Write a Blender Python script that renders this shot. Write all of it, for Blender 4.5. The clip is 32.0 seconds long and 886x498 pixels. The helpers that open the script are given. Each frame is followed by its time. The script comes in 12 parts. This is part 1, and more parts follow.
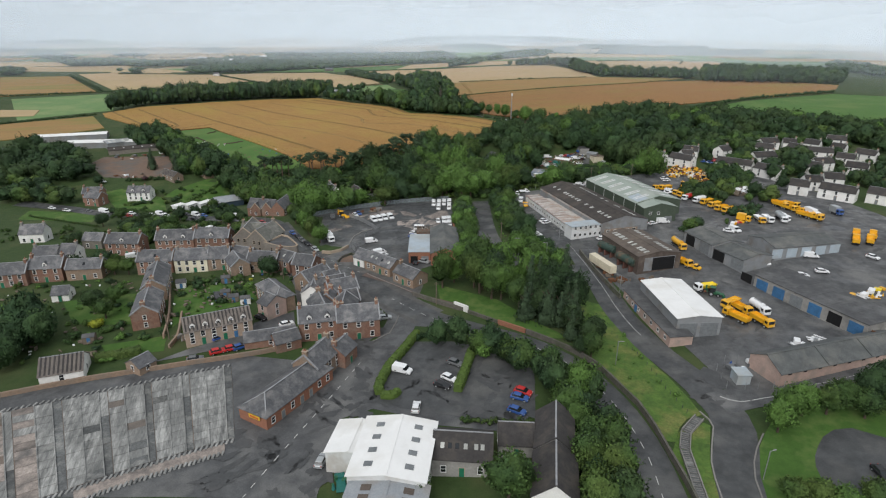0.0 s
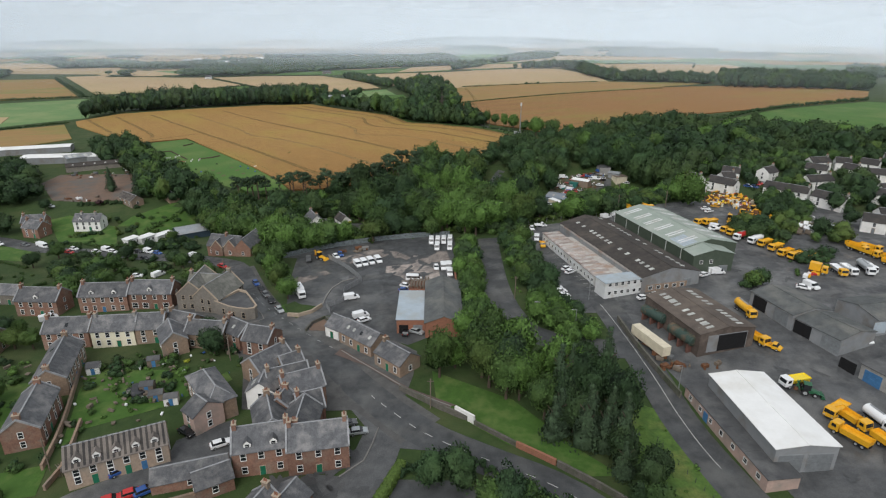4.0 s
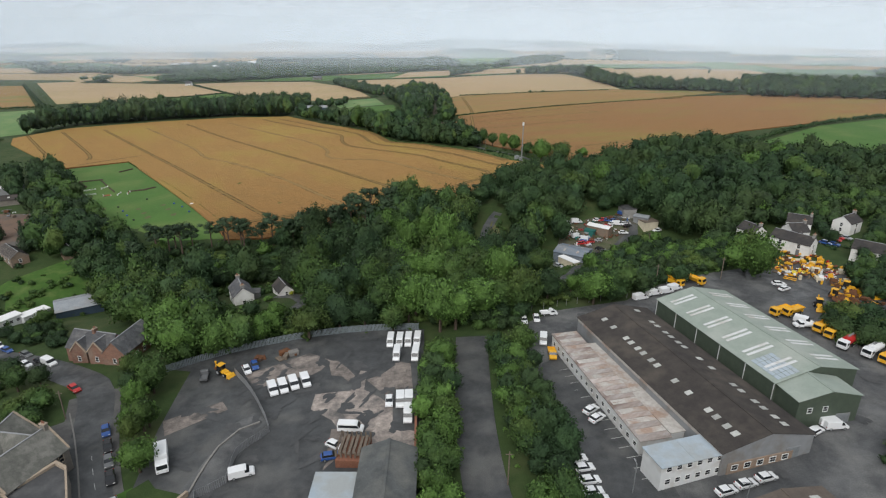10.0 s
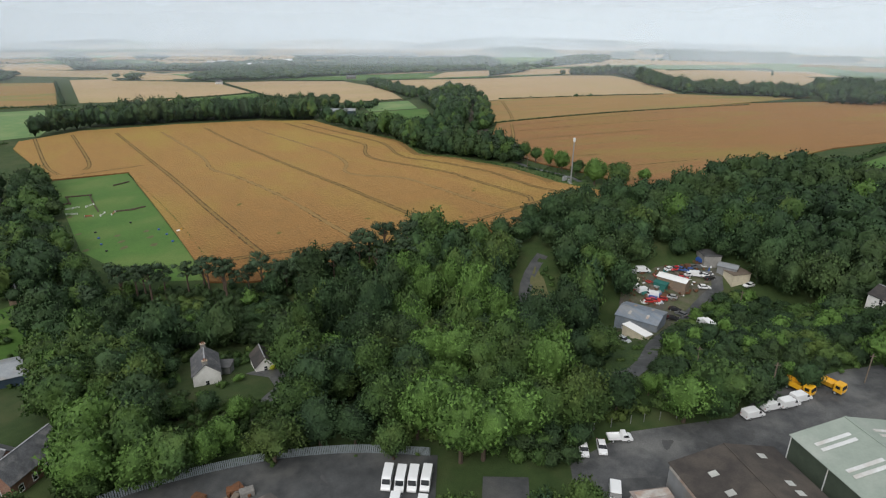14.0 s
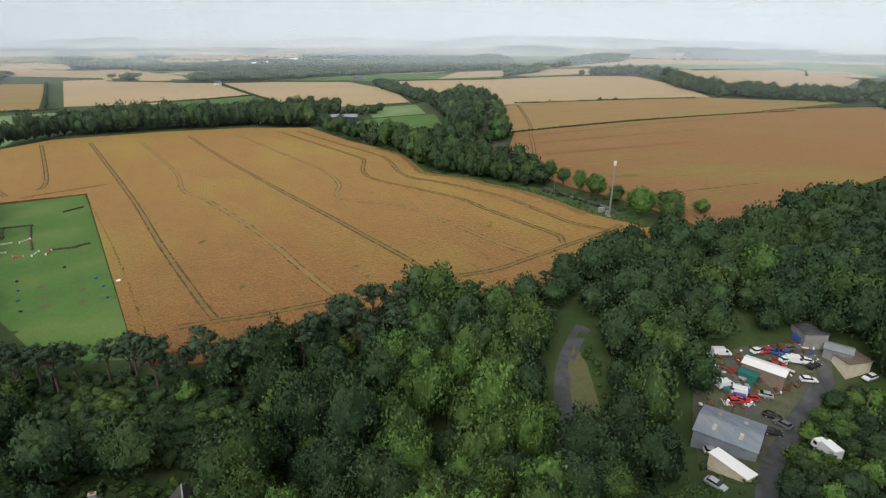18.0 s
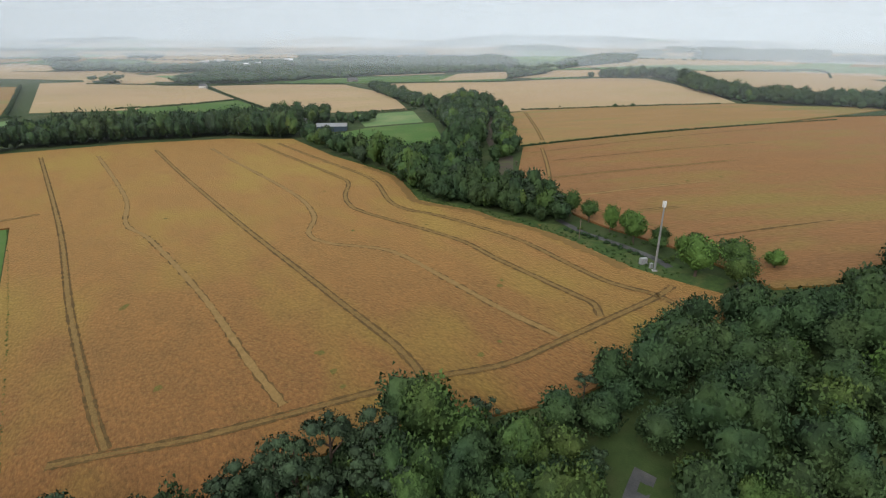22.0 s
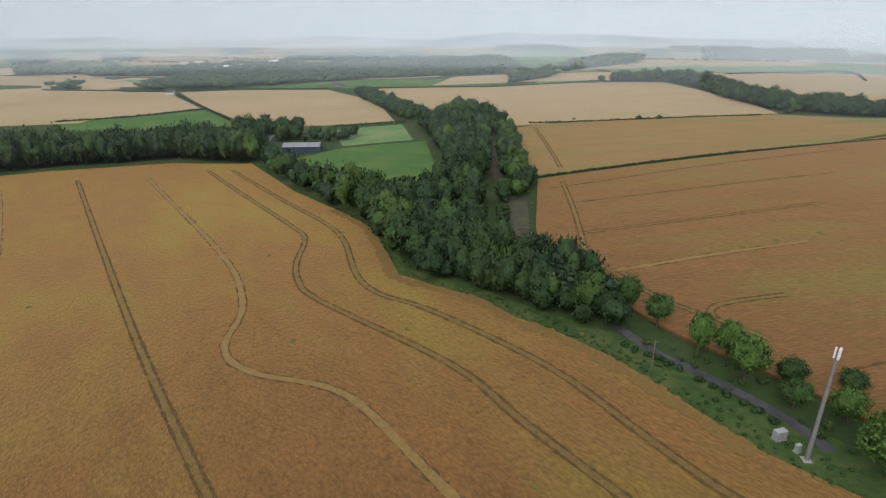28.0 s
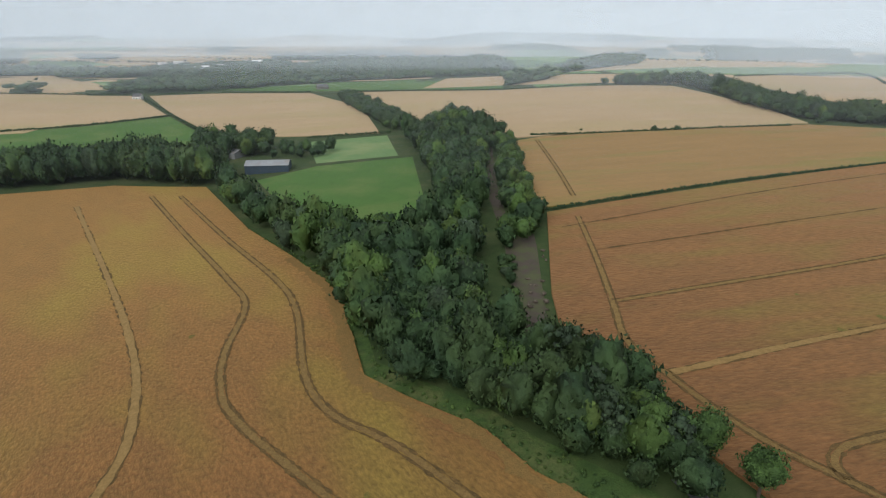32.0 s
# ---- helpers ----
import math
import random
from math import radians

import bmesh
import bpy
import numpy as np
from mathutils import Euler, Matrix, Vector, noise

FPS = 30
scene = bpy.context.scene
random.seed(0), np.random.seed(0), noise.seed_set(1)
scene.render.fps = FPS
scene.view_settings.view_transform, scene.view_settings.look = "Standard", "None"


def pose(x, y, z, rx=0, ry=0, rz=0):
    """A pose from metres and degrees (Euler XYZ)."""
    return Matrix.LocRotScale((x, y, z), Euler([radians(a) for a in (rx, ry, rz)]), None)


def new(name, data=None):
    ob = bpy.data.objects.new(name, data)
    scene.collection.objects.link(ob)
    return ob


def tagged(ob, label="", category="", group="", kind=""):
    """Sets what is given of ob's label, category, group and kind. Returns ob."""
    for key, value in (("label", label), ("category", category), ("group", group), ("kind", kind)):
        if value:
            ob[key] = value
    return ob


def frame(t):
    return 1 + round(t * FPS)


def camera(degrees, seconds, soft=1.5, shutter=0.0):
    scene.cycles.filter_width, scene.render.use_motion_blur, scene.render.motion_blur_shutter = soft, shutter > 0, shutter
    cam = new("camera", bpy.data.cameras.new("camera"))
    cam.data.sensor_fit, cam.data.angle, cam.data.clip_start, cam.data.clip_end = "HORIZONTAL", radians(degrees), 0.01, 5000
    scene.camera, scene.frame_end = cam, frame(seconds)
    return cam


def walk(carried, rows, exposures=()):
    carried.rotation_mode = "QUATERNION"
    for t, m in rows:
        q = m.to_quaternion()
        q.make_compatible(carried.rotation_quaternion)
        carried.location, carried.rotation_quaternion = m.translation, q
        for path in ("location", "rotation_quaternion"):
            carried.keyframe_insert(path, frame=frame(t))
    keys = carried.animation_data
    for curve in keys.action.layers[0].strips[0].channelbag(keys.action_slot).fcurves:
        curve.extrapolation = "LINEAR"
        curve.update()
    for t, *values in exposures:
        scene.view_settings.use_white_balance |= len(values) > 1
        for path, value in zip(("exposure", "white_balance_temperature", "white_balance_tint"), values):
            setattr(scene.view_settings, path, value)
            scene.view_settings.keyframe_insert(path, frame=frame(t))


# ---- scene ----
cam = camera(75.3, 32.0, soft=1.2)
METRES, EYE, TILT, LEAN, TURN = 440.0, 77.0, 0.6, -2.6, 0.0
ROWS = [
    (0.0, 0.0, 0.0, 0.0, -0.89, -21.72, 2.24),
    (0.5, 0.0003, 0.0134, -0.0001, -0.86, -21.7, 2.22),
    (1.0, 0.0008, 0.0288, -0.0001, -0.82, -21.7, 2.21),
    (1.5, 0.0013, 0.0424, -0.0003, -0.79, -21.67, 2.2),
    (2.0, 0.0018, 0.0581, -0.0005, -0.75, -21.66, 2.19),
    (2.5, 0.0024, 0.0719, -0.0005, -0.71, -21.65, 2.19),
    (3.0, 0.0031, 0.0877, -0.0007, -0.66, -21.63, 2.18),
    (3.5, 0.0037, 0.1017, -0.0008, -0.63, -21.62, 2.16),
    (5.5, 0.0074, 0.1611, -0.0014, -0.47, -21.52, 2.2),
    (6.0, 0.0086, 0.1768, -0.0013, -0.45, -21.5, 2.2),
    (6.5, 0.0101, 0.1904, -0.0015, -0.42, -21.46, 2.22),
    (7.0, 0.0126, 0.2057, -0.0014, -0.39, -21.44, 2.24),
    (7.5, 0.0152, 0.2189, -0.0015, -0.37, -21.39, 2.24),
    (8.0, 0.0186, 0.2338, -0.0016, -0.34, -21.37, 2.25),
    (8.5, 0.0217, 0.2467, -0.0017, -0.33, -21.34, 2.26),
    (9.0, 0.0255, 0.2616, -0.0018, -0.28, -21.35, 2.23),
    (9.5, 0.0283, 0.2749, -0.0019, -0.25, -21.36, 2.22),
    (10.0, 0.031, 0.2905, -0.002, -0.2, -21.39, 2.19),
    (10.5, 0.0326, 0.3046, -0.0023, 0.01, -21.4, 2.16),
    (11.0, 0.0338, 0.3208, -0.0025, 0.45, -21.4, 2.11),
    (11.5, 0.0347, 0.3353, -0.0028, 1.02, -21.41, 2.07),
    (12.0, 0.0352, 0.352, -0.0031, 1.63, -21.41, 2.05),
    (12.5, 0.0355, 0.3669, -0.0035, 2.2, -21.41, 2.05),
    (13.0, 0.0354, 0.3838, -0.0039, 2.78, -21.41, 2.03),
    (13.5, 0.0353, 0.3986, -0.0041, 3.23, -21.41, 2.04),
    (14.0, 0.0348, 0.4146, -0.0044, 3.64, -21.42, 2.03),
    (14.5, 0.0341, 0.4305, -0.0046, 4.02, -21.42, 2.03),
    (16.5, 0.0305, 0.4942, -0.0055, 4.7, -21.49, 2.09),
    (17.0, 0.0298, 0.5103, -0.0056, 4.72, -21.49, 2.13),
    (17.5, 0.0288, 0.5262, -0.0057, 4.73, -21.53, 2.12),
    (18.0, 0.028, 0.5422, -0.0059, 4.73, -21.57, 2.11),
    (18.5, 0.0272, 0.5582, -0.0061, 4.75, -21.58, 2.15),
    (19.0, 0.0263, 0.5744, -0.0063, 4.76, -21.6, 2.13),
    (19.5, 0.0252, 0.5905, -0.0064, 4.78, -21.61, 2.12),
    (20.0, 0.0244, 0.6067, -0.0066, 4.8, -21.62, 2.14),
    (20.5, 0.0234, 0.6229, -0.0067, 4.81, -21.64, 2.13),
    (21.0, 0.0225, 0.6391, -0.007, 4.82, -21.64, 2.12),
    (21.5, 0.0217, 0.6551, -0.007, 4.83, -21.65, 2.15),
    (22.0, 0.0207, 0.6713, -0.0073, 4.85, -21.64, 2.14),
    (22.5, 0.0198, 0.6875, -0.0075, 4.86, -21.63, 2.15),
    (23.0, 0.019, 0.7038, -0.0077, 4.87, -21.63, 2.14),
    (23.5, 0.0181, 0.7198, -0.0077, 4.88, -21.62, 2.15),
    (24.0, 0.0172, 0.7359, -0.0078, 4.88, -21.63, 2.17),
    (24.5, 0.0161, 0.752, -0.008, 4.88, -21.64, 2.18),
    (25.0, 0.0151, 0.7681, -0.0083, 4.88, -21.65, 2.2),
    (25.5, 0.0142, 0.7841, -0.0085, 4.89, -21.67, 2.2),
    (27.5, 0.0098, 0.848, -0.0087, 4.83, -21.74, 2.3),
    (28.0, 0.009, 0.8655, -0.009, 4.47, -21.76, 2.3),
    (28.5, 0.0082, 0.881, -0.0093, 4.1, -21.78, 2.3),
    (29.0, 0.0076, 0.8984, -0.0095, 3.83, -21.8, 2.29),
    (29.5, 0.007, 0.9136, -0.0096, 3.81, -21.82, 2.26),
    (30.0, 0.0063, 0.9312, -0.0099, 3.82, -21.83, 2.24),
    (30.5, 0.0058, 0.9465, -0.0102, 3.83, -21.84, 2.24),
    (31.0, 0.005, 0.964, -0.0105, 3.82, -21.85, 2.22),
    (31.5, 0.0045, 0.9791, -0.0106, 3.82, -21.87, 2.21),
    (32.0, 0.0039, 0.9964, -0.0108, 3.81, -21.9, 2.21),
]
walk(cam, [(t, pose(0, 0, EYE, TILT, LEAN, TURN) @ pose(METRES * x, METRES * y, METRES * z, 90 + pitch, roll, yaw)) for t, x, y, z, yaw, pitch, roll in ROWS],
     [(0, 0.0, 6330, 10), (9, 0.0, 6340, 10), (13, 0.0, 6400, 10), (15.5, 0.07, 6480, 10), (19, 0.06, 6500, 10), (21.5, 0.04, 6480, 10), (24, -0.06, 6400, 10), (28, -0.11, 6360, 10), (32, -0.08, 6340, 10)])


# ---- overcast daylight ----
SUN_UP, SUN_ROUND = 42.0, 200.0
world = bpy.data.worlds.new("overcast_sky")
scene.world = world
world.use_nodes = True
wn, wl = world.node_tree.nodes, world.node_tree.links
sky = wn.new("ShaderNodeTexSky")
sky.sky_type, sky.sun_disc = "NISHITA", False
sky.sun_elevation, sky.sun_rotation = radians(SUN_UP), radians(SUN_ROUND)
sky.air_density, sky.dust_density, sky.ozone_density = 1.0, 6.0, 1.0
where, veil, ramp, mix = wn.new("ShaderNodeTexCoord"), wn.new("ShaderNodeTexNoise"), wn.new("ShaderNodeValToRGB"), wn.new("ShaderNodeMixRGB")
stretch = wn.new("ShaderNodeMapping")
stretch.inputs["Scale"].default_value = (1.0, 1.0, 4.0)
veil.inputs["Scale"].default_value, veil.inputs["Detail"].default_value = 1.3, 2.5
ramp.color_ramp.elements[0].position, ramp.color_ramp.elements[0].color = 0.3, (7.85, 8.25, 8.6, 1)
ramp.color_ramp.elements[1].position, ramp.color_ramp.elements[1].color = 0.72, (8.35, 8.65, 8.9, 1)
mix.inputs[0].default_value = 0.9
wl.new(where.outputs["Generated"], stretch.inputs["Vector"])
wl.new(stretch.outputs["Vector"], veil.inputs["Vector"])
wl.new(veil.outputs["Fac"], ramp.inputs["Fac"])
wl.new(sky.outputs["Color"], mix.inputs[1])
wl.new(ramp.outputs["Color"], mix.inputs[2])
wl.new(mix.outputs["Color"], wn["Background"].inputs["Color"])
wn["Background"].inputs["Strength"].default_value = 0.077
sun = new("sun", bpy.data.lights.new("sun", "SUN"))
sun.data.energy, sun.data.angle, sun.data.color = 2.1, radians(50), (1.0, 0.97, 0.92)
sun.matrix_world = pose(0, 0, 300, 90 - SUN_UP, 0, 180 - SUN_ROUND)
# ---- the lie of the land ----
def bisect_right(vals, v):
    lo, hi = 0, len(vals)
    while lo < hi:
        mid = (lo + hi) // 2
        if v < vals[mid]:
            hi = mid
        else:
            lo = mid + 1
    return lo


def smooth(a):
    a = max(0.0, min(1.0, a))
    return a * a * (3 - 2 * a)


def dip(x, y):
    """Depth of the wooded valley between the town and the fields."""
    deep = 8.0 + 5.0 * smooth((x + 60) / 100.0)
    deep *= smooth((150 - x) / 40.0) * smooth((x + 150) / 50.0)
    return deep * math.exp(-((y - 345 - 0.12 * x) / 26.0) ** 2)


def land(x, y):
    z = -3.0 + 8.0 * math.tanh(x / 150.0)
    z += 6.0 * smooth((y - 300) / 180.0) * (0.5 + 0.5 * smooth((x + 200) / 140.0))
    z -= 3.0 * math.exp(-((y - 312) / 45.0) ** 2) * smooth((45 - x) / 80.0)
    z -= 3.0 * smooth((205 - y) / 60.0) * smooth((x - 20) / 40.0) * smooth((y + 400) / 300.0)
    z += 2.5 * smooth((-20 - x) / 40.0) * smooth((235 - y) / 60.0)
    z -= 3.2 * smooth((-75 - x) / 50.0) * smooth((y - 225) / 40.0) * smooth((350 - y) / 45.0)
    z += 45.0 * smooth((y - 2000) / 2300.0)
    z -= dip(x, y)
    far = smooth((y - 1300) / 1500.0)
    z += far * (9.0 * math.sin(x / 410.0 + 0.6) * math.sin(y / 330.0) + 7.0 * math.sin(x / 173.0 + y / 260.0))
    return z


def axis(lo, hi, fine_lo, fine_hi, step):
    vals, v, s = [fine_lo], fine_lo, step
    while v > lo:
        s = min(s * 1.25, 220.0)
        v = max(lo, v - s)
        vals.insert(0, v)
    v = fine_lo
    while v < fine_hi - 0.01:
        v += step
        vals.append(v)
    s = step
    while v < hi:
        s = min(s * 1.25, 220.0)
        v = min(hi, v + s)
        vals.append(v)
    return vals


GX = axis(-4600, 4600, -300, 330, 10)
GY = axis(-900, 4900, 40, 760, 10)
GZ = [[land(x, y) for x in GX] for y in GY]


def ground(x, y):
    i = min(max(bisect_right(GX, x) - 1, 0), len(GX) - 2)
    j = min(max(bisect_right(GY, y) - 1, 0), len(GY) - 2)
    u, v = (x - GX[i]) / (GX[i + 1] - GX[i]), (y - GY[j]) / (GY[j + 1] - GY[j])
    a = GZ[j][i] * (1 - u) + GZ[j][i + 1] * u
    b = GZ[j + 1][i] * (1 - u) + GZ[j + 1][i + 1] * u
    return a * (1 - v) + b * v

# ---- materials ----
MATS = {}


def material(name, colour, second=None, scale=1.0, rough=0.8, metal=0.0, bump=0.0, fine=6.0, spread=0.12, third=None, big=0.05,
             each=0.0, island=0.0, stretch=None, gloss=0.3, wet=0.0, sheen=None):
    """Base colour mixed with a second one by noise of `scale` per metre, a third by broad noise of `big` per metre."""
    m = bpy.data.materials.new(name)
    m.use_nodes = True
    n, l = m.node_tree.nodes, m.node_tree.links
    b = n["Principled BSDF"]
    b.inputs["Roughness"].default_value, b.inputs["Metallic"].default_value = rough, metal
    b.inputs["Specular IOR Level"].default_value = gloss
    if sheen:
        b.inputs["Sheen Weight"].default_value, b.inputs["Sheen Roughness"].default_value = sheen[0], 0.5
        b.inputs["Sheen Tint"].default_value = (*sheen[1], 1)
    geo = n.new("ShaderNodeNewGeometry")
    vec = geo.outputs["Position"]
    if stretch:
        mp = n.new("ShaderNodeMapping")
        mp.vector_type = "TEXTURE"
        mp.inputs["Rotation"].default_value = (0, 0, radians(stretch[2]))
        mp.inputs["Scale"].default_value = (1 / stretch[0], 1 / stretch[1], 1)
        l.new(vec, mp.inputs["Vector"])
        vec = mp.outputs["Vector"]

    def grain(size, detail=4.0):
        t = n.new("ShaderNodeTexNoise")
        t.inputs["Scale"].default_value, t.inputs["Detail"].default_value = size, detail
        t.inputs["Roughness"].default_value = 0.65
        l.new(vec, t.inputs["Vector"])
        return t.outputs["Fac"]

    def sharpen(sock, lo, hi):
        r = n.new("ShaderNodeMapRange")
        r.inputs[1].default_value, r.inputs[2].default_value = lo, hi
        l.new(sock, r.inputs[0])
        return r.outputs[0]

    def blend(fac, a, c):
        x = n.new("ShaderNodeMixRGB")
        for sock, v in zip(x.inputs, (fac, a, c)):
            if hasattr(v, "links"):
                l.new(v, sock)
            elif isinstance(v, (int, float)):
                sock.default_value = v
            else:
                sock.default_value = (*v, 1)
        return x.outputs[0]

    second = second or tuple(c * (1 - 2.2 * spread) for c in colour)
    col = blend(sharpen(grain(scale), 0.32, 0.68), colour, second)
    if third:
        col = blend(sharpen(grain(big, 3.0), 0.48, 0.66), col, third)
    fine_grain = grain(fine, 2.0)
    hsv = n.new("ShaderNodeHueSaturation")
    l.new(col, hsv.inputs["Color"])
    val = sharpen(fine_grain, 0.0, 1.0)
    mr = n.new("ShaderNodeMapRange")
    mr.inputs[3].default_value, mr.inputs[4].default_value = 1 - spread * 2, 1 + spread * 2
    l.new(val, mr.inputs[0])
    out = mr.outputs[0]
    for on, amount, sock in ((each, each, "obj"), (island, island, "isl")):
        if on:
            s = n.new("ShaderNodeObjectInfo").outputs["Random"] if sock == "obj" else geo.outputs["Random Per Island"]
            k = n.new("ShaderNodeMapRange")
            k.inputs[3].default_value, k.inputs[4].default_value = 1 - amount, 1 + amount
            l.new(s, k.inputs[0])
            p = n.new("ShaderNodeMath")
            p.operation = "MULTIPLY"
            l.new(out, p.inputs[0])
            l.new(k.outputs[0], p.inputs[1])
            out = p.outputs[0]
    l.new(out, hsv.inputs["Value"])
    l.new(hsv.outputs["Color"], b.inputs["Base Color"])
    if wet:
        w = sharpen(grain(0.12, 4.0), 0.45, 0.6)
        k = n.new("ShaderNodeMapRange")
        k.inputs[3].default_value, k.inputs[4].default_value = rough, rough - wet
        l.new(w, k.inputs[0])
        l.new(k.outputs[0], b.inputs["Roughness"])
    if bump:
        bp = n.new("ShaderNodeBump")
        bp.inputs["Strength"].default_value, bp.inputs["Distance"].default_value = 0.7, bump
        l.new(fine_grain, bp.inputs["Height"])
        l.new(bp.outputs[0], b.inputs["Normal"])
    MATS[name] = m
    return m


M = MATS
material("rough_grass", (0.045, 0.073, 0.021), (0.029, 0.054, 0.015), 0.35, 0.95, bump=0.15, fine=3.0, third=(0.062, 0.078, 0.029), big=0.06)
material("lawn", (0.060, 0.125, 0.022), (0.045, 0.100, 0.018), 0.5, 0.95, bump=0.04, fine=5.0, third=(0.100, 0.150, 0.040), big=0.15)
material("pasture", (0.078, 0.160, 0.035), (0.062, 0.134, 0.030), 0.12, 0.95, bump=0.05, fine=2.0, spread=0.2, third=(0.110, 0.172, 0.046), big=0.03)
material("verge_grass", (0.092, 0.160, 0.032), (0.052, 0.100, 0.022), 0.5, 0.95, bump=0.3, fine=2.0, spread=0.3, third=(0.150, 0.165, 0.050), big=0.12)
material("verge_dark", (0.058, 0.104, 0.024), (0.032, 0.064, 0.017), 0.5, 0.95, bump=0.3, fine=2.0, spread=0.3, third=(0.090, 0.110, 0.036), big=0.12)
material("wall_stone", (0.135, 0.125, 0.108), (0.085, 0.080, 0.070), 1.2, 0.9, bump=0.03, fine=4.0, spread=0.2, third=(0.07, 0.08, 0.05), big=0.2, each=0.1)
material("worn_turf", (0.13, 0.12, 0.06), (0.09, 0.10, 0.04), 0.8, 0.95, fine=3.0)
material("weeds", (0.120, 0.125, 0.028), (0.165, 0.115, 0.030), 0.9, 0.95, bump=0.3, fine=2.0, spread=0.3)
material("pale_pasture", (0.15, 0.24, 0.09), (0.12, 0.21, 0.08), 0.1, 0.95, fine=2.0, third=(0.2, 0.26, 0.11), big=0.03)
material("barley", (0.1949, 0.0888, 0.0289), (0.1467, 0.0704, 0.0251), 0.13, 0.9, bump=0.6, fine=1.5, spread=0.4, third=(0.182, 0.126, 0.026), big=0.02, stretch=(0.5, 1.0, -50), sheen=(0.46, (1.0, 0.66, 0.22)))
material("barley_red", (0.1833, 0.0851, 0.0309), (0.1431, 0.0683, 0.0271), 0.12, 0.9, bump=0.5, fine=1.4, spread=0.34, third=(0.150, 0.117, 0.026), big=0.03, stretch=(0.3, 1.0, 14), sheen=(0.28, (1.0, 0.62, 0.26)))
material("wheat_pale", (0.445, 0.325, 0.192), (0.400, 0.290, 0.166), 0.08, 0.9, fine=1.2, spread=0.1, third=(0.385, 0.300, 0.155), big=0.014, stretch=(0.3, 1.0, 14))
material("wheat_gold", (0.312, 0.190, 0.074), (0.271, 0.170, 0.065), 0.08, 0.9, fine=1.2, spread=0.1, third=(0.205, 0.190, 0.055), big=0.03, stretch=(0.25, 1.0, 14))
material("crop_edge", (0.232, 0.135, 0.043), (0.165, 0.108, 0.034), 1.2, 0.95, bump=0.3, fine=3.0, spread=0.2)
material("tramline_dark", (0.078, 0.052, 0.018), (0.150, 0.090, 0.030), 0.6, 0.95, bump=0.3, fine=2.5, spread=0.35)
material("tramline_dull", (0.190, 0.118, 0.040), (0.130, 0.080, 0.028), 0.7, 0.95, bump=0.3, fine=2.0, spread=0.3, sheen=(0.3, (1.0, 0.7, 0.25)))
material("tramline_pale", (0.265, 0.168, 0.062), (0.190, 0.118, 0.040), 0.7, 0.95, bump=0.2, fine=2.0, spread=0.2, sheen=(0.2, (1.0, 0.72, 0.3)))
material("asphalt", (0.078, 0.081, 0.083), (0.046, 0.048, 0.050), 0.3, 0.75, bump=0.01, fine=5.0, spread=0.2, third=(0.108, 0.108, 0.105), big=0.09, wet=0.42)
material("asphalt_worn", (0.108, 0.110, 0.112), (0.058, 0.060, 0.063), 0.22, 0.8, bump=0.015, fine=4.0, spread=0.22, third=(0.150, 0.150, 0.147), big=0.08, wet=0.5)
material("pavement_grey", (0.108, 0.106, 0.103), (0.078, 0.077, 0.075), 0.5, 0.85, fine=4.0, spread=0.18, third=(0.13, 0.126, 0.12), big=0.2, wet=0.3)
material("pavement_red", (0.14, 0.10, 0.085), (0.11, 0.085, 0.075), 0.8, 0.85, fine=6.0)
material("kerb_stone", (0.24, 0.23, 0.215), None, 2.0, 0.85, fine=8.0, each=0.1)
material("concrete_slab", (0.36, 0.36, 0.345), (0.125, 0.128, 0.125), 0.75, 0.85, bump=0.02, fine=2.5, spread=0.3, third=(0.16, 0.163, 0.158), big=0.18, each=0.12, stretch=(0.25, 1.4, -71))
material("concrete_pink", (0.36, 0.31, 0.275), (0.17, 0.148, 0.135), 0.5, 0.85, fine=3.0, spread=0.22, third=(0.10, 0.094, 0.09), big=0.16, each=0.3)
material("gravel", (0.17, 0.145, 0.125), (0.12, 0.105, 0.095), 0.6, 0.95, bump=0.05, fine=4.0, third=(0.22, 0.17, 0.135), big=0.08)
material("weedy_gravel", (0.115, 0.105, 0.075), (0.055, 0.080, 0.028), 0.35, 0.95, bump=0.1, fine=3.0, spread=0.25, third=(0.085, 0.080, 0.070), big=0.12)
material("red_earth", (0.19, 0.125, 0.09), (0.13, 0.095, 0.075), 0.25, 0.95, bump=0.06, fine=3.0, third=(0.12, 0.11, 0.10), big=0.07)
material("leaf_mid", (0.070, 0.126, 0.027), (0.035, 0.074, 0.023), 0.11, 0.75, bump=0.25, fine=4.5, spread=0.3, third=(0.082, 0.122, 0.028), big=0.05, island=0.26, each=0.18)
material("leaf_dark", (0.038, 0.076, 0.025), (0.020, 0.046, 0.020), 0.11, 0.75, bump=0.25, fine=4.5, spread=0.3, third=(0.048, 0.080, 0.025), big=0.03, island=0.26, each=0.15)
material("leaf_bright", (0.105, 0.195, 0.040), (0.078, 0.152, 0.033), 0.25, 0.75, bump=0.25, fine=4.5, spread=0.28, island=0.32, each=0.15)
material("leaf_pine", (0.052, 0.086, 0.040), (0.036, 0.062, 0.034), 0.2, 0.8, bump=0.25, fine=5.0, spread=0.28, island=0.35, each=0.12)
material("leaf_yellow", (0.32, 0.33, 0.03), (0.22, 0.26, 0.03), 0.4, 0.75, fine=1.6, spread=0.16, island=0.3)
material("leaf_purple", (0.05, 0.022, 0.026), (0.035, 0.018, 0.02), 0.4, 0.75, fine=1.6, island=0.3)
material("leaf_dead", (0.17, 0.14, 0.11), (0.12, 0.10, 0.08), 0.4, 0.9, fine=1.6, island=0.3)
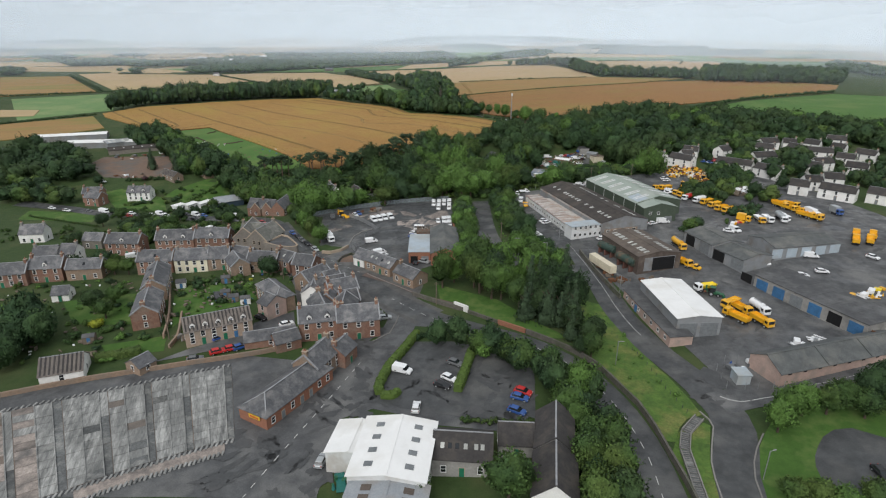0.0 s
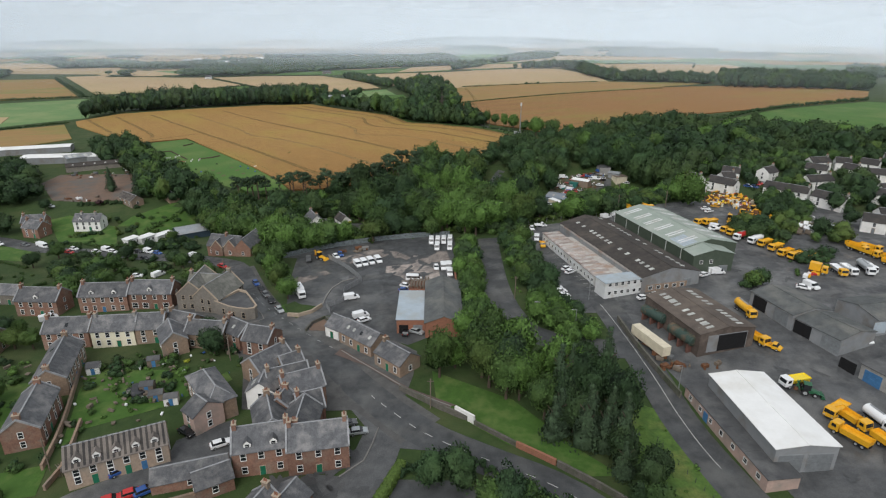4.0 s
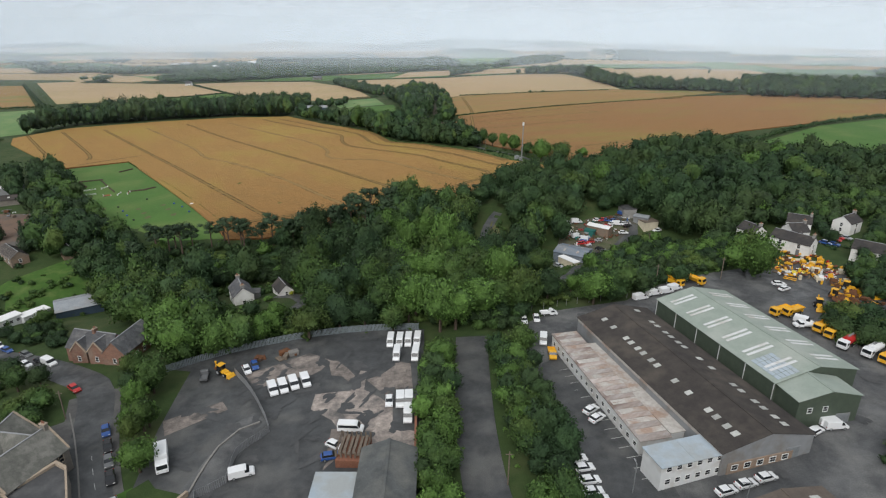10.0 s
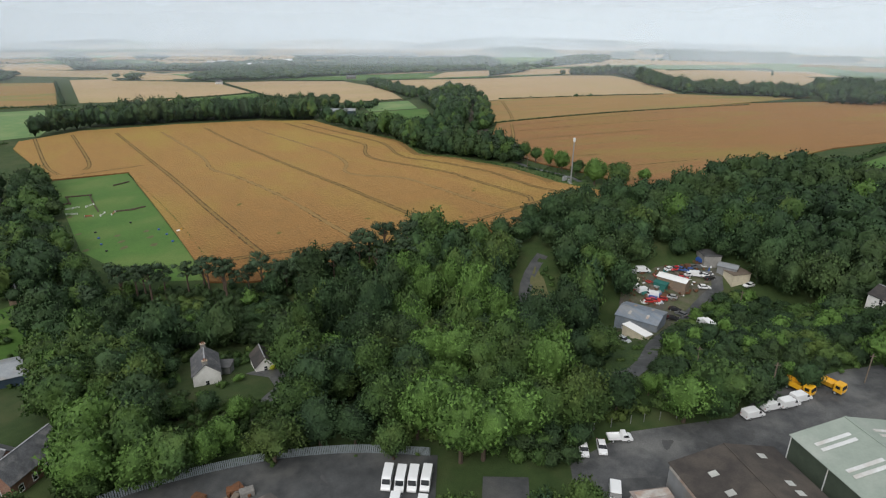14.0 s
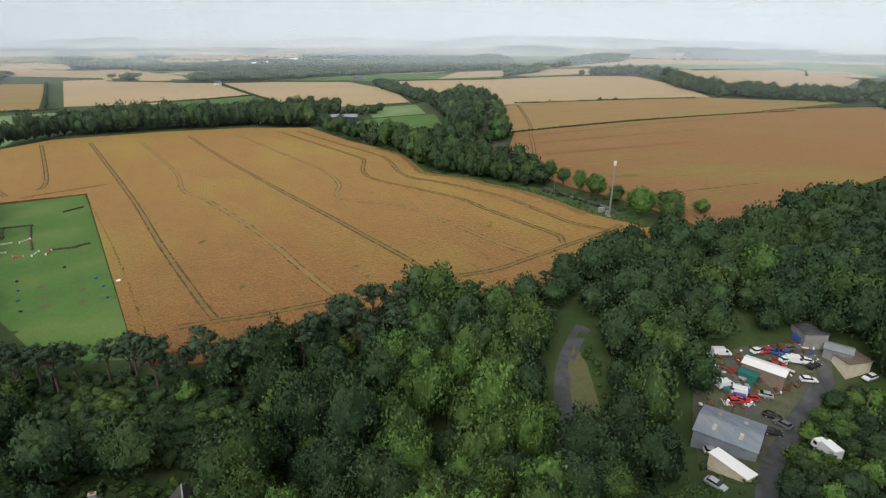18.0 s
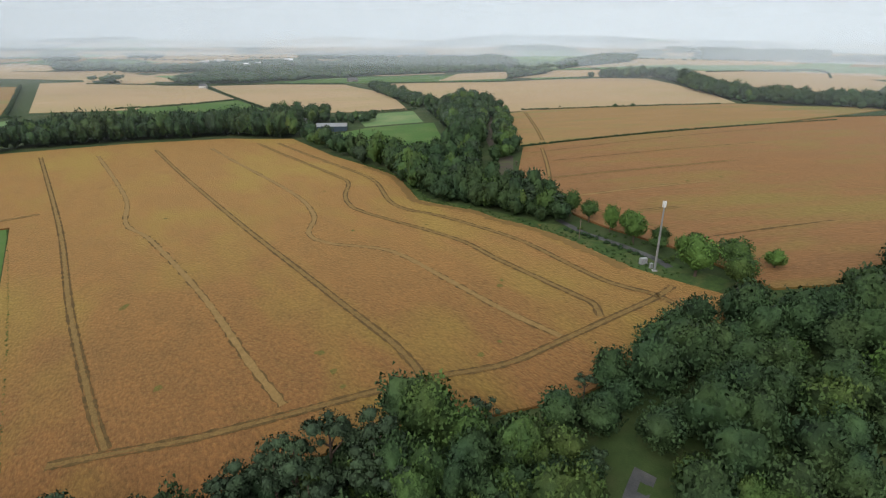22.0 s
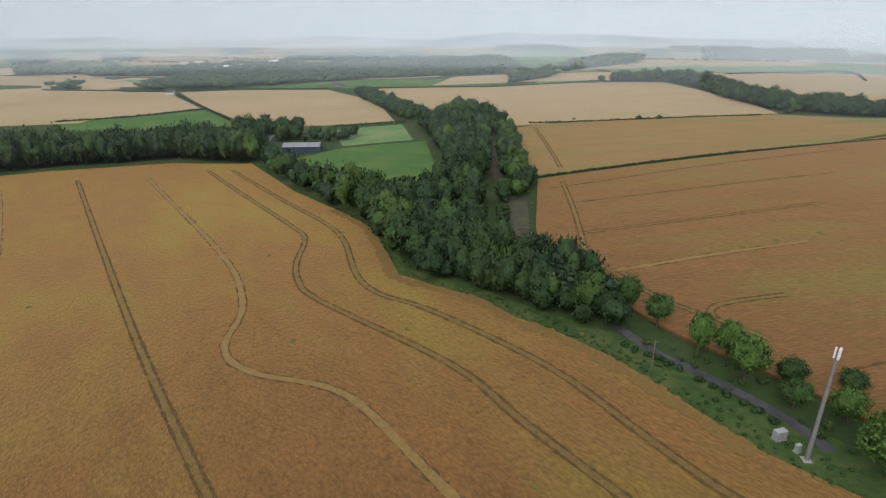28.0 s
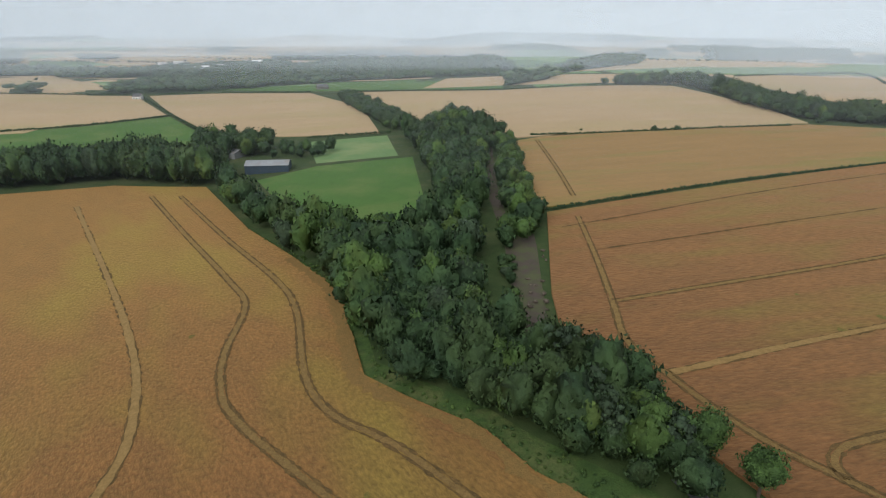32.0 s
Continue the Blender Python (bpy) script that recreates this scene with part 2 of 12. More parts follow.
material("undergrowth", (0.034, 0.060, 0.022), (0.022, 0.042, 0.018), 0.3, 0.95, bump=0.3, fine=2.0, spread=0.3)
material("bracken", (0.042, 0.076, 0.018), (0.026, 0.050, 0.015), 0.4, 0.95, bump=0.4, fine=1.6, spread=0.35, third=(0.064, 0.090, 0.025), big=0.12)
material("bark", (0.10, 0.075, 0.055), (0.07, 0.055, 0.042), 2.0, 0.95, bump=0.05, fine=6.0)
material("bark_pine", (0.120, 0.086, 0.066), (0.08, 0.060, 0.048), 1.2, 0.95, bump=0.05, fine=6.0)
material("slate", (0.112, 0.114, 0.121), (0.064, 0.066, 0.071), 0.9, 0.6, bump=0.03, fine=6.0, spread=0.26, third=(0.172, 0.168, 0.168), big=0.3, each=0.24)
material("slate_green", (0.150, 0.150, 0.132), (0.098, 0.098, 0.088), 0.8, 0.7, bump=0.03, fine=6.0, spread=0.2, third=(0.20, 0.195, 0.175), big=0.3, each=0.1)
material("slate_dark", (0.050, 0.046, 0.045), (0.034, 0.032, 0.032), 0.9, 0.8, bump=0.03, fine=5.0, spread=0.16, third=(0.068, 0.060, 0.053), big=0.3, each=0.15)
material("pantile", (0.17, 0.15, 0.135), (0.11, 0.097, 0.088), 1.2, 0.85, bump=0.05, fine=4.0, spread=0.16, third=(0.20, 0.175, 0.155), big=0.3, each=0.1)
material("roof_lead", (0.33, 0.335, 0.345), (0.22, 0.225, 0.235), 1.0, 0.6, fine=3.0)
material("red_sandstone", (0.262, 0.146, 0.104), (0.178, 0.102, 0.078), 1.1, 0.9, bump=0.05, fine=3.5, spread=0.24, third=(0.235, 0.168, 0.132), big=0.25, each=0.2)
material("brown_sandstone", (0.30, 0.215, 0.155), (0.215, 0.155, 0.115), 1.3, 0.9, bump=0.03, fine=4.0, spread=0.15, third=(0.22, 0.18, 0.145), big=0.2, each=0.12)
material("cream_stone", (0.40, 0.31, 0.24), (0.29, 0.22, 0.17), 1.3, 0.9, bump=0.03, fine=4.0, spread=0.15, third=(0.30, 0.25, 0.20), big=0.2)
material("grey_stone", (0.235, 0.212, 0.182), (0.160, 0.146, 0.128), 1.2, 0.9, bump=0.03, fine=4.0, spread=0.16, third=(0.17, 0.155, 0.14), big=0.2, each=0.1)
material("white_render", (0.80, 0.79, 0.77), (0.72, 0.71, 0.69), 0.4, 0.9, fine=3.0, spread=0.06, third=(0.62, 0.61, 0.58), big=0.15, each=0.04)
material("cream_render", (0.78, 0.73, 0.57), (0.70, 0.65, 0.50), 0.4, 0.9, fine=3.0, spread=0.06, each=0.06)
material("pink_render", (0.46, 0.33, 0.28), (0.36, 0.27, 0.235), 0.5, 0.9, fine=3.0, spread=0.08, third=(0.3, 0.25, 0.22), big=0.2)
material("brick", (0.30, 0.135, 0.085), (0.22, 0.105, 0.07), 2.0, 0.9, bump=0.02, fine=6.0, spread=0.15, each=0.1)
material("grey_render", (0.33, 0.32, 0.30), (0.24, 0.235, 0.225), 0.5, 0.9, fine=3.0, third=(0.2, 0.195, 0.185), big=0.2)
material("window_white", (0.75, 0.75, 0.74), None, 2.0, 0.5, fine=3.0, spread=0.03)
material("window_glass", (0.018, 0.021, 0.024), None, 1.0, 0.06, fine=1.0, spread=0.05, gloss=0.6)
material("stone_trim", (0.42, 0.34, 0.26), None, 2.0, 0.85, fine=5.0)
material("roof_white", (0.80, 0.80, 0.79), (0.74, 0.74, 0.73), 0.25, 0.55, fine=2.0, spread=0.03, third=(0.68, 0.67, 0.64), big=0.1)
material("roof_pale_blue", (0.40, 0.46, 0.51), (0.34, 0.40, 0.45), 0.4, 0.5, fine=3.0, spread=0.05, third=(0.34, 0.36, 0.36), big=0.15)
material("roof_grey_metal", (0.34, 0.36, 0.38), (0.27, 0.29, 0.31), 0.4, 0.5, metal=0.2, fine=3.0, third=(0.30, 0.29, 0.28), big=0.15)
material("roof_blue_grey", (0.22, 0.26, 0.31), (0.165, 0.195, 0.235), 0.5, 0.6, metal=0.1, fine=3.0, spread=0.14, third=(0.25, 0.26, 0.27), big=0.2, stretch=(0.3, 1.4, -60))
material("roof_slate_grey", (0.115, 0.122, 0.122), (0.075, 0.080, 0.080), 0.4, 0.85, bump=0.03, fine=4.0, spread=0.16, third=(0.15, 0.15, 0.14), big=0.12)
material("concrete_dark", (0.125, 0.130, 0.130), (0.075, 0.078, 0.078), 0.7, 0.85, bump=0.02, fine=2.5, spread=0.3, third=(0.20, 0.20, 0.19), big=0.22, each=0.3)
material("roof_asbestos", (0.065, 0.057, 0.051), (0.042, 0.037, 0.035), 0.35, 0.9, bump=0.03, fine=4.0, spread=0.14, third=(0.090, 0.077, 0.065), big=0.1)
material("roof_asbestos_brown", (0.121, 0.098, 0.082), (0.082, 0.068, 0.059), 0.35, 0.9, bump=0.03, fine=4.0, spread=0.14, third=(0.148, 0.121, 0.101), big=0.1)
material("roof_rusty_white", (0.47, 0.44, 0.42), (0.36, 0.28, 0.24), 0.35, 0.8, fine=2.0, spread=0.14, third=(0.22, 0.155, 0.13), big=0.14, stretch=(0.4, 1.2, 35), each=0.25)
material("roof_green", (0.30, 0.345, 0.30), (0.255, 0.30, 0.26), 0.3, 0.55, fine=2.0, spread=0.05, third=(0.35, 0.38, 0.34), big=0.08)
material("roof_felt", (0.085, 0.086, 0.088), (0.062, 0.063, 0.066), 0.4, 0.8, fine=3.0, third=(0.12, 0.12, 0.12), big=0.15, wet=0.3)
material("cladding_green", (0.075, 0.095, 0.07), (0.06, 0.078, 0.058), 0.6, 0.5, fine=2.0, spread=0.06)
material("cladding_white", (0.66, 0.67, 0.67), (0.56, 0.57, 0.57), 0.5, 0.6, fine=2.0, spread=0.05, third=(0.48, 0.46, 0.43), big=0.2)
material("cladding_grey", (0.26, 0.27, 0.28), (0.21, 0.22, 0.23), 0.5, 0.6, fine=2.0, spread=0.06, third=(0.2, 0.19, 0.18), big=0.2)
material("cladding_navy", (0.045, 0.07, 0.10), (0.035, 0.055, 0.08), 0.5, 0.6, fine=2.0)
material("rooflight", (0.46, 0.465, 0.44), (0.34, 0.345, 0.325), 0.8, 0.45, fine=2.0, spread=0.1, each=0.28)
material("door_blue", (0.06, 0.17, 0.34), None, 0.8, 0.55, fine=2.0, each=0.15)
material("door_grey", (0.20, 0.215, 0.225), None, 0.8, 0.6, fine=2.0, each=0.1)
material("door_green", (0.02, 0.16, 0.09), None, 0.8, 0.55, fine=2.0)
# near-black panels: the shade inside open bays and vents, put into the colour
material("opening_shade", (0.012, 0.012, 0.013), None, 1.0, 0.9)
material("paint_white", (0.78, 0.79, 0.80), None, 0.8, 0.28, fine=2.0, spread=0.02, gloss=0.5)
material("paint_yellow", (0.80, 0.43, 0.02), (0.66, 0.34, 0.02), 0.8, 0.4, fine=2.0, spread=0.06, gloss=0.5)
material("paint_lemon", (0.82, 0.62, 0.03), None, 0.8, 0.4, fine=2.0, spread=0.05, gloss=0.5)
material("paint_red", (0.50, 0.03, 0.03), None, 0.8, 0.3, fine=2.0, spread=0.05, gloss=0.5)
material("paint_blue", (0.03, 0.09, 0.30), None, 0.8, 0.3, fine=2.0, spread=0.05, gloss=0.5)
material("paint_black", (0.018, 0.018, 0.02), None, 0.8, 0.25, fine=2.0, spread=0.05, gloss=0.5)
material("paint_grey", (0.13, 0.135, 0.14), None, 0.8, 0.3, fine=2.0, spread=0.05, gloss=0.5)
material("paint_silver", (0.46, 0.48, 0.49), None, 0.8, 0.3, metal=0.4, fine=2.0, spread=0.04)
material("paint_green", (0.03, 0.12, 0.06), None, 0.8, 0.4, fine=2.0, spread=0.05)
material("paint_cream", (0.66, 0.60, 0.46), (0.54, 0.48, 0.37), 0.6, 0.6, fine=2.0, spread=0.05)
material("cladding_brown", (0.105, 0.082, 0.070), (0.075, 0.060, 0.052), 0.6, 0.8, fine=3.0, spread=0.15, third=(0.15, 0.12, 0.10), big=0.2)
material("brick_dark", (0.15, 0.072, 0.055), (0.10, 0.055, 0.045), 1.0, 0.9, fine=4.0, spread=0.2)
material("rust", (0.17, 0.075, 0.035), (0.10, 0.05, 0.03), 0.9, 0.9, fine=4.0, spread=0.15)
material("tank_green", (0.045, 0.075, 0.062), (0.035, 0.058, 0.048), 0.6, 0.6, fine=3.0, third=(0.13, 0.09, 0.06), big=0.4)
material("rubber", (0.02, 0.02, 0.021), None, 2.0, 0.85)
material("lamp_clear", (0.6, 0.6, 0.58), None, 2.0, 0.2)
material("lamp_red", (0.35, 0.02, 0.015), None, 2.0, 0.3)
material("galvanised", (0.36, 0.37, 0.38), (0.29, 0.30, 0.31), 1.0, 0.5, metal=0.5, fine=3.0)
material("fence_steel", (0.26, 0.30, 0.32), (0.20, 0.23, 0.245), 0.8, 0.6, metal=0.3, fine=3.0)
material("wood_grey", (0.19, 0.155, 0.12), (0.13, 0.105, 0.085), 1.5, 0.9, fine=6.0)
material("road_paint", (0.62, 0.62, 0.60), (0.40, 0.40, 0.39), 1.5, 0.8, fine=6.0, spread=0.1)
material("tarp_teal", (0.03, 0.16, 0.14), None, 0.6, 0.7)
material("hedge_leaf", (0.085, 0.135, 0.028), (0.065, 0.105, 0.024), 0.6, 0.85, bump=0.1, fine=4.0, spread=0.18, island=0.3)
material("tarmac_pale", (0.090, 0.091, 0.092), (0.072, 0.073, 0.075), 0.5, 0.8, bump=0.01, fine=4.0, spread=0.2, wet=0.3)
material("tarmac_dark", (0.060, 0.062, 0.064), (0.074, 0.076, 0.078), 0.4, 0.75, bump=0.01, fine=4.0, spread=0.2, wet=0.4)
material("hall_yellow", (0.70, 0.45, 0.05), None, 1.0, 0.5, fine=2.0)
material("heath_purple", (0.085, 0.062, 0.055), (0.060, 0.058, 0.038), 0.4, 0.95, bump=0.1, fine=3.0, third=(0.08, 0.09, 0.04), big=0.1)
material("roof_stained_white", (0.50, 0.48, 0.45), (0.38, 0.35, 0.32), 0.6, 0.8, fine=2.0, spread=0.1, third=(0.33, 0.24, 0.19), big=0.2, each=0.12)

# ---- making meshes ----
def mesh_from(name, verts, faces, mat, smooth_faces=False):
    me = bpy.data.meshes.new(name)
    me.from_pydata([tuple(v) for v in verts], [], [tuple(f) for f in faces])
    me.materials.append(mat)
    if smooth_faces:
        me.polygons.foreach_set("use_smooth", [True] * len(me.polygons))
    me.update()
    return me


def clip_axis(poly, k, value, keep_above):
    out = []
    for a, b in zip(poly, poly[1:] + poly[:1]):
        ia, ib = (a[k] >= value) == keep_above or a[k] == value, (b[k] >= value) == keep_above or b[k] == value
        if ia:
            out.append(a)
        if ia != ib:
            u = (value - a[k]) / (b[k] - a[k])
            out.append((a[0] + (b[0] - a[0]) * u, a[1] + (b[1] - a[1]) * u))
    return out


def draped(poly, lift):
    """Triangles of a polygon laid over the land, cut along the land's own grid."""
    verts, faces, index = [], [], {}

    def vid(p):
        key = (round(p[0], 2), round(p[1], 2))
        if key not in index:
            index[key] = len(verts)
            verts.append((p[0], p[1], ground(*p) + lift))
        return index[key]

    j0, j1 = bisect_right(GY, min(p[1] for p in poly)) - 1, bisect_right(GY, max(p[1] for p in poly))
    for j in range(max(j0, 0), min(j1, len(GY) - 1)):
        row = clip_axis(clip_axis(poly, 1, GY[j], True), 1, GY[j + 1], False)
        if len(row) < 3:
            continue
        i0, i1 = bisect_right(GX, min(p[0] for p in row)) - 1, bisect_right(GX, max(p[0] for p in row))
        for i in range(max(i0, 0), min(i1, len(GX) - 1)):
            cell = clip_axis(clip_axis(row, 0, GX[i], True), 0, GX[i + 1], False)
            ids = []
            for p in cell:
                k = vid(p)
                if not ids or ids[-1] != k:
                    ids.append(k)
            if len(ids) > 1 and ids[0] == ids[-1]:
                ids.pop()
            if len(ids) > 2 and len(set(ids)) == len(ids):
                faces.append(ids)
    return verts, faces


def area2(poly):
    return sum(a[0] * b[1] - b[0] * a[1] for a, b in zip(poly, poly[1:] + poly[:1]))


PATCHES = [0]


def patch(name, poly, mat, lift=0.05, skirt=0.0, label="", kind="structure", category=""):
    PATCHES[0] += 1
    lift += 0.004 * (PATCHES[0] % 12)
    if area2(poly) < 0:
        poly = poly[::-1]
    verts, faces = draped(poly, lift)
    if skirt:
        for a, b in zip(poly, poly[1:] + poly[:1]):
            n = max(1, int(math.dist(a, b) / 12))
            for k in range(n):
                p = [(a[0] + (b[0] - a[0]) * u, a[1] + (b[1] - a[1]) * u) for u in (k / n, (k + 1) / n)]
                base = len(verts)
                verts += [(*p[0], ground(*p[0]) + lift), (*p[1], ground(*p[1]) + lift), (*p[1], ground(*p[1]) - 0.1), (*p[0], ground(*p[0]) - 0.1)]
                faces.append((base, base + 3, base + 2, base + 1))
    return tagged(new(name, mesh_from(name, verts, faces, M[mat])), label, category, kind=kind)


def spline(pts, step=4.0):
    """Points along a smooth line through pts."""
    if len(pts) < 3:
        a, b = pts
        n = max(1, int(math.dist(a, b) / step))
        return [(a[0] + (b[0] - a[0]) * k / n, a[1] + (b[1] - a[1]) * k / n) for k in range(n + 1)]
    out = []
    q = [pts[0]] + list(pts) + [pts[-1]]
    for a, b, c, d in zip(q, q[1:], q[2:], q[3:]):
        n = max(1, int(math.dist(b, c) / step))
        for k in range(n):
            t = k / n
            out.append(tuple(0.5 * (2 * b[i] + (c[i] - a[i]) * t + (2 * a[i] - 5 * b[i] + 4 * c[i] - d[i]) * t * t
                                    + (3 * b[i] - a[i] - 3 * c[i] + d[i]) * t ** 3) for i in (0, 1)))
    return out + [tuple(pts[-1])]


def sideways(line, off):
    out = []
    for k, p in enumerate(line):
        a, b = line[max(k - 1, 0)], line[min(k + 1, len(line) - 1)]
        d = math.dist(a, b) or 1.0
        out.append((p[0] - (b[1] - a[1]) / d * off, p[1] + (b[0] - a[0]) / d * off))
    return out


def ribbon(name, pts, width, mat, lift=0.1, label="", kind="structure", height=0.0, wobble=0.0, parent=None, category="", step=4.0):
    """A strip of a given width over the land; with a height, a solid wall or kerb."""
    line = spline(pts, step)
    rnd = random.Random(len(pts) * 7 + int(pts[0][0] * 10))
    w = [width * (1 + wobble * rnd.uniform(-1, 1)) / 2 for _ in line]
    left, right = sideways(line, 1.0), sideways(line, -1.0)
    left = [(p[0] + (q[0] - p[0]) * k, p[1] + (q[1] - p[1]) * k) for p, q, k in zip(line, left, w)]
    right = [(p[0] + (q[0] - p[0]) * k, p[1] + (q[1] - p[1]) * k) for p, q, k in zip(line, right, w)]
    verts, faces = [], []
    for a, b in zip(left, right):
        verts += [(*a, ground(*a) + lift + height), (*b, ground(*b) + lift + height)]
        if height:
            verts += [(*b, ground(*b) - 0.2), (*a, ground(*a) - 0.2)]
    s = 4 if height else 2
    for k in range(len(line) - 1):
        o = k * s
        faces.append((o + 1, o + s + 1, o + s, o))
        if height:
            faces += [(o + 2, o + s + 2, o + s + 1, o + 1), (o, o + s, o + s + 3, o + 3)]
    if height:
        e = len(verts) - 4
        faces += [(0, 3, 2, 1), (e, e + 1, e + 2, e + 3)]
    ob = new(name, mesh_from(name, verts, faces, M[mat]))
    if parent:
        ob.parent = parent
        return ob
    return tagged(ob, label, category, kind=kind)


def inside(p, poly):
    x, y = p
    hit = False
    for (ax, ay), (bx, by) in zip(poly, poly[1:] + poly[:1]):
        if (ay > y) != (by > y) and x < (bx - ax) * (y - ay) / (by - ay) + ax:
            hit = not hit
    return hit


# ---- ground ----
verts = [(x, y, GZ[j][i]) for j, y in enumerate(GY) for i, x in enumerate(GX)]
nx = len(GX)
faces = [(j * nx + i, j * nx + i + 1, (j + 1) * nx + i + 1, (j + 1) * nx + i) for j in range(len(GY) - 1) for i in range(nx - 1)]
tagged(new("ground", mesh_from("ground", verts, faces, M["rough_grass"], True)), "rough green grass over gently rolling land", "ground", kind="structure")

# ---- trees ----
ICO = bmesh.new()
bmesh.ops.create_icosphere(ICO, subdivisions=2, radius=1.0)
ICO_V = np.array([v.co[:] for v in ICO.verts])
ICO_F = np.array([[v.index for v in f.verts] for f in ICO.faces])
ICO.free()
SMALL = bmesh.new()
bmesh.ops.create_icosphere(SMALL, subdivisions=1, radius=1.0)
SMALL_V = np.array([v.co[:] for v in SMALL.verts])
SMALL_F = np.array([[v.index for v in f.verts] for f in SMALL.faces])
SMALL.free()


def round_crown(rng, leaves, fine):
    """A broadleaf crown: a dome broken by boughs of several sizes, clad in leaf tufts."""
    off = rng.uniform(-50, 50, 3)
    half = np.array([0.95, 0.95, 0.82]) * rng.uniform(0.9, 1.1, 3)
    tilt = rng.uniform(-0.18, 0.18, 2)

    def swell(d):
        q, w = Vector(d * 1.5 + off), Vector(d * 2.7 - off)
        return 0.86 + 0.36 * noise.noise(q) + 0.50 * (abs(noise.noise(w)) - 0.18) + 0.24 * (abs(noise.noise(w * 2.3)) - 0.18)

    def shell(d, depth):
        r = np.array([swell(v) for v in d]) * depth
        p = d * half * r[:, None]
        p[:, :2] += tilt * p[:, 2:3]
        p[:, :2] *= (1.0 - 0.30 * np.clip(-p[:, 2:3], 0, 1))
        return p + np.array([0, 0, 0.92])

    def slope(d):
        # the shell's own slope, from two nearby directions
        e = np.cross(d, np.array([0.31, 0.17, 0.93]))
        e /= np.linalg.norm(e, axis=1)[:, None] + 1e-9
        f = np.cross(d, e)
        flat = np.ones(len(d))
        base = shell(d, flat)
        n = np.cross(shell(d + e * 0.05, flat) - base, shell(d + f * 0.05, flat) - base)
        n /= np.linalg.norm(n, axis=1)[:, None] + 1e-9
        return n * np.sign(np.sum(n * d, axis=1))[:, None]

    core = shell(ICO_V, 0.9)
    k = np.arange(leaves) + 0.5
    up, turn = 1 - 1.72 * k / leaves, k * 2.39996
    d = np.stack([np.cos(turn) * np.sqrt(1 - up ** 2), np.sin(turn) * np.sqrt(1 - up ** 2), up], axis=1) + rng.normal(scale=0.06, size=(leaves, 3))
    d /= np.linalg.norm(d, axis=1)[:, None]
    p = shell(d, rng.uniform(0.86, 1.07, leaves))
    n = slope(d)
    lean = n + rng.normal(scale=0.42, size=(leaves, 3))
    lean /= np.linalg.norm(lean, axis=1)[:, None]
    u = np.cross(lean, rng.normal(size=(leaves, 3)))
    u /= np.linalg.norm(u, axis=1)[:, None]
    v = np.cross(lean, u)
    s = fine * rng.uniform(0.055, 0.135, (leaves, 1))
    tuft = np.stack([p - u * s - v * s * 0.5, p + u * s - v * s * 0.5, p + v * s * 0.9 + lean * s * 0.3], axis=1).reshape(-1, 3)
    soft_n = np.repeat(n * 0.9 + lean * 0.2 + d * 0.3, 3, axis=0)
    N = np.concatenate([slope(ICO_V) + ICO_V * 0.3, soft_n])
    T = np.concatenate([ICO_F, np.arange(leaves * 3).reshape(-1, 3) + len(core)])
    return np.concatenate([core, tuft]), T, N / np.linalg.norm(N, axis=1)[:, None]


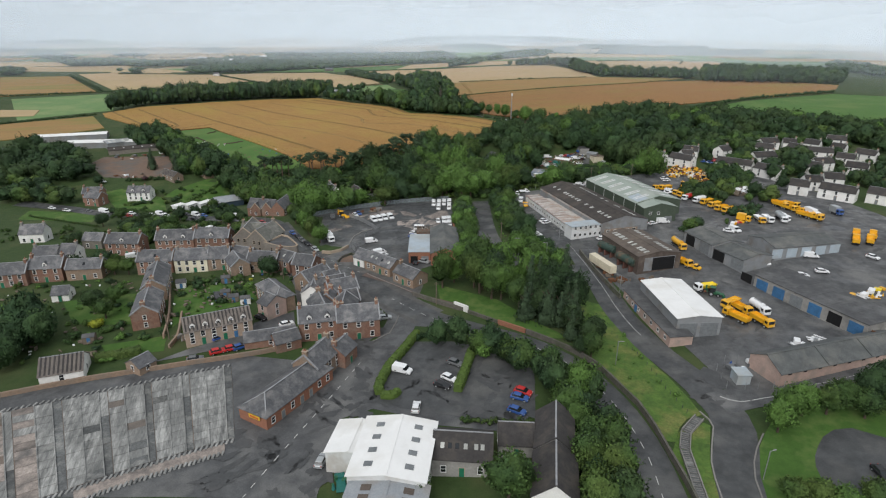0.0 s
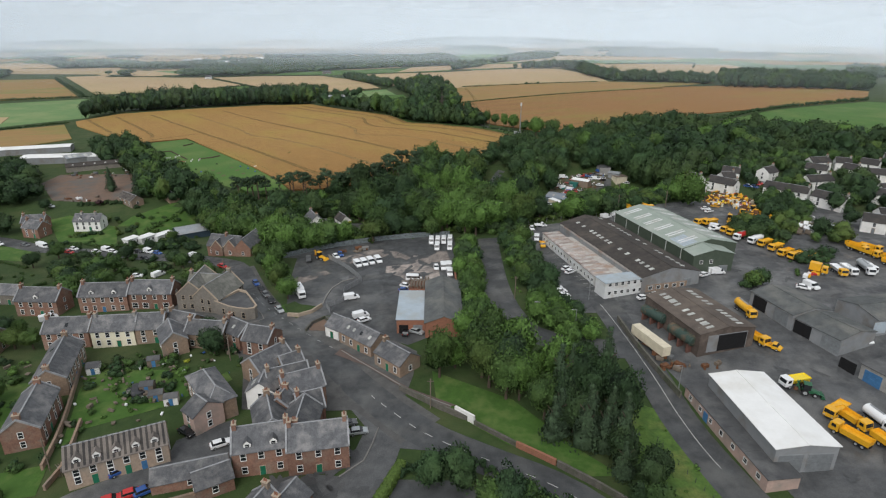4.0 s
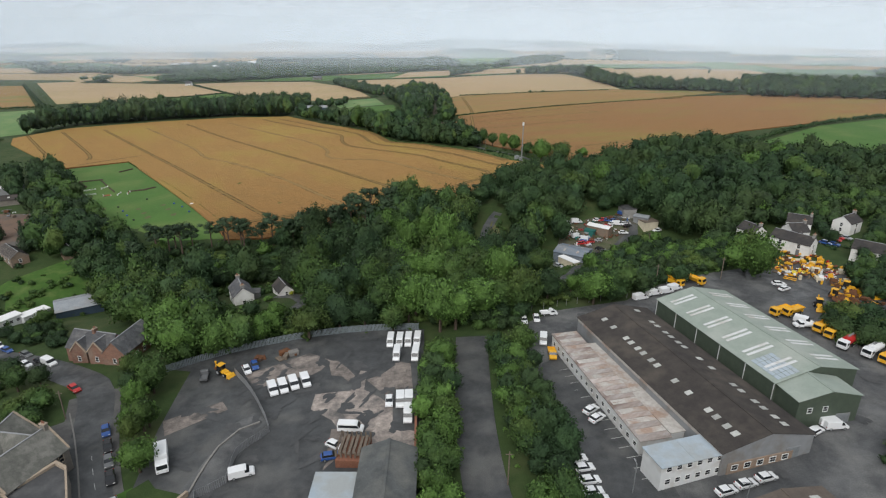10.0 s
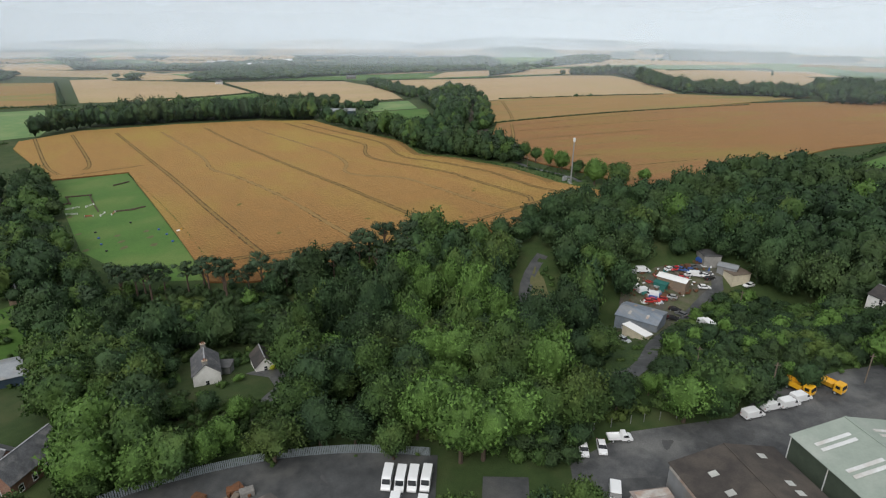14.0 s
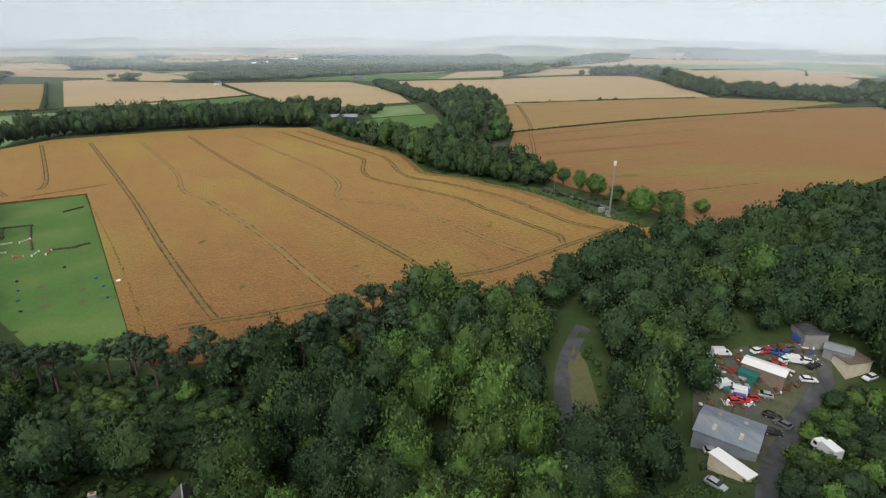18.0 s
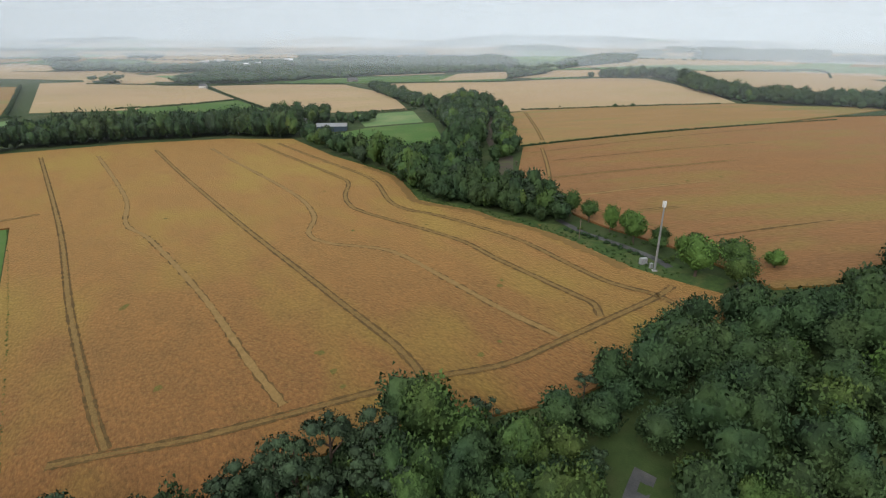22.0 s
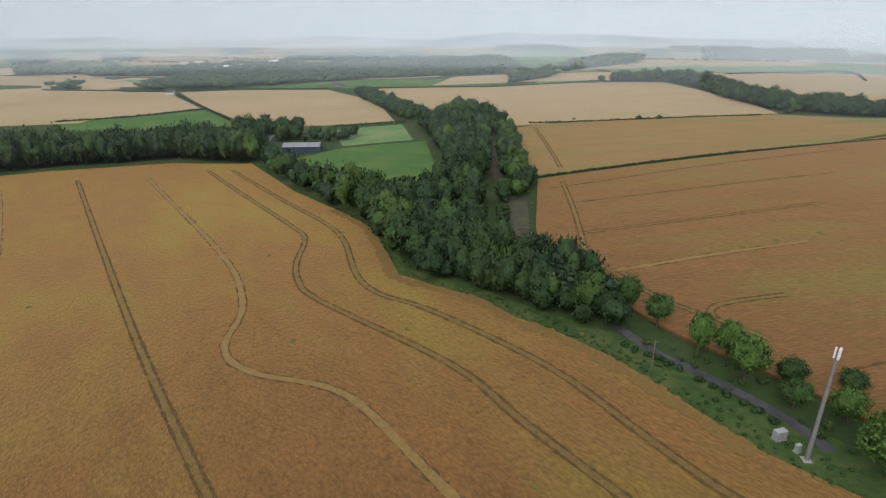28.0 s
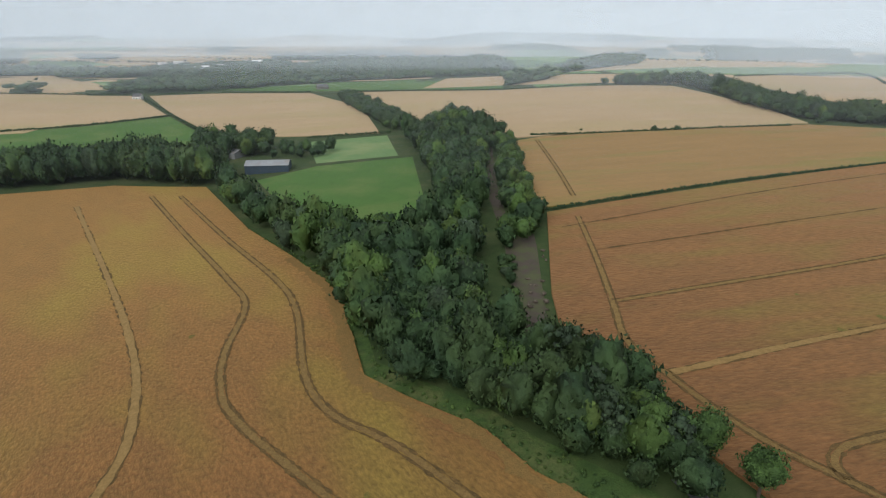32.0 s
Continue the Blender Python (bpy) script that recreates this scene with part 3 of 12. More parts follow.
def crown_shape(kind, seed, leaves, lobes, fine=1.0):
    """A unit crown: lumpy lobes with loose leaf tufts. Radius about 1, from z 0 to about the given height."""
    rng = np.random.default_rng(seed)
    if kind == "broad":
        return round_crown(rng, leaves, fine)
    V, Fc, N, base = [], [], [], 0
    centres = []
    for k in range(lobes):
        if kind == "pine":
            a, zz = rng.uniform(0, 2 * np.pi), rng.uniform(1.35, 2.1)
            reach = rng.uniform(0.1, 0.85)
            c, r = np.array([np.cos(a) * reach, np.sin(a) * reach, zz]), rng.uniform(0.2, 0.38)
        elif kind == "far":
            a = 3.14 * k + rng.uniform(-0.5, 0.5)
            c, r = np.array([np.cos(a) * 0.4, np.sin(a) * 0.4, rng.uniform(0.55, 0.95)]), rng.uniform(0.62, 0.8)
        elif kind == "spruce":
            zz = 0.25 + 2.2 * k / lobes
            w = max(0.16, 0.72 * (1 - zz / 2.7))
            a = rng.uniform(0, 2 * np.pi)
            c, r = np.array([np.cos(a) * w * 0.3, np.sin(a) * w * 0.3, zz]), w
        else:
            a = rng.uniform(0, 2 * np.pi)
            reach = rng.uniform(0, 0.6)
            c, r = np.array([np.cos(a) * reach, np.sin(a) * reach, rng.uniform(0.2, 0.55)]), rng.uniform(0.35, 0.5)
        flat = np.array([1.0, 1.0, 0.5 if kind == "pine" else 0.85])
        centres.append((c, r, flat))
    for c, r, flat in centres:
        jig = 1 + rng.uniform(-0.3, 0.2, (len(SMALL_V), 1))
        V.append(SMALL_V * jig * r * 0.76 * flat + c)
        N.append(SMALL_V.copy())
        Fc.append(SMALL_F + base)
        base += len(SMALL_V)
    per = max(1, leaves // lobes)
    for c, r, flat in centres:
        d = rng.normal(size=(per, 3))
        d[:, 2] = np.abs(d[:, 2]) * 0.95 - 0.3
        d /= np.linalg.norm(d, axis=1)[:, None]
        p = c + d * r * flat * rng.uniform(0.7, 1.22, (per, 1))
        n = d + rng.normal(scale=0.5, size=(per, 3))
        n /= np.linalg.norm(n, axis=1)[:, None]
        u = np.cross(n, rng.normal(size=(per, 3)))
        u /= np.linalg.norm(u, axis=1)[:, None]
        v = np.cross(n, u)
        s = r * fine * rng.uniform(0.13, 0.34, (per, 1))
        V.append(np.stack([p - u * s - v * s * 0.5, p + u * s - v * s * 0.5, p + v * s * 0.9 + n * s * 0.3], axis=1).reshape(-1, 3))
        q = np.arange(per)[:, None] * 3 + base
        Fc.append(q + np.array([[0, 1, 2]]))
        base += per * 3
        out_n = p - np.array([0, 0, 0.7])
        soft_n = d * 0.45 + n * 0.4 + out_n * 0.35
        N.append(np.repeat(soft_n, 3, axis=0))
    N = np.concatenate(N)
    return np.concatenate(V), np.concatenate(Fc), N / np.linalg.norm(N, axis=1)[:, None]


def fast_mesh(name, V, T, mat, N=None):
    me = bpy.data.meshes.new(name)
    me.vertices.add(len(V))
    me.vertices.foreach_set("co", np.asarray(V, dtype=np.float32).ravel())
    me.loops.add(len(T) * 3)
    me.loops.foreach_set("vertex_index", np.asarray(T, dtype=np.int32).ravel())
    me.polygons.add(len(T))
    me.polygons.foreach_set("loop_start", np.arange(0, len(T) * 3, 3, dtype=np.int32))
    me.materials.append(M[mat])
    me.update()
    me.validate()
    if N is not None:
        # leaves take the rounded normals of the bough they sit on
        me.attributes.new("custom_normal", "FLOAT_VECTOR", "POINT").data.foreach_set("vector", np.asarray(N, dtype=np.float32).ravel())
    return me


def trunk_mesh(name, height, mat, limbs=4, seed=0, lean=0.0):
    """A tapered trunk with a few limbs, for a crown of radius 1 (z up to height)."""
    rng = random.Random(seed)
    verts, faces = [], []

    def limb(a, b, ra, rb):
        a, b = Vector(a), Vector(b)
        side = (b - a).orthogonal().normalized()
        up = (b - a).normalized().cross(side)
        o = len(verts)
        for p, r in ((a, ra), (b, rb)):
            for k in range(6):
                q = 2 * math.pi * k / 6
                verts.append(p + (side * math.cos(q) + up * math.sin(q)) * r)
        for k in range(6):
            faces.append((o + k, o + (k + 1) % 6, o + 6 + (k + 1) % 6, o + 6 + k))

    limb((0, 0, -0.1), (lean * 0.5, 0, height * 0.55), 0.085, 0.06)
    limb((lean * 0.5, 0, height * 0.55), (lean, 0, height), 0.06, 0.025)
    for _ in range(limbs):
        a = rng.uniform(0, 6.28)
        z = height * rng.uniform(0.4, 0.7)
        limb((lean * 0.5, 0, z), (math.cos(a) * 0.5, math.sin(a) * 0.5, z + 0.45), 0.035, 0.015)
    return mesh_from(name, verts, faces, M[mat])


TREE_KINDS = {}


def tree_kind(key, shape, leaf, bark, variants, leaves, lobes, lift, trunk, name, label):
    TREE_KINDS[key] = dict(name=name, label=label, crowns=[], trunks=[], lift=lift)
    for k in range(variants):
        V, T, N = crown_shape(shape, hash_seed(key) + k, leaves, lobes, 0.56)
        V[:, 2] += lift
        TREE_KINDS[key]["crowns"].append(fast_mesh("crown", V, T, leaf, N))
        TREE_KINDS[key]["trunks"].append(trunk_mesh("trunk", trunk, bark, seed=k))


def hash_seed(key):
    return sum(ord(c) * (i + 3) for i, c in enumerate(key))


tree_kind("broad", "broad", "leaf_mid", "bark", 5, 1700, 26, 0.25, 1.3, "broadleaf_tree", "full-crowned green broadleaf tree in summer leaf")
tree_kind("dark", "broad", "leaf_dark", "bark", 4, 1700, 26, 0.25, 1.3, "broadleaf_tree", "dark green dense broadleaf tree in summer leaf")
tree_kind("bright", "broad", "leaf_bright", "bark", 3, 1700, 26, 0.25, 1.3, "broadleaf_tree", "bright light-green young broadleaf tree")
tree_kind("pine", "pine", "leaf_pine", "bark_pine", 4, 1500, 16, 0.0, 2.0, "pine_tree", "tall scots pine with bare orange trunk and dark flat crown")
tree_kind("spruce", "spruce", "leaf_pine", "bark", 3, 1650, 13, 0.0, 2.2, "conifer_tree", "dark green dense conifer with a pointed crown")
tree_kind("bush", "bush", "leaf_mid", "bark", 3, 520, 7, 0.0, 0.4, "bush", "rounded green garden bush")
tree_kind("bush_dark", "bush", "leaf_dark", "bark", 2, 520, 7, 0.0, 0.4, "bush", "dense dark green shrub")
tree_kind("bush_bright", "bush", "leaf_bright", "bark", 2, 520, 7, 0.0, 0.4, "bush", "light green leafy shrub")
tree_kind("yellow", "bush", "leaf_yellow", "bark", 1, 520, 7, 0.0, 0.4, "bush", "golden yellow leafy shrub in a garden")
tree_kind("purple", "broad", "leaf_purple", "bark", 1, 420, 9, 0.25, 1.3, "copper_beech", "dark purple-leaved copper beech tree")
TREE_COUNT = [0]


def tree(key, x, y, radius, tall=1.0, group=""):
    """One tree as a thing: an empty at its foot, a trunk and a crown."""
    kind = TREE_KINDS[key]
    TREE_COUNT[0] += 1
    k = TREE_COUNT[0]
    top = new(kind["name"])
    top.location = (x, y, ground(x, y))
    top.rotation_euler = (0, 0, k * 2.399)
    top.scale = (radius, radius, radius * tall)
    for name, meshes in (("trunk", kind["trunks"]), ("crown", kind["crowns"])):
        ob = new(name, meshes[k % len(meshes)])
        ob.parent = top
    return tagged(top, kind["label"], "tree" if "bush" not in kind["name"] else "bush", group)


def wood(name, spots, shape, leaf, label, leaves=130, lobes=5, variants=6, seed=5, fine=1.0):
    """Many trees far from the camera in one mesh. spots: (x, y, radius, tall)."""
    if not spots:
        return
    tpl = [crown_shape(shape, seed + k, leaves, lobes, fine) for k in range(variants)]
    rng = np.random.default_rng(seed)
    V, T, N, base = [], [], [], 0
    for k, (x, y, r, tall) in enumerate(spots):
        v, t, nv = tpl[k % variants]
        a = rng.uniform(0, 6.28)
        c, s = math.cos(a), math.sin(a)
        w = np.empty_like(v)
        w[:, 0] = (v[:, 0] * c - v[:, 1] * s) * r + x
        w[:, 1] = (v[:, 0] * s + v[:, 1] * c) * r + y
        w[:, 2] = v[:, 2] * r * tall + ground(x, y)
        V.append(w)
        N.append(np.stack([nv[:, 0] * c - nv[:, 1] * s, nv[:, 0] * s + nv[:, 1] * c, nv[:, 2]], axis=1))
        T.append(t + base)
        base += len(v)
    ob = new(name, fast_mesh(name, np.concatenate(V), np.concatenate(T), leaf, np.concatenate(N)))
    return tagged(ob, label, "woodland", kind="stuff")


def scatter(poly, gap, seed, holes=(), jitter=0.45):
    """Points strewn over a polygon about gap metres apart, outside the holes."""
    rnd = random.Random(seed)
    x0, x1 = min(p[0] for p in poly), max(p[0] for p in poly)
    y0, y1 = min(p[1] for p in poly), max(p[1] for p in poly)
    out, y, row = [], y0, 0
    while y <= y1:
        x = x0 + (gap / 2 if row % 2 else 0)
        while x <= x1:
            p = (x + rnd.uniform(-jitter, jitter) * gap, y + rnd.uniform(-jitter, jitter) * gap)
            if inside(p, poly) and not any(inside(p, h) for h in holes):
                out.append(p)
            x += gap
        y += gap * 0.87
        row += 1
    return out


def hedge_row(name, pts, width, height, leaf, label, gap=None, seed=1):
    """A clipped or wild hedge of many leafy clumps along a line."""
    rnd = random.Random(seed)
    line = spline(pts, gap or max(0.8, width * 0.55))
    spots, k = [], 0.62 if pts[0][1] < 480 else 0.45
    for x, y in line:
        spots.append((x + rnd.uniform(-0.2, 0.2) * width, y + rnd.uniform(-0.2, 0.2) * width, width * k * rnd.uniform(0.8, 1.2), 0.8 * height / (width * k) * rnd.uniform(0.85, 1.15)))
    ob = wood(name, spots, "bush" if pts[0][1] < 480 else "far", leaf, label, leaves=110 if pts[0][1] < 480 else 42, lobes=3 if pts[0][1] < 480 else 2, variants=4, seed=seed)
    return tagged(ob, category="hedge")



def clipped_hedge(pts, width, height, leaf, label, seed):
    """A hedge cut to a box, its faces uneven and covered with small leaf sprays."""
    rnd = random.Random(seed)
    line = spline(pts, 0.5)
    left, right = sideways(line, width / 2), sideways(line, -width / 2)
    shape = [(0.0, 0.0), (-0.04, 0.5), (0.02, 0.86), (0.16, 1.0), (0.5, 1.03), (0.84, 1.0), (0.98, 0.86), (1.04, 0.5), (1.0, 0.0)]
    verts, faces, n = [], [], len(shape)
    for k, (p, q) in enumerate(zip(left, right)):
        end = 0.75 if k in (0, len(line) - 1) else 1.0
        for u, v in shape:
            u = 0.5 + (u - 0.5) * end + rnd.uniform(-0.07, 0.07)
            x, y = p[0] + (q[0] - p[0]) * u, p[1] + (q[1] - p[1]) * u
            verts.append((x, y, ground(x, y) + max(0.0, v * height * (0.5 + 0.5 * end) + (rnd.uniform(-0.12, 0.12) if v else 0.0))))
        if k:
            o = (k - 1) * n
            faces += [(o + j, o + j + 1, o + n + j + 1, o + n + j) for j in range(n - 1)]
    o = (len(line) - 1) * n
    faces += [tuple(range(n - 1, -1, -1)), tuple(range(o, o + n))]
    body = len(faces)
    for f in faces[:body - 2]:
        a, b, c, d = (Vector(verts[i]) for i in f)
        out = (b - a).cross(d - a)
        out = out.normalized() if out.length else Vector((0, 0, 1))
        if out.z < -0.2:
            out = -out
        for _ in range(5):
            u, v = rnd.random(), rnd.random()
            m = a.lerp(b, u).lerp(d.lerp(c, u), v) + out * rnd.uniform(-0.02, 0.12)
            e = Vector((rnd.uniform(-1, 1), rnd.uniform(-1, 1), rnd.uniform(-0.4, 1))).normalized() * rnd.uniform(0.12, 0.26)
            w = e.cross(out + Vector((rnd.uniform(-0.7, 0.7), rnd.uniform(-0.7, 0.7), rnd.uniform(-0.3, 0.7)))) * 0.7
            i = len(verts)
            verts += [tuple(m - e), tuple(m + w), tuple(m + e), tuple(m - w)]
            faces.append((i, i + 1, i + 2, i + 3))
    return tagged(new("hedge", mesh_from("hedge", verts, faces, M[leaf])), label, "hedge")


# ---- how woods are planted ----
SPOTS = {}


def plant(poly, gap, radii, tall, style, seed, holes=()):
    """Strews trees over a polygon; near ones become things, the others wait for the joined woods."""
    rnd = random.Random(seed)
    for x, y in scatter(poly, gap, seed, holes):
        r, k = rnd.uniform(*radii), rnd.random()
        h = tall * rnd.uniform(0.85, 1.25)
        if style == "main":
            h *= 1 + 0.035 * dip(x, y)
            patchy = noise.noise((x / 38.0, y / 38.0, 3.1))
            if 330 < y < 364 and -14 < x < 30 and k < 0.8:
                kind = "bright" if k < 0.3 else "mid"
            elif y > 356 and -45 < x < 32 and k < 0.72:
                kind = "pine" if k < 0.22 else "dark"
                r *= 0.72 if kind == "pine" else 0.95
            elif (x > 62 and y > 330 and k < 0.86) or (x > 18 and y > 386 and k < 0.84):
                kind = "dark"
            elif x < -14 and y > 322 and k < 0.75:
                kind = "dark"
            elif patchy > 0.10:
                kind = "bright" if k < 0.3 else "mid"
            else:
                kind = "mid" if k < 0.45 else "dark"
            if k > 0.975:
                kind = "bright"
        elif style == "wedge":
            kind = "dark" if k < 0.70 else ("mid" if k < 0.92 else "pine")
            h *= rnd.uniform(0.85, 1.35)
        elif style == "scrub":
            kind = "dark" if k < 0.74 + 0.6 * noise.noise((x / 14.0, y / 14.0, 9.0)) else ("mid" if k < 0.93 else "bright")
            h *= 1.6 if k > 0.96 or 0.28 < k < 0.31 else 1.0
        elif style == "mixed":
            kind = "mid" if k < 0.5 else "dark"
        elif style == "far":
            kind = "dark"
        else:
            kind = "dark" if k < 0.8 else ("pine" if k < 0.9 else "mid")
        SPOTS.setdefault(("far_" if style == "far" else "") + kind, []).append((x, y, r, h))


# ---- fields ----
FIELD_MAIN = [(-339.3, 604.5), (-324.7, 656.8), (-260.2, 700.9), (-195.1, 727.6), (-141.6, 722.5), (-90.8, 651.7), (-62.2, 620.3), (-41.9, 595.1), (-29.3, 565.2), (-23.0, 548.0), (-12.2, 540.0), (4.5, 529.4), (13.0, 518.4), (22.0, 511.8), (31.2, 502.2), (38.6, 492.9), (54.7, 467.7), (64.8, 458.5), (72.0, 452.6), (80.0, 446.5), (69.0, 431.0), (43.4, 411.8), (29.1, 401.4), (3.7, 393.3), (-17.0, 387.1), (-46.0, 368.5), (-64.0, 365.0), (-80.0, 364.5), (-197.8, 514.4), (-231.9, 493.3), (-322.5, 578.0)]
patch("barley_field", FIELD_MAIN, "barley", 0.7, 0.8, "ripe orange-gold barley field with wheel tracks", category="field")
FIELD_RIM = sideways(spline([(-62.2, 620.3), (-41.9, 595.1), (-29.3, 565.2), (-23.0, 548.0), (-12.2, 540.0), (4.5, 529.4), (13.0, 518.4), (22.0, 511.8), (31.2, 502.2), (38.6, 492.9), (54.7, 467.7)], 6.0), -2.0)
ribbon("field_rim", FIELD_RIM, 3.4, "crop_edge", 0.79, "pale golden edge of the barley", wobble=0.55, category="crop", step=1.3)
patch("paddock", [(-230.0, 490.6), (-198.6, 514.3), (-81.5, 366.0), (-108.0, 364.5), (-141.9, 386.7)], "pasture", 0.06, 0, "short green grass paddock beside the barley", category="field")
patch("barley_field", [(29.8, 665.4), (23.6, 590.3), (23.6, 564.6), (34.2, 548.0), (39.6, 534.0), (45.2, 522.0), (50.0, 513.5), (54.6, 506.4), (63.6, 496.0), (72.6, 485.6), (92.3, 453.0), (115.4, 456.9), (123.3, 464.7), (166.5, 500.4), (235.0, 552.9), (455.2, 667.5), (516.7, 751.2), (452.0, 828.6), (296.4, 799.3), (287.4, 791.2), (212.3, 746.9)], "barley_red", 0.7, 0.8, "ripe reddish barley field with long wheel tracks", category="field")
patch("pasture", [(191.2, 479.5), (308.9, 580.5), (441.3, 648.4), (620, 560), (620, 420), (330, 400)], "pasture", 0.06, 0, "bright green grass pasture", category="field")
patch("barley_field", [(22.0, 818.8), (43.6, 833.4), (137.6, 847.6), (236.8, 873.0), (282.3, 859.6), (380.3, 862.4), (291.8, 801.8), (215.6, 752.2), (122.5, 712.6), (64.2, 686.0), (27.4, 671.8)], "wheat_gold", 0.6, 0.7, "ripe golden barley field beyond a hedge", category="field")
patch("wheat_field", [(22.5, 830.7), (59.8, 841.6), (159.6, 856.2), (240.8, 880.7), (244.3, 962.5), (235.7, 1073.9), (223.3, 1148.9), (166.4, 1155.4), (19.2, 1131.1), (-165.3, 1180.3), (-115.0, 1063.8), (-64.3, 915.4)], "wheat_pale", 0.6, 0.7, "pale ripe wheat field on a low rise", category="field")
patch("wheat_field", [(-397.7, 1124.4), (-320.2, 1163.6), (-214.0, 1171.9), (-148.5, 1075.2), (-102.5, 966.4), (-74.5, 869.8), (-105.1, 867.1), (-149.6, 869.6), (-190.0, 881.2), (-240.3, 919.1), (-306.4, 997.4)], "wheat_pale", 0.6, 0.7, "pale ripe wheat field", category="field")
patch("wheat_field", [(-573.5, 1107.7), (-414.2, 1122.4), (-299.7, 979.3), (-341.3, 919.4), (-389.2, 883.7)], "wheat_pale", 0.6, 0.7, "pale ripe wheat field with thin tracks", category="field")
patch("wheat_field", [(-744.8, 1037.4), (-645.7, 1068.2), (-456.6, 810.6), (-546.7, 752.8)], "wheat_gold", 0.6, 0.7, "tan ripe wheat field", category="field")
patch("pasture", [(-383.3, 876.5), (-337.6, 913.9), (-293.4, 972.7), (-233.6, 900.1), (-198.8, 832.3), (-244.7, 805.3), (-306.7, 783.5)], "pasture", 0.06, 0, "green grass strip behind a tree belt", category="field")
patch("pasture", [(-516.8, 729.4), (-424.9, 797.5), (-342.7, 631.1), (-376.7, 588.6), (-395.5, 558.5)], "pale_pasture", 0.06, 0, "green grass field", category="field")
patch("wheat_field", [(-392.6, 531.5), (-338.5, 585.3), (-289.4, 513.6), (-312.0, 474.4), (-339.5, 455.1)], "wheat_gold", 0.6, 0.7, "tan ripe corn field", category="field")
patch("wheat_field", [(-460.1, 628.4), (-419.3, 629.5), (-398.7, 588.2), (-426.4, 579.9)], "wheat_pale", 0.6, 0.7, "pale ripe wheat strip", category="field")
patch("paddock", [(-118.7, 734.8), (-93.9, 763.9), (-39.4, 782.5), (-17.5, 658.5), (-46.2, 660.3), (-76.8, 666.5)], "pasture", 0.06, 0, "bright green paddock among trees", category="field")
patch("paddock", [(-122.3, 844.1), (-67.2, 859.1), (-48.7, 786.8), (-96.0, 771.5)], "pale_pasture", 0.06, 0, "light green paddock", category="field")
patch("pasture", [(-171.5, 1208.5), (-121.8, 1280.0), (35.4, 1315.2), (26.2, 1147.1)], "pasture", 0.1, 0, "green grass field", category="field")
patch("wheat_field", [(327.9, 1253.8), (526.1, 1336.6), (538.5, 1142.2), (350.7, 875.3), (340.9, 953.8), (328.6, 1033.8), (319.1, 1163.5)], "wheat_pale", 0.6, 0.7, "pale ripe wheat field behind a tree belt", category="field")
patch("pasture", [(538.5, 1358.5), (897.0, 1604.2), (577.7, 1178.4), (538.4, 1235.6)], "pale_pasture", 0.1, 0, "pale green grass field", category="field")
patch("wheat_field", [(-745.4, 1316.5), (-684.1, 1345.4), (-563.5, 1262.3), (-503.1, 1159.8), (-595.7, 1134.7)], "wheat_pale", 0.6, 0.7, "pale ripe wheat field", category="field")
patch("pasture", [(57.7, 1219.7), (185.6, 1317.2), (149.4, 1170.2), (71.4, 1132.4)], "pale_pasture", 0.1, 0, "pale green grass field", category="field")

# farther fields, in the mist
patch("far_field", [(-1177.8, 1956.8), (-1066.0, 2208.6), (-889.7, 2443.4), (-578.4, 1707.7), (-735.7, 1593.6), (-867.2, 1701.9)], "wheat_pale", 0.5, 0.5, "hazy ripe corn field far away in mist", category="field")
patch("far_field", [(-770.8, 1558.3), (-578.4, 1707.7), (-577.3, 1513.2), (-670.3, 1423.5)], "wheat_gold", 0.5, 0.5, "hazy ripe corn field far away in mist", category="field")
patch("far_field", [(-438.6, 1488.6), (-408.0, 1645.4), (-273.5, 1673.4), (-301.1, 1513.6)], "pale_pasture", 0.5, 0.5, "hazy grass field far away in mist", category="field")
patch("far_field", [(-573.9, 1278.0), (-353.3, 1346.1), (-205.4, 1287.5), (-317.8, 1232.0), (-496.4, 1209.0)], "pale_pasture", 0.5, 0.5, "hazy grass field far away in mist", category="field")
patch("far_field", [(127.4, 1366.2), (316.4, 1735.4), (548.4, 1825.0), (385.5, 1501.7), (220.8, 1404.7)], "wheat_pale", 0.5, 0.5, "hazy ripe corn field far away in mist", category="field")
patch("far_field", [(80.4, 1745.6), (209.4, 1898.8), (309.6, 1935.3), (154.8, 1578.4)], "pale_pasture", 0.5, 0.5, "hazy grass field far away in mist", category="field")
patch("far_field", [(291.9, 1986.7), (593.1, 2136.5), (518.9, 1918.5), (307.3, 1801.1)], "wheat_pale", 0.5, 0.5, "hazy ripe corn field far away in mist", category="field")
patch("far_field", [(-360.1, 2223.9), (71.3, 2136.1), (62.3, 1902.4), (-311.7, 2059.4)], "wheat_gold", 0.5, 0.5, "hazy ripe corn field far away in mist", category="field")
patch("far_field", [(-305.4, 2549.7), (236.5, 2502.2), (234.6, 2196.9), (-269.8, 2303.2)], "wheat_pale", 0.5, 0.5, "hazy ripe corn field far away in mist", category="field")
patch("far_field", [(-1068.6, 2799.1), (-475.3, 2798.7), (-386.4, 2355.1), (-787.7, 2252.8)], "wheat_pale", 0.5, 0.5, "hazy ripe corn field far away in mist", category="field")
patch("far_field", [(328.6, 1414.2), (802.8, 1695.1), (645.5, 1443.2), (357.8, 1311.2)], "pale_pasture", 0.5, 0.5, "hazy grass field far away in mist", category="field")
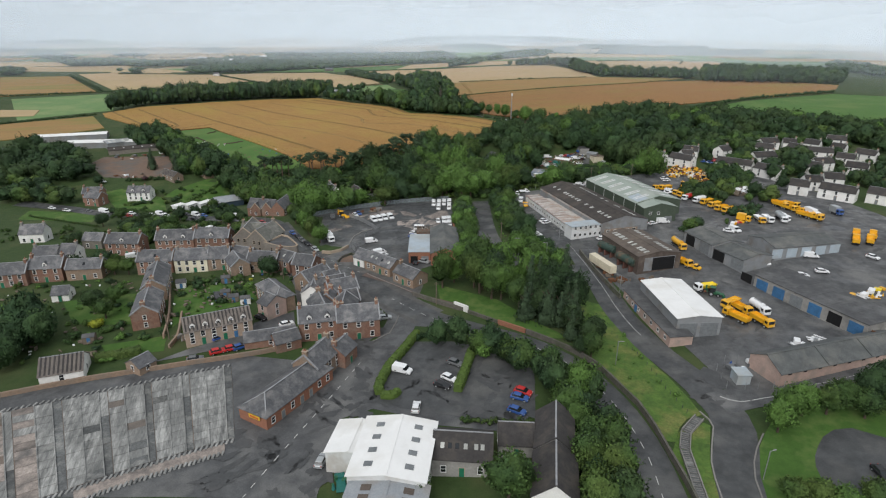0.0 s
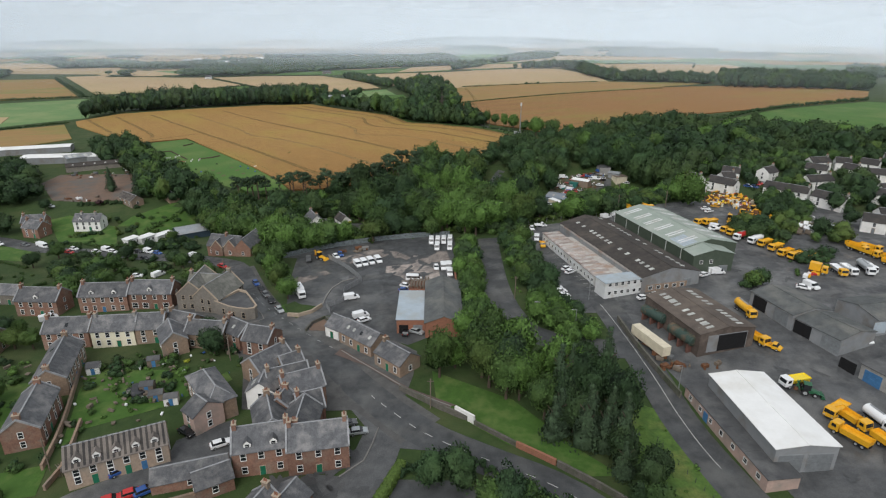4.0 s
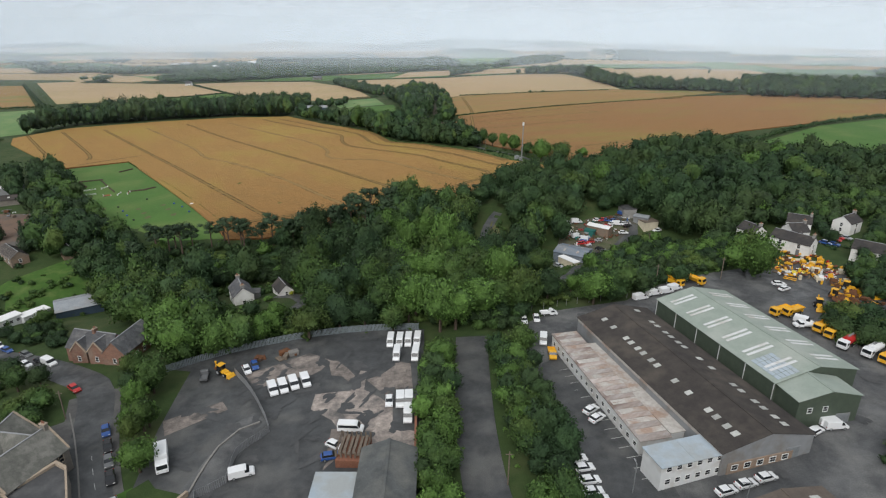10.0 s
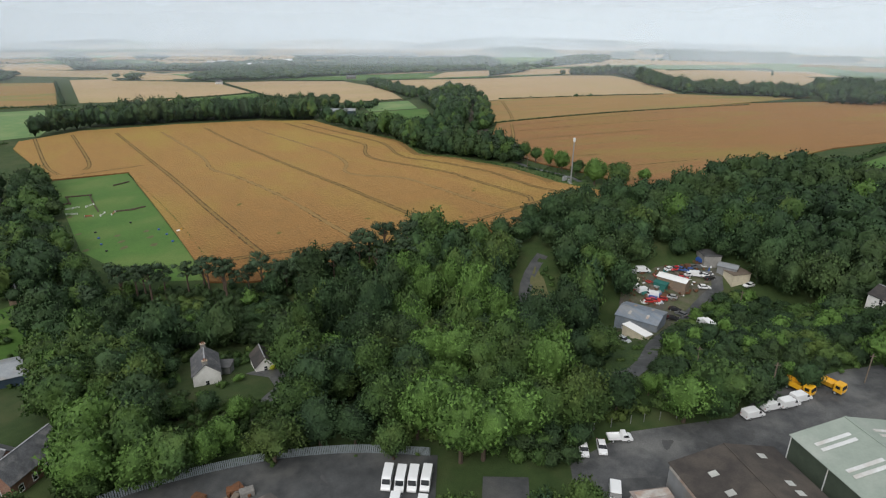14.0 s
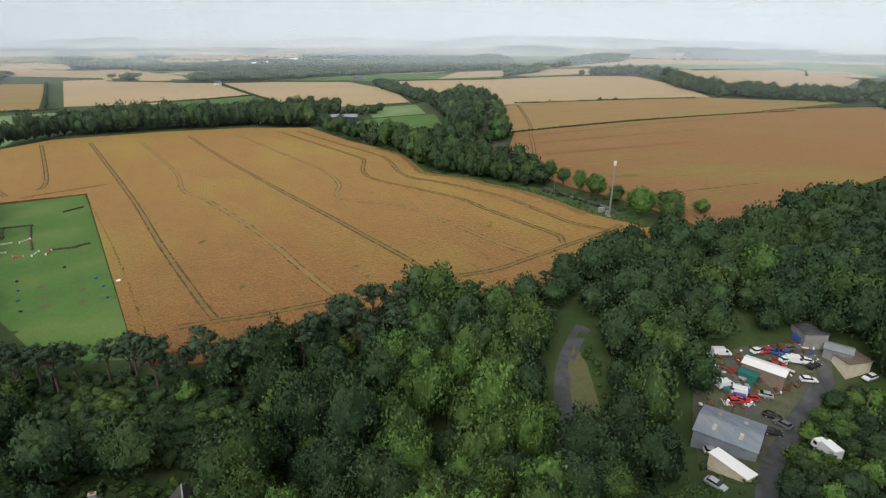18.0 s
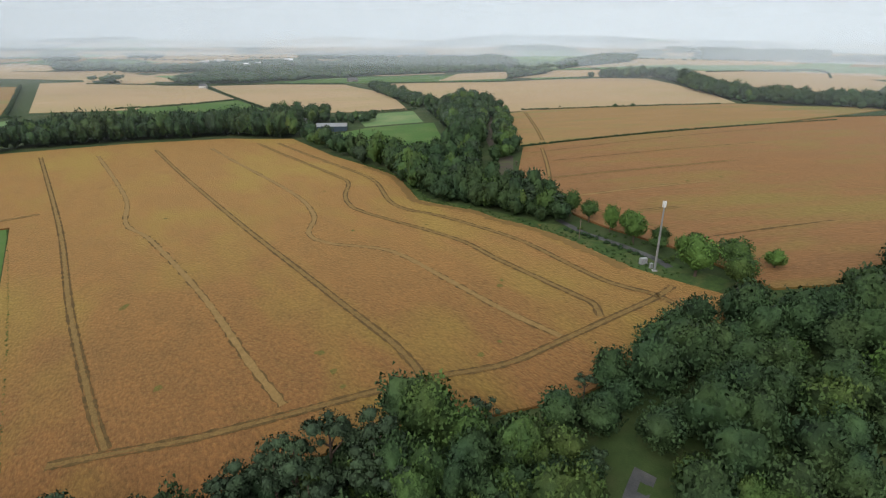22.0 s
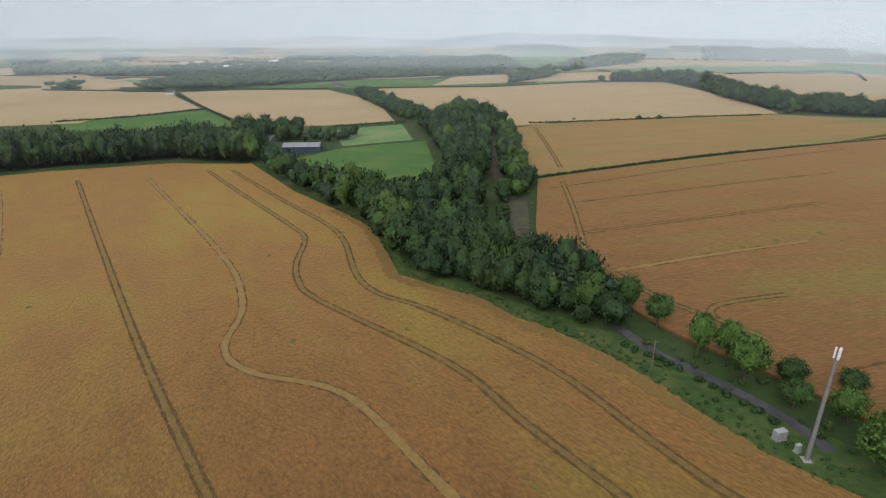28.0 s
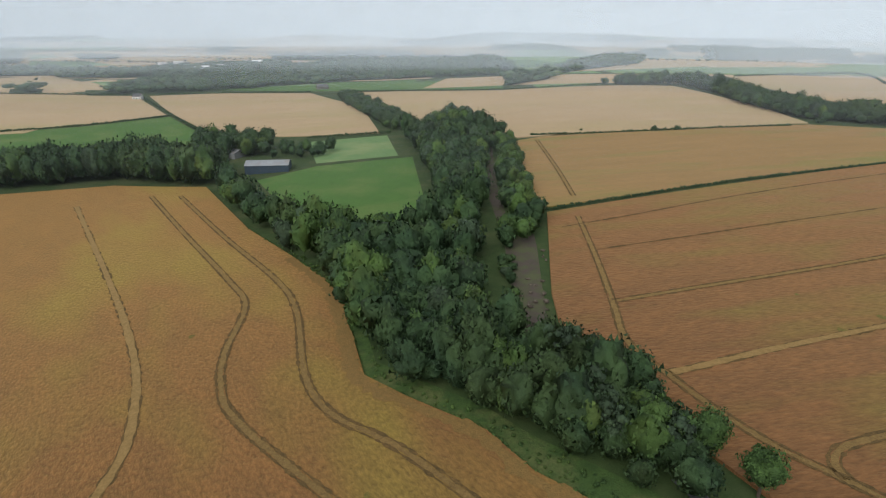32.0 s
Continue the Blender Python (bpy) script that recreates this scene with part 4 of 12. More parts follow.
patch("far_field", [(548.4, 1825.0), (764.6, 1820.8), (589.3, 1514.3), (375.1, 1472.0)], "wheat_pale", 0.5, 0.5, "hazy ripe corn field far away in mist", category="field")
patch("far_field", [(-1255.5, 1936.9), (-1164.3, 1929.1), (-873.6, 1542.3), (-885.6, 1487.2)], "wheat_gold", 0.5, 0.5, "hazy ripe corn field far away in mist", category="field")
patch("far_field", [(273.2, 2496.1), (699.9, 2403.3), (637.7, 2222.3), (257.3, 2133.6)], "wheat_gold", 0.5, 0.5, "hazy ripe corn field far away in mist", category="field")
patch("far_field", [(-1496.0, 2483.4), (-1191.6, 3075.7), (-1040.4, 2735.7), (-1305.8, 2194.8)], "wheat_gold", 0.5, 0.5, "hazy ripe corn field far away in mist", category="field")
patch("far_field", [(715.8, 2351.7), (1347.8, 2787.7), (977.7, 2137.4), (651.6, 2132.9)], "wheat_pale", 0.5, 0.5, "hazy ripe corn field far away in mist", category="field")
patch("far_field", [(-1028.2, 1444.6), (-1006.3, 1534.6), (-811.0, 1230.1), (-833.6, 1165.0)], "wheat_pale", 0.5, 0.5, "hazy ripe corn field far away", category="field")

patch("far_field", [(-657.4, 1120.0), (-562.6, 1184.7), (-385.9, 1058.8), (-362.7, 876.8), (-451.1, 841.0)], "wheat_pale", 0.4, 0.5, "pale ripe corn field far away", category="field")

# ---- wheel tracks through the barley ----
def tramline(pts, mat):
    """Two wheel tracks through a crop, as parts of one wheel track."""
    line = spline(pts, 5.0)
    top = tagged(new("wheel_track"), "pair of tractor wheel tracks pressed into the crop", "wheel track", "wheel tracks in the barley", "structure")
    if mat == "tramline_pale":
        rut = ribbon("rut", line, 2.2, "tramline_dark", 0.765, wobble=0.4, parent=top, step=1.2)
        ribbon("flattened_straw", line, 1.75, "tramline_pale", 0.785, wobble=0.22, parent=rut, step=1.6)
        return
    if mat == "tramline_thin":
        ribbon("rut", line, 0.9, "tramline_dark", 0.785, wobble=0.7, parent=top, step=1.5)
        return
    ribbon("flattened_straw", line, 1.3, "tramline_dull", 0.76, wobble=0.4, parent=top, step=2.0)
    for off in (-0.95, 0.95):
        ribbon("rut", sideways(line, off), 0.55, "tramline_dark", 0.785, wobble=0.85, parent=top, step=0.9)


tramline([(-289.3, 649.8), (-177.6, 518.0), (-116.4, 441.3), (-79.7, 397.6), (-66.4, 383.0)], "tramline_dark")
tramline([(-254.2, 657.7), (-176.8, 564.7), (-147.8, 519.9), (-124.6, 499.0), (-77.6, 448.0), (-48.7, 413.5), (-34.2, 397.4)], "tramline_pale")
tramline([(-225.7, 678.3), (-227.0, 680.9), (-144.0, 577.6), (-81.5, 500.3), (-38.8, 450.3), (-12.7, 420.6), (-5.3, 409.1)], "tramline_dark")
tramline([(-190.0, 689.0), (-95.2, 573.1), (-66.9, 528.8), (-60.8, 502.7), (-49.0, 491.5), (-25.5, 483.6), (-2.7, 458.7), (14.7, 438.8), (28.8, 425.6)], "tramline_pale")
tramline([(-162.6, 706.3), (-113.9, 645.6), (-77.4, 600.9), (-64.7, 582.9), (-60.0, 558.4), (-54.4, 543.0), (-44.1, 529.6), (-3.6, 496.1), (13.0, 474.6), (28.4, 455.9), (39.6, 442.4), (40.2, 435.3)], "tramline_dark")
tramline([(-146.6, 705.0), (-95.6, 641.0), (-61.5, 600.5), (-48.5, 579.3), (-36.6, 547.5), (-26.5, 533.4), (-12.4, 524.4), (10.1, 504.3), (23.1, 490.0), (35.9, 470.3), (46.4, 456.2), (57.5, 448.2), (63.7, 440.4)], "tramline_dark")
tramline([(-76.0, 378.5), (-66.0, 381.8), (-49.5, 387.0), (-31.5, 394.8), (-4.5, 407.0), (14.3, 413.2), (28.5, 423.5), (43.5, 435.3), (57.1, 446.3), (64.0, 453.9)], "tramline_dark")
tramline([(-318.1, 636.2), (-241.5, 541.8), (-228.2, 518.2)], "tramline_dark")
tramline([(-336.1, 617.1), (-261.4, 528.7), (-235.3, 504.8)], "tramline_dark")
tramline([(-225.7, 502.6), (-217.1, 514.0), (-198.8, 533.5)], "tramline_dark")
tramline([(41.3, 658.8), (40.7, 615.2), (39.4, 582.1), (38.6, 562.4), (44.3, 547.8), (50.5, 534.5), (57.1, 524.5), (62.9, 518.4), (68.1, 512.9), (73.0, 507.0)], "tramline_dark")
tramline([(33.5, 646.3), (61.8, 659.1), (115.6, 686.2), (211.0, 730.3)], "tramline_thin")
tramline([(42.3, 622.6), (77.5, 635.0), (127.5, 654.1), (175.4, 672.9)], "tramline_thin")
tramline([(39.8, 583.7), (64.4, 592.0), (104.4, 605.7), (143.1, 620.5)], "tramline_dark")
tramline([(44.5, 548.6), (52.0, 551.3), (67.8, 557.5), (89.5, 565.4), (114.4, 574.1)], "tramline_pale")
tramline([(64.4, 517.3), (64.1, 521.0), (67.4, 525.0), (75.3, 528.2), (88.2, 531.7)], "tramline_dark")
tramline([(85.9, 494.6), (112.3, 504.5), (140.4, 515.1)], "tramline_thin")
tramline([(38.7, 820.0), (42.4, 740.7), (43.7, 687.4)], "tramline_dark")

# ---- hedges and belts ----
hedge_row("hedge", [(28.7, 668.6), (63.9, 684.3), (121.7, 710.5), (213.1, 748.2), (277.1, 774.6)], 1.9, 1.2, "leaf_dark", "dark green field hedge", seed=62)
hedge_row("hedge", [(287.4, 791.2), (387.7, 818.5), (452.0, 828.6), (521.4, 757.6)], 2.0, 1.4, "leaf_dark", "dark green field hedge", seed=63)
hedge_row("hedge", [(36.4, 838.8), (98.5, 843.5), (222.3, 867.2)], 2.0, 1.6, "leaf_dark", "dark green field hedge", seed=64)
hedge_row("hedge", [(193.2, 484.1), (310.9, 584.1), (448.1, 657.8)], 4.0, 3.0, "leaf_dark", "dark green field hedge", seed=65)
hedge_row("hedge", [(-385.2, 878.9), (-337.6, 913.9), (-293.4, 972.7)], 2.2, 2, "leaf_dark", "dark green field hedge", seed=66)
hedge_row("hedge", [(-404.5, 1117.9), (-300.7, 986.6), (-236.1, 905.3)], 2.2, 2, "leaf_dark", "dark green field hedge", seed=67)
hedge_row("hedge", [(-635.8, 1056.4), (-454.5, 818.0)], 4, 4, "leaf_dark", "dark green field hedge", seed=68)
hedge_row("hedge", [(-546.7, 752.8), (-435.8, 811.4)], 3, 2.5, "leaf_dark", "dark green field hedge", seed=69)
hedge_row("hedge", [(-340.0, 593.2), (-392.6, 531.5)], 3, 2.5, "leaf_dark", "dark green field hedge", seed=70)
hedge_row("hedge", [(-126.4, 858.1), (-66.5, 868.4)], 2.2, 2, "leaf_dark", "dark green field hedge", seed=71)
hedge_row("hedge", [(-586.6, 1123.6), (-417.3, 1127.8)], 2.2, 2, "leaf_dark", "dark green field hedge", seed=72)
hedge_row("hedge", [(-396.9, 1142.3), (-217.6, 1184.5)], 2.2, 2, "leaf_dark", "dark green field hedge", seed=73)
hedge_row("hedge", [(-166.8, 1187.2), (19.3, 1137.1), (149.4, 1170.2)], 2.5, 2, "leaf_dark", "dark green field hedge", seed=74)
hedge_row("hedge", [(-197.2, 512.4), (-130.5, 434.0), (-83.7, 376.0)], 0.8, 0.7, "leaf_mid", "thin line of rank grass along a field edge", seed=75)
hedge_row("hedge", [(350.1, 1291.5), (547.4, 1359.9), (494.2, 1200.2)], 3, 2.5, "leaf_dark", "dark green field hedge", seed=76)
hedge_row("hedge", [(-90.8, 651.7), (-62.2, 620.3), (-41.9, 595.1), (-29.3, 565.2), (-23.0, 548.0), (-12.2, 540.0), (4.5, 529.4), (13.0, 518.4), (22.0, 511.8), (31.2, 502.2), (38.6, 492.9), (54.7, 467.7), (64.8, 458.5), (73.8, 450.8)], 1.0, 0.7, "leaf_mid", "fringe of long light-green grass beside the barley", seed=77)

# ---- woods ----
P_EAST = [(356.4, 794.4), (526.2, 764.2), (623.8, 897.2), (439.8, 970.1)]
patch("forest_floor", [(-475.7, 1140.0), (-410.8, 1154.6), (-349.2, 1190.2), (-276.4, 1261.3), (-241.5, 1290.2), (-192.3, 1349.4), (-82.3, 1350.1), (25.7, 1338.7), (52.5, 1449.6), (34.6, 1775.4), (-134.5, 1934.4), (-294.9, 1859.0), (-381.0, 1632.5), (-465.8, 1461.9), (-505.1, 1299.0)], "undergrowth", 0.75, 0, "dark undergrowth of a distant wood", category="forest floor")
patch("forest_floor", [(25.9, 1173.4), (91.5, 1249.1), (110.5, 1397.0), (42.5, 1318.9)], "undergrowth", 0.75, 0, "dark undergrowth of a distant wood", category="forest floor")
patch("forest_floor", [(118.4, 1345.5), (286.9, 1562.2), (360.0, 1843.9), (337.9, 1892.3), (223.4, 1691.2), (138.1, 1472.6)], "undergrowth", 0.75, 0, "dark undergrowth of a distant wood", category="forest floor")
patch("forest_floor", [(-670.3, 1337.2), (-557.5, 1342.3), (-450.4, 1426.1), (-387.0, 1613.0), (-434.8, 1765.0), (-544.5, 1645.6), (-636.7, 1499.6), (-742.6, 1457.3)], "undergrowth", 0.75, 0, "dark undergrowth of a distant wood", category="forest floor")
patch("forest_floor", [(469.4, 1727.7), (674.9, 1789.1), (826.0, 1866.3), (955.4, 2104.7), (845.5, 2153.9), (624.8, 2137.9)], "undergrowth", 0.75, 0, "dark undergrowth of a distant wood", category="forest floor")
patch("forest_floor", [(-86.5, 3065.7), (87.3, 2479.5), (256.4, 2630.6), (514.6, 2452.6), (559.5, 2639.2), (289.3, 2930.2), (-100.3, 3467.4)], "undergrowth", 0.75, 0, "dark undergrowth of a distant wood", category="forest floor")
patch("forest_floor", [(-792.7, 1331.2), (-691.1, 1367.2), (-768.8, 1479.4), (-920.6, 1486.5)], "undergrowth", 0.75, 0, "dark undergrowth of a distant wood", category="forest floor")
patch("forest_floor", [(-771.3, 2095.2), (-788.2, 2297.7), (-938.2, 2662.1), (-967.2, 2528.8)], "undergrowth", 0.75, 0, "dark undergrowth of a distant wood", category="forest floor")
patch("forest_floor", [(-241.1, 1964.1), (-182.3, 1969.9), (-202.6, 2143.9), (-268.2, 2139.7)], "undergrowth", 0.75, 0, "dark undergrowth of a distant wood", category="forest floor")
patch("forest_floor", [(367.3, 1847.1), (427.3, 1874.9), (501.8, 2140.8), (436.8, 2130.5)], "undergrowth", 0.75, 0, "dark undergrowth of a distant wood", category="forest floor")
patch("forest_floor", [(666.1, 1643.9), (748.3, 1703.7), (827.8, 1846.6), (746.9, 1799.3)], "undergrowth", 0.75, 0, "dark undergrowth of a distant wood", category="forest floor")
patch("forest_floor", [(760.2, 1704.8), (923.0, 1713.5), (1029.4, 1870.4), (863.0, 1864.6)], "undergrowth", 0.75, 0, "dark undergrowth of a distant wood", category="forest floor")
patch("forest_floor", [(-578.4, 1127.4), (-544.1, 1138.5), (-572.3, 1178.3), (-613.3, 1173.1)], "undergrowth", 0.75, 0, "dark undergrowth of a distant wood", category="forest floor")
patch("forest_floor", [(-510.3, 1868.4), (-332.6, 1903.0), (-273.2, 2069.0), (-290.1, 2172.2), (-578.1, 2065.5)], "undergrowth", 0.75, 0, "dark undergrowth of a distant wood", category="forest floor")
patch("forest_floor", [(-963.4, 1538.5), (-942.1, 1604.1), (-1144.6, 1869.5), (-1290.1, 1934.8)], "undergrowth", 0.75, 0, "dark undergrowth of a distant wood", category="forest floor")
patch("forest_floor", [(-903.8, 1733.5), (-824.0, 1747.4), (-869.4, 1823.3), (-952.3, 1806.9)], "undergrowth", 0.75, 0, "dark undergrowth of a distant wood", category="forest floor")
patch("forest_floor", [(-769.4, 1072.8), (-739.6, 1087.6), (-812.1, 1197.5), (-854.0, 1194.3)], "undergrowth", 0.75, 0, "dark undergrowth of a distant wood", category="forest floor")
patch("forest_floor", [(717.2, 1090.3), (661.6, 863.3), (790.9, 1037.1), (866.4, 1284.2)], "undergrowth", 0.75, 0, "dark undergrowth of a distant wood", category="forest floor")
WOOD_MAIN = [(-59.5, 254.2), (-53.1, 260.6), (-40.5, 266.6), (-26.5, 272.4), (-6.8, 274.5), (13.4, 272.7), (23.2, 274.7), (33.1, 276.4), (42.5, 281.0), (69.0, 285.2), (81.5, 294.0), (153.7, 306.2), (163.7, 295.4), (250, 330), (330, 380), (330, 402), (204.6, 466.2), (193.2, 484.1), (154.7, 479.1), (121.1, 458.0), (105.1, 443.0), (95.0, 440.5), (66.6, 433.9), (54.2, 426.4), (35.6, 406.2), (24.9, 397.4), (22.5, 386.6), (12.1, 393.8), (-0.2, 393.7), (-14.5, 395.2), (-26.8, 386.7), (-34.3, 380.7), (-50.4, 375.5), (-65.9, 370.7), (-73.7, 365.0), (-107.3, 369.5), (-133.4, 367.8), (-186.5, 393.3), (-242.1, 467.9), (-234.3, 441.0), (-175.5, 397.1), (-134.9, 353.0), (-122.6, 332.8), (-73.9, 276.9), (-61.4, 264.1)]
PINE_EDGE = [(-110, 358.5), (-96, 359), (-71, 361), (-46, 364.5), (-33, 370), (-18.5, 377), (-8.5, 382.5), (-3.3, 374.9), (-15.1, 368.6), (-37.9, 360.7), (-61.4, 355.5), (-88.8, 353.4), (-106.7, 352.1)]
CLEARING_LANE = [(36.0, 388.0), (28.0, 374.0), (27.0, 361.3), (27.5, 350.0), (27.0, 334.0), (40.5, 334.0), (44.0, 350.0), (46.0, 361.3), (42.5, 370.0), (47.5, 384.0)]
SCRUB = [(-126.0, 354.0), (-113.5, 352.0), (-91.0, 352.5), (-73.0, 354.0), (-62.0, 357.5), (-47.4, 356.4), (-37.0, 346.0), (-41.0, 332.0), (-56.0, 336.0), (-74.0, 332.0), (-96.0, 326.0), (-112.0, 331.0), (-122.0, 340.0)]
CLEARING_BEND = [(34.0, 297.0), (34.0, 312.0), (50.0, 314.0), (60.0, 322.0), (72.0, 340.0), (84.0, 354.0), (94.0, 352.0), (90.0, 338.0), (80.0, 316.0), (68.0, 294.0), (52.0, 288.0), (42.0, 292.0)]
SCRAP_LANE = [(36.0, 309.0), (41.6, 305.4), (48.4, 303.6), (54.6, 305.6), (60.6, 313.9), (65.3, 324.2), (72.3, 337.3), (80.2, 348.5), (87.0, 357.0), (94.5, 365.2), (100.4, 371.0), (101.4, 376.0)]
LANE_LINE = spline(SCRAP_LANE, 4.0)
LANE_STRIP = sideways(LANE_LINE, 3.4) + sideways(LANE_LINE, -3.4)[::-1]
BARN_YARD = [(51.0, 306.0), (46.5, 330.0), (50.0, 348.0), (58.0, 364.0), (70.0, 364.0), (76.0, 344.0), (66.0, 326.0)]
BUS_BAY = [(81.0, 334.0), (81.0, 350.0), (92.0, 350.0), (92.0, 334.0)]
CLEARING_SCRAP = [(69.1, 374.5), (83.5, 381.0), (101.9, 383.3), (117.1, 375.3), (111.4, 368.5), (96.7, 358.1), (88.0, 336.7), (75.9, 327.1), (70.7, 324.5), (61.2, 308.7), (55.4, 298.4), (49.1, 298.1), (51.9, 308.3), (51.2, 317.4), (64.3, 356.5)]
CLEARING_COTT = [(-75.4, 323.5), (-73.5, 330.2), (-58.1, 329.4), (-56.6, 335.5), (-46.5, 334.0), (-36.6, 317.7), (-25.2, 285.7), (-24.0, 270.8), (-29.6, 274.1), (-35.0, 279.8), (-47.4, 274.2), (-61.3, 289.0)]
CLEARING_ACCESS = [(15.0, 261.4), (17.7, 270.0), (26.8, 267.0), (29.2, 196.8), (18.9, 197.3), (17.0, 229.3)]
CLEARING_PINES = [(-135.3, 367.0), (-114.0, 375.4), (-78.8, 376.0), (-60.0, 380.0), (-40.0, 388.0), (-24.0, 398.0), (-12.9, 399.0), (-4.0, 384.0), (-15.1, 370.6), (-37.9, 362.7), (-61.4, 355.5), (-88.8, 351.4), (-112.4, 350.4)]
CLEARING_BANK = [(59.6, 293.9), (75.5, 331.2), (95.2, 361.8), (107.8, 369.5), (132.3, 347.8), (138.9, 326.4), (127.0, 308.1), (108.3, 307.5), (83.1, 296.4), (67.2, 290.0)]
plant([(-341.6, 618.7), (-332.7, 670.4), (-265.4, 712.9), (-199.4, 741.0), (-141.6, 722.5), (-144.6, 752.5), (-202.4, 771.0), (-268.4, 742.9), (-335.7, 700.4), (-344.6, 648.7)], 5.4, (4.8, 6.6), 1.75, "dark", 16)
plant([(-137.3, 719.8), (-89.2, 653.6), (-60.5, 621.3), (-40.3, 595.9), (-27.1, 565.1), (-21.8, 552.1), (-10.2, 543.2), (4.5, 533.7), (9.2, 538.3), (6.0, 559.4), (1.6, 598.8), (0.2, 638.9), (5.0, 710.2), (9.3, 845.8), (-8.2, 912.7), (-54.3, 857.1), (-30.6, 770.5), (-13.2, 663.3), (-15.0, 637.4), (-42.4, 641.2), (-61.6, 647.2), (-77.1, 652.7), (-105.5, 689.3), (-127.7, 718.7)], 6.6, (3.4, 6.2), 1.25, "wedge", 16)
plant([(-4.0, 543.2), (4.6, 564.8), (11.3, 573.5), (13.1, 554.4), (20.2, 557.8), (29.6, 552.0), (36.0, 540.4), (41.6, 525.9), (42.0, 518.0), (35.6, 513.8), (22.3, 519.8), (15.0, 525.5), (6.8, 532.8)], 5.2, (3.4, 5.4), 1.25, "wedge", 19)
plant([(10.2, 611.7), (26.6, 650.1), (25.1, 672.0), (21.7, 813.1), (13.7, 868.1), (11.8, 709.5), (11.0, 638.3)], 6.0, (3.0, 5.0), 1.2, "mixed", 19)
plant([(9.3, 611.7), (14.7, 650.8), (15.6, 640.0), (13.8, 605.0), (13.0, 576.5), (13.0, 566.0), (10.2, 564.7)], 4.2, (1.4, 2.4), 0.9, "wedge", 19)
patch("heath", [(14.8, 640.0), (22.6, 640.0), (22.5, 626.1), (21.5, 598.5), (20.7, 570.2), (15.3, 558.7), (13.4, 570.4), (13.7, 598.9)], "heath_purple", 0.12, 0.0, "purplish brown rough ground of an old railway", category="ground")
plant([(-38.2, 584.7), (-23.4, 567.3), (-3.7, 545.0), (12.0, 529.9), (24.8, 519.2), (34.2, 510.6), (38.0, 508.0), (38.6, 512.0), (36.0, 518.0), (26.8, 530.8), (9.5, 550.3), (-9.1, 575.4), (-28.0, 598.9)], 5.6, (2.6, 4.4), 1.1, "wedge", 22)
plant([(-171.4, 1145.0), (-132.6, 1089.8), (-60.6, 923.5), (-60.7, 858.0), (-88.1, 929.8), (-145.0, 1059.9)], 7, (3.5, 5), 1.2, "dark", 25)
plant([(130.7, 1149.2), (151.0, 1161.4), (241.5, 1167.1), (245.8, 1073.1), (236.9, 976.0), (243.2, 924.5), (253.8, 897.5), (282.0, 880.5), (314.1, 865.5), (358.0, 840.2), (380.1, 855.8), (336.2, 881.1), (304.1, 896.1), (275.9, 913.1), (265.3, 940.1), (259.0, 991.6), (267.9, 1088.7), (263.6, 1182.7), (173.1, 1177.0), (152.8, 1164.8)], 6.8, (5, 7.2), 1.2, "dark", 13)
plant([(-175.0, 782.4), (-136.8, 797.6), (-143.7, 827.8), (-200.6, 840.4)], 8, (5, 6.6), 1.3, "dark", 28)
plant([(-130.3, 789.9), (-86.3, 788.7), (-90.6, 806.5), (-136.6, 818.9)], 9, (2.6, 3.6), 1.5, "dark", 31)
plant([(-475.7, 1140.0), (-410.8, 1154.6), (-349.2, 1190.2), (-276.4, 1261.3), (-241.5, 1290.2), (-192.3, 1349.4), (-82.3, 1350.1), (25.7, 1338.7), (52.5, 1449.6), (34.6, 1775.4), (-134.5, 1934.4), (-294.9, 1859.0), (-381.0, 1632.5), (-465.8, 1461.9), (-505.1, 1299.0)], 19.0, (12.0, 15.5), 0.5, "far", 40)
plant([(25.9, 1173.4), (91.5, 1249.1), (110.5, 1397.0), (42.5, 1318.9)], 19.0, (12.0, 15.5), 0.5, "far", 41)
plant([(118.4, 1345.5), (286.9, 1562.2), (360.0, 1843.9), (337.9, 1892.3), (223.4, 1691.2), (138.1, 1472.6)], 19.0, (12.0, 15.5), 0.5, "far", 42)
plant([(-670.3, 1337.2), (-557.5, 1342.3), (-450.4, 1426.1), (-387.0, 1613.0), (-434.8, 1765.0), (-544.5, 1645.6), (-636.7, 1499.6), (-742.6, 1457.3)], 19.0, (12.0, 15.5), 0.5, "far", 43)
plant([(469.4, 1727.7), (674.9, 1789.1), (826.0, 1866.3), (955.4, 2104.7), (845.5, 2153.9), (624.8, 2137.9)], 19.0, (12.0, 15.5), 0.5, "far", 44)
plant([(-86.5, 3065.7), (87.3, 2479.5), (256.4, 2630.6), (514.6, 2452.6), (559.5, 2639.2), (289.3, 2930.2), (-100.3, 3467.4)], 19.0, (12.0, 15.5), 0.5, "far", 45)
plant([(-792.7, 1331.2), (-691.1, 1367.2), (-768.8, 1479.4), (-920.6, 1486.5)], 19.0, (12.0, 15.5), 0.5, "far", 46)
plant([(-771.3, 2095.2), (-788.2, 2297.7), (-938.2, 2662.1), (-967.2, 2528.8)], 19.0, (12.0, 15.5), 0.5, "far", 47)
plant([(-241.1, 1964.1), (-182.3, 1969.9), (-202.6, 2143.9), (-268.2, 2139.7)], 19.0, (12.0, 15.5), 0.5, "far", 48)
plant([(367.3, 1847.1), (427.3, 1874.9), (501.8, 2140.8), (436.8, 2130.5)], 19.0, (12.0, 15.5), 0.5, "far", 49)
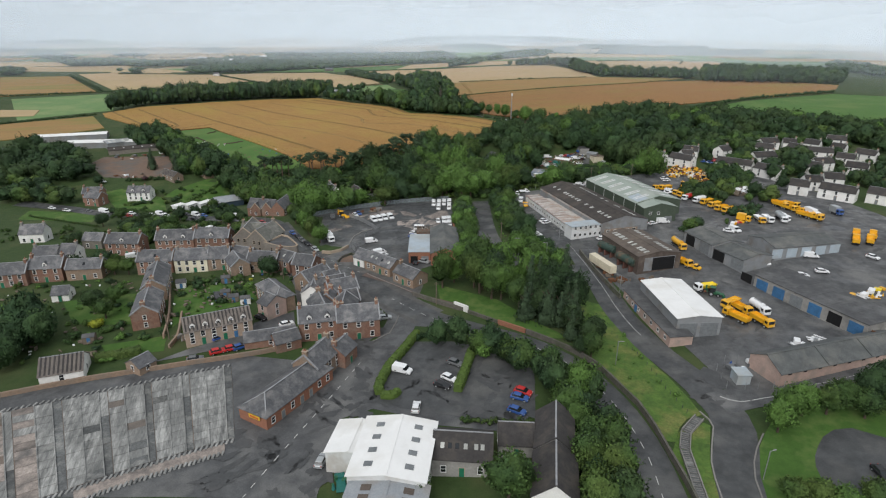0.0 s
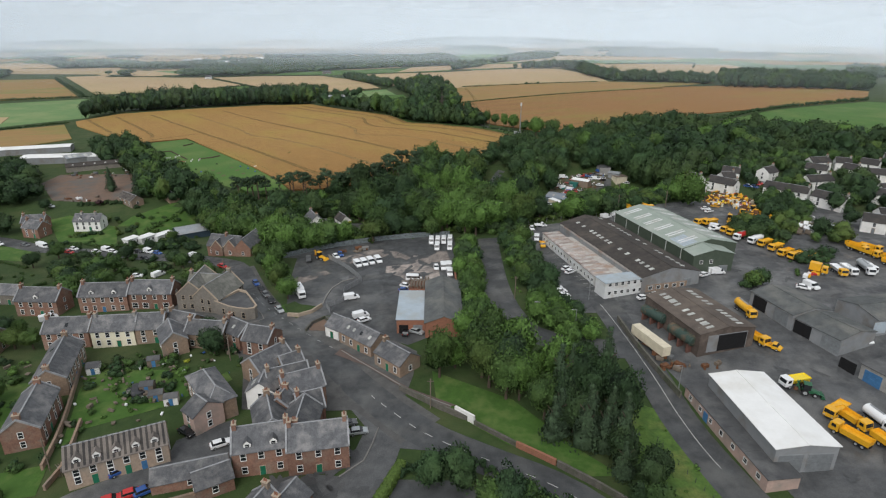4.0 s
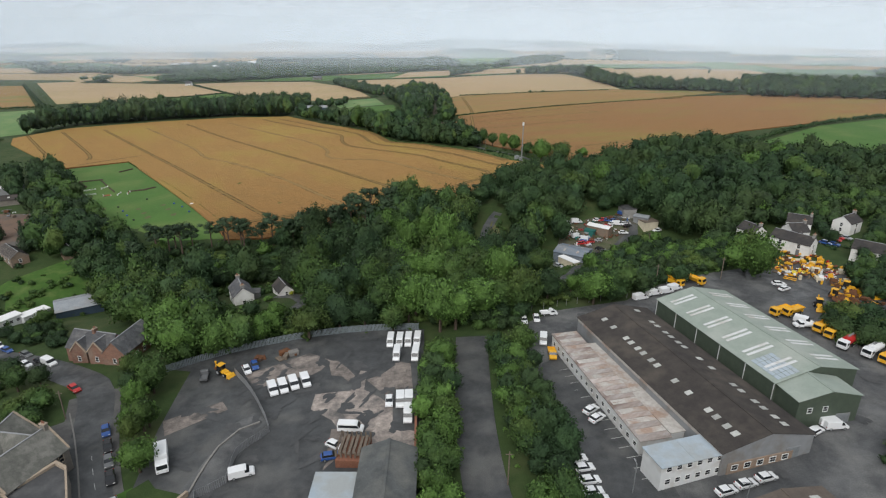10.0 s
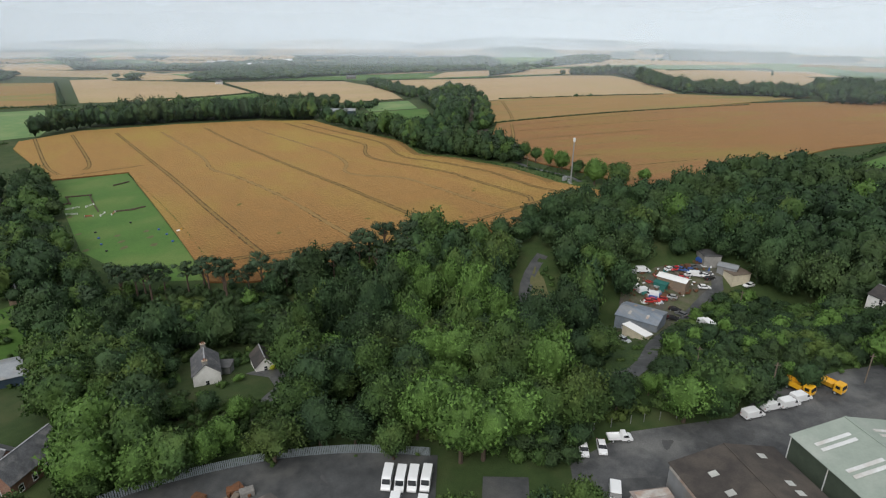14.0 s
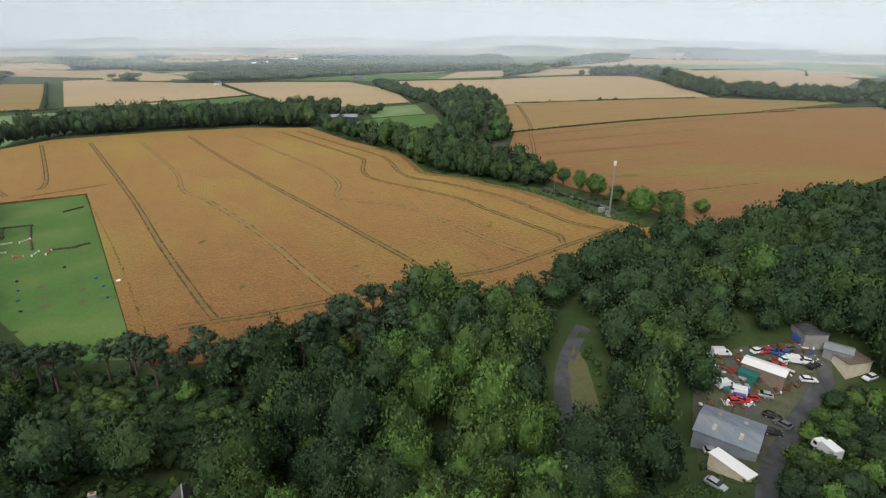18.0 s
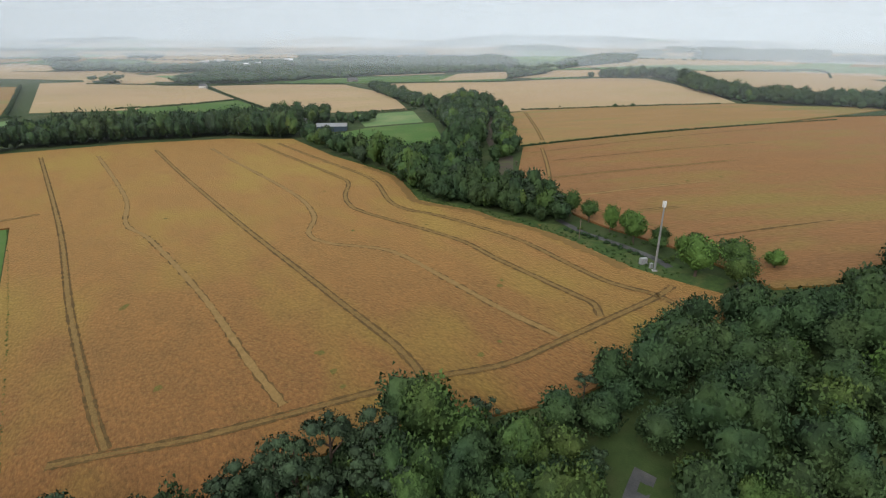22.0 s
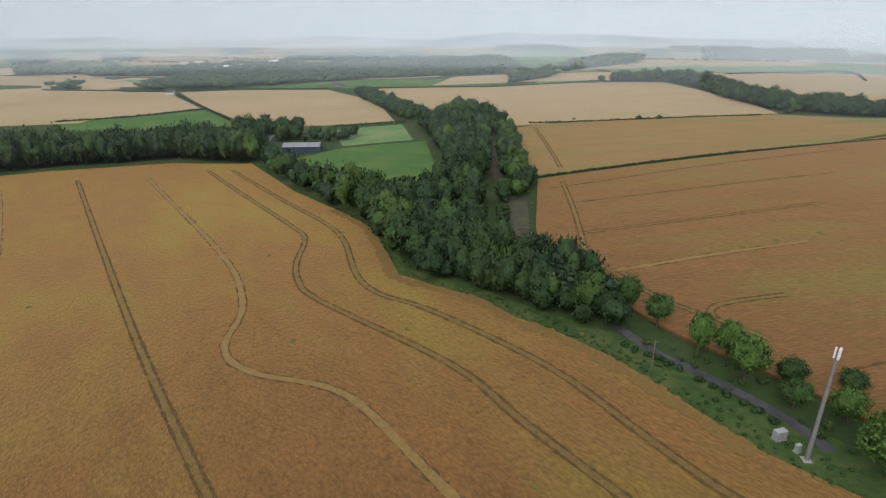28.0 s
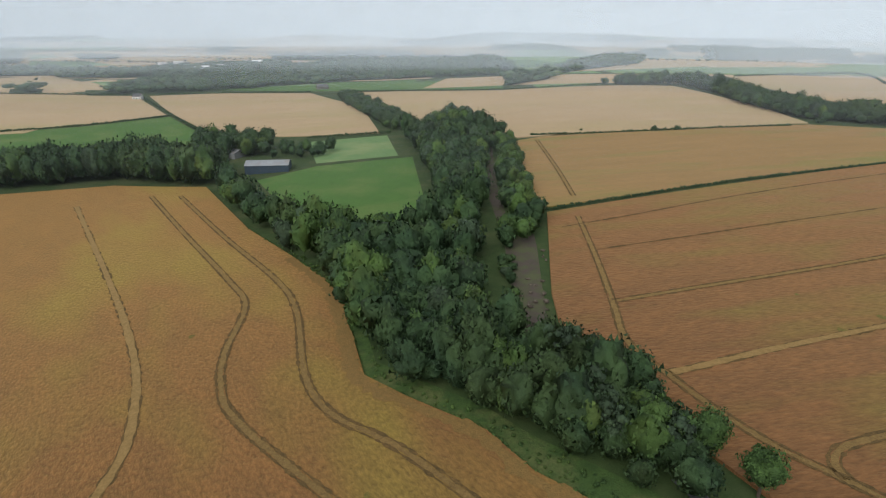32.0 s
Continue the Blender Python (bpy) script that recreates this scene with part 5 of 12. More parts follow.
plant([(666.1, 1643.9), (748.3, 1703.7), (827.8, 1846.6), (746.9, 1799.3)], 19.0, (12.0, 15.5), 0.5, "far", 50)
plant([(760.2, 1704.8), (923.0, 1713.5), (1029.4, 1870.4), (863.0, 1864.6)], 19.0, (12.0, 15.5), 0.5, "far", 51)
plant([(-578.4, 1127.4), (-544.1, 1138.5), (-572.3, 1178.3), (-613.3, 1173.1)], 19.0, (12.0, 15.5), 0.5, "far", 52)
plant([(-510.3, 1868.4), (-332.6, 1903.0), (-273.2, 2069.0), (-290.1, 2172.2), (-578.1, 2065.5)], 19.0, (12.0, 15.5), 0.5, "far", 53)
plant([(-963.4, 1538.5), (-942.1, 1604.1), (-1144.6, 1869.5), (-1290.1, 1934.8)], 19.0, (12.0, 15.5), 0.5, "far", 54)
plant([(-903.8, 1733.5), (-824.0, 1747.4), (-869.4, 1823.3), (-952.3, 1806.9)], 19.0, (12.0, 15.5), 0.5, "far", 55)
plant([(-769.4, 1072.8), (-739.6, 1087.6), (-812.1, 1197.5), (-854.0, 1194.3)], 19.0, (12.0, 15.5), 0.5, "far", 56)
plant([(717.2, 1090.3), (661.6, 863.3), (790.9, 1037.1), (866.4, 1284.2)], 19.0, (12.0, 15.5), 0.5, "far", 57)
plant([(130.7, 1149.2), (151.0, 1161.4), (241.5, 1167.1), (245.8, 1073.1), (236.9, 976.0), (243.2, 924.5), (253.8, 897.5), (282.0, 880.5), (314.1, 865.5), (358.0, 840.2), (380.1, 855.8), (336.2, 881.1), (304.1, 896.1), (275.9, 913.1), (265.3, 940.1), (259.0, 991.6), (267.9, 1088.7), (263.6, 1182.7), (173.1, 1177.0), (152.8, 1164.8)], 9.0, (7.0, 9.0), 0.75, "far", 63)
CLEARING_ESTATE = [(118, 296), (124, 345), (200, 382), (275, 395), (275, 300), (200, 255), (150, 255)]
plant(P_EAST, 10.0, (5.0, 7.5), 1.2, "dark", 77)
plant(WOOD_MAIN, 7.4, (3.4, 6.6), 1.12, "main", 9, [CLEARING_LANE, CLEARING_BEND, CLEARING_SCRAP, CLEARING_COTT, CLEARING_ACCESS, CLEARING_ESTATE, CLEARING_PINES, CLEARING_BANK, BARN_YARD, SCRUB])
plant([(42.0, 292.0), (34.0, 300.0), (35.0, 330.0), (45.0, 334.0), (54.0, 332.0), (62.0, 322.0), (72.0, 334.0), (84.0, 350.0), (96.0, 362.0), (108.0, 369.0), (124.0, 352.0), (122.0, 318.0), (108.0, 309.0), (83.0, 298.0), (67.0, 291.0)], 3.5, (1.7, 3.1), 0.85, "scrub", 93, [LANE_STRIP, BARN_YARD, BUS_BAY, CLEARING_LANE])
patch("scrub_floor", [(42.0, 292.0), (34.0, 300.0), (35.0, 330.0), (45.0, 334.0), (54.0, 332.0), (62.0, 322.0), (72.0, 334.0), (84.0, 350.0), (96.0, 362.0), (108.0, 369.0), (124.0, 352.0), (122.0, 318.0), (108.0, 309.0), (83.0, 298.0), (67.0, 291.0)], "bracken", 0.05, 0, "lush green brambles on the bank", category="undergrowth")
plant([(10.0, 279.0), (10.0, 285.0), (24.0, 286.0), (36.0, 285.0), (42.0, 281.5), (37.0, 273.5), (29.5, 271.5), (27.5, 276.0), (16.5, 276.5), (15.5, 274.0)], 3.2, (1.8, 3.0), 1.0, "mixed", 91)
plant([(-128.0, 291.0), (-111.0, 297.0), (-101.0, 284.0), (-97.5, 275.0), (-108.0, 280.0), (-122.0, 286.0)], 3.2, (1.4, 2.4), 0.8, "mixed", 92)
plant(SCRUB, 2.6, (1.3, 3.3), 0.66, "scrub", 71)
plant([(-118.0, 346.0), (-109.7, 350.9), (-95.2, 347.6), (-93.0, 340.0), (-107.0, 335.9)], 5.0, (3.4, 4.8), 1.3, "far_side", 73)
patch("scrub_floor", SCRUB + [(-126.0, 362.0)], "bracken", 0.06, 0, "lush green bracken and brambles under scrub", category="undergrowth")
patch("scrub_floor", PINE_EDGE, "bracken", 0.1, 0, "rank green grass under the pines", category="undergrowth")
for x, y in scatter(PINE_EDGE, 5.6, 31):
    grown = 0.85 + 0.3 * noise.random()
    tree("pine", x, y, 4.7 * grown, 1.38 * (0.85 + 0.2 * noise.random()), "pines along the field edge")
plant(PINE_EDGE, 3.0, (1.2, 2.2), 0.95, "scrub", 61)
plant([(-50, 366), (-33, 374), (-18.5, 381), (-8.5, 384), (4, 378), (-15.1, 368.6), (-37.9, 360.7), (-52, 357)], 5.2, (2.6, 4.2), 1.35, "dark", 62)
plant([(-10.4, 378.3), (11.9, 382.7), (29.1, 379.5), (28.8, 363.0), (-6.1, 359.2)], 6.2, (3.6, 5.4), 1.55, "mixed", 83, [CLEARING_LANE])
plant([(-45.0, 368.0), (-10.4, 378.3), (28.2, 380.2), (26.6, 356.1), (-40.0, 352.0)], 5.0, (1.8, 3.2), 0.9, "mixed", 84, [CLEARING_LANE])

# ---- patchwork of fields and woods out to the horizon ----
def patchwork():
    rnd = random.Random(21)
    quads = {"wheat_pale": [], "wheat_gold": [], "pale_pasture": [], "pasture": []}
    y, depth = 1180.0, 150.0
    while y < 4300:
        x = -3600.0 + rnd.uniform(0, 200)
        while x < 3600:
            w = rnd.uniform(150, 380)
            sk = 0.12 * x / 10
            c = [(x + 8, y + 8 + rnd.uniform(-10, 10)), (x + w - 8, y + 8 + rnd.uniform(-10, 10)), (x + w - 8 + rnd.uniform(-30, 30), y + depth - 8), (x + 8 + rnd.uniform(-30, 30), y + depth - 8)]
            k = rnd.random()
            if k < 0.15 and y > 1900:
                SPOTS.setdefault("far_dark", []).extend((px, py, rnd.uniform(13, 17), 0.5) for px, py in scatter(c, 22, int(x + y)))
            else:
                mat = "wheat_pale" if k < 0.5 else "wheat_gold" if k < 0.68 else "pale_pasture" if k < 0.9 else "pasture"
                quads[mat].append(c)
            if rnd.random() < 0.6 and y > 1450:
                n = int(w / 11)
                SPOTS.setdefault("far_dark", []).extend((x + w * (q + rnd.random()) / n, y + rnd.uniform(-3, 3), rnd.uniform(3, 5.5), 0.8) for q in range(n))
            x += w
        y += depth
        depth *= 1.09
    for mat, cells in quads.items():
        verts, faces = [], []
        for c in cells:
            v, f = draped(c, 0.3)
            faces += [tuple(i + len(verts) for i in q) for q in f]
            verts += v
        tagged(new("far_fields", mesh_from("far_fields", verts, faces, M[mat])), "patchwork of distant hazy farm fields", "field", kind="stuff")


patchwork()

# ---- kinds of things ----
CACHE = {}
FOOTPRINTS = []


def part(name, bm, mat, parent, label=""):
    """Links a bmesh, or a ready mesh, as one object under a thing or part."""
    if isinstance(bm, bmesh.types.BMesh):
        me = bpy.data.meshes.new(name)
        bm.to_mesh(me)
        bm.free()
        me.materials.append(M[mat])
    else:
        me = bm
    ob = new(name, me)
    ob.parent = parent
    if label:
        tagged(ob, label)
    return ob


def box_mesh(name, sx, sy, sz, mat, bevel=0.0):
    """A box that stands on z = 0, with chamfered edges; kept and shared."""
    key = (name, round(sx, 2), round(sy, 2), round(sz, 2), mat, bevel)
    if key not in CACHE:
        bm = bmesh.new()
        bmesh.ops.create_cube(bm, size=1.0)
        for v in bm.verts:
            v.co = (v.co.x * sx, v.co.y * sy, (v.co.z + 0.5) * sz)
        if bevel:
            bmesh.ops.bevel(bm, geom=bm.edges[:], offset=bevel, segments=1, affect="EDGES")
        me = bpy.data.meshes.new(name)
        bm.to_mesh(me)
        bm.free()
        me.materials.append(M[mat])
        CACHE[key] = me
    return CACHE[key]


def put(name, me, parent, x, y, z, rz=0.0, rx=0.0, ry=0.0, label="", scale=None):
    ob = part(name, me, None, parent, label)
    ob.location, ob.rotation_euler = (x, y, z), (rx, ry, rz)
    if scale:
        ob.scale = scale
    return ob


def prism(profile, length, mat, name="prism", taper=None, bevel=0.0):
    """A profile in (x, z) drawn out along y, centred; taper: y factor for each profile point."""
    n = len(profile)
    t = taper or [1.0] * n
    verts = [(x, -length / 2 * k, z) for (x, z), k in zip(profile, t)] + [(x, length / 2 * k, z) for (x, z), k in zip(profile, t)]
    faces = [tuple(range(n)), tuple(range(2 * n - 1, n - 1, -1))]
    faces += [(i, i + n, (i + 1) % n + n, (i + 1) % n) for i in range(n)]
    me = mesh_from(name, verts, faces, M[mat])
    bm = bmesh.new()
    bm.from_mesh(me)
    bmesh.ops.recalc_face_normals(bm, faces=bm.faces[:])
    if bevel:
        bmesh.ops.bevel(bm, geom=bm.edges[:], offset=bevel, segments=1, affect="EDGES")
    bm.to_mesh(me)
    bm.free()
    return me


def wheel_mesh(r, w):
    """A tyre with its pale rim, standing upright along y."""
    key = ("wheel", r, w)
    if key not in CACHE:
        bm = bmesh.new()
        for rr, ww, slot in ((r, w, 0), (r * 0.58, w + 0.03, 1)):
            made = bmesh.ops.create_cone(bm, cap_ends=True, segments=12, radius1=rr, radius2=rr, depth=ww)
            for f in {f for v in made["verts"] for f in v.link_faces}:
                f.material_index = slot
        bmesh.ops.rotate(bm, verts=bm.verts, cent=(0, 0, 0), matrix=Matrix.Rotation(radians(90), 3, "X"))
        me = bpy.data.meshes.new("wheel")
        bm.to_mesh(me)
        bm.free()
        me.materials.append(M["rubber"])
        me.materials.append(M["paint_silver"])
        CACHE[key] = me
    return CACHE[key]


def add_wheels(top, axles, half, r, w):
    for x in axles:
        for s in (-1, 1):
            put("wheel", wheel_mesh(r, w), top, x, s * half, r)


def opening(w, h, frame_mat, pane_mat):
    """Meshes of a window's frame and its pane; local x along the wall, y outwards, z from the sill."""
    key = ("opening", w, h, frame_mat, pane_mat)
    if key not in CACHE:
        b = 0.11
        verts, faces = [], []

        def bar(x0, x1, z0, z1, d):
            o = len(verts)
            verts.extend([(x0, -0.02, z0), (x1, -0.02, z0), (x1, -0.02, z1), (x0, -0.02, z1), (x0, d, z0), (x1, d, z0), (x1, d, z1), (x0, d, z1)])
            faces.extend([(o + 4, o + 7, o + 6, o + 5), (o, o + 4, o + 5, o + 1), (o + 1, o + 5, o + 6, o + 2), (o + 2, o + 6, o + 7, o + 3), (o + 3, o + 7, o + 4, o)])

        bar(-w / 2 - b, -w / 2, -b, h + b, 0.07)
        bar(w / 2, w / 2 + b, -b, h + b, 0.07)
        bar(-w / 2, w / 2, h, h + b, 0.07)
        bar(-w / 2, w / 2, -b, 0, 0.12)
        bar(-w / 2, w / 2, h * 0.48, h * 0.54, 0.045)
        fr = mesh_from("window", verts, faces, M[frame_mat])
        pane = mesh_from("pane", [(-w / 2, 0.03, 0), (w / 2, 0.03, 0), (w / 2, 0.03, h), (-w / 2, 0.03, h), (-w / 2, -0.02, 0), (w / 2, -0.02, 0), (w / 2, -0.02, h), (-w / 2, -0.02, h)],
                         [(3, 2, 1, 0), (0, 1, 5, 4), (2, 3, 7, 6)], M[pane_mat])
        CACHE[key] = (fr, pane)
    return CACHE[key]


def add_window(top, x, y, z, turn, w=0.95, h=1.45, frame_mat="window_white", pane_mat="window_glass"):
    fr, pane = opening(w, h, frame_mat, pane_mat)
    ob = put("window", fr, top, x, y, z, turn)
    put("pane", pane, ob, 0, 0, 0)


def add_door(top, x, y, turn, mat, w=1.0, h=2.05, z=0.0, name="door"):
    """A panelled leaf in a frame, proud of the wall."""
    me = box_mesh(name, w, 0.16, h, mat, 0.02)
    d = put(name, me, top, x, y, z, turn)
    put("door_frame", box_mesh("door_frame", w + 0.24, 0.10, h + 0.14, "stone_trim", 0.0), d, 0, 0, 0)
    return d


def gable_walls(L, W, he, hr, mat, base=-1.8):
    pts = [(-W / 2, base), (W / 2, base), (W / 2, he), (0, hr), (-W / 2, he)]
    verts = [(-L / 2, y, z) for y, z in pts] + [(L / 2, y, z) for y, z in pts]
    faces = [(4, 3, 2, 1, 0), (5, 6, 7, 8, 9), (0, 1, 6, 5), (1, 2, 7, 6), (3, 8, 7, 2), (4, 9, 8, 3), (0, 5, 9, 4)]
    return mesh_from("wall", verts, faces, M[mat])


def gable_roof(L, W, he, hr, mat, over=0.3, thick=0.16):
    slope = (hr - he) / (W / 2)
    ye, ze = W / 2 + over, he - slope * over
    a = L / 2 + over * 0.6
    pts = [(-ye, ze), (0, hr), (ye, ze), (ye, ze + thick), (0, hr + thick), (-ye, ze + thick)]
    verts = [(-a, y, z + 0.02) for y, z in pts] + [(a, y, z + 0.02) for y, z in pts]
    n = 6
    faces = [(0, 1, 4, 5), (1, 2, 3, 4), (11, 10, 7, 6), (10, 9, 8, 7)] + [(i + n, (i + 1) % n + n, (i + 1) % n, i) for i in range(n)]
    return mesh_from("roof", verts, faces, M[mat])


def hip_roof(L, W, he, hr, mat, over=0.35, cut=None):
    a, b, c = L / 2 + over, W / 2 + over, (W / 2 if cut is None else cut)
    verts = [(-a, -b, he), (a, -b, he), (a, b, he), (-a, b, he), (-L / 2 + c, 0, hr), (L / 2 - c, 0, hr),
             (-a, -b, he + 0.14), (a, -b, he + 0.14), (a, b, he + 0.14), (-a, b, he + 0.14)]
    faces = [(3, 2, 1, 0), (0, 1, 7, 6), (1, 2, 8, 7), (2, 3, 9, 8), (3, 0, 6, 9), (6, 7, 5, 4), (7, 8, 5), (8, 9, 4, 5), (9, 6, 4)]
    return mesh_from("roof", verts, faces, M[mat])


def add_chimney(top, x, y, z, mat, size=(0.8, 1.3, 1.5), pots=2):
    c = put("chimney", box_mesh("chimney", size[0], size[1], size[2], mat, 0.04), top, x, y, z)
    put("chimney_cap", box_mesh("chimney_cap", size[0] + 0.16, size[1] + 0.16, 0.14, "stone_trim"), c, 0, 0, size[2])
    for k in range(pots):
        me = CACHE.get("pot")
        if me is None:
            bm = bmesh.new()
            bmesh.ops.create_cone(bm, cap_ends=True, segments=8, radius1=0.15, radius2=0.11, depth=0.6)
            me = bpy.data.meshes.new("chimney_pot")
            bm.to_mesh(me)
            bm.free()
            me.materials.append(M["brick"])
            CACHE["pot"] = me
        put("chimney_pot", me, c, 0, (k - (pots - 1) / 2) * 0.38, size[2] + 0.42)


def house(a, b, W, he, hr, wall="red_sandstone", roof="slate", label="", chimneys="ab", dormers=0, lights=0, hip=False, door="door_green", frames="window_white",
          windows=1.0, gable_windows=1, caps=True, name="house", category="house", group="", shop=False, back=False, coped=False):
    """A house under a ridge from a to b; x runs along the ridge, the front looks to the south."""
    L = math.dist(a, b)
    FOOTPRINTS.append((a, b, W / 2 + 1.0))
    yaw = math.atan2(b[1] - a[1], b[0] - a[0])
    if math.cos(yaw) < 0:
        yaw += math.pi
    cx, cy = (a[0] + b[0]) / 2, (a[1] + b[1]) / 2
    if hip:
        L += W * 0.9
    top = new(name)
    top.location, top.rotation_euler = (cx, cy, ground(cx, cy)), (0, 0, yaw)
    tagged(top, label, category, group)
    put("wall", gable_walls(L, W, he, hr, wall) if not hip else box_shell(L, W, he, wall), top, 0, 0, 0)
    put("roof", hip_roof(L, W, he, hr, roof) if hip else gable_roof(L, W, he, hr, roof), top, 0, 0, 0)
    if caps:
        put("ridge_cap", box_mesh("ridge_cap", L - (W if hip else -0.2), 0.32, 0.1, "roof_lead"), top, 0, 0, hr + 0.14)
        for side in (-1, 1) if hip else ():
            for way in (-1, 1):
                d = Vector((-side * W / 2, -way * W / 2, hr - he))
                put("hip_cap", box_mesh("hip_cap", d.length, 0.24, 0.1, "roof_lead"), top, side * (L / 2 - W / 4), way * W / 4, (he + hr) / 2 + 0.12, math.atan2(d.y, d.x), 0, -math.asin(d.z / d.length))
    slope = (hr - he) / (W / 2)
    pitch = math.atan(slope)
    if coped or (not hip and "sandstone" in wall and he > 4.0):
        y, z = W / 2 + 0.2, he - slope * 0.2
        for side in (-1, 1):
            put("gable_coping", prism([(-y, z), (0, hr), (y, z), (y, z + 0.42), (0, hr + 0.42), (-y, z + 0.42)], 0.34, "stone_trim" if coped else "roof_lead", "gable_coping"), top, side * (L / 2 + 0.05), 0, 0, math.pi / 2)
    floors = 2 if he > 4.3 else 1
    gap = 2.7 / windows
    n = max(1, int((L - 1.0) / gap))
    rnd = random.Random(int(cx * 10) + int(cy * 10))
    for side in ((-1, 1) if back else (-1,)):
        turn = math.pi if side < 0 else 0.0
        for k in range(n):
            x = (k + 0.5 - n / 2) * (L - 0.8) / n
            for f in range(floors):
                z = 0.9 if f == 0 else he - 1.85
                if f == 0 and door and (k == n // 2 or (n > 5 and k % 3 == 1)):
                    add_door(top, x, side * W / 2, turn, "door_blue" if door == "door_blue" or (n > 5 and rnd.random() < 0.3) else door)
                elif f == 0 and shop:
                    add_window(top, x, side * W / 2, 0.7, turn, 1.7, 1.6, frames)
                else:
                    add_window(top, x, side * W / 2, z, turn, 0.95, 1.45, frames)
    if gable_windows and not hip:
        for side in (-1, 1):
            for k in range(gable_windows):
                y = (k - (gable_windows - 1) / 2) * 2.4
                for f in range(floors):
                    add_window(top, side * L / 2, y, 0.9 if f == 0 else he - 1.7, -side * math.pi / 2, 0.85, 1.35, frames)
    for k, c in enumerate(chimneys):
        x = {"a": -L / 2 + 0.5, "b": L / 2 - 0.5, "m": 0.0, "p": -L / 4, "q": L / 4}[c]
        add_chimney(top, x, 0, hr - 0.5, wall if "render" not in wall else "grey_render")
    for k in range(dormers):
        x = (k + 0.5 - dormers / 2) * (L - 1.0) / dormers
        d = put("dormer", gable_walls(1.4, 1.4, 1.1, 1.8, "white_render", 0.0), top, x, -W / 2 + 1.35, he + 0.25, math.pi / 2)
        put("dormer_roof", gable_roof(1.4, 1.4, 1.1, 1.8, roof, 0.15, 0.08), d, 0, 0, 0)
        fr, pane = opening(0.8, 0.85, "window_white", "window_glass")
        w = put("window", fr, d, -0.71, 0, 0.2, math.pi / 2)
        put("glass", pane, d, -0.71, 0, 0.2, math.pi / 2)
    if roof == "pantile":
        m = int(L / 0.95)
        roll = box_mesh("tile_roll", 0.42, math.hypot(W / 2, hr - he) + 0.2, 0.09, "slate_dark", 0.03)
        for k in range(m):
            for side in (-1, 1):
                put("tile_roll", roll, top, (k + 0.5 - m / 2) * L / m, side * W / 4, (he + hr) / 2 + 0.17, 0, -side * pitch)
    for k in range(lights):
        x = (k + 0.5 - lights / 2) * (L - 1.5) / lights + rnd.uniform(-0.4, 0.4)
        y = -W * 0.27
        put("skylight", box_mesh("skylight", 0.75, 1.1, 0.08, "rooflight" if rnd.random() < 0.6 else "window_glass", 0.02), top, x, y, he + slope * (W / 2 + y) + 0.19, 0, pitch)
    return top


def box_shell(L, W, h, mat, base=-1.8, name="wall"):
    return prism([(-L / 2, base), (L / 2, base), (L / 2, h), (-L / 2, h)], W, mat, name)


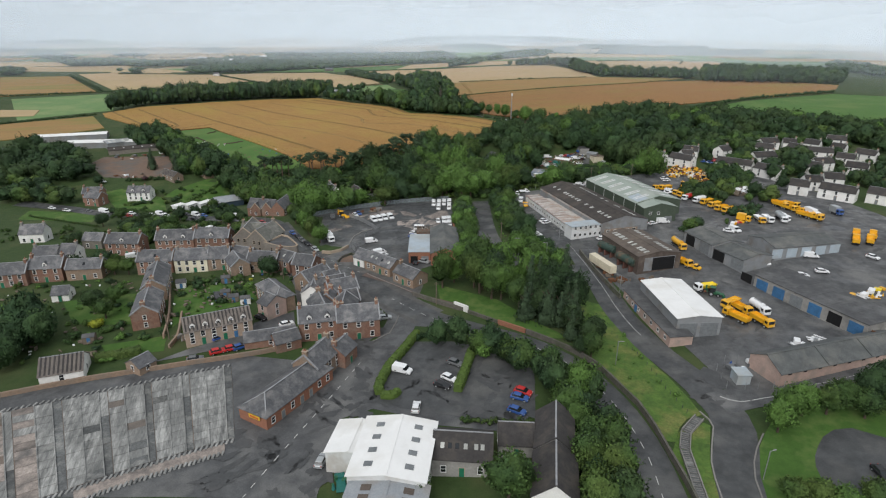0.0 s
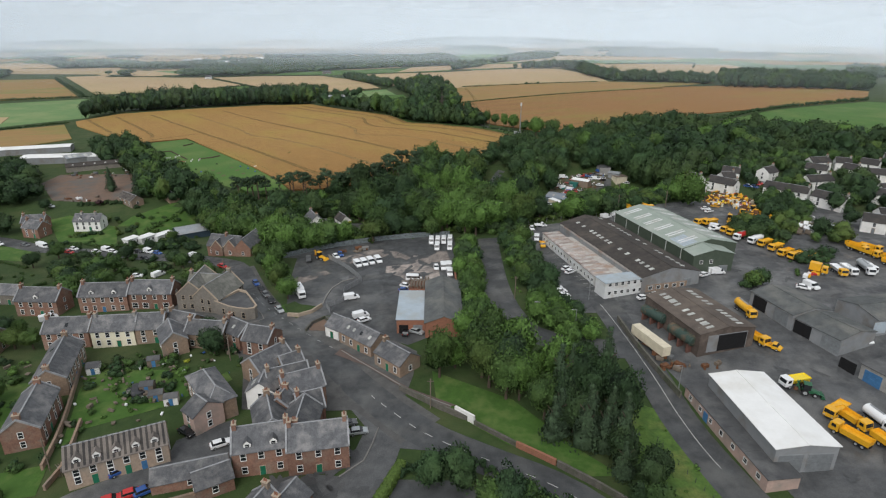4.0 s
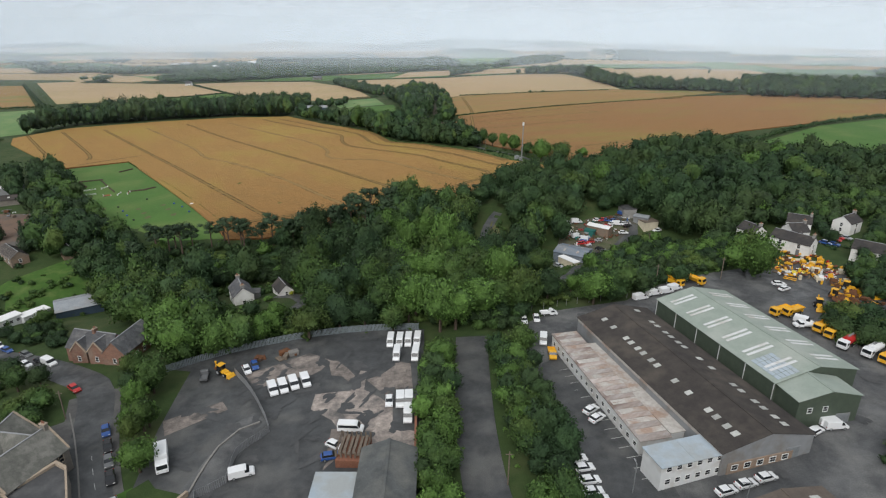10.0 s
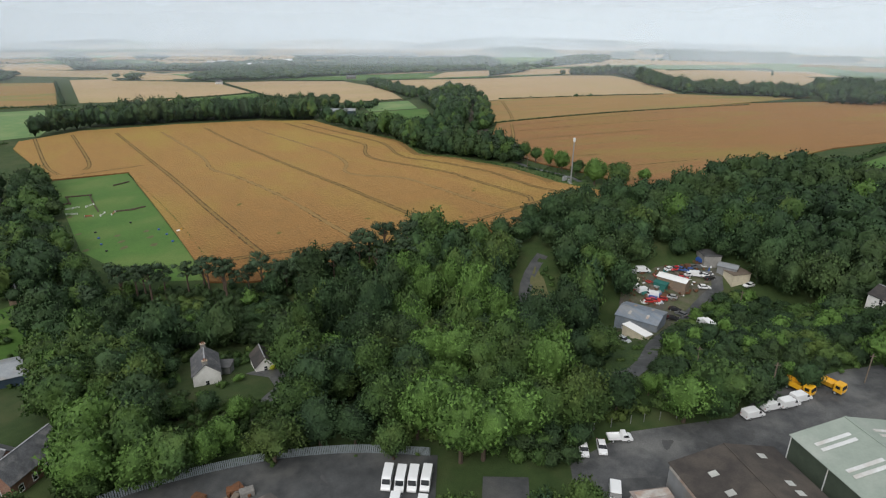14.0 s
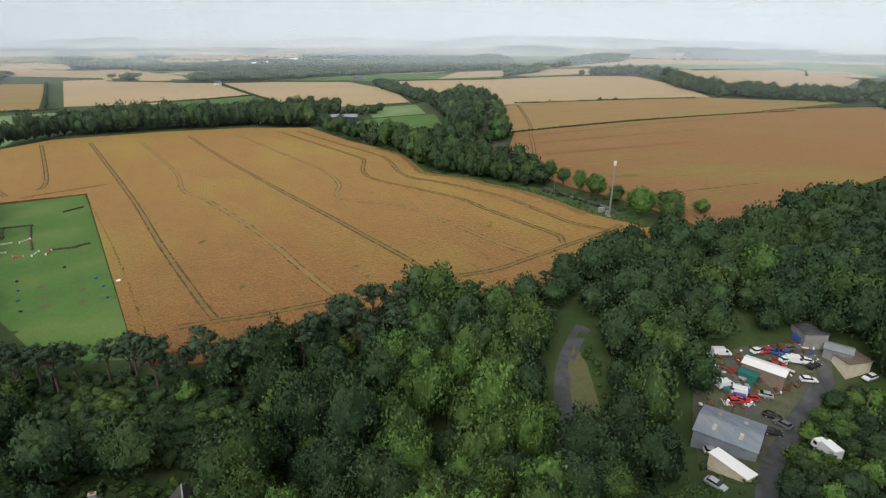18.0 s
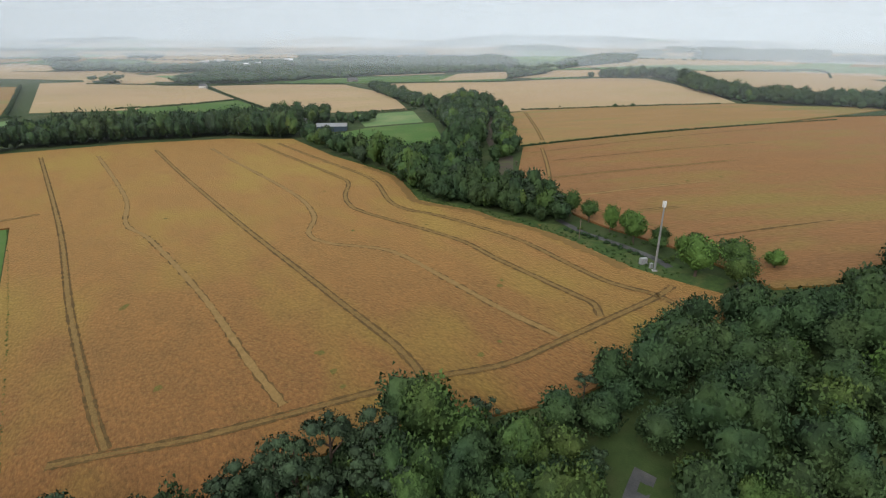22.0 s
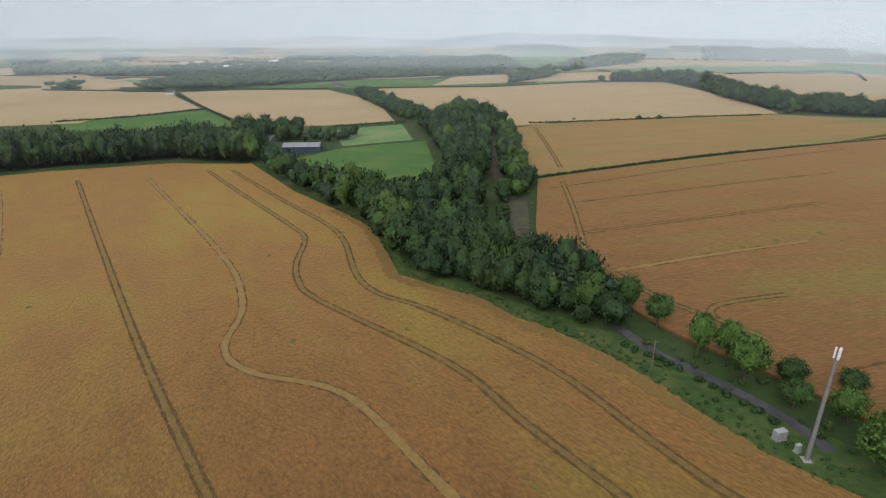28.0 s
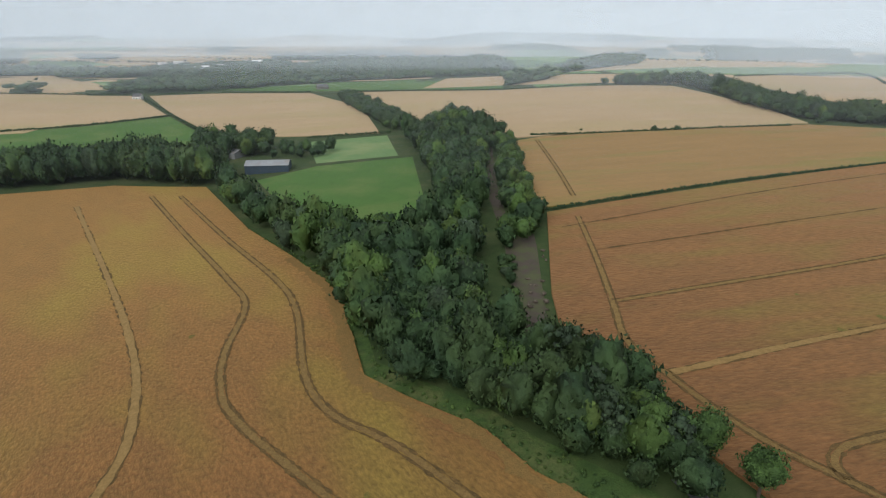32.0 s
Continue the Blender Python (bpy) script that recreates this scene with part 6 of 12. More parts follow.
def shed(a, b, W, he, hr, wall, roof, label, rows=0, per=2, strip=(1.2, 3.0), name="industrial_shed", ribs=False, doors=(), front=True, one_slope=False, light_mat="rooflight", category="shed",
         windows=0, hip=False, scatter_lights=False, front_windows=0, slots=0):
    """A works shed under a ridge from a to b. rows: groups of rooflights on each slope; doors: (side, place along it, width, height, material)."""
    L = math.dist(a, b)
    yaw = math.atan2(b[1] - a[1], b[0] - a[0])
    cx, cy = (a[0] + b[0]) / 2, (a[1] + b[1]) / 2
    top = new(name)
    top.location, top.rotation_euler = (cx, cy, ground(cx, cy)), (0, 0, yaw)
    tagged(top, label, category)
    put("wall", gable_walls(L, W, he, hr, wall), top, 0, 0, 0)
    put("roof", gable_roof(L, W, he, hr, roof, 0.35, 0.14), top, 0, 0, 0)
    put("ridge_cap", box_mesh("ridge_cap", L + 0.4, 0.5, 0.1, roof), top, 0, 0, hr + 0.14)
    slope = (hr - he) / (W / 2)
    pitch = math.atan(slope)
    if ribs:
        m = int(L / 2.6)
        rib = box_mesh("roof_rib", 0.1, math.hypot(W / 2, hr - he) + 0.3, 0.06, roof)
        for k in range(1, m):
            x = (k - m / 2) * L / m
            for s in (-1, 1):
                put("roof_rib", rib, top, x, s * W / 4, (he + hr) / 2 + 0.16, 0, -s * pitch)
    for k in range(rows):
        for j in range(per):
            x = ((k + 0.5) / rows - 0.5) * (L - 2.0) + (j - (per - 1) / 2) * strip[0] * 1.9 + (0.8 * math.sin(k * 5.1) if scatter_lights else 0)
            for s in (-1, 1):
                if scatter_lights and (k * 7 + j * 3 + s) % 5 == 0:
                    continue
                put("rooflight", box_mesh("rooflight", strip[0], strip[1], 0.08, light_mat, 0.015), top, x, s * W * 0.27, hr - slope * W * 0.27 + 0.19, 0, -s * pitch)
    # near-black doors are solid panels coloured as the shade of open bays
    for side, at, w, h, mat in doors:
        x, y, turn = {"f": (at, -W / 2, math.pi), "k": (at, W / 2, 0.0), "a": (-L / 2, at, math.pi / 2), "b": (L / 2, at, -math.pi / 2)}[side]
        d = put("door", box_mesh("door", w, 0.2, h, mat, 0.03), top, x, y, 0, turn)
        for q in range(3):
            put("door_rail", box_mesh("door_rail", w - 0.1, 0.26, 0.06, mat), d, 0, 0, h * (q + 1) / 4)
        put("door_frame", box_mesh("door_frame", w + 0.3, 0.14, h + 0.2, "cladding_grey"), d, 0, 0, 0)
    for k in range(windows):
        x = ((k + 0.5) / windows - 0.5) * (L - 1.0)
        add_window(top, x, -W / 2, 1.2, math.pi, 1.2, 1.1)
    for k in range(slots):
        x = ((k + 0.5) / slots - 0.5) * (L - 1.0)
        put("vent", box_mesh("vent", 1.1, 0.12, 0.5, "opening_shade", 0.02), top, x, -W / 2, he - 0.75)
        if k % 3 == 2:
            put("parapet", box_mesh("parapet", 0.35, math.hypot(W / 2, hr - he) + 0.3, 0.3, roof), top, x + L / slots / 2, -W / 4, (he + hr) / 2 + 0.1, 0, pitch)
    for k in range(front_windows):
        add_window(top, -L / 2, W * (0.05 + 0.25 * k), 3.6, math.pi / 2, 1.0, 1.1)
    return top


def round_block(foot, h, wall, roof, label):
    """A flat-roofed block with a parapet over a free outline of its foot."""
    cx, cy = sum(p[0] for p in foot) / len(foot), sum(p[1] for p in foot) / len(foot)
    z0 = ground(cx, cy)
    top = tagged(new("rounded_wing"), label, "building")
    top.location = (cx, cy, z0)
    ring = [(x - cx, y - cy) for x, y in foot]
    if area2(ring) < 0:
        ring = ring[::-1]
    n = len(ring)

    def wall_ring(name, lo, hi, inner, mat):
        verts = [(x, y, lo) for x, y in ring] + [(x, y, hi) for x, y in ring] + [(x * inner, y * inner, hi) for x, y in ring] + [(x * inner, y * inner, hi - 0.6) for x, y in ring]
        faces = [(k + q * n, (k + 1) % n + q * n, (k + 1) % n + (q + 1) * n, k + (q + 1) * n) for q in range(3) for k in range(n)]
        put(name, mesh_from(name, verts, faces, M[mat]), top, 0, 0, 0)

    wall_ring("wall", -1.5, h, 0.93, wall)
    ring = [(x * 1.02, y * 1.02) for x, y in ring]
    wall_ring("coping", h, h + 0.18, 0.9, "stone_trim")
    put("roof", mesh_from("roof", [(x * 0.95, y * 0.95, h - 0.4) for x, y in ring], [tuple(range(n))], M[roof]), top, 0, 0, 0)
    for k in range(n):
        (ax, ay), (bx, by) = ring[k], ring[(k + 1) % n]
        if math.hypot(bx - ax, by - ay) > 2.8 and by + ay < 0:
            add_window(top, (ax + bx) / 2, (ay + by) / 2, 1.0, math.atan2(by - ay, bx - ax) + math.pi, 0.95, 1.7, "stone_trim")
    return top


def flat_block(a, b, depth, h, wall, roof, label, name="flat_roofed_building", doors=(), windows=0, tall=None, parapet=0.3, category="building", floors=1, tilt=0.0, bays=0):
    """A flat-roofed block: a to b is the foot of its front wall, depth goes to the left of that line."""
    L = math.dist(a, b)
    yaw = math.atan2(b[1] - a[1], b[0] - a[0])
    nx, ny = -math.sin(yaw), math.cos(yaw)
    cx, cy = (a[0] + b[0]) / 2 + nx * depth / 2, (a[1] + b[1]) / 2 + ny * depth / 2
    top = new(name)
    top.location, top.rotation_euler = (cx, cy, ground(cx, cy)), (0, 0, yaw)
    tagged(top, label, category)
    put("wall", box_shell(L, depth, h, wall), top, 0, 0, 0)
    put("roof", box_mesh("roof", L + 0.5, depth + 0.5, 0.22, roof, 0.03), top, 0, 0, h + 0.003, 0, tilt)
    for k in range(bays):
        put("roof_sheet", box_mesh("roof_sheet", L / bays - 0.1, depth + 0.3, 0.05, roof if k % 2 else "roof_stained_white", 0.01), top, (k + 0.5 - bays / 2) * L / bays, 0, h + 0.23 + 0.03 * (k % 2), 0, 0.02)
    n = max(1, int(L / 6))
    for k in range(1, n):
        put("roof_seam", box_mesh("roof_seam", 0.12, depth + 0.2, 0.05, roof), top, (k - n / 2) * L / n, 0, h + 0.22, 0, tilt)
    # a near-black door here is a panel in the colour of interior shade
    for side, at, w, hh, mat in doors:
        x, y, turn = {"f": (at, -depth / 2, math.pi), "a": (-L / 2, at, math.pi / 2), "b": (L / 2, at, -math.pi / 2), "k": (at, depth / 2, 0.0)}[side]
        d = put("door", box_mesh("door", w, 0.2, hh, mat, 0.03), top, x, y, 0, turn)
        for q in range(3):
            put("door_rail", box_mesh("door_rail", w - 0.1, 0.26, 0.06, mat), d, 0, 0, hh * (q + 1) / 4)
    for f in range(floors):
        for k in range(windows):
            x = ((k + 0.5) / windows - 0.5) * (L - 1.0)
            add_window(top, x, -depth / 2, 1.1 + f * 2.8, math.pi, 1.0, 1.0)
    return top


# ---- vehicles; each stands on its wheels, nose towards +x ----
def car_shapes(style):
    """Side outlines (x, z) of body, glasshouse and roof."""
    if style == "car":
        return (4.2, 1.74, [(-2.1, 0.32), (2.08, 0.3), (2.1, 0.62), (1.85, 0.8), (0.95, 0.96), (-1.75, 1.0), (-2.08, 0.9)],
                [(-1.75, 0.98), (0.98, 0.95), (0.2, 1.4), (-1.3, 1.42)], [(-1.42, 1.4), (0.3, 1.38), (0.15, 1.47), (-1.25, 1.49)], (-1.28, 1.3), 0.32)
    if style == "van":
        return (5.0, 1.95, [(-2.5, 0.35), (2.45, 0.33), (2.5, 0.75), (2.25, 1.02), (1.45, 1.2), (0.95, 1.95), (0.4, 2.05), (-2.42, 2.02), (-2.5, 1.6)],
                [(0.62, 1.28), (1.46, 1.22), (1.02, 1.9), (0.62, 1.9)], None, (-1.5, 1.55), 0.34)
    if style == "minibus":
        return (6.6, 2.1, [(-3.3, 0.4), (3.25, 0.38), (3.3, 0.85), (3.0, 1.15), (2.35, 1.35), (1.75, 2.45), (1.2, 2.62), (-3.2, 2.6), (-3.3, 2.0)],
                [(-3.0, 1.5), (2.25, 1.5), (1.82, 2.25), (-3.0, 2.25)], None, (-2.0, 2.2), 0.38)
    return None


def car(x, y, yaw, style="car", paint="paint_white", label="", group="parked cars", grown=1.0):
    """A car, van or minibus with glass, wheels and lamps."""
    L, W, body, glass, lid, axles, r = car_shapes(style)
    top = new({"car": "parked_car", "van": "parked_van", "minibus": "minibus"}[style])
    top.location, top.rotation_euler = (x, y, ground(x, y) + 0.14), (0, 0, radians(yaw))
    if grown != 1.0:
        top.scale = (grown, grown, grown)
    colour = paint.replace("paint_", "")
    tagged(top, label or {"car": f"{colour} hatchback car parked on the tarmac", "van": f"{colour} panel van parked on the tarmac", "minibus": f"{colour} minibus parked in a yard"}[style], "car" if style == "car" else style, group)
    key = (style, paint)
    if key not in CACHE:
        CACHE[key] = (prism(body, W, paint, "body", None, 0.06), prism(glass, W * 0.94 if style == "car" else W + 0.03, "window_glass", "glasshouse", [1, 1, 0.84, 0.84] if style == "car" else None),
                      prism(lid, W * 0.80, paint, "roof", [1, 1, 0.86, 0.86]) if lid else None)
    b, g, l = CACHE[key]
    put("body", b, top, 0, 0, 0)
    put("glasshouse" if style == "car" else "side_window", g, top, 0, 0, 0)
    if l:
        put("roof", l, top, 0, 0, 0)
    elif style == "van":
        put("windscreen", box_mesh("windscreen", 0.05, W * 0.84, 0.82, "window_glass"), top, 1.50, 0, 1.22, 0, 0, -0.6)
    else:
        put("windscreen", box_mesh("windscreen", 0.05, W * 0.84, 1.1, "window_glass"), top, 2.38, 0, 1.42, 0, 0, -0.5)
    for s in (-1, 1):
        put("headlight", box_mesh("headlight", 0.1, 0.34, 0.16, "lamp_clear", 0.02), top, L / 2 - 0.06, s * W * 0.36, 0.62)
        put("tail_light", box_mesh("tail_light", 0.08, 0.2, 0.3, "lamp_red", 0.02), top, -L / 2 + 0.03, s * W * 0.41, 0.75)
    add_wheels(top, axles, W / 2 - 0.1, r, 0.22)
    return top


def lorry(x, y, yaw, load="tipper", cab="paint_yellow", bed="paint_yellow", label="", group="yellow road lorries", long=7.2):
    """A works lorry: cab, chassis and a tipper, gritter, tank or box body."""
    top = new({"tank": "tanker_lorry", "box": "box_lorry", "gritter": "gritter_lorry"}.get(load, "tipper_lorry"))
    top.location, top.rotation_euler = (x, y, ground(x, y) + 0.14), (0, 0, radians(yaw))
    tagged(top, label or f"{bed.replace('paint_', '')} {load} lorry parked in the depot yard", "lorry", group)
    h = long / 2
    cabin = prism([(h - 1.9, 0.75), (h, 0.7), (h, 1.5), (h - 0.22, 2.55), (h - 0.4, 2.7), (h - 1.9, 2.72)], 2.3, cab, "cab", None, 0.06)
    c = put("cab", cabin, top, 0, 0, 0)
    put("windscreen", box_mesh("windscreen", 0.06, 2.0, 0.85, "window_glass"), c, h - 0.05, 0, 1.6, 0, 0, -0.2)
    for s in (-1, 1):
        put("side_window", box_mesh("side_window", 0.9, 0.06, 0.7, "window_glass"), c, h - 1.0, s * 1.16, 1.65)
        put("headlight", box_mesh("headlight", 0.08, 0.35, 0.22, "lamp_clear"), c, h, s * 0.8, 0.95)
    put("chassis", box_mesh("chassis", long - 0.6, 0.95, 0.32, "paint_black"), top, -0.2, 0, 0.62)
    l2, cx = long - 2.2, -1.05
    if load in ("tipper", "gritter"):
        t = 0.09
        verts_top, bodyh = 2.4, 1.25
        bm = bmesh.new()
        bmesh.ops.create_cube(bm, size=1.0)
        for v in bm.verts:
            v.co = (v.co.x * l2 * (1.0 if v.co.z > 0 else 0.94), v.co.y * (2.4 if v.co.z > 0 else (1.3 if load == "gritter" else 2.2)), (v.co.z + 0.5) * bodyh + 0.98)
        topf = max(bm.faces, key=lambda f: f.calc_center_median().z)
        bmesh.ops.inset_region(bm, faces=[topf], thickness=t)
        bmesh.ops.translate(bm, verts=topf.verts[:], vec=(0, 0, -0.75 if load == "tipper" else -0.3))
        o = part("load_bed", bm, bed, top)
        o.location = (cx, 0, 0)
        if load == "gritter":
            put("spreader", box_mesh("spreader", 0.7, 1.4, 0.9, "paint_yellow", 0.05), top, -h + 0.2, 0, 0.5)
    elif load == "tank":
        bm = bmesh.new()
        bmesh.ops.create_cone(bm, cap_ends=True, segments=18, radius1=1.15, radius2=1.15, depth=l2)
        bmesh.ops.bevel(bm, geom=[e for e in bm.edges if abs(e.verts[0].co.z - e.verts[1].co.z) < 0.01], offset=0.25, segments=2, affect="EDGES")
        bmesh.ops.rotate(bm, verts=bm.verts, cent=(0, 0, 0), matrix=Matrix.Rotation(radians(90), 3, "Y"))
        o = part("tank", bm, bed, top)
        o.location = (cx, 0, 2.1)
        put("catwalk", box_mesh("catwalk", l2 * 0.7, 0.5, 0.08, "galvanised"), top, cx, 0, 3.24)
    else:
        put("box_body", box_mesh("box_body", l2, 2.4, 2.5, bed, 0.05), top, cx, 0, 0.95)
    add_wheels(top, (h - 1.3, -h + 1.2, -h + 2.4) if long > 6.5 else (h - 1.3, -h + 1.3), 1.0, 0.48, 0.3)
    return top


def pickup(x, y, yaw, paint="paint_white", bed="paint_white", label="", group="parked cars"):
    top = new("pickup_truck")
    top.location, top.rotation_euler = (x, y, ground(x, y) + 0.14), (0, 0, radians(yaw))
    tagged(top, label or f"{paint.replace('paint_', '')} pickup truck with an open bed", "pickup", group)
    put("cab", prism([(0.2, 0.4), (2.5, 0.38), (2.55, 0.85), (2.2, 1.1), (1.7, 1.2), (1.25, 1.85), (0.25, 1.9)], 1.9, paint, "cab", None, 0.05), top, 0, 0, 0)
    put("side_window", prism([(0.45, 1.25), (1.7, 1.25), (1.3, 1.78), (0.45, 1.8)], 1.93, "window_glass", "side_window"), top, 0, 0, 0)
    put("load_bed", box_mesh("load_bed", 2.7, 1.95, 0.12, bed), top, -1.2, 0, 0.75)
    for s in (-1, 1):
        put("side_board", box_mesh("side_board", 2.7, 0.06, 0.4, bed), top, -1.2, s * 0.95, 0.85)
    put("tail_board", box_mesh("tail_board", 0.06, 1.9, 0.4, bed), top, -2.53, 0, 0.85)
    add_wheels(top, (-1.6, 1.6), 0.85, 0.36, 0.24)
    return top


def digger(x, y, yaw, paint="paint_yellow", group="yellow plant"):
    """A backhoe loader: body, cab, boom, dipper, bucket and shovel."""
    top = new("backhoe_loader")
    top.location, top.rotation_euler = (x, y, ground(x, y) + 0.14), (0, 0, radians(yaw))
    tagged(top, "yellow backhoe loader parked with its boom folded", "digger", group)
    put("body", prism([(-1.2, 0.6), (1.8, 0.6), (1.8, 1.3), (0.5, 1.5), (-1.2, 1.4)], 1.3, paint, "body", None, 0.06), top, 0, 0, 0)
    c = put("cab", box_mesh("cab", 1.5, 1.6, 1.4, "window_glass", 0.06), top, -0.4, 0, 1.35)
    put("cab_roof", box_mesh("cab_roof", 1.7, 1.8, 0.14, paint, 0.04), c, 0, 0, 1.4)
    put("loader_arm", box_mesh("loader_arm", 2.4, 1.5, 0.2, paint, 0.05), top, 1.7, 0, 0.85, 0, 0, 0.2)
    put("shovel", prism([(0, 0), (0.9, 0), (0.2, 0.8), (0, 0.8)], 2.3, paint, "shovel"), top, 2.6, 0, 0.1)
    put("boom", box_mesh("boom", 0.3, 0.3, 2.4, paint, 0.05), top, -1.7, 0, 0.9, 0, 0, -0.35)
    put("dipper", box_mesh("dipper", 0.25, 0.25, 1.9, paint, 0.05), top, -2.5, 0, 1.4, 0, 0, 0.25)
    put("bucket", prism([(-0.4, 0), (0.3, 0), (0.3, 0.6), (-0.3, 0.6)], 0.7, "rust", "bucket"), top, -2.5, 0, 0.7)
    add_wheels(top, (-0.7,), 0.9, 0.75, 0.45)
    add_wheels(top, (1.35,), 0.85, 0.48, 0.35)
    return top


# ---- street things ----
def street_lamp(x, y, yaw, h=7.0):
    top = new("street_lamp")
    top.location, top.rotation_euler = (x, y, ground(x, y)), (0, 0, radians(yaw))
    tagged(top, "grey steel street lamp on a slim column", "street lamp", "street lamps")
    put("column", box_mesh("column", 0.16, 0.16, h, "galvanised", 0.04), top, 0, 0, -0.2)
    put("bracket", box_mesh("bracket", 1.0, 0.09, 0.09, "galvanised"), top, 0.45, 0, h - 0.3)
    put("lantern", box_mesh("lantern", 0.7, 0.28, 0.14, "roof_lead", 0.04), top, 1.1, 0, h - 0.32)


def utility_pole(x, y, h=8.0):
    top = new("utility_pole")
    top.location = (x, y, ground(x, y))
    tagged(top, "weathered wooden utility pole with a short crossarm", "utility pole", "utility poles")
    put("pole", box_mesh("pole", 0.26, 0.26, h, "wood_grey", 0.07), top, 0, 0, -0.2)
    put("crossarm", box_mesh("crossarm", 1.4, 0.12, 0.12, "wood_grey"), top, 0, 0, h - 0.9)


def garden_shed(x, y, yaw, paint="white_render", size=(3.0, 2.4), roof="roof_felt"):
    top = new("garden_shed")
    top.location, top.rotation_euler = (x, y, ground(x, y)), (0, 0, radians(yaw))
    tagged(top, f"small garden shed with {'white walls' if 'white' in paint else 'weathered boards'} and a felt roof", "shed", "garden sheds")
    put("wall", gable_walls(size[0], size[1], 2.0, 2.6, paint, -0.4), top, 0, 0, 0)
    put("roof", gable_roof(size[0], size[1], 2.0, 2.6, roof, 0.15, 0.08), top, 0, 0, 0)
    put("door", box_mesh("door", 0.9, 0.1, 1.8, "door_blue", 0.02), top, 0, -size[1] / 2, 0)


def fence(pts, h=2.2, mat="fence_steel", gap=2.6, label="tall grey palisade security fence", solid=True, name="fence"):
    """Posts with rails and pales between them along a line."""
    line = spline(pts, gap)
    top = tagged(new(name), label, "fence", kind="structure")
    post = box_mesh("post", 0.1, 0.1, h + 0.1, mat)
    key = ("panel", h, mat)
    for k, p in enumerate(line):
        put("post", post, top, p[0], p[1], ground(*p) - 0.1)
        if k + 1 < len(line):
            q = line[k + 1]
            L, a = math.dist(p, q), math.atan2(q[1] - p[1], q[0] - p[0])
            if key not in CACHE:
                verts, faces = [], []
                n = 8
                for j in range(n):
                    x0, x1 = j / n, (j + 0.72) / n
                    o = len(verts)
                    verts += [(x0, -0.02, 0.1), (x1, -0.02, 0.1), (x1, -0.02, h), (x0, -0.02, h), (x0, 0.02, 0.1), (x1, 0.02, 0.1), (x1, 0.02, h), (x0, 0.02, h)]
                    faces += [(o, o + 1, o + 2, o + 3), (o + 7, o + 6, o + 5, o + 4), (o + 1, o + 5, o + 6, o + 2), (o + 4, o, o + 3, o + 7), (o + 3, o + 2, o + 6, o + 7)]
                CACHE[key] = mesh_from("panel", verts, faces, M[mat])
            if solid:
                dz = ground(*q) - ground(*p)
                put("panel", CACHE[key], top, p[0], p[1], ground(*p), a, 0, -math.atan2(dz, L), scale=(L, 1, 1))
    return top


# ---- mast, steps, old factory floor, tanks ----
def phone_mast(x, y, h=23.0):
    """A slim steel mast with three antennas and two cabinets at its foot."""
    top = tagged(new("radio_mast"), "tall slim grey steel radio mast with white antennas", "mast")
    top.location = (x, y, ground(x, y))
    verts, faces = [], []
    for k, (z, r) in enumerate(((-0.3, 0.42), (h * 0.5, 0.32), (h - 1.2, 0.22))):
        for q in range(10):
            a = 2 * math.pi * q / 10
            verts.append((r * math.cos(a), r * math.sin(a), z))
    for k in range(2):
        for q in range(10):
            faces.append((k * 10 + q, k * 10 + (q + 1) % 10, k * 10 + 10 + (q + 1) % 10, k * 10 + 10 + q))
    put("pole", mesh_from("pole", verts, faces, M["galvanised"], True), top, 0, 0, 0)
    for k in range(3):
        a = 2 * math.pi * k / 3 + 0.4
        put("antenna", box_mesh("antenna", 0.28, 0.4, 2.0, "paint_white", 0.05), top, 0.42 * math.cos(a), 0.42 * math.sin(a), h - 2.2, a)
        put("arm", box_mesh("arm", 0.5, 0.08, 0.08, "galvanised"), top, 0.2 * math.cos(a), 0.2 * math.sin(a), h - 1.4, a)
    put("foot_plate", box_mesh("foot_plate", 1.6, 1.6, 0.3, "concrete_slab", 0.03), top, 0, 0, -0.05)


def cabinet(x, y, yaw, size, paint="paint_silver"):
    top = tagged(new("equipment_cabinet"), "pale steel equipment cabinet on a concrete base", "cabinet", "cabinets by the mast")
    top.location, top.rotation_euler = (x, y, ground(x, y)), (0, 0, radians(yaw))
    put("base", box_mesh("base", size[0] + 0.3, size[1] + 0.3, 0.25, "concrete_slab"), top, 0, 0, -0.05)
    put("body", box_mesh("body", *size, paint, 0.04), top, 0, 0, 0.2)
    put("door", box_mesh("door", size[0] * 0.42, 0.05, size[2] * 0.85, "roof_lead"), top, -size[0] * 0.22, -size[1] / 2, 0.3)
    put("door", box_mesh("door", size[0] * 0.42, 0.05, size[2] * 0.85, "roof_lead"), top, size[0] * 0.22, -size[1] / 2, 0.3)


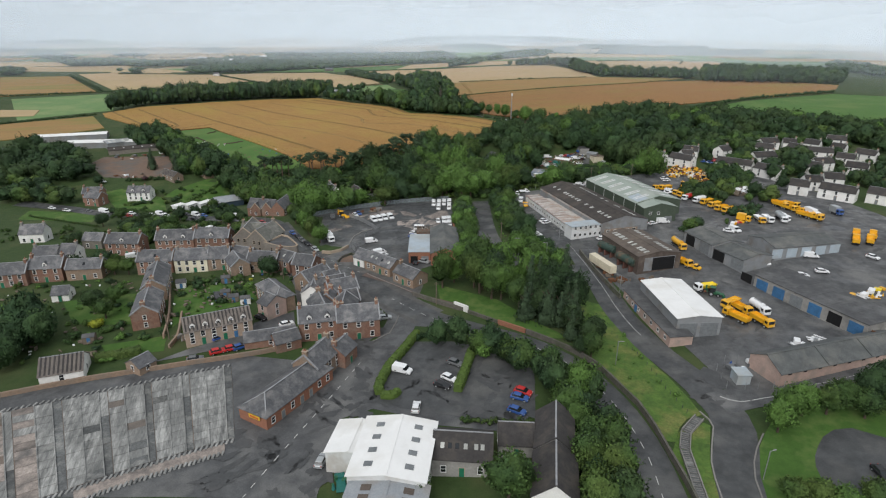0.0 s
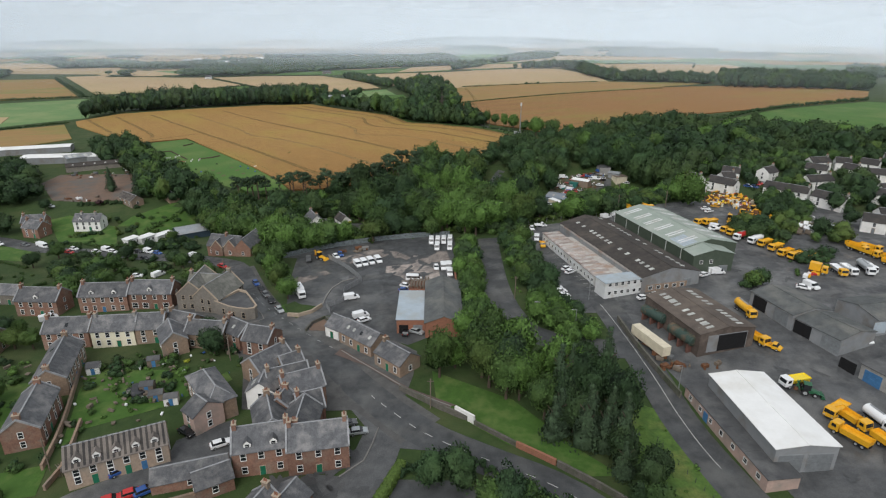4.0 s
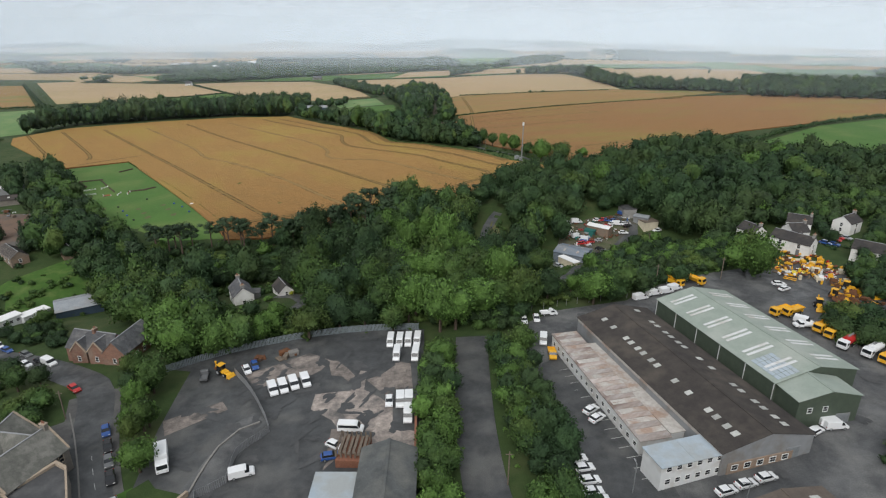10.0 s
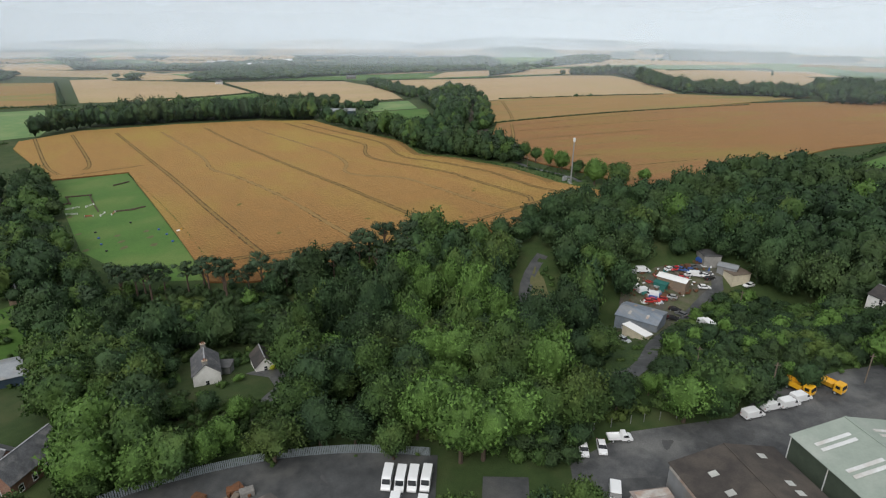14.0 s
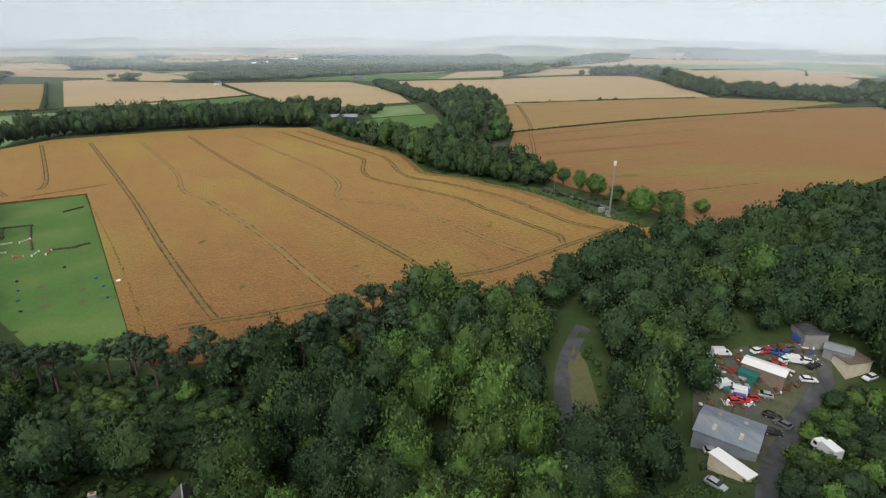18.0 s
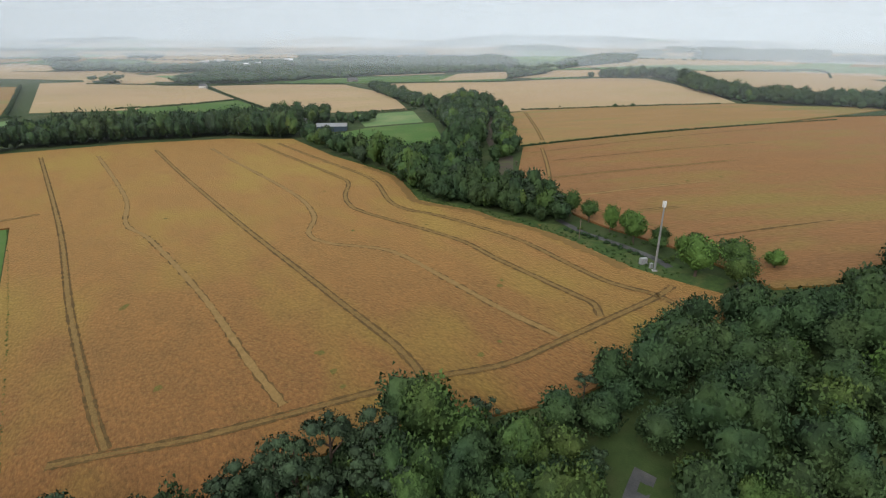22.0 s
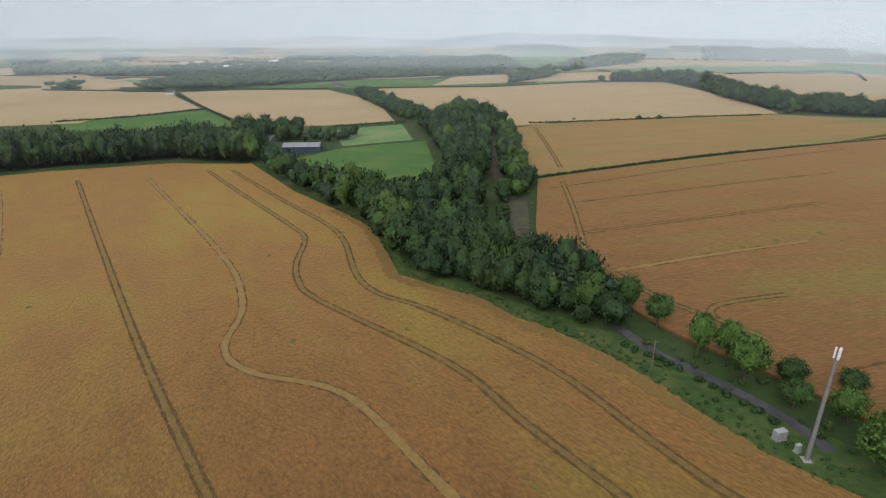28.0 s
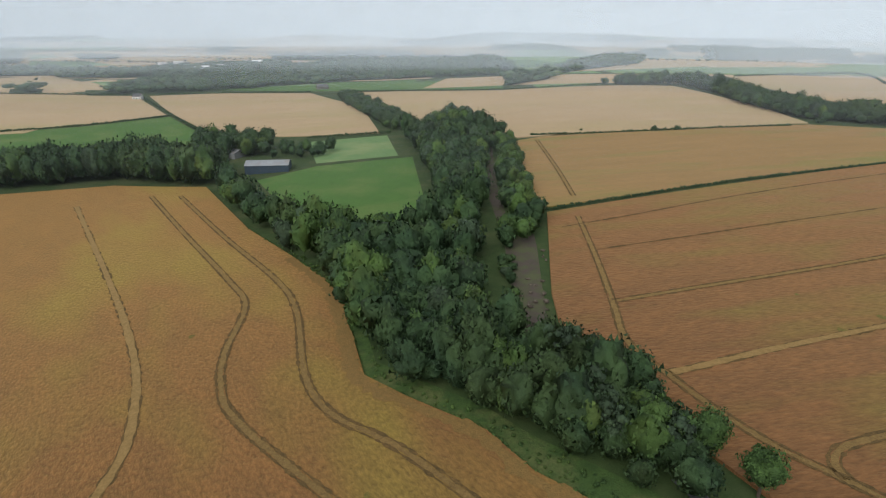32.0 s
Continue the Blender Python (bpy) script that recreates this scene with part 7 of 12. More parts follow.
def oil_tank(x, y, yaw, long=8.0, r=1.5, lift=2.4):
    """A green steel tank on brick piers."""
    top = tagged(new("storage_tank"), "long dark green steel tank raised on red brick piers", "tank", "storage tanks by the workshop")
    top.location, top.rotation_euler = (x, y, ground(x, y)), (0, 0, radians(yaw))
    bm = bmesh.new()
    bmesh.ops.create_cone(bm, cap_ends=True, segments=20, radius1=r, radius2=r, depth=long)
    bmesh.ops.bevel(bm, geom=[e for e in bm.edges if abs(e.verts[0].co.z - e.verts[1].co.z) < 0.01], offset=0.4, segments=3, affect="EDGES")
    bmesh.ops.rotate(bm, verts=bm.verts, cent=(0, 0, 0), matrix=Matrix.Rotation(radians(90), 3, "Y"))
    part("tank", bm, "tank_green", top).location = (0, 0, lift + r)
    for k in (-1, 0, 1):
        put("pier", box_mesh("pier", 0.6, 2.2, lift + 0.5, "brick_dark", 0.03), top, k * long * 0.36, 0, -0.1)
    put("manhole", box_mesh("manhole", 0.7, 0.7, 0.35, "tank_green", 0.05), top, 0.5, 0, lift + 2 * r - 0.05)


def trailer(x, y, yaw, long=13.0, paint="paint_cream"):
    top = tagged(new("lorry_trailer"), "long cream box trailer parked by the wall", "trailer")
    top.location, top.rotation_euler = (x, y, ground(x, y)), (0, 0, radians(yaw))
    put("box_body", box_mesh("box_body", long, 2.5, 2.7, paint, 0.05), top, 0, 0, 1.0)
    for k in range(8):
        for s in (-1, 1):
            put("side_rib", box_mesh("side_rib", 0.1, 0.06, 2.5, paint), top, (k - 3.5) * long / 8, s * 1.26, 1.1)
    put("chassis", box_mesh("chassis", long * 0.9, 1.0, 0.3, "paint_black"), top, 0, 0, 0.7)
    add_wheels(top, (-long * 0.38, -long * 0.28), 1.0, 0.48, 0.3)


def stairs(a, b, width, n):
    """Outdoor concrete steps in a flight from a up to b, with cheek walls."""
    top = tagged(new("steps"), "long flight of grey concrete steps up the bank", "steps", kind="structure")
    L, yaw = math.dist(a, b), math.atan2(b[1] - a[1], b[0] - a[0])
    tread = box_mesh("step", L / n + 0.02, width, 0.5, "concrete_dark", 0.02)
    riser = box_mesh("nosing", 0.12, width, 0.05, "kerb_stone")
    za, zb = ground(*a), ground(*b)
    for k in range(n):
        u = (k + 0.5) / n
        s = put("step", tread, top, a[0] + (b[0] - a[0]) * u, a[1] + (b[1] - a[1]) * u, za + (zb - za) * u - 0.15 + 0.05 * (k % 2), yaw)
        put("nosing", riser, s, -L / n / 2 + 0.06, 0, 0.5)
    for s in (-1, 1):
        off = (-math.sin(yaw) * s * (width / 2 + 0.15), math.cos(yaw) * s * (width / 2 + 0.15))
        ribbon("cheek_wall", [(a[0] + off[0], a[1] + off[1]), (b[0] + off[0], b[1] + off[1])], 0.25, "kerb_stone", 0.0, height=0.7, parent=top)


def factory_floor(p, q, r, s, strips, cells):
    """The bare floor of a demolished works: long strips of concrete bays between p-q (far edge) and s-r (near edge)."""
    top = tagged(new("factory_floor"), "bare stained concrete floor of a demolished factory in long strips", "concrete floor", kind="structure")
    rnd = random.Random(8)

    def at(u, v):
        return (p[0] * (1 - u) * (1 - v) + q[0] * u * (1 - v) + r[0] * u * v + s[0] * (1 - u) * v, p[1] * (1 - u) * (1 - v) + q[1] * u * (1 - v) + r[1] * u * v + s[1] * (1 - u) * v)

    patch("floor_base", [at(0, 0), at(1, 0), at(1, 1), at(0, 1)], "gravel", 0.14, 0.0, "rubble and dirt under the old floor", category="ground")
    edges = [0.0]
    for k in range(strips):
        edges.append(edges[-1] + (0.5 if k % 3 == 2 else 1.0) * rnd.uniform(0.85, 1.15))
    edges = [e / edges[-1] for e in edges]
    for k in range(strips):
        u0, u1 = edges[k] + 0.0015, edges[k + 1] - 0.0015
        narrow = k % 3 == 2
        n = 3 if narrow else cells
        for j in range(n):
            v0, v1 = j / n + 0.002, (j + 1) / n - 0.002
            if rnd.random() < 0.04:
                continue
            c = [at(u0, v0), at(u1, v0), at(u1, v1), at(u0, v1)]
            h = (0.2 if narrow else 0.26) + rnd.uniform(-0.03, 0.05)
            verts = [(x, y, ground(x, y) + h) for x, y in c] + [(x, y, ground(x, y) - 0.1) for x, y in c]
            pick = rnd.random()
            if u0 < 0.33 and not narrow:
                mat = "red_earth" if pick < 0.07 else "concrete_pink" if pick < 0.8 else "concrete_slab"
            else:
                mat = "concrete_dark" if pick < (0.8 if narrow else 0.07) else "concrete_slab"
            me = mesh_from("floor_bay", verts, [(3, 2, 1, 0), (0, 1, 5, 4), (1, 2, 6, 5), (2, 3, 7, 6), (3, 0, 4, 7)], M[mat])
            part("floor_bay", me, None, top)
    patch("floor_apron", [at(0.45, 1.03), at(0.96, 1.03), at(0.96, 1.13), at(0.45, 1.13)], "concrete_pink", 0.18, 0.0, "stained pinkish concrete apron of the old floor", category="ground")
    for v, m in ((-0.022, 52), (1.022, 52), (1.135, 30)):
        for k in range(m):
            x, y = at((k + 0.5) / m if v < 1.1 else 0.45 + 0.51 * (k + 0.5) / m, v)
            a, b = at(0.2, v), at(0.8, v)
            yaw = math.atan2(b[1] - a[1], b[0] - a[0]) + rnd.uniform(-0.12, 0.12)
            put("rubble_block", box_mesh("rubble_block", 0.5, 1.3, 0.34, "concrete_slab", 0.06), top, x, y + rnd.uniform(-0.15, 0.15), ground(x, y) + rnd.uniform(-0.05, 0.08), yaw - 0.45)
    for k in range(1, strips):
        if k % 3:
            ribbon("floor_kerb", [at(edges[k], 0.0), at(edges[k], 1.0)], 0.2, "concrete_slab", 0.0, height=0.4, parent=top)


def junk_piece(x, y, mat, shape, size, yaw):
    """One piece of yard clutter: a crate, a drum, a cone, a frame or a sheet."""
    key = ("junk", mat, shape)
    if key not in CACHE:
        bm = bmesh.new()
        if shape == "drum":
            bmesh.ops.create_cone(bm, cap_ends=True, segments=10, radius1=0.3, radius2=0.3, depth=0.9)
            bmesh.ops.translate(bm, verts=bm.verts, vec=(0, 0, 0.45))
        elif shape == "cone":
            bmesh.ops.create_cone(bm, cap_ends=True, segments=8, radius1=0.3, radius2=0.05, depth=0.9)
            bmesh.ops.translate(bm, verts=bm.verts, vec=(0, 0, 0.45))
        elif shape == "frame":
            for k in range(4):
                made = bmesh.ops.create_cube(bm, size=1.0)
                for v in made["verts"]:
                    v.co = (v.co.x * 2.4, v.co.y * 0.12 + (k - 1.5) * 0.5, v.co.z * 0.12 + 0.2 + 0.12 * (k % 2))
        else:
            bmesh.ops.create_cube(bm, size=1.0)
            for v in bm.verts:
                v.co = (v.co.x * 1.8, v.co.y * 1.1, (v.co.z + 0.5) * (0.9 if shape == "crate" else 0.3))
            bmesh.ops.bevel(bm, geom=bm.edges[:], offset=0.08, segments=1, affect="EDGES")
        me = bpy.data.meshes.new("junk")
        bm.to_mesh(me)
        bm.free()
        me.materials.append(M[mat])
        CACHE[key] = me
    colour = mat.replace("paint_", "").replace("_", " ")
    word = {"drum": "oil_drum", "cone": "traffic_cone", "frame": "steel_frame", "crate": "storage_crate", "sheet": "scrap_sheet"}[shape]
    ob = new(word, CACHE[key])
    ob.location, ob.rotation_euler, ob.scale = (x, y, ground(x, y) + 0.1), (0, 0, yaw), (size, size, size)
    tagged(ob, f"weathered {colour} {word.replace('_', ' ')} among yard clutter", word.split("_")[1], "clutter in the yards")


def junk_heap(poly, n, paints, seed):
    rnd = random.Random(seed)
    x0, x1 = min(p[0] for p in poly), max(p[0] for p in poly)
    y0, y1 = min(p[1] for p in poly), max(p[1] for p in poly)
    made = 0
    for _ in range(n * 12):
        p = (rnd.uniform(x0, x1), rnd.uniform(y0, y1))
        if made < n and inside(p, poly):
            junk_piece(*p, rnd.choice(paints), rnd.choice(("crate", "crate", "drum", "frame", "sheet", "cone")), rnd.uniform(0.7, 1.6), rnd.uniform(0, 3.1))
            made += 1


def timber_pen(x, y, yaw):
    """A rusty open cage of posts and slats on a brick base."""
    top = tagged(new("timber_pen"), "rusty brown open-topped storage pen with slatted sides", "storage pen")
    top.location, top.rotation_euler = (x, y, ground(x, y)), (0, 0, radians(yaw))
    put("base", box_mesh("base", 6.0, 7.4, 2.0, "brick", 0.05), top, 0, 3, -0.2)
    for k in range(7):
        for j in range(2):
            put("slat", box_mesh("slat", 0.3, 0.12, 1.5, "wood_grey"), top, (k - 3) * 0.95, -0.1 + j * 6.2, 2.0)
            put("slat", box_mesh("slat", 0.12, 0.3, 1.5, "wood_grey"), top, (j - 0.5) * 6.2, 3 + (k - 3) * 0.95, 2.0)
    for k in range(6):
        put("load_beam", box_mesh("load_beam", 0.6, 5.6, 0.4, "wood_grey", 0.05), top, (k - 2.5) * 0.95, 3, 2.3 + 0.3 * (k % 2))



def sign_board(x, y, yaw, long):
    """A yellow fascia board with unreadable red lettering as bars."""
    top = tagged(new("sign_board"), "yellow shop sign board with red lettering on brick", "sign")
    top.location, top.rotation_euler = (x, y, ground(x, y)), (0, 0, radians(yaw))
    put("board", box_mesh("board", long, 0.12, 0.9, "hall_yellow", 0.02), top, 0, 0, 2.0)
    for k in range(6):
        put("lettering", box_mesh("lettering", long * 0.09, 0.05, 0.4, "paint_red"), top, (k - 2.5) * long * 0.13, -0.08, 2.25)



# ---- paved ground ----
patch("street", [(-97.0, 107.7), (-102.8, 116.1), (-84.3, 121.2), (-48.5, 131.0), (-33.3, 129.1), (-24.0, 137.1), (-23.1, 140.1), (-16.0, 139.0), (-13.1, 153.3), (-23.5, 169.9), (-5.6, 157.0), (3.6, 144.7), (-5.3, 146.3), (-6.6, 139.3), (-12.1, 123.1), (-11.2, 117.7), (-1.0, 113.8), (14.6, 110.4), (20.6, 103.2), (19.2, 97.7), (-0.9, 102.1), (-2.8, 104.2), (-13.7, 108.6), (-20.7, 105.5), (-21.1, 95.0), (-21.6, 82.6), (-58.5, 82.4), (-79.9, 83.4)], "asphalt_worn", 0.08, 0.0, "worn patched tarmac street and forecourt", category="road")
patch("car_park", [(-6.1, 133.3), (8.2, 133.1), (11.9, 125.6), (25.0, 122.3), (22.1, 102.4), (3.0, 112.4), (-10.4, 115.8), (-11.6, 120.6)], "asphalt", 0.11, 0.0, "dark tarmac car park", category="car park")
patch("car_park", [(44.1, 256.7), (51.7, 207.9), (42.5, 200.6), (36.0, 213.9), (34.8, 232.6), (39.7, 253.9)], "asphalt", 0.1, 0.0, "tarmac car park beside the offices", category="car park")
ribbon("pavement", [(-1.2, 151.4), (-14.0, 165.8), (-24.6, 179.8), (-39.8, 195.8), (-50.2, 209.3), (-60.6, 226.6), (-71.9, 249.1)], 11.5, "pavement_grey", 0.085, "grey paved footways beside the road", height=0.0, wobble=0.0, category="road")
patch("depot_yard", [(35.1, 273.5), (49.1, 283.1), (71.4, 288.1), (90.1, 303.9), (117.4, 310.8), (142.0, 314.1), (152.5, 298.3), (178.0, 304.3), (186.7, 261.0), (190, 230), (190, 140), (111.9, 120.3), (70.6, 112.6), (67.5, 134.1), (59.6, 173.1), (56.9, 200.8), (39.7, 202.2), (36.3, 215.7), (36.1, 232.5), (34.7, 257.6)], "asphalt_worn", 0.06, 0.0, "wet worn tarmac of a works depot", category="yard")
patch("yard", [(-44.2, 209.2), (-49.0, 232.9), (-51.9, 258.1), (-58.8, 259.6), (-45.7, 267.2), (-27.1, 275.3), (-9.6, 277.5), (9.1, 276.0), (10.2, 244.9), (9.8, 217.4), (9.7, 201.9), (-0.6, 190.8), (-5.7, 187.5), (-17.2, 195.4), (-29.8, 206.6)], "asphalt", 0.06, 0.0, "dark tarmac yard with broken concrete", category="yard")
patch("concrete_base", [(-16.2, 245.0), (-10.8, 245.6), (-7.8, 245.8), (-6.6, 254.9), (-4.9, 254.2), (-4.6, 246.0), (-0.6, 242.7), (2.9, 238.9), (3.4, 232.7), (9.2, 229.9), (9.2, 222.8), (-0.6, 226.1), (-7.0, 229.0), (-10.5, 234.6), (-16.1, 238.9)], "concrete_pink", 0.1, 0.0, "cracked pinkish concrete base in the yard", category="paving")
patch("concrete_base", [(-16.0, 260.7), (-13.4, 260.4), (-10.0, 256.0), (-7.6, 252.4), (-9.0, 250.0), (-11.0, 252.5), (-13.8, 253.1)], "concrete_pink", 0.1, 0.0, "cracked pinkish concrete base in the yard", category="paving")
patch("concrete_base", [(-4.6, 250.3), (-1.0, 252.4), (3.5, 258.3), (5.6, 257.0), (4.2, 246.1), (0.8, 243.3)], "concrete_pink", 0.1, 0.0, "cracked pinkish concrete base in the yard", category="paving")
patch("concrete_base", [(-36.7, 255.4), (-30.0, 259.5), (-22.0, 265.6), (-15.1, 260.6), (-17.0, 256.0), (-19.1, 253.7), (-26.0, 252.0), (-31.7, 248.1)], "concrete_pink", 0.1, 0.0, "cracked pinkish concrete base in the yard", category="paving")
patch("concrete_base", [(-49.4, 236.5), (-38.2, 243.5), (-35.7, 240.1), (-46.5, 231.1)], "concrete_pink", 0.1, 0.0, "cracked pinkish concrete base in the yard", category="paving")
patch("concrete_base", [(-9.9, 231.3), (-0.4, 230.6), (-6.2, 223.4), (-9.3, 218.7)], "concrete_pink", 0.1, 0.0, "cracked pinkish concrete base in the yard", category="paving")
patch("concrete_base", [(2.1, 257.8), (6.1, 257.3), (7.3, 245.1), (3.1, 245.5)], "concrete_pink", 0.1, 0.0, "cracked pinkish concrete base in the yard", category="paving")
ribbon("road", [(42.0, 76.0), (42.8, 92.0), (41.6, 105.0), (38.6, 115.3), (35.6, 121.9), (30.6, 128.2), (23.6, 134.6), (13.0, 141.2), (-1.2, 151.4), (-14.0, 165.8), (-24.6, 179.8), (-39.8, 195.8), (-50.2, 209.3), (-60.6, 226.6), (-71.9, 249.1), (-82.7, 257.9), (-109.9, 271.9), (-141.9, 282.6), (-170.5, 288.8), (-197.2, 301.1), (-231.8, 312.1)], 8.0, "asphalt", 0.13, "two-lane tarmac road", height=0.0, wobble=0.0, category="road")
ribbon("road", [(55.6, 77.0), (58.6, 87.5), (62.6, 95.5), (65.2, 104.5), (63.2, 118.0), (59.6, 130.0), (57.4, 141.0), (55.6, 155.0), (55.0, 173.3), (53.0, 207.2), (49.0, 239.6), (46.2, 269.6)], 8.5, "asphalt", 0.14, "tarmac road beside the works", height=0.0, wobble=0.0, category="road")
ribbon("road", [(64.8, 108.6), (75.2, 111.2), (90.5, 114.7), (112.3, 120.7)], 8.0, "asphalt_worn", 0.15, "tarmac side road", height=0.0, wobble=0.0, category="road")
ribbon("road", [(22.5, 269.7), (21.6, 229.8), (23.5, 204.8), (28.4, 191.0), (34.0, 186.5), (41.1, 184.0), (47.5, 182.3), (55.0, 182.0)], 8.6, "asphalt", 0.12, "disused tarmac access road between trees", height=0.0, wobble=0.0, category="road")
ribbon("road", [(-39.5, 199.5), (-34.0, 208.9), (-31.3, 221.0), (-29.4, 233.1), (-26.6, 236.6)], 6.5, "asphalt_worn", 0.13, "yard entrance drive", height=0.0, wobble=0.0, category="road")
ribbon("lane", [(40.5, 383.8), (35.2, 373.7), (33.0, 364.6), (33.8, 356.1), (34.9, 346.3)], 4.2, "asphalt", 0.12, "narrow tarmac lane in the wood", height=0.0, wobble=0.0, category="road")
ribbon("lane", [(37.0, 518.0), (39.2, 513.6), (41.2, 509.5), (43.6, 504.4), (46.9, 499.4), (50.3, 495.6), (54.0, 491.2), (59.0, 484.6), (64.1, 476.7), (67.2, 468.6)], 2.7, "asphalt", 0.1, "narrow lane beside the barley field", height=0.0, wobble=0.0, category="road")
patch("old_railway", [(10.9, 564.7), (15.2, 576.6), (16.3, 606.9), (10.4, 709.6), (8.5, 846.0), (0.4, 995.4), (-6.0, 997.2), (4.5, 710.2), (11.0, 638.3), (12.4, 598.4)], "heath_purple", 0.08, 0.0, "overgrown brown track of an old railway", category="ground")
patch("verge", [(37.3, 377.6), (40.1, 371.8), (42.0, 361.3), (41.9, 353.1), (35.7, 351.5), (34.7, 360.9), (35.2, 371.5)], "worn_turf", 0.1, 0.0, "mown grass verge beside the lane", category="ground")
patch("verge", [(-89.7, 648.9), (-61.5, 618.2), (-41.5, 593.5), (-23.6, 548.0), (-12.2, 539.6), (4.5, 529.0), (11.4, 519.1), (38.0, 493.0), (54.6, 467.2), (64.6, 458.0), (73.6, 450.3), (84.0, 457.2), (72.8, 469.4), (58.6, 481.3), (40.4, 508.3), (13.1, 528.7), (4.5, 537.3), (-10.6, 547.1), (-21.5, 554.5), (-29.5, 577.4)], "verge_dark", 0.08, 0.0, "lush green grass verge beside the barley", category="ground")
patch("bare_earth", [(36.0, 356.6), (42.3, 357.8), (42.0, 351.7), (37.1, 350.2)], "red_earth", 0.14, 0.0, "bare reddish earth beside the lane", category="ground")
ribbon("lane", SCRAP_LANE, 4.0, "asphalt", 0.24, "tarmac lane to a scrap yard", height=0.0, wobble=0.0, category="road")
patch("scrapyard_ground", [(67.9, 373.0), (81.3, 378.9), (101.5, 382.2), (103.6, 375.3), (96.3, 364.0), (82.2, 347.4), (72.5, 337.2), (59.1, 337.7), (64.0, 358.6)], "weedy_gravel", 0.08, 0.0, "gravel and grass scrap yard", category="yard")
patch("driveway", [(-46.5, 313.6), (-44.0, 317.0), (-38.6, 317.0), (-33.0, 313.1), (-30.6, 303.6), (-33.6, 296.0), (-36.5, 297.0), (-35.0, 305.0), (-39.0, 311.0)], "asphalt_worn", 0.1, 0.0, "dark narrow drive to the cottage", category="drive")
patch("lawn", [(-72.0, 307.9), (-74.0, 314.4), (-71.4, 317.8), (-65.8, 314.5), (-61.8, 308.2)], "lawn", 0.1, 0.0, "green cottage lawn", category="lawn")
patch("car_park", [(-9.4, 137.8), (4.9, 136.6), (14.4, 132.5), (24.7, 123.9), (24.2, 115.7), (19.3, 104.6), (10.6, 102.8), (-7.5, 108.3), (-15.1, 113.6), (-12.3, 125.4)], "asphalt", 0.115, 0.0, "tarmac car park", category="car park")
patch("grass_slope", [(-154.5, 318.6), (-151.8, 329.4), (-137.7, 347.3), (-125.4, 344.8), (-124.6, 337.0), (-137.2, 319.9)], "lawn", 0.1, 0.0, "rough green grass slope", category="grass")
patch("back_yards", [(-112.5, 210.1), (-91.7, 213.3), (-73.0, 209.6), (-43.5, 184.9), (-46.7, 180.3), (-66.1, 192.5), (-81.7, 196.2), (-98.0, 190.3)], "weedy_gravel", 0.06, 0.0, "worn gravel back yards behind the terrace", category="yard")
patch("corner_yard", [(-54.5, 192.0), (-37.1, 193.4), (-21.1, 173.7), (-14.1, 159.8), (-42.0, 159.8), (-46.4, 174.9)], "pavement_grey", 0.06, 0.0, "grey paved yards between the houses", category="yard")
patch("grass_bank", [(1.0, 174.3), (10.1, 167.8), (19.6, 160.9), (27.0, 150.2), (26.8, 139.7), (18.4, 145.7), (10.3, 153.3), (2.2, 161.1)], "lawn", 0.13, 0.0, "long green grass bank above the wall", category="grass")
patch("courtyard", [(-72.5, 128.8), (-55.6, 134.7), (-37.9, 139.8), (-42.4, 156.5), (-52.1, 148.9), (-51.7, 142.9), (-65.5, 135.0)], "asphalt_worn", 0.09, 0.0, "tarmac back court of the terrace", category="yard")
patch("earth_yard", [(-229.5, 381.0), (-229.5, 399.9), (-181.5, 400.7), (-158.2, 385.9), (-161.9, 351.7), (-186.4, 348.3), (-204.8, 351.0)], "red_earth", 0.1, 0.0, "bare reddish earth yard", category="yard")
patch("turning_area", [(88.6, 98.6), (84.5, 98.2), (81.0, 96.2), (78.2, 93.4), (76.0, 90.8), (74.4, 88.0), (73.6, 85.2), (74.2, 82.3), (76.5, 80.4), (81.9, 78.6), (96.0, 78.0), (99.0, 92.0), (93.6, 95.0)], "asphalt", 0.14, 0.0, "dark tarmac turning area", category="ground")
patch("lawn", [(58.6, 74.0), (60.3, 80.7), (61.6, 85.2), (63.6, 89.6), (66.2, 93.5), (69.6, 97.6), (74.0, 102.5), (80.0, 105.6), (92.0, 109.0), (112.0, 114.5), (124.0, 112.0), (110.0, 84.0), (96.0, 70.0)], "lawn", 0.1, 0.0, "mown green lawn beside the road", category="lawn")
patch("grass_bank", [(46.2, 161.9), (51.2, 158.5), (52.2, 148.3), (53.8, 138.6), (56.0, 127.0), (57.8, 119.3), (59.2, 111.2), (59.6, 104.8), (55.6, 103.4), (52.6, 100.2), (50.2, 96.0), (48.0, 96.0), (47.6, 101.0), (46.8, 108.0), (44.8, 114.6), (41.5, 124.2), (40.0, 131.0), (42.3, 144.1)], "verge_grass", 0.1, 0.0, "long rough green grass bank", category="grass")
patch("grass_bank", [(58.2, 102.6), (59.8, 101.2), (56.3, 93.6), (54.2, 88.4), (52.4, 81.5), (51.0, 75.0), (47.8, 75.0), (47.8, 92.0), (52.0, 99.0)], "verge_grass", 0.1, 0.0, "green grass beside the steps", category="grass")
patch("grass_bank", [(2.3, 172.4), (12.1, 164.1), (27.5, 148.0), (37.5, 137.3), (30.4, 136.7), (16.7, 146.1), (5.6, 156.9)], "lawn", 0.1, 0.0, "green grass below the trees", category="grass")
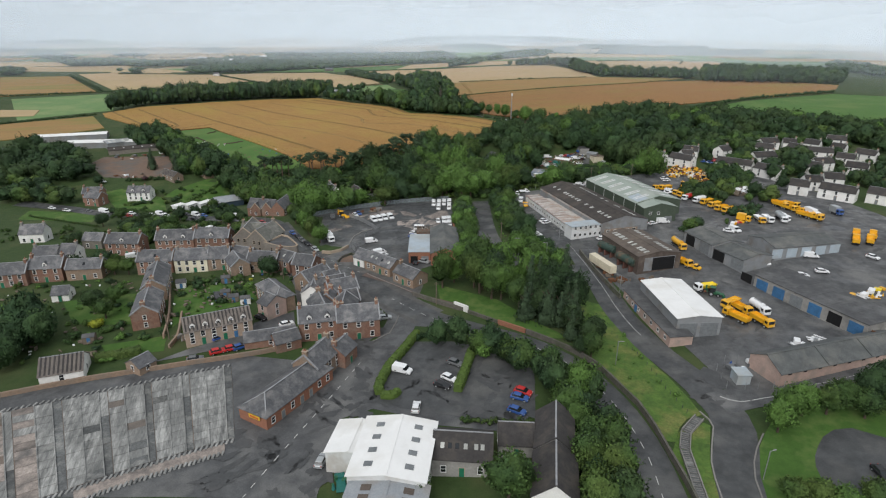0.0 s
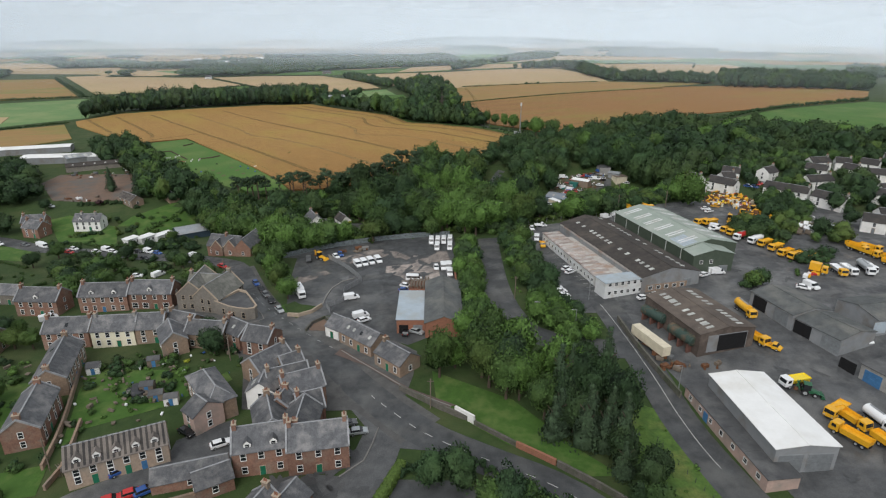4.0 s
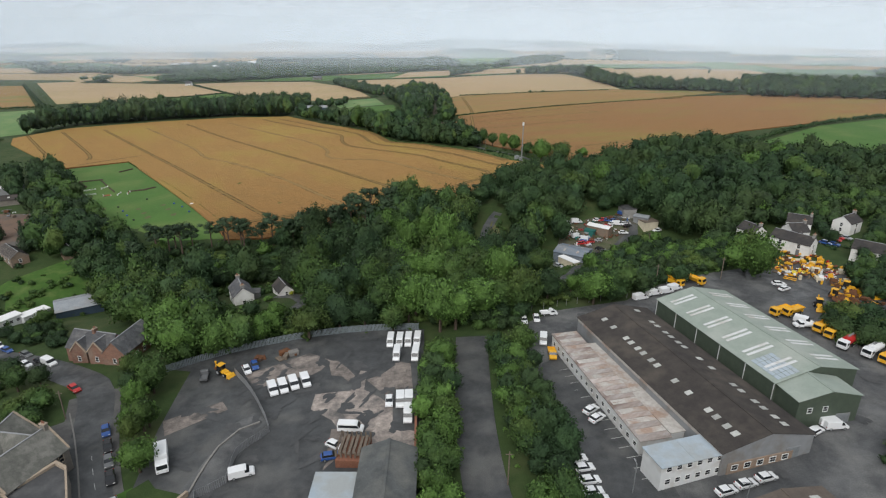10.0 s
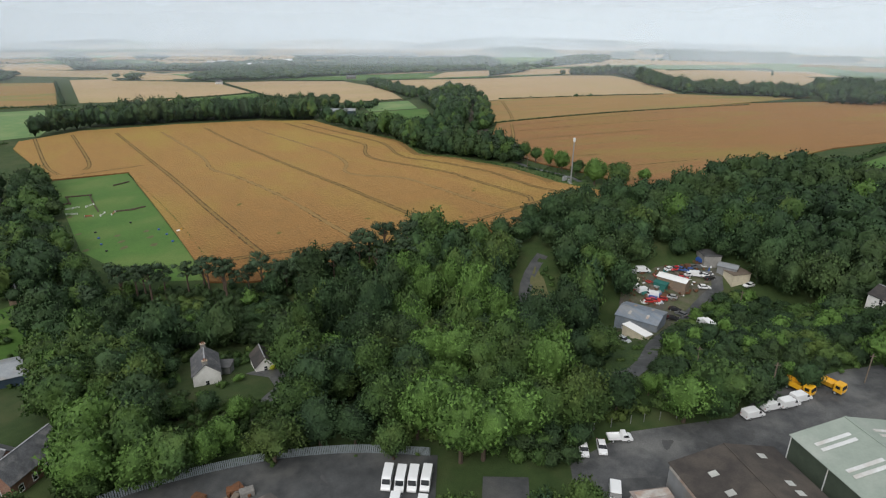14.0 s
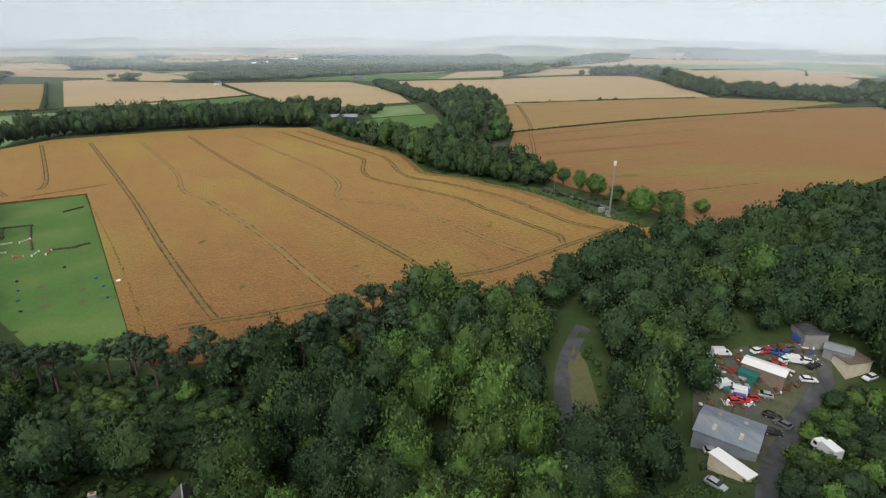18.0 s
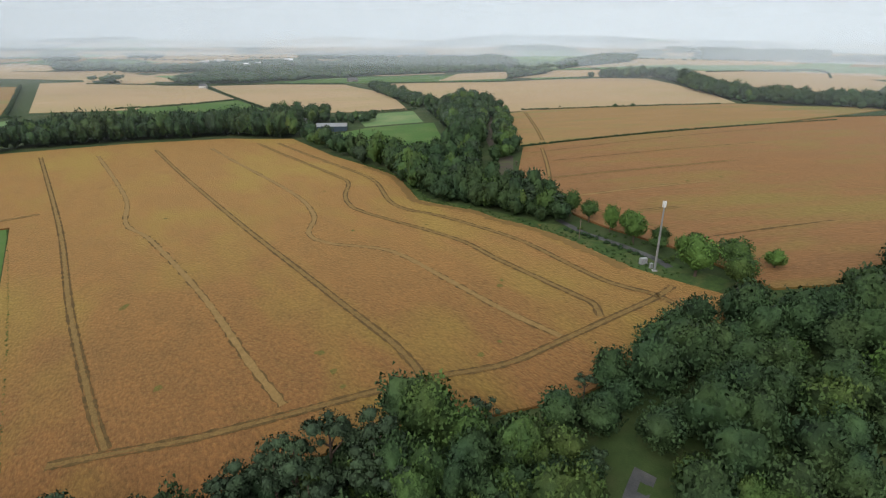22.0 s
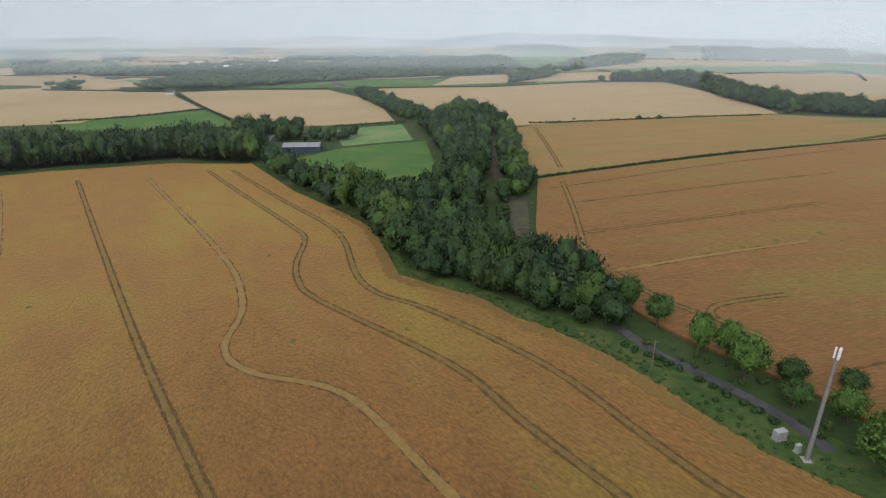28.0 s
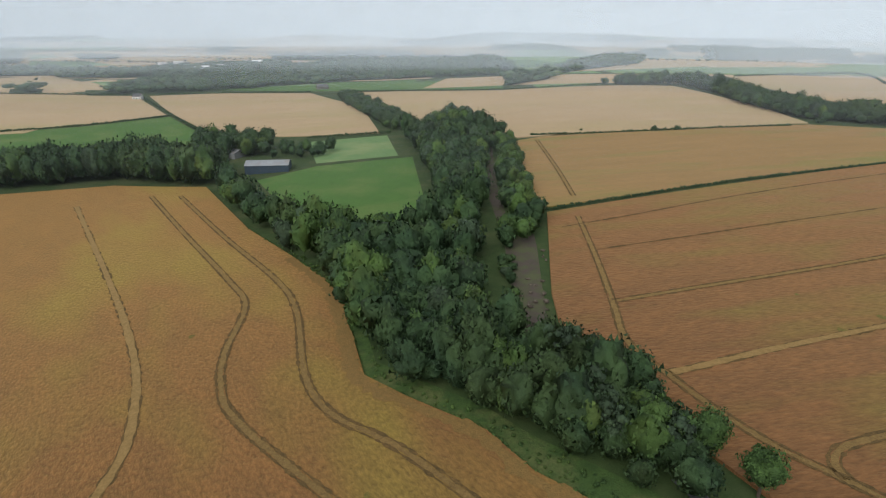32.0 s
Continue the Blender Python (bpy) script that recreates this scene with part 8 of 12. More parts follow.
patch("forecourt", [(-25.8, 186.0), (-35.2, 195.6), (-35.4, 203.6), (-32.0, 206.6), (-27.0, 205.0), (-14.4, 195.2), (-3.0, 184.0), (-3.6, 173.0), (-5.1, 164.6), (-11.1, 169.0)], "pavement_grey", 0.07, 0.0, "worn grey paving round the roadside cottages", category="pavement")
patch("forecourt", [(-84.0, 215.5), (-80.5, 207.5), (-76.0, 205.0), (-59.2, 200.6), (-50.2, 199.6), (-47.6, 206.3), (-58.8, 219.5), (-64.0, 226.0), (-72.0, 238.0), (-80.0, 232.0)], "pavement_grey", 0.075, 0.0, "worn grey paving round the hall", category="pavement")
patch("bare_earth", [(-34.6, 197.2), (-34.2, 201.0), (-31.4, 204.2), (-28.9, 200.2), (-29.6, 197.0)], "red_earth", 0.15, 0.0, "bare brown earth garden", category="ground")
patch("grass_island", [(-42.8, 207.2), (-39.5, 206.7), (-36.3, 209.0), (-34.6, 213.1), (-37.6, 214.0), (-41.0, 215.0), (-43.5, 217.5), (-46.0, 214.0)], "rough_grass", 0.12, 0.0, "rough grass by the wall", category="grass")
patch("lawn", [(-75.4, 147.6), (-83.8, 168.9), (-83.4, 177.6), (-69.6, 176.3), (-59.1, 160.7), (-73.7, 153.7)], "lawn", 0.07, 0.0, "green garden lawn", category="lawn")
patch("lawn", [(-118.6, 167.3), (-105.1, 171.8), (-97.4, 172.1), (-88.1, 150.3), (-106.2, 151.5)], "lawn", 0.07, 0.0, "green garden lawn", category="lawn")
patch("lawn", [(-90.9, 138.6), (-74.9, 142.7), (-72.0, 134.3), (-86.1, 132.5)], "lawn", 0.07, 0.0, "green garden lawn", category="lawn")
patch("lawn", [(-69.6, 176.3), (-60.8, 175.5), (-55.8, 164.6), (-59.1, 160.7)], "lawn", 0.07, 0.0, "green garden lawn", category="lawn")
patch("lawn", [(-77.2, 161.4), (-86.5, 174.4), (-80.2, 175.5), (-69.7, 176.7), (-67.2, 171.5), (-70.4, 165.7), (-67.8, 159.9)], "lawn", 0.07, 0.0, "green garden lawn", category="lawn")
patch("lawn", [(-54.2, 168.2), (-50.4, 174.7), (-47.9, 171.4), (-51.7, 165.1)], "lawn", 0.07, 0.0, "green garden lawn", category="lawn")
patch("lawn", [(-211.1, 280.4), (-169.4, 272.7), (-174.6, 290.1), (-217.0, 298.3)], "lawn", 0.07, 0.0, "green garden lawn", category="lawn")
patch("lawn", [(-150.0, 325.9), (-126.6, 343.7), (-116.1, 337.0), (-121.7, 318.5), (-137.7, 306.8)], "lawn", 0.07, 0.0, "green garden lawn", category="lawn")
patch("lawn", [(-191.9, 326.9), (-184.8, 332.1), (-153.4, 317.9), (-141.2, 292.4), (-171.6, 300.1)], "lawn", 0.07, 0.0, "green garden lawn", category="lawn")
patch("lawn", [(-52.0, 209.4), (-45.6, 215.4), (-42.4, 212.1), (-43.0, 209.1)], "lawn", 0.07, 0.0, "green garden lawn", category="lawn")
patch("pavement", [(-25.0, 183.9), (-23.7, 186.9), (-11.9, 174.9), (-4.3, 167.1), (6.6, 159.7), (3.5, 158.8), (-6.6, 168.0), (-15.9, 177.8)], "pavement_red", 0.2, 0.0, "reddish paved footway", category="pavement")
ribbon("kerb", [(-23.5, 185.9), (-11.8, 174.1), (-3.7, 166.0), (5.5, 159.4)], 0.3, "kerb_stone", 0.16, "pale stone kerb", height=0.1, wobble=0.0, category="kerb")
ribbon("kerb", [(59.6, 106.0), (60.4, 103.0), (60.2, 100.6), (57.2, 94.8), (54.9, 89.9), (53.6, 85.4), (52.2, 78.5)], 0.3, "kerb_stone", 0.16, "pale stone kerb", height=0.1, wobble=0.0, category="kerb")
ribbon("kerb", [(69.5, 97.9), (65.8, 93.5), (63.2, 89.6), (61.2, 85.2), (59.6, 79.0)], 0.3, "kerb_stone", 0.16, "pale stone kerb", height=0.1, wobble=0.0, category="kerb")
ribbon("kerb", [(-10.4, 153.1), (-12.4, 143.1), (-16.7, 138.8)], 0.3, "kerb_stone", 0.16, "pale stone kerb", height=0.1, wobble=0.0, category="kerb")
def worn(poly, n, seed, mat, lift):
    """Irregular repairs and worn places in tarmac, joined."""
    rnd = random.Random(seed)
    x0, x1 = min(p[0] for p in poly), max(p[0] for p in poly)
    y0, y1 = min(p[1] for p in poly), max(p[1] for p in poly)
    verts, faces, made = [], [], 0
    turn = rnd.uniform(0, 3)
    for _ in range(n * 8):
        cx, cy = rnd.uniform(x0, x1), rnd.uniform(y0, y1)
        if made >= n or not inside((cx, cy), poly):
            continue
        made += 1
        a, b, q, m = rnd.uniform(0.8, 3.6), rnd.uniform(0.4, 1.7), turn + rnd.choice((0, 1.57)) + rnd.uniform(-0.3, 0.3), 20
        c1, c2, c3 = rnd.uniform(0, 6), rnd.uniform(0, 6), rnd.uniform(0, 6)
        o = len(verts)
        for k in range(m):
            w = 6.283 * k / m
            f = 1.0 + 0.26 * math.sin(2 * w + c1) + 0.24 * math.sin(3 * w + c2) + 0.2 * math.sin(5 * w + c3) + rnd.uniform(-0.12, 0.12)
            u, v = math.cos(w) * a * f, math.sin(w) * b * f
            x, y = cx + u * math.cos(q) - v * math.sin(q), cy + u * math.sin(q) + v * math.cos(q)
            verts.append((x, y, ground(x, y) + lift))
        faces.append(tuple(range(o, o + m)))
    tagged(new("tarmac_repairs", mesh_from("tarmac_repairs", verts, faces, M[mat])), "worn and repaired places in old tarmac", "road surface", kind="stuff")



worn([(-48.4, 82.5), (-30.5, 129.3), (-21.6, 154.1), (-7.4, 139.4), (-10.3, 113.5), (-19.8, 84.2)], 46, 3, "tarmac_pale", 0.165)
worn([(-48.4, 82.5), (-30.5, 129.3), (-21.6, 154.1), (-7.4, 139.4), (-10.3, 113.5), (-19.8, 84.2)], 46, 13, "tarmac_dark", 0.172)
worn([(35.1, 273.5), (49.1, 283.1), (71.4, 288.1), (90.1, 303.9), (117.4, 310.8), (142.0, 314.1), (152.5, 298.3), (178.0, 304.3), (186.7, 261.0), (190, 230), (190, 140), (111.9, 120.3), (70.6, 112.6), (67.5, 134.1), (59.6, 173.1), (56.9, 200.8), (39.7, 202.2), (36.3, 215.7), (36.1, 232.5), (34.7, 257.6)], 60, 4, "tarmac_pale", 0.165)
worn([(35.1, 273.5), (49.1, 283.1), (71.4, 288.1), (90.1, 303.9), (117.4, 310.8), (142.0, 314.1), (152.5, 298.3), (178.0, 304.3), (186.7, 261.0), (190, 230), (190, 140), (111.9, 120.3), (70.6, 112.6), (67.5, 134.1), (59.6, 173.1), (56.9, 200.8), (39.7, 202.2), (36.3, 215.7), (36.1, 232.5), (34.7, 257.6)], 60, 14, "tarmac_dark", 0.172)
worn([(-55.0, 250.4), (-26.5, 272.3), (8.3, 271.4), (9.0, 229.9), (-7.5, 200.4), (-27.1, 201.3)], 22, 5, "tarmac_pale", 0.165)
worn([(-55.0, 250.4), (-26.5, 272.3), (8.3, 271.4), (9.0, 229.9), (-7.5, 200.4), (-27.1, 201.3)], 22, 15, "tarmac_dark", 0.172)
worn([(-10.4, 115.8), (-7.1, 132.0), (7.9, 132.0), (24.8, 121.5), (20.6, 99.1), (-0.9, 104.4)], 30, 6, "tarmac_pale", 0.165)
worn([(-10.4, 115.8), (-7.1, 132.0), (7.9, 132.0), (24.8, 121.5), (20.6, 99.1), (-0.9, 104.4)], 30, 16, "tarmac_dark", 0.172)
worn([(66.0, 120.0), (70.0, 112.0), (62.0, 104.0), (60.0, 116.0), (58.5, 130.0)], 9, 7, "tarmac_pale", 0.165)
patch("wet_tarmac", [(68.2, 123.6), (66.4, 121.8), (65.6, 119.3), (66.2, 116.0), (67.9, 113.9), (71.8, 113.6), (71.0, 118.0), (70.3, 121.0)], "tarmac_dark", 0.16, 0.0, "dark new tarmac by the compound", category="road surface")

worn([(-16.2, 245.0), (-6.6, 254.9), (3.4, 258.0), (9.2, 229.9), (-7.0, 219.0), (-36.7, 250.0), (-22.0, 265.6)], 26, 25, "tarmac_dark", 0.178)

# painted lines on the roads
def dashes(pts, n, width, mat, fill=0.4):
    """Broken line of n painted dashes along a road."""
    line = spline(pts, 0.5)
    top = tagged(new("road_marking"), "broken white centre line on the road", "road marking", kind="structure")
    m = len(line) / n
    for k in range(n):
        a = line[int(k * m):int(k * m + m * fill) + 2]
        if len(a) > 1:
            ribbon("dash", a, width, mat, 0.19, parent=top, step=1.0)



dashes([(41.6, 80.0), (42.7, 92.0), (41.6, 105.0), (38.6, 115.3), (35.6, 121.9), (30.6, 128.2), (23.6, 134.6), (13.0, 141.2), (-1.2, 151.4), (-14.0, 165.8)], 24, 0.16, "road_paint", 0.4)
dashes([(60.6, 131.5), (57.6, 141.5), (56.0, 155.0), (55.0, 173.3), (51.6, 207.5)], 1, 0.14, "road_paint", 0.97)
dashes([(-35.1, 82.6), (-30.9, 95.1), (-24.6, 112.2), (-18.7, 128.9)], 14, 0.16, "road_paint", 0.4)
dashes([(-23.3, 184.9), (-33.1, 193.5), (-42.8, 203.5), (-51.8, 214.0), (-60.0, 226.5)], 12, 0.09, "road_paint", 0.28)
dashes([(66.4, 111.2), (68.4, 109.6), (71.0, 108.9), (75.8, 109.8), (81.5, 110.8)], 11, 0.25, "road_paint", 0.55)
dashes([(83.5, 112.9), (95.7, 115.6), (111.4, 120.2)], 12, 0.12, "road_paint", 0.6)
top = tagged(new("parking_bays"), "row of white painted parking bay lines", "road marking", kind="structure")
ribbon("bay_line", [(43.7, 250.6), (48.1, 251.5)], 0.12, "road_paint", 0.17, parent=top)
ribbon("bay_line", [(44.3, 247.7), (48.7, 248.6)], 0.12, "road_paint", 0.17, parent=top)
ribbon("bay_line", [(44.9, 244.8), (49.3, 245.8)], 0.12, "road_paint", 0.17, parent=top)
ribbon("bay_line", [(45.5, 241.9), (49.9, 242.9)], 0.12, "road_paint", 0.17, parent=top)
ribbon("bay_line", [(46.2, 239.0), (50.6, 240.0)], 0.12, "road_paint", 0.17, parent=top)
ribbon("bay_line", [(46.8, 236.1), (51.2, 237.1)], 0.12, "road_paint", 0.17, parent=top)
ribbon("bay_line", [(47.4, 233.2), (51.8, 234.2)], 0.12, "road_paint", 0.17, parent=top)
ribbon("bay_line", [(48.0, 230.4), (52.4, 231.3)], 0.12, "road_paint", 0.17, parent=top)
ribbon("bay_line", [(48.6, 227.5), (53.0, 228.4)], 0.12, "road_paint", 0.17, parent=top)
ribbon("bay_line", [(49.2, 224.6), (53.6, 225.5)], 0.12, "road_paint", 0.17, parent=top)
ribbon("bay_line", [(49.9, 221.7), (54.3, 222.6)], 0.12, "road_paint", 0.17, parent=top)
ribbon("bay_line", [(50.5, 218.8), (54.9, 219.7)], 0.12, "road_paint", 0.17, parent=top)
ribbon("bay_line", [(51.1, 215.9), (55.5, 216.8)], 0.12, "road_paint", 0.17, parent=top)
ribbon("bay_line", [(51.7, 213.0), (56.1, 213.9)], 0.12, "road_paint", 0.17, parent=top)

# ---- town houses ----
house((-177.0, 236.0), (-167.3, 237.2), 7.2, 4.3, 7.5, "white_render", "slate", "long white rendered house with a grey slate roof", chimneys='ab')
house((-149.1, 202.4), (-141.0, 203.9), 7.2, 4.7, 7.5, "white_render", "slate", "white rendered house with a slate roof", chimneys='a')
house((-140.6, 205.4), (-134.8, 205.6), 7.2, 4.7, 7.5, "white_render", "slate", "white rendered house with a slate roof", chimneys='b')
house((-154.5, 181.8), (-139.7, 184.8), 7.2, 4.9, 7.7, "red_sandstone", "slate", "red sandstone terrace with a slate roof", chimneys='ab')
house((-140.0, 187.2), (-129.4, 188.7), 7.7, 5.3, 8.3, "red_sandstone", "slate", "red sandstone house with dormer and slate roof", dormers=1)
house((-128.0, 188.1), (-116.5, 189.5), 6.8, 4.3, 6.8, "brown_sandstone", "slate", "stone cottage with a slate roof", chimneys='b', lights=1)
house((-128.7, 216.2), (-115.5, 215.8), 7.7, 5.3, 8.3, "red_sandstone", "slate", "red sandstone house with dormers and slate roof", dormers=1)
house((-143.8, 225.5), (-135.5, 224.8), 5.9, 3.8, 6.1, "grey_stone", "slate", "low stone outbuilding with a slate roof", chimneys='')
house((-110.1, 217.6), (-95.4, 218.5), 7.7, 5.5, 8.5, "red_sandstone", "slate", "red sandstone terrace with two dormers", dormers=2, door='door_blue')
house((-95.3, 219.2), (-81.6, 219.3), 7.7, 5.5, 8.5, "red_sandstone", "slate", "red sandstone shop house with a white shopfront", dormers=1, shop=True, frames='window_white')
house((-105.2, 192.4), (-93.2, 193.5), 7.7, 5.1, 7.9, "red_sandstone", "slate", "red sandstone terrace house with a slate roof", lights=1)
house((-92.1, 192.7), (-80.9, 193.8), 7.7, 5.1, 7.9, "cream_render", "slate", "cream rendered terrace house with a slate roof", windows=1.2)
house((-80.9, 194.1), (-73.7, 195.0), 7.7, 4.7, 7.7, "brown_sandstone", "slate", "stone terrace house with a slate roof", chimneys='b')
house((-93.9, 182.5), (-88.3, 165.6), 7.2, 4.9, 7.5, "brown_sandstone", "slate", "stone house with dormers and a slate roof", lights=2, chimneys='ab', back=True)
house((-86.9, 160.9), (-82.5, 147.2), 7.2, 4.9, 7.5, "red_sandstone", "slate", "tall red sandstone gable house with a slate roof", chimneys='ab', back=True)
house((-67.8, 138.5), (-52.1, 146.0), 7.2, 4.5, 7.1, "cream_stone", "pantile", "cream sandstone terrace with dormers and dark tiled roof", dormers=5, chimneys='')
house((-51.8, 165.2), (-46.3, 158.2), 6.3, 4.7, 7.0, "brown_sandstone", "slate", "stone house with a hipped slate roof", chimneys='', hip=True)
house((-49.9, 155.8), (-46.3, 152.9), 6.8, 4.7, 6.8, "pink_render", "slate", "pink rendered stone house with a slate roof", chimneys='', windows=1.1)
house((-51.0, 136.2), (-38.1, 140.4), 5.0, 2.4, 4.1, "red_sandstone", "slate", "long low red sandstone outbuilding with a slate roof", chimneys='', windows=0.3, door='', name='outbuilding')
house((-37.6, 142.7), (-27.2, 145.1), 8.1, 5.8, 8.8, "red_sandstone", "slate", "red sandstone tenement with dormers and slate roof", dormers=2, chimneys='ab', gable_windows=2)
house((-27.2, 143.5), (-15.7, 145.7), 8.6, 5.8, 8.8, "red_sandstone", "slate", "red sandstone corner tenement with tall chimneys", chimneys='ab', gable_windows=2)
house((-26.0, 154.2), (-25.8, 143.9), 7.2, 5.6, 8.5, "red_sandstone", "slate", "red sandstone gabled wing with slate roof", chimneys='b', gable_windows=2)
house((-34.4, 155.2), (-30.7, 146.2), 6.8, 5.3, 8.1, "brown_sandstone", "slate", "stone wing with slate roof", chimneys='a')
house((-42.8, 134.7), (-37.0, 138.2), 5.4, 2.8, 4.7, "red_sandstone", "slate", "low red sandstone range with slate roof", chimneys='', windows=0.4, door='')
house((-42.6, 169.9), (-36.4, 178.0), 7.2, 4.5, 7.3, "brown_sandstone", "slate", "stone house with a stepped slate roof", chimneys='b')
house((-36.1, 171.8), (-31.7, 175.0), 6.3, 4.3, 6.8, "brown_sandstone", "slate", "low stone house with a slate roof", chimneys='b')
house((-37.3, 164.5), (-28.6, 168.6), 7.2, 4.9, 7.7, "brown_sandstone", "slate", "stone house with lead-capped slate roof", chimneys='a')
house((-33.0, 161.1), (-24.8, 165.3), 7.7, 5.6, 8.5, "red_sandstone", "slate", "red sandstone house with a bay front", chimneys='ab', gable_windows=2)
house((-37.5, 160.0), (-37.6, 164.4), 6.3, 4.7, 7.1, "white_render", "slate", "white rendered house with roof windows and blue sheeting", lights=2, chimneys='')
house((-28.3, 155.0), (-23.1, 157.3), 6.8, 5.3, 7.9, "red_sandstone", "slate", "red sandstone house with a slate roof", chimneys='a')
house((-31.7, 153.6), (-30.9, 158.2), 6.3, 5.1, 7.7, "red_sandstone", "slate", "red sandstone house with a slate roof", chimneys='ab')
house((-73.4, 197.5), (-65.0, 194.5), 6.3, 4.5, 7.0, "brown_sandstone", "slate", "stone terrace house with a slate roof", chimneys='a')
house((-65.3, 190.7), (-54.6, 189.3), 6.8, 4.3, 6.8, "brown_sandstone", "slate", "stone terrace house with white-edged slate roof", chimneys='ab')
house((-54.8, 191.9), (-48.3, 187.6), 6.8, 4.5, 7.0, "red_sandstone", "slate", "red brick terrace house with a slate roof", chimneys='a', lights=1)
house((-48.0, 187.0), (-40.7, 185.1), 7.7, 4.5, 7.1, "red_sandstone", "slate", "red sandstone end house with weathered slate roof", chimneys='b')
house((-71.0, 190.8), (-66.4, 183.2), 6.3, 4.5, 7.0, "brown_sandstone", "slate", "stone wing with a slate roof", chimneys='')
house((-74.6, 213.8), (-74.8, 227.5), 9.0, 5.6, 9.7, "grey_stone", "slate_green", "grey stone school hall under a steep weathered slate roof", chimneys='', frames='stone_trim', gable_windows=3, door='', back=True, coped=True)
house((-68.9, 210.6), (-65.0, 223.0), 9.0, 5.2, 9.3, "grey_stone", "slate_green", "grey stone street wing of the hall with a steep roof", chimneys='b', frames='stone_trim', gable_windows=2, back=True, door='door_blue', coped=True)
house((-77.5, 222.3), (-65.5, 220.6), 8.0, 5.2, 9.2, "grey_stone", "slate_green", "grey stone cross wing of the hall", chimneys='a', frames='stone_trim', gable_windows=0, door='', windows=0.5)
round_block([(-65.6, 209.4), (-64.0, 208.3), (-60.4, 206.0), (-57.0, 204.7), (-54.0, 204.2), (-52.2, 204.8), (-51.9, 206.6), (-53.6, 209.4), (-56.0, 213.2), (-58.2, 216.6), (-61.0, 218.0)], 4.1, "grey_stone", "roof_felt", "grey stone flat-roofed wing with a rounded end")
house((-89.2, 271.4), (-76.0, 268.4), 8.0, 3.9, 7.4, "red_sandstone", "slate", "red sandstone lodge under a slate roof", chimneys='m', door='')
house((-84.8, 271.0), (-85.6, 265.6), 4.8, 3.7, 6.6, "red_sandstone", "slate", "red sandstone front gable of the lodge", chimneys='', door='', coped=True)
house((-79.0, 269.6), (-79.9, 264.2), 4.8, 3.7, 6.6, "red_sandstone", "slate", "red sandstone front gable of the lodge", chimneys='', door='', coped=True)
house((-72.6, 276.0), (-74.4, 263.0), 6.4, 3.9, 7.4, "red_sandstone", "slate", "red sandstone rear wing of the lodge", chimneys='', door='')
house((-27.2, 197.1), (-23.1, 194.0), 6.8, 3.2, 5.6, "white_render", "slate", "white gabled end of a roadside cottage", chimneys='', windows=0.6)
house((-22.5, 193.2), (-12.8, 184.6), 6.8, 3.4, 5.8, "brown_sandstone", "slate", "low stone roadside cottage with green doors", chimneys='', lights=4, door='door_green')
house((-11.4, 181.1), (-4.4, 174.2), 6.8, 3.4, 5.6, "brown_sandstone", "slate", "low stone roadside cottage with a slate roof", chimneys='a', door='door_green', shop=False)
house((-37.4, 106.8), (-30.1, 119.8), 8.1, 3.2, 5.8, "brick", "slate", "long single-storey brick hall with hipped slate roof", hip=True, chimneys='', windows=1.0, door='door_grey', back=True)
house((-27.1, 129.5), (-31.1, 119.8), 7.2, 4.5, 7.5, "brown_sandstone", "slate", "stone house with a slate roof", chimneys='ab', back=True)
house((-23.0, 132.5), (-25.3, 126.8), 6.3, 3.8, 6.1, "red_sandstone", "slate", "red sandstone house with a slate roof", chimneys='a', back=True)
shed((-6.3, 95.8), (-8.4, 79.3), 14, 6.6, 7.6, "cladding_white", "roof_white", "large white metal-roofed shed with dark rooflights", rows=4, per=1, strip=(1.3, 1.6), light_mat='door_grey', doors=[('b', 0, 3.5, 3.2, 'door_grey')])
shed((-14.8, 98.1), (-16.4, 88.4), 9, 4.6, 5.4, "cladding_white", "roof_white", "smaller white metal-roofed shed", ribs=False)
shed((-7.7, 79.7), (-8.9, 70.8), 14, 5.6, 6.4, "cladding_grey", "roof_grey_metal", "grey metal-roofed shed with brown rooflights", rows=3, per=1, strip=(1.4, 1.8), light_mat='roof_asbestos_brown')
house((0.1, 91.3), (11.4, 90.2), 9.0, 3.9, 6.8, "grey_render", "slate_dark", "house with dark tiled roof and skylights", lights=6, chimneys='')
house((13.0, 94.6), (20.0, 94.1), 7.2, 3.0, 5.6, "grey_render", "slate_dark", "low building with dark tiled roof", chimneys='', windows=0.7)
house((25.1, 98.2), (22.8, 86.9), 7.4, 4.7, 7.7, "grey_render", "slate_dark", "long house with dark tiled roof", chimneys='', windows=0.7)
house((22.7, 86.1), (20.5, 74.9), 7.8, 4.7, 7.7, "white_render", "slate_dark", "long house with dark tiled roof and pale gable", chimneys='', windows=0.7)
house((-96.6, 123.1), (-87.6, 126.2), 8.1, 2.8, 5.6, "white_render", "pantile", "white rendered outbuilding with dark tiled roof", chimneys='', windows=0.3, door='', name='outbuilding')
house((-74.9, 123.8), (-72.6, 127.9), 5.4, 2.3, 3.9, "brown_sandstone", "slate", "small stone outbuilding with a slate roof", chimneys='', windows=0.3, door='', name='outbuilding')
house((-122.6, 169.9), (-117.6, 170.9), 5.4, 2.4, 4.3, "white_render", "slate", "small white cottage with a slate roof", chimneys='', windows=0.6)
house((-171.9, 316.8), (-159.4, 317.4), 7.2, 4.7, 7.5, "white_render", "slate", "white villa with dormers and a slate roof", dormers=2, chimneys='pq')
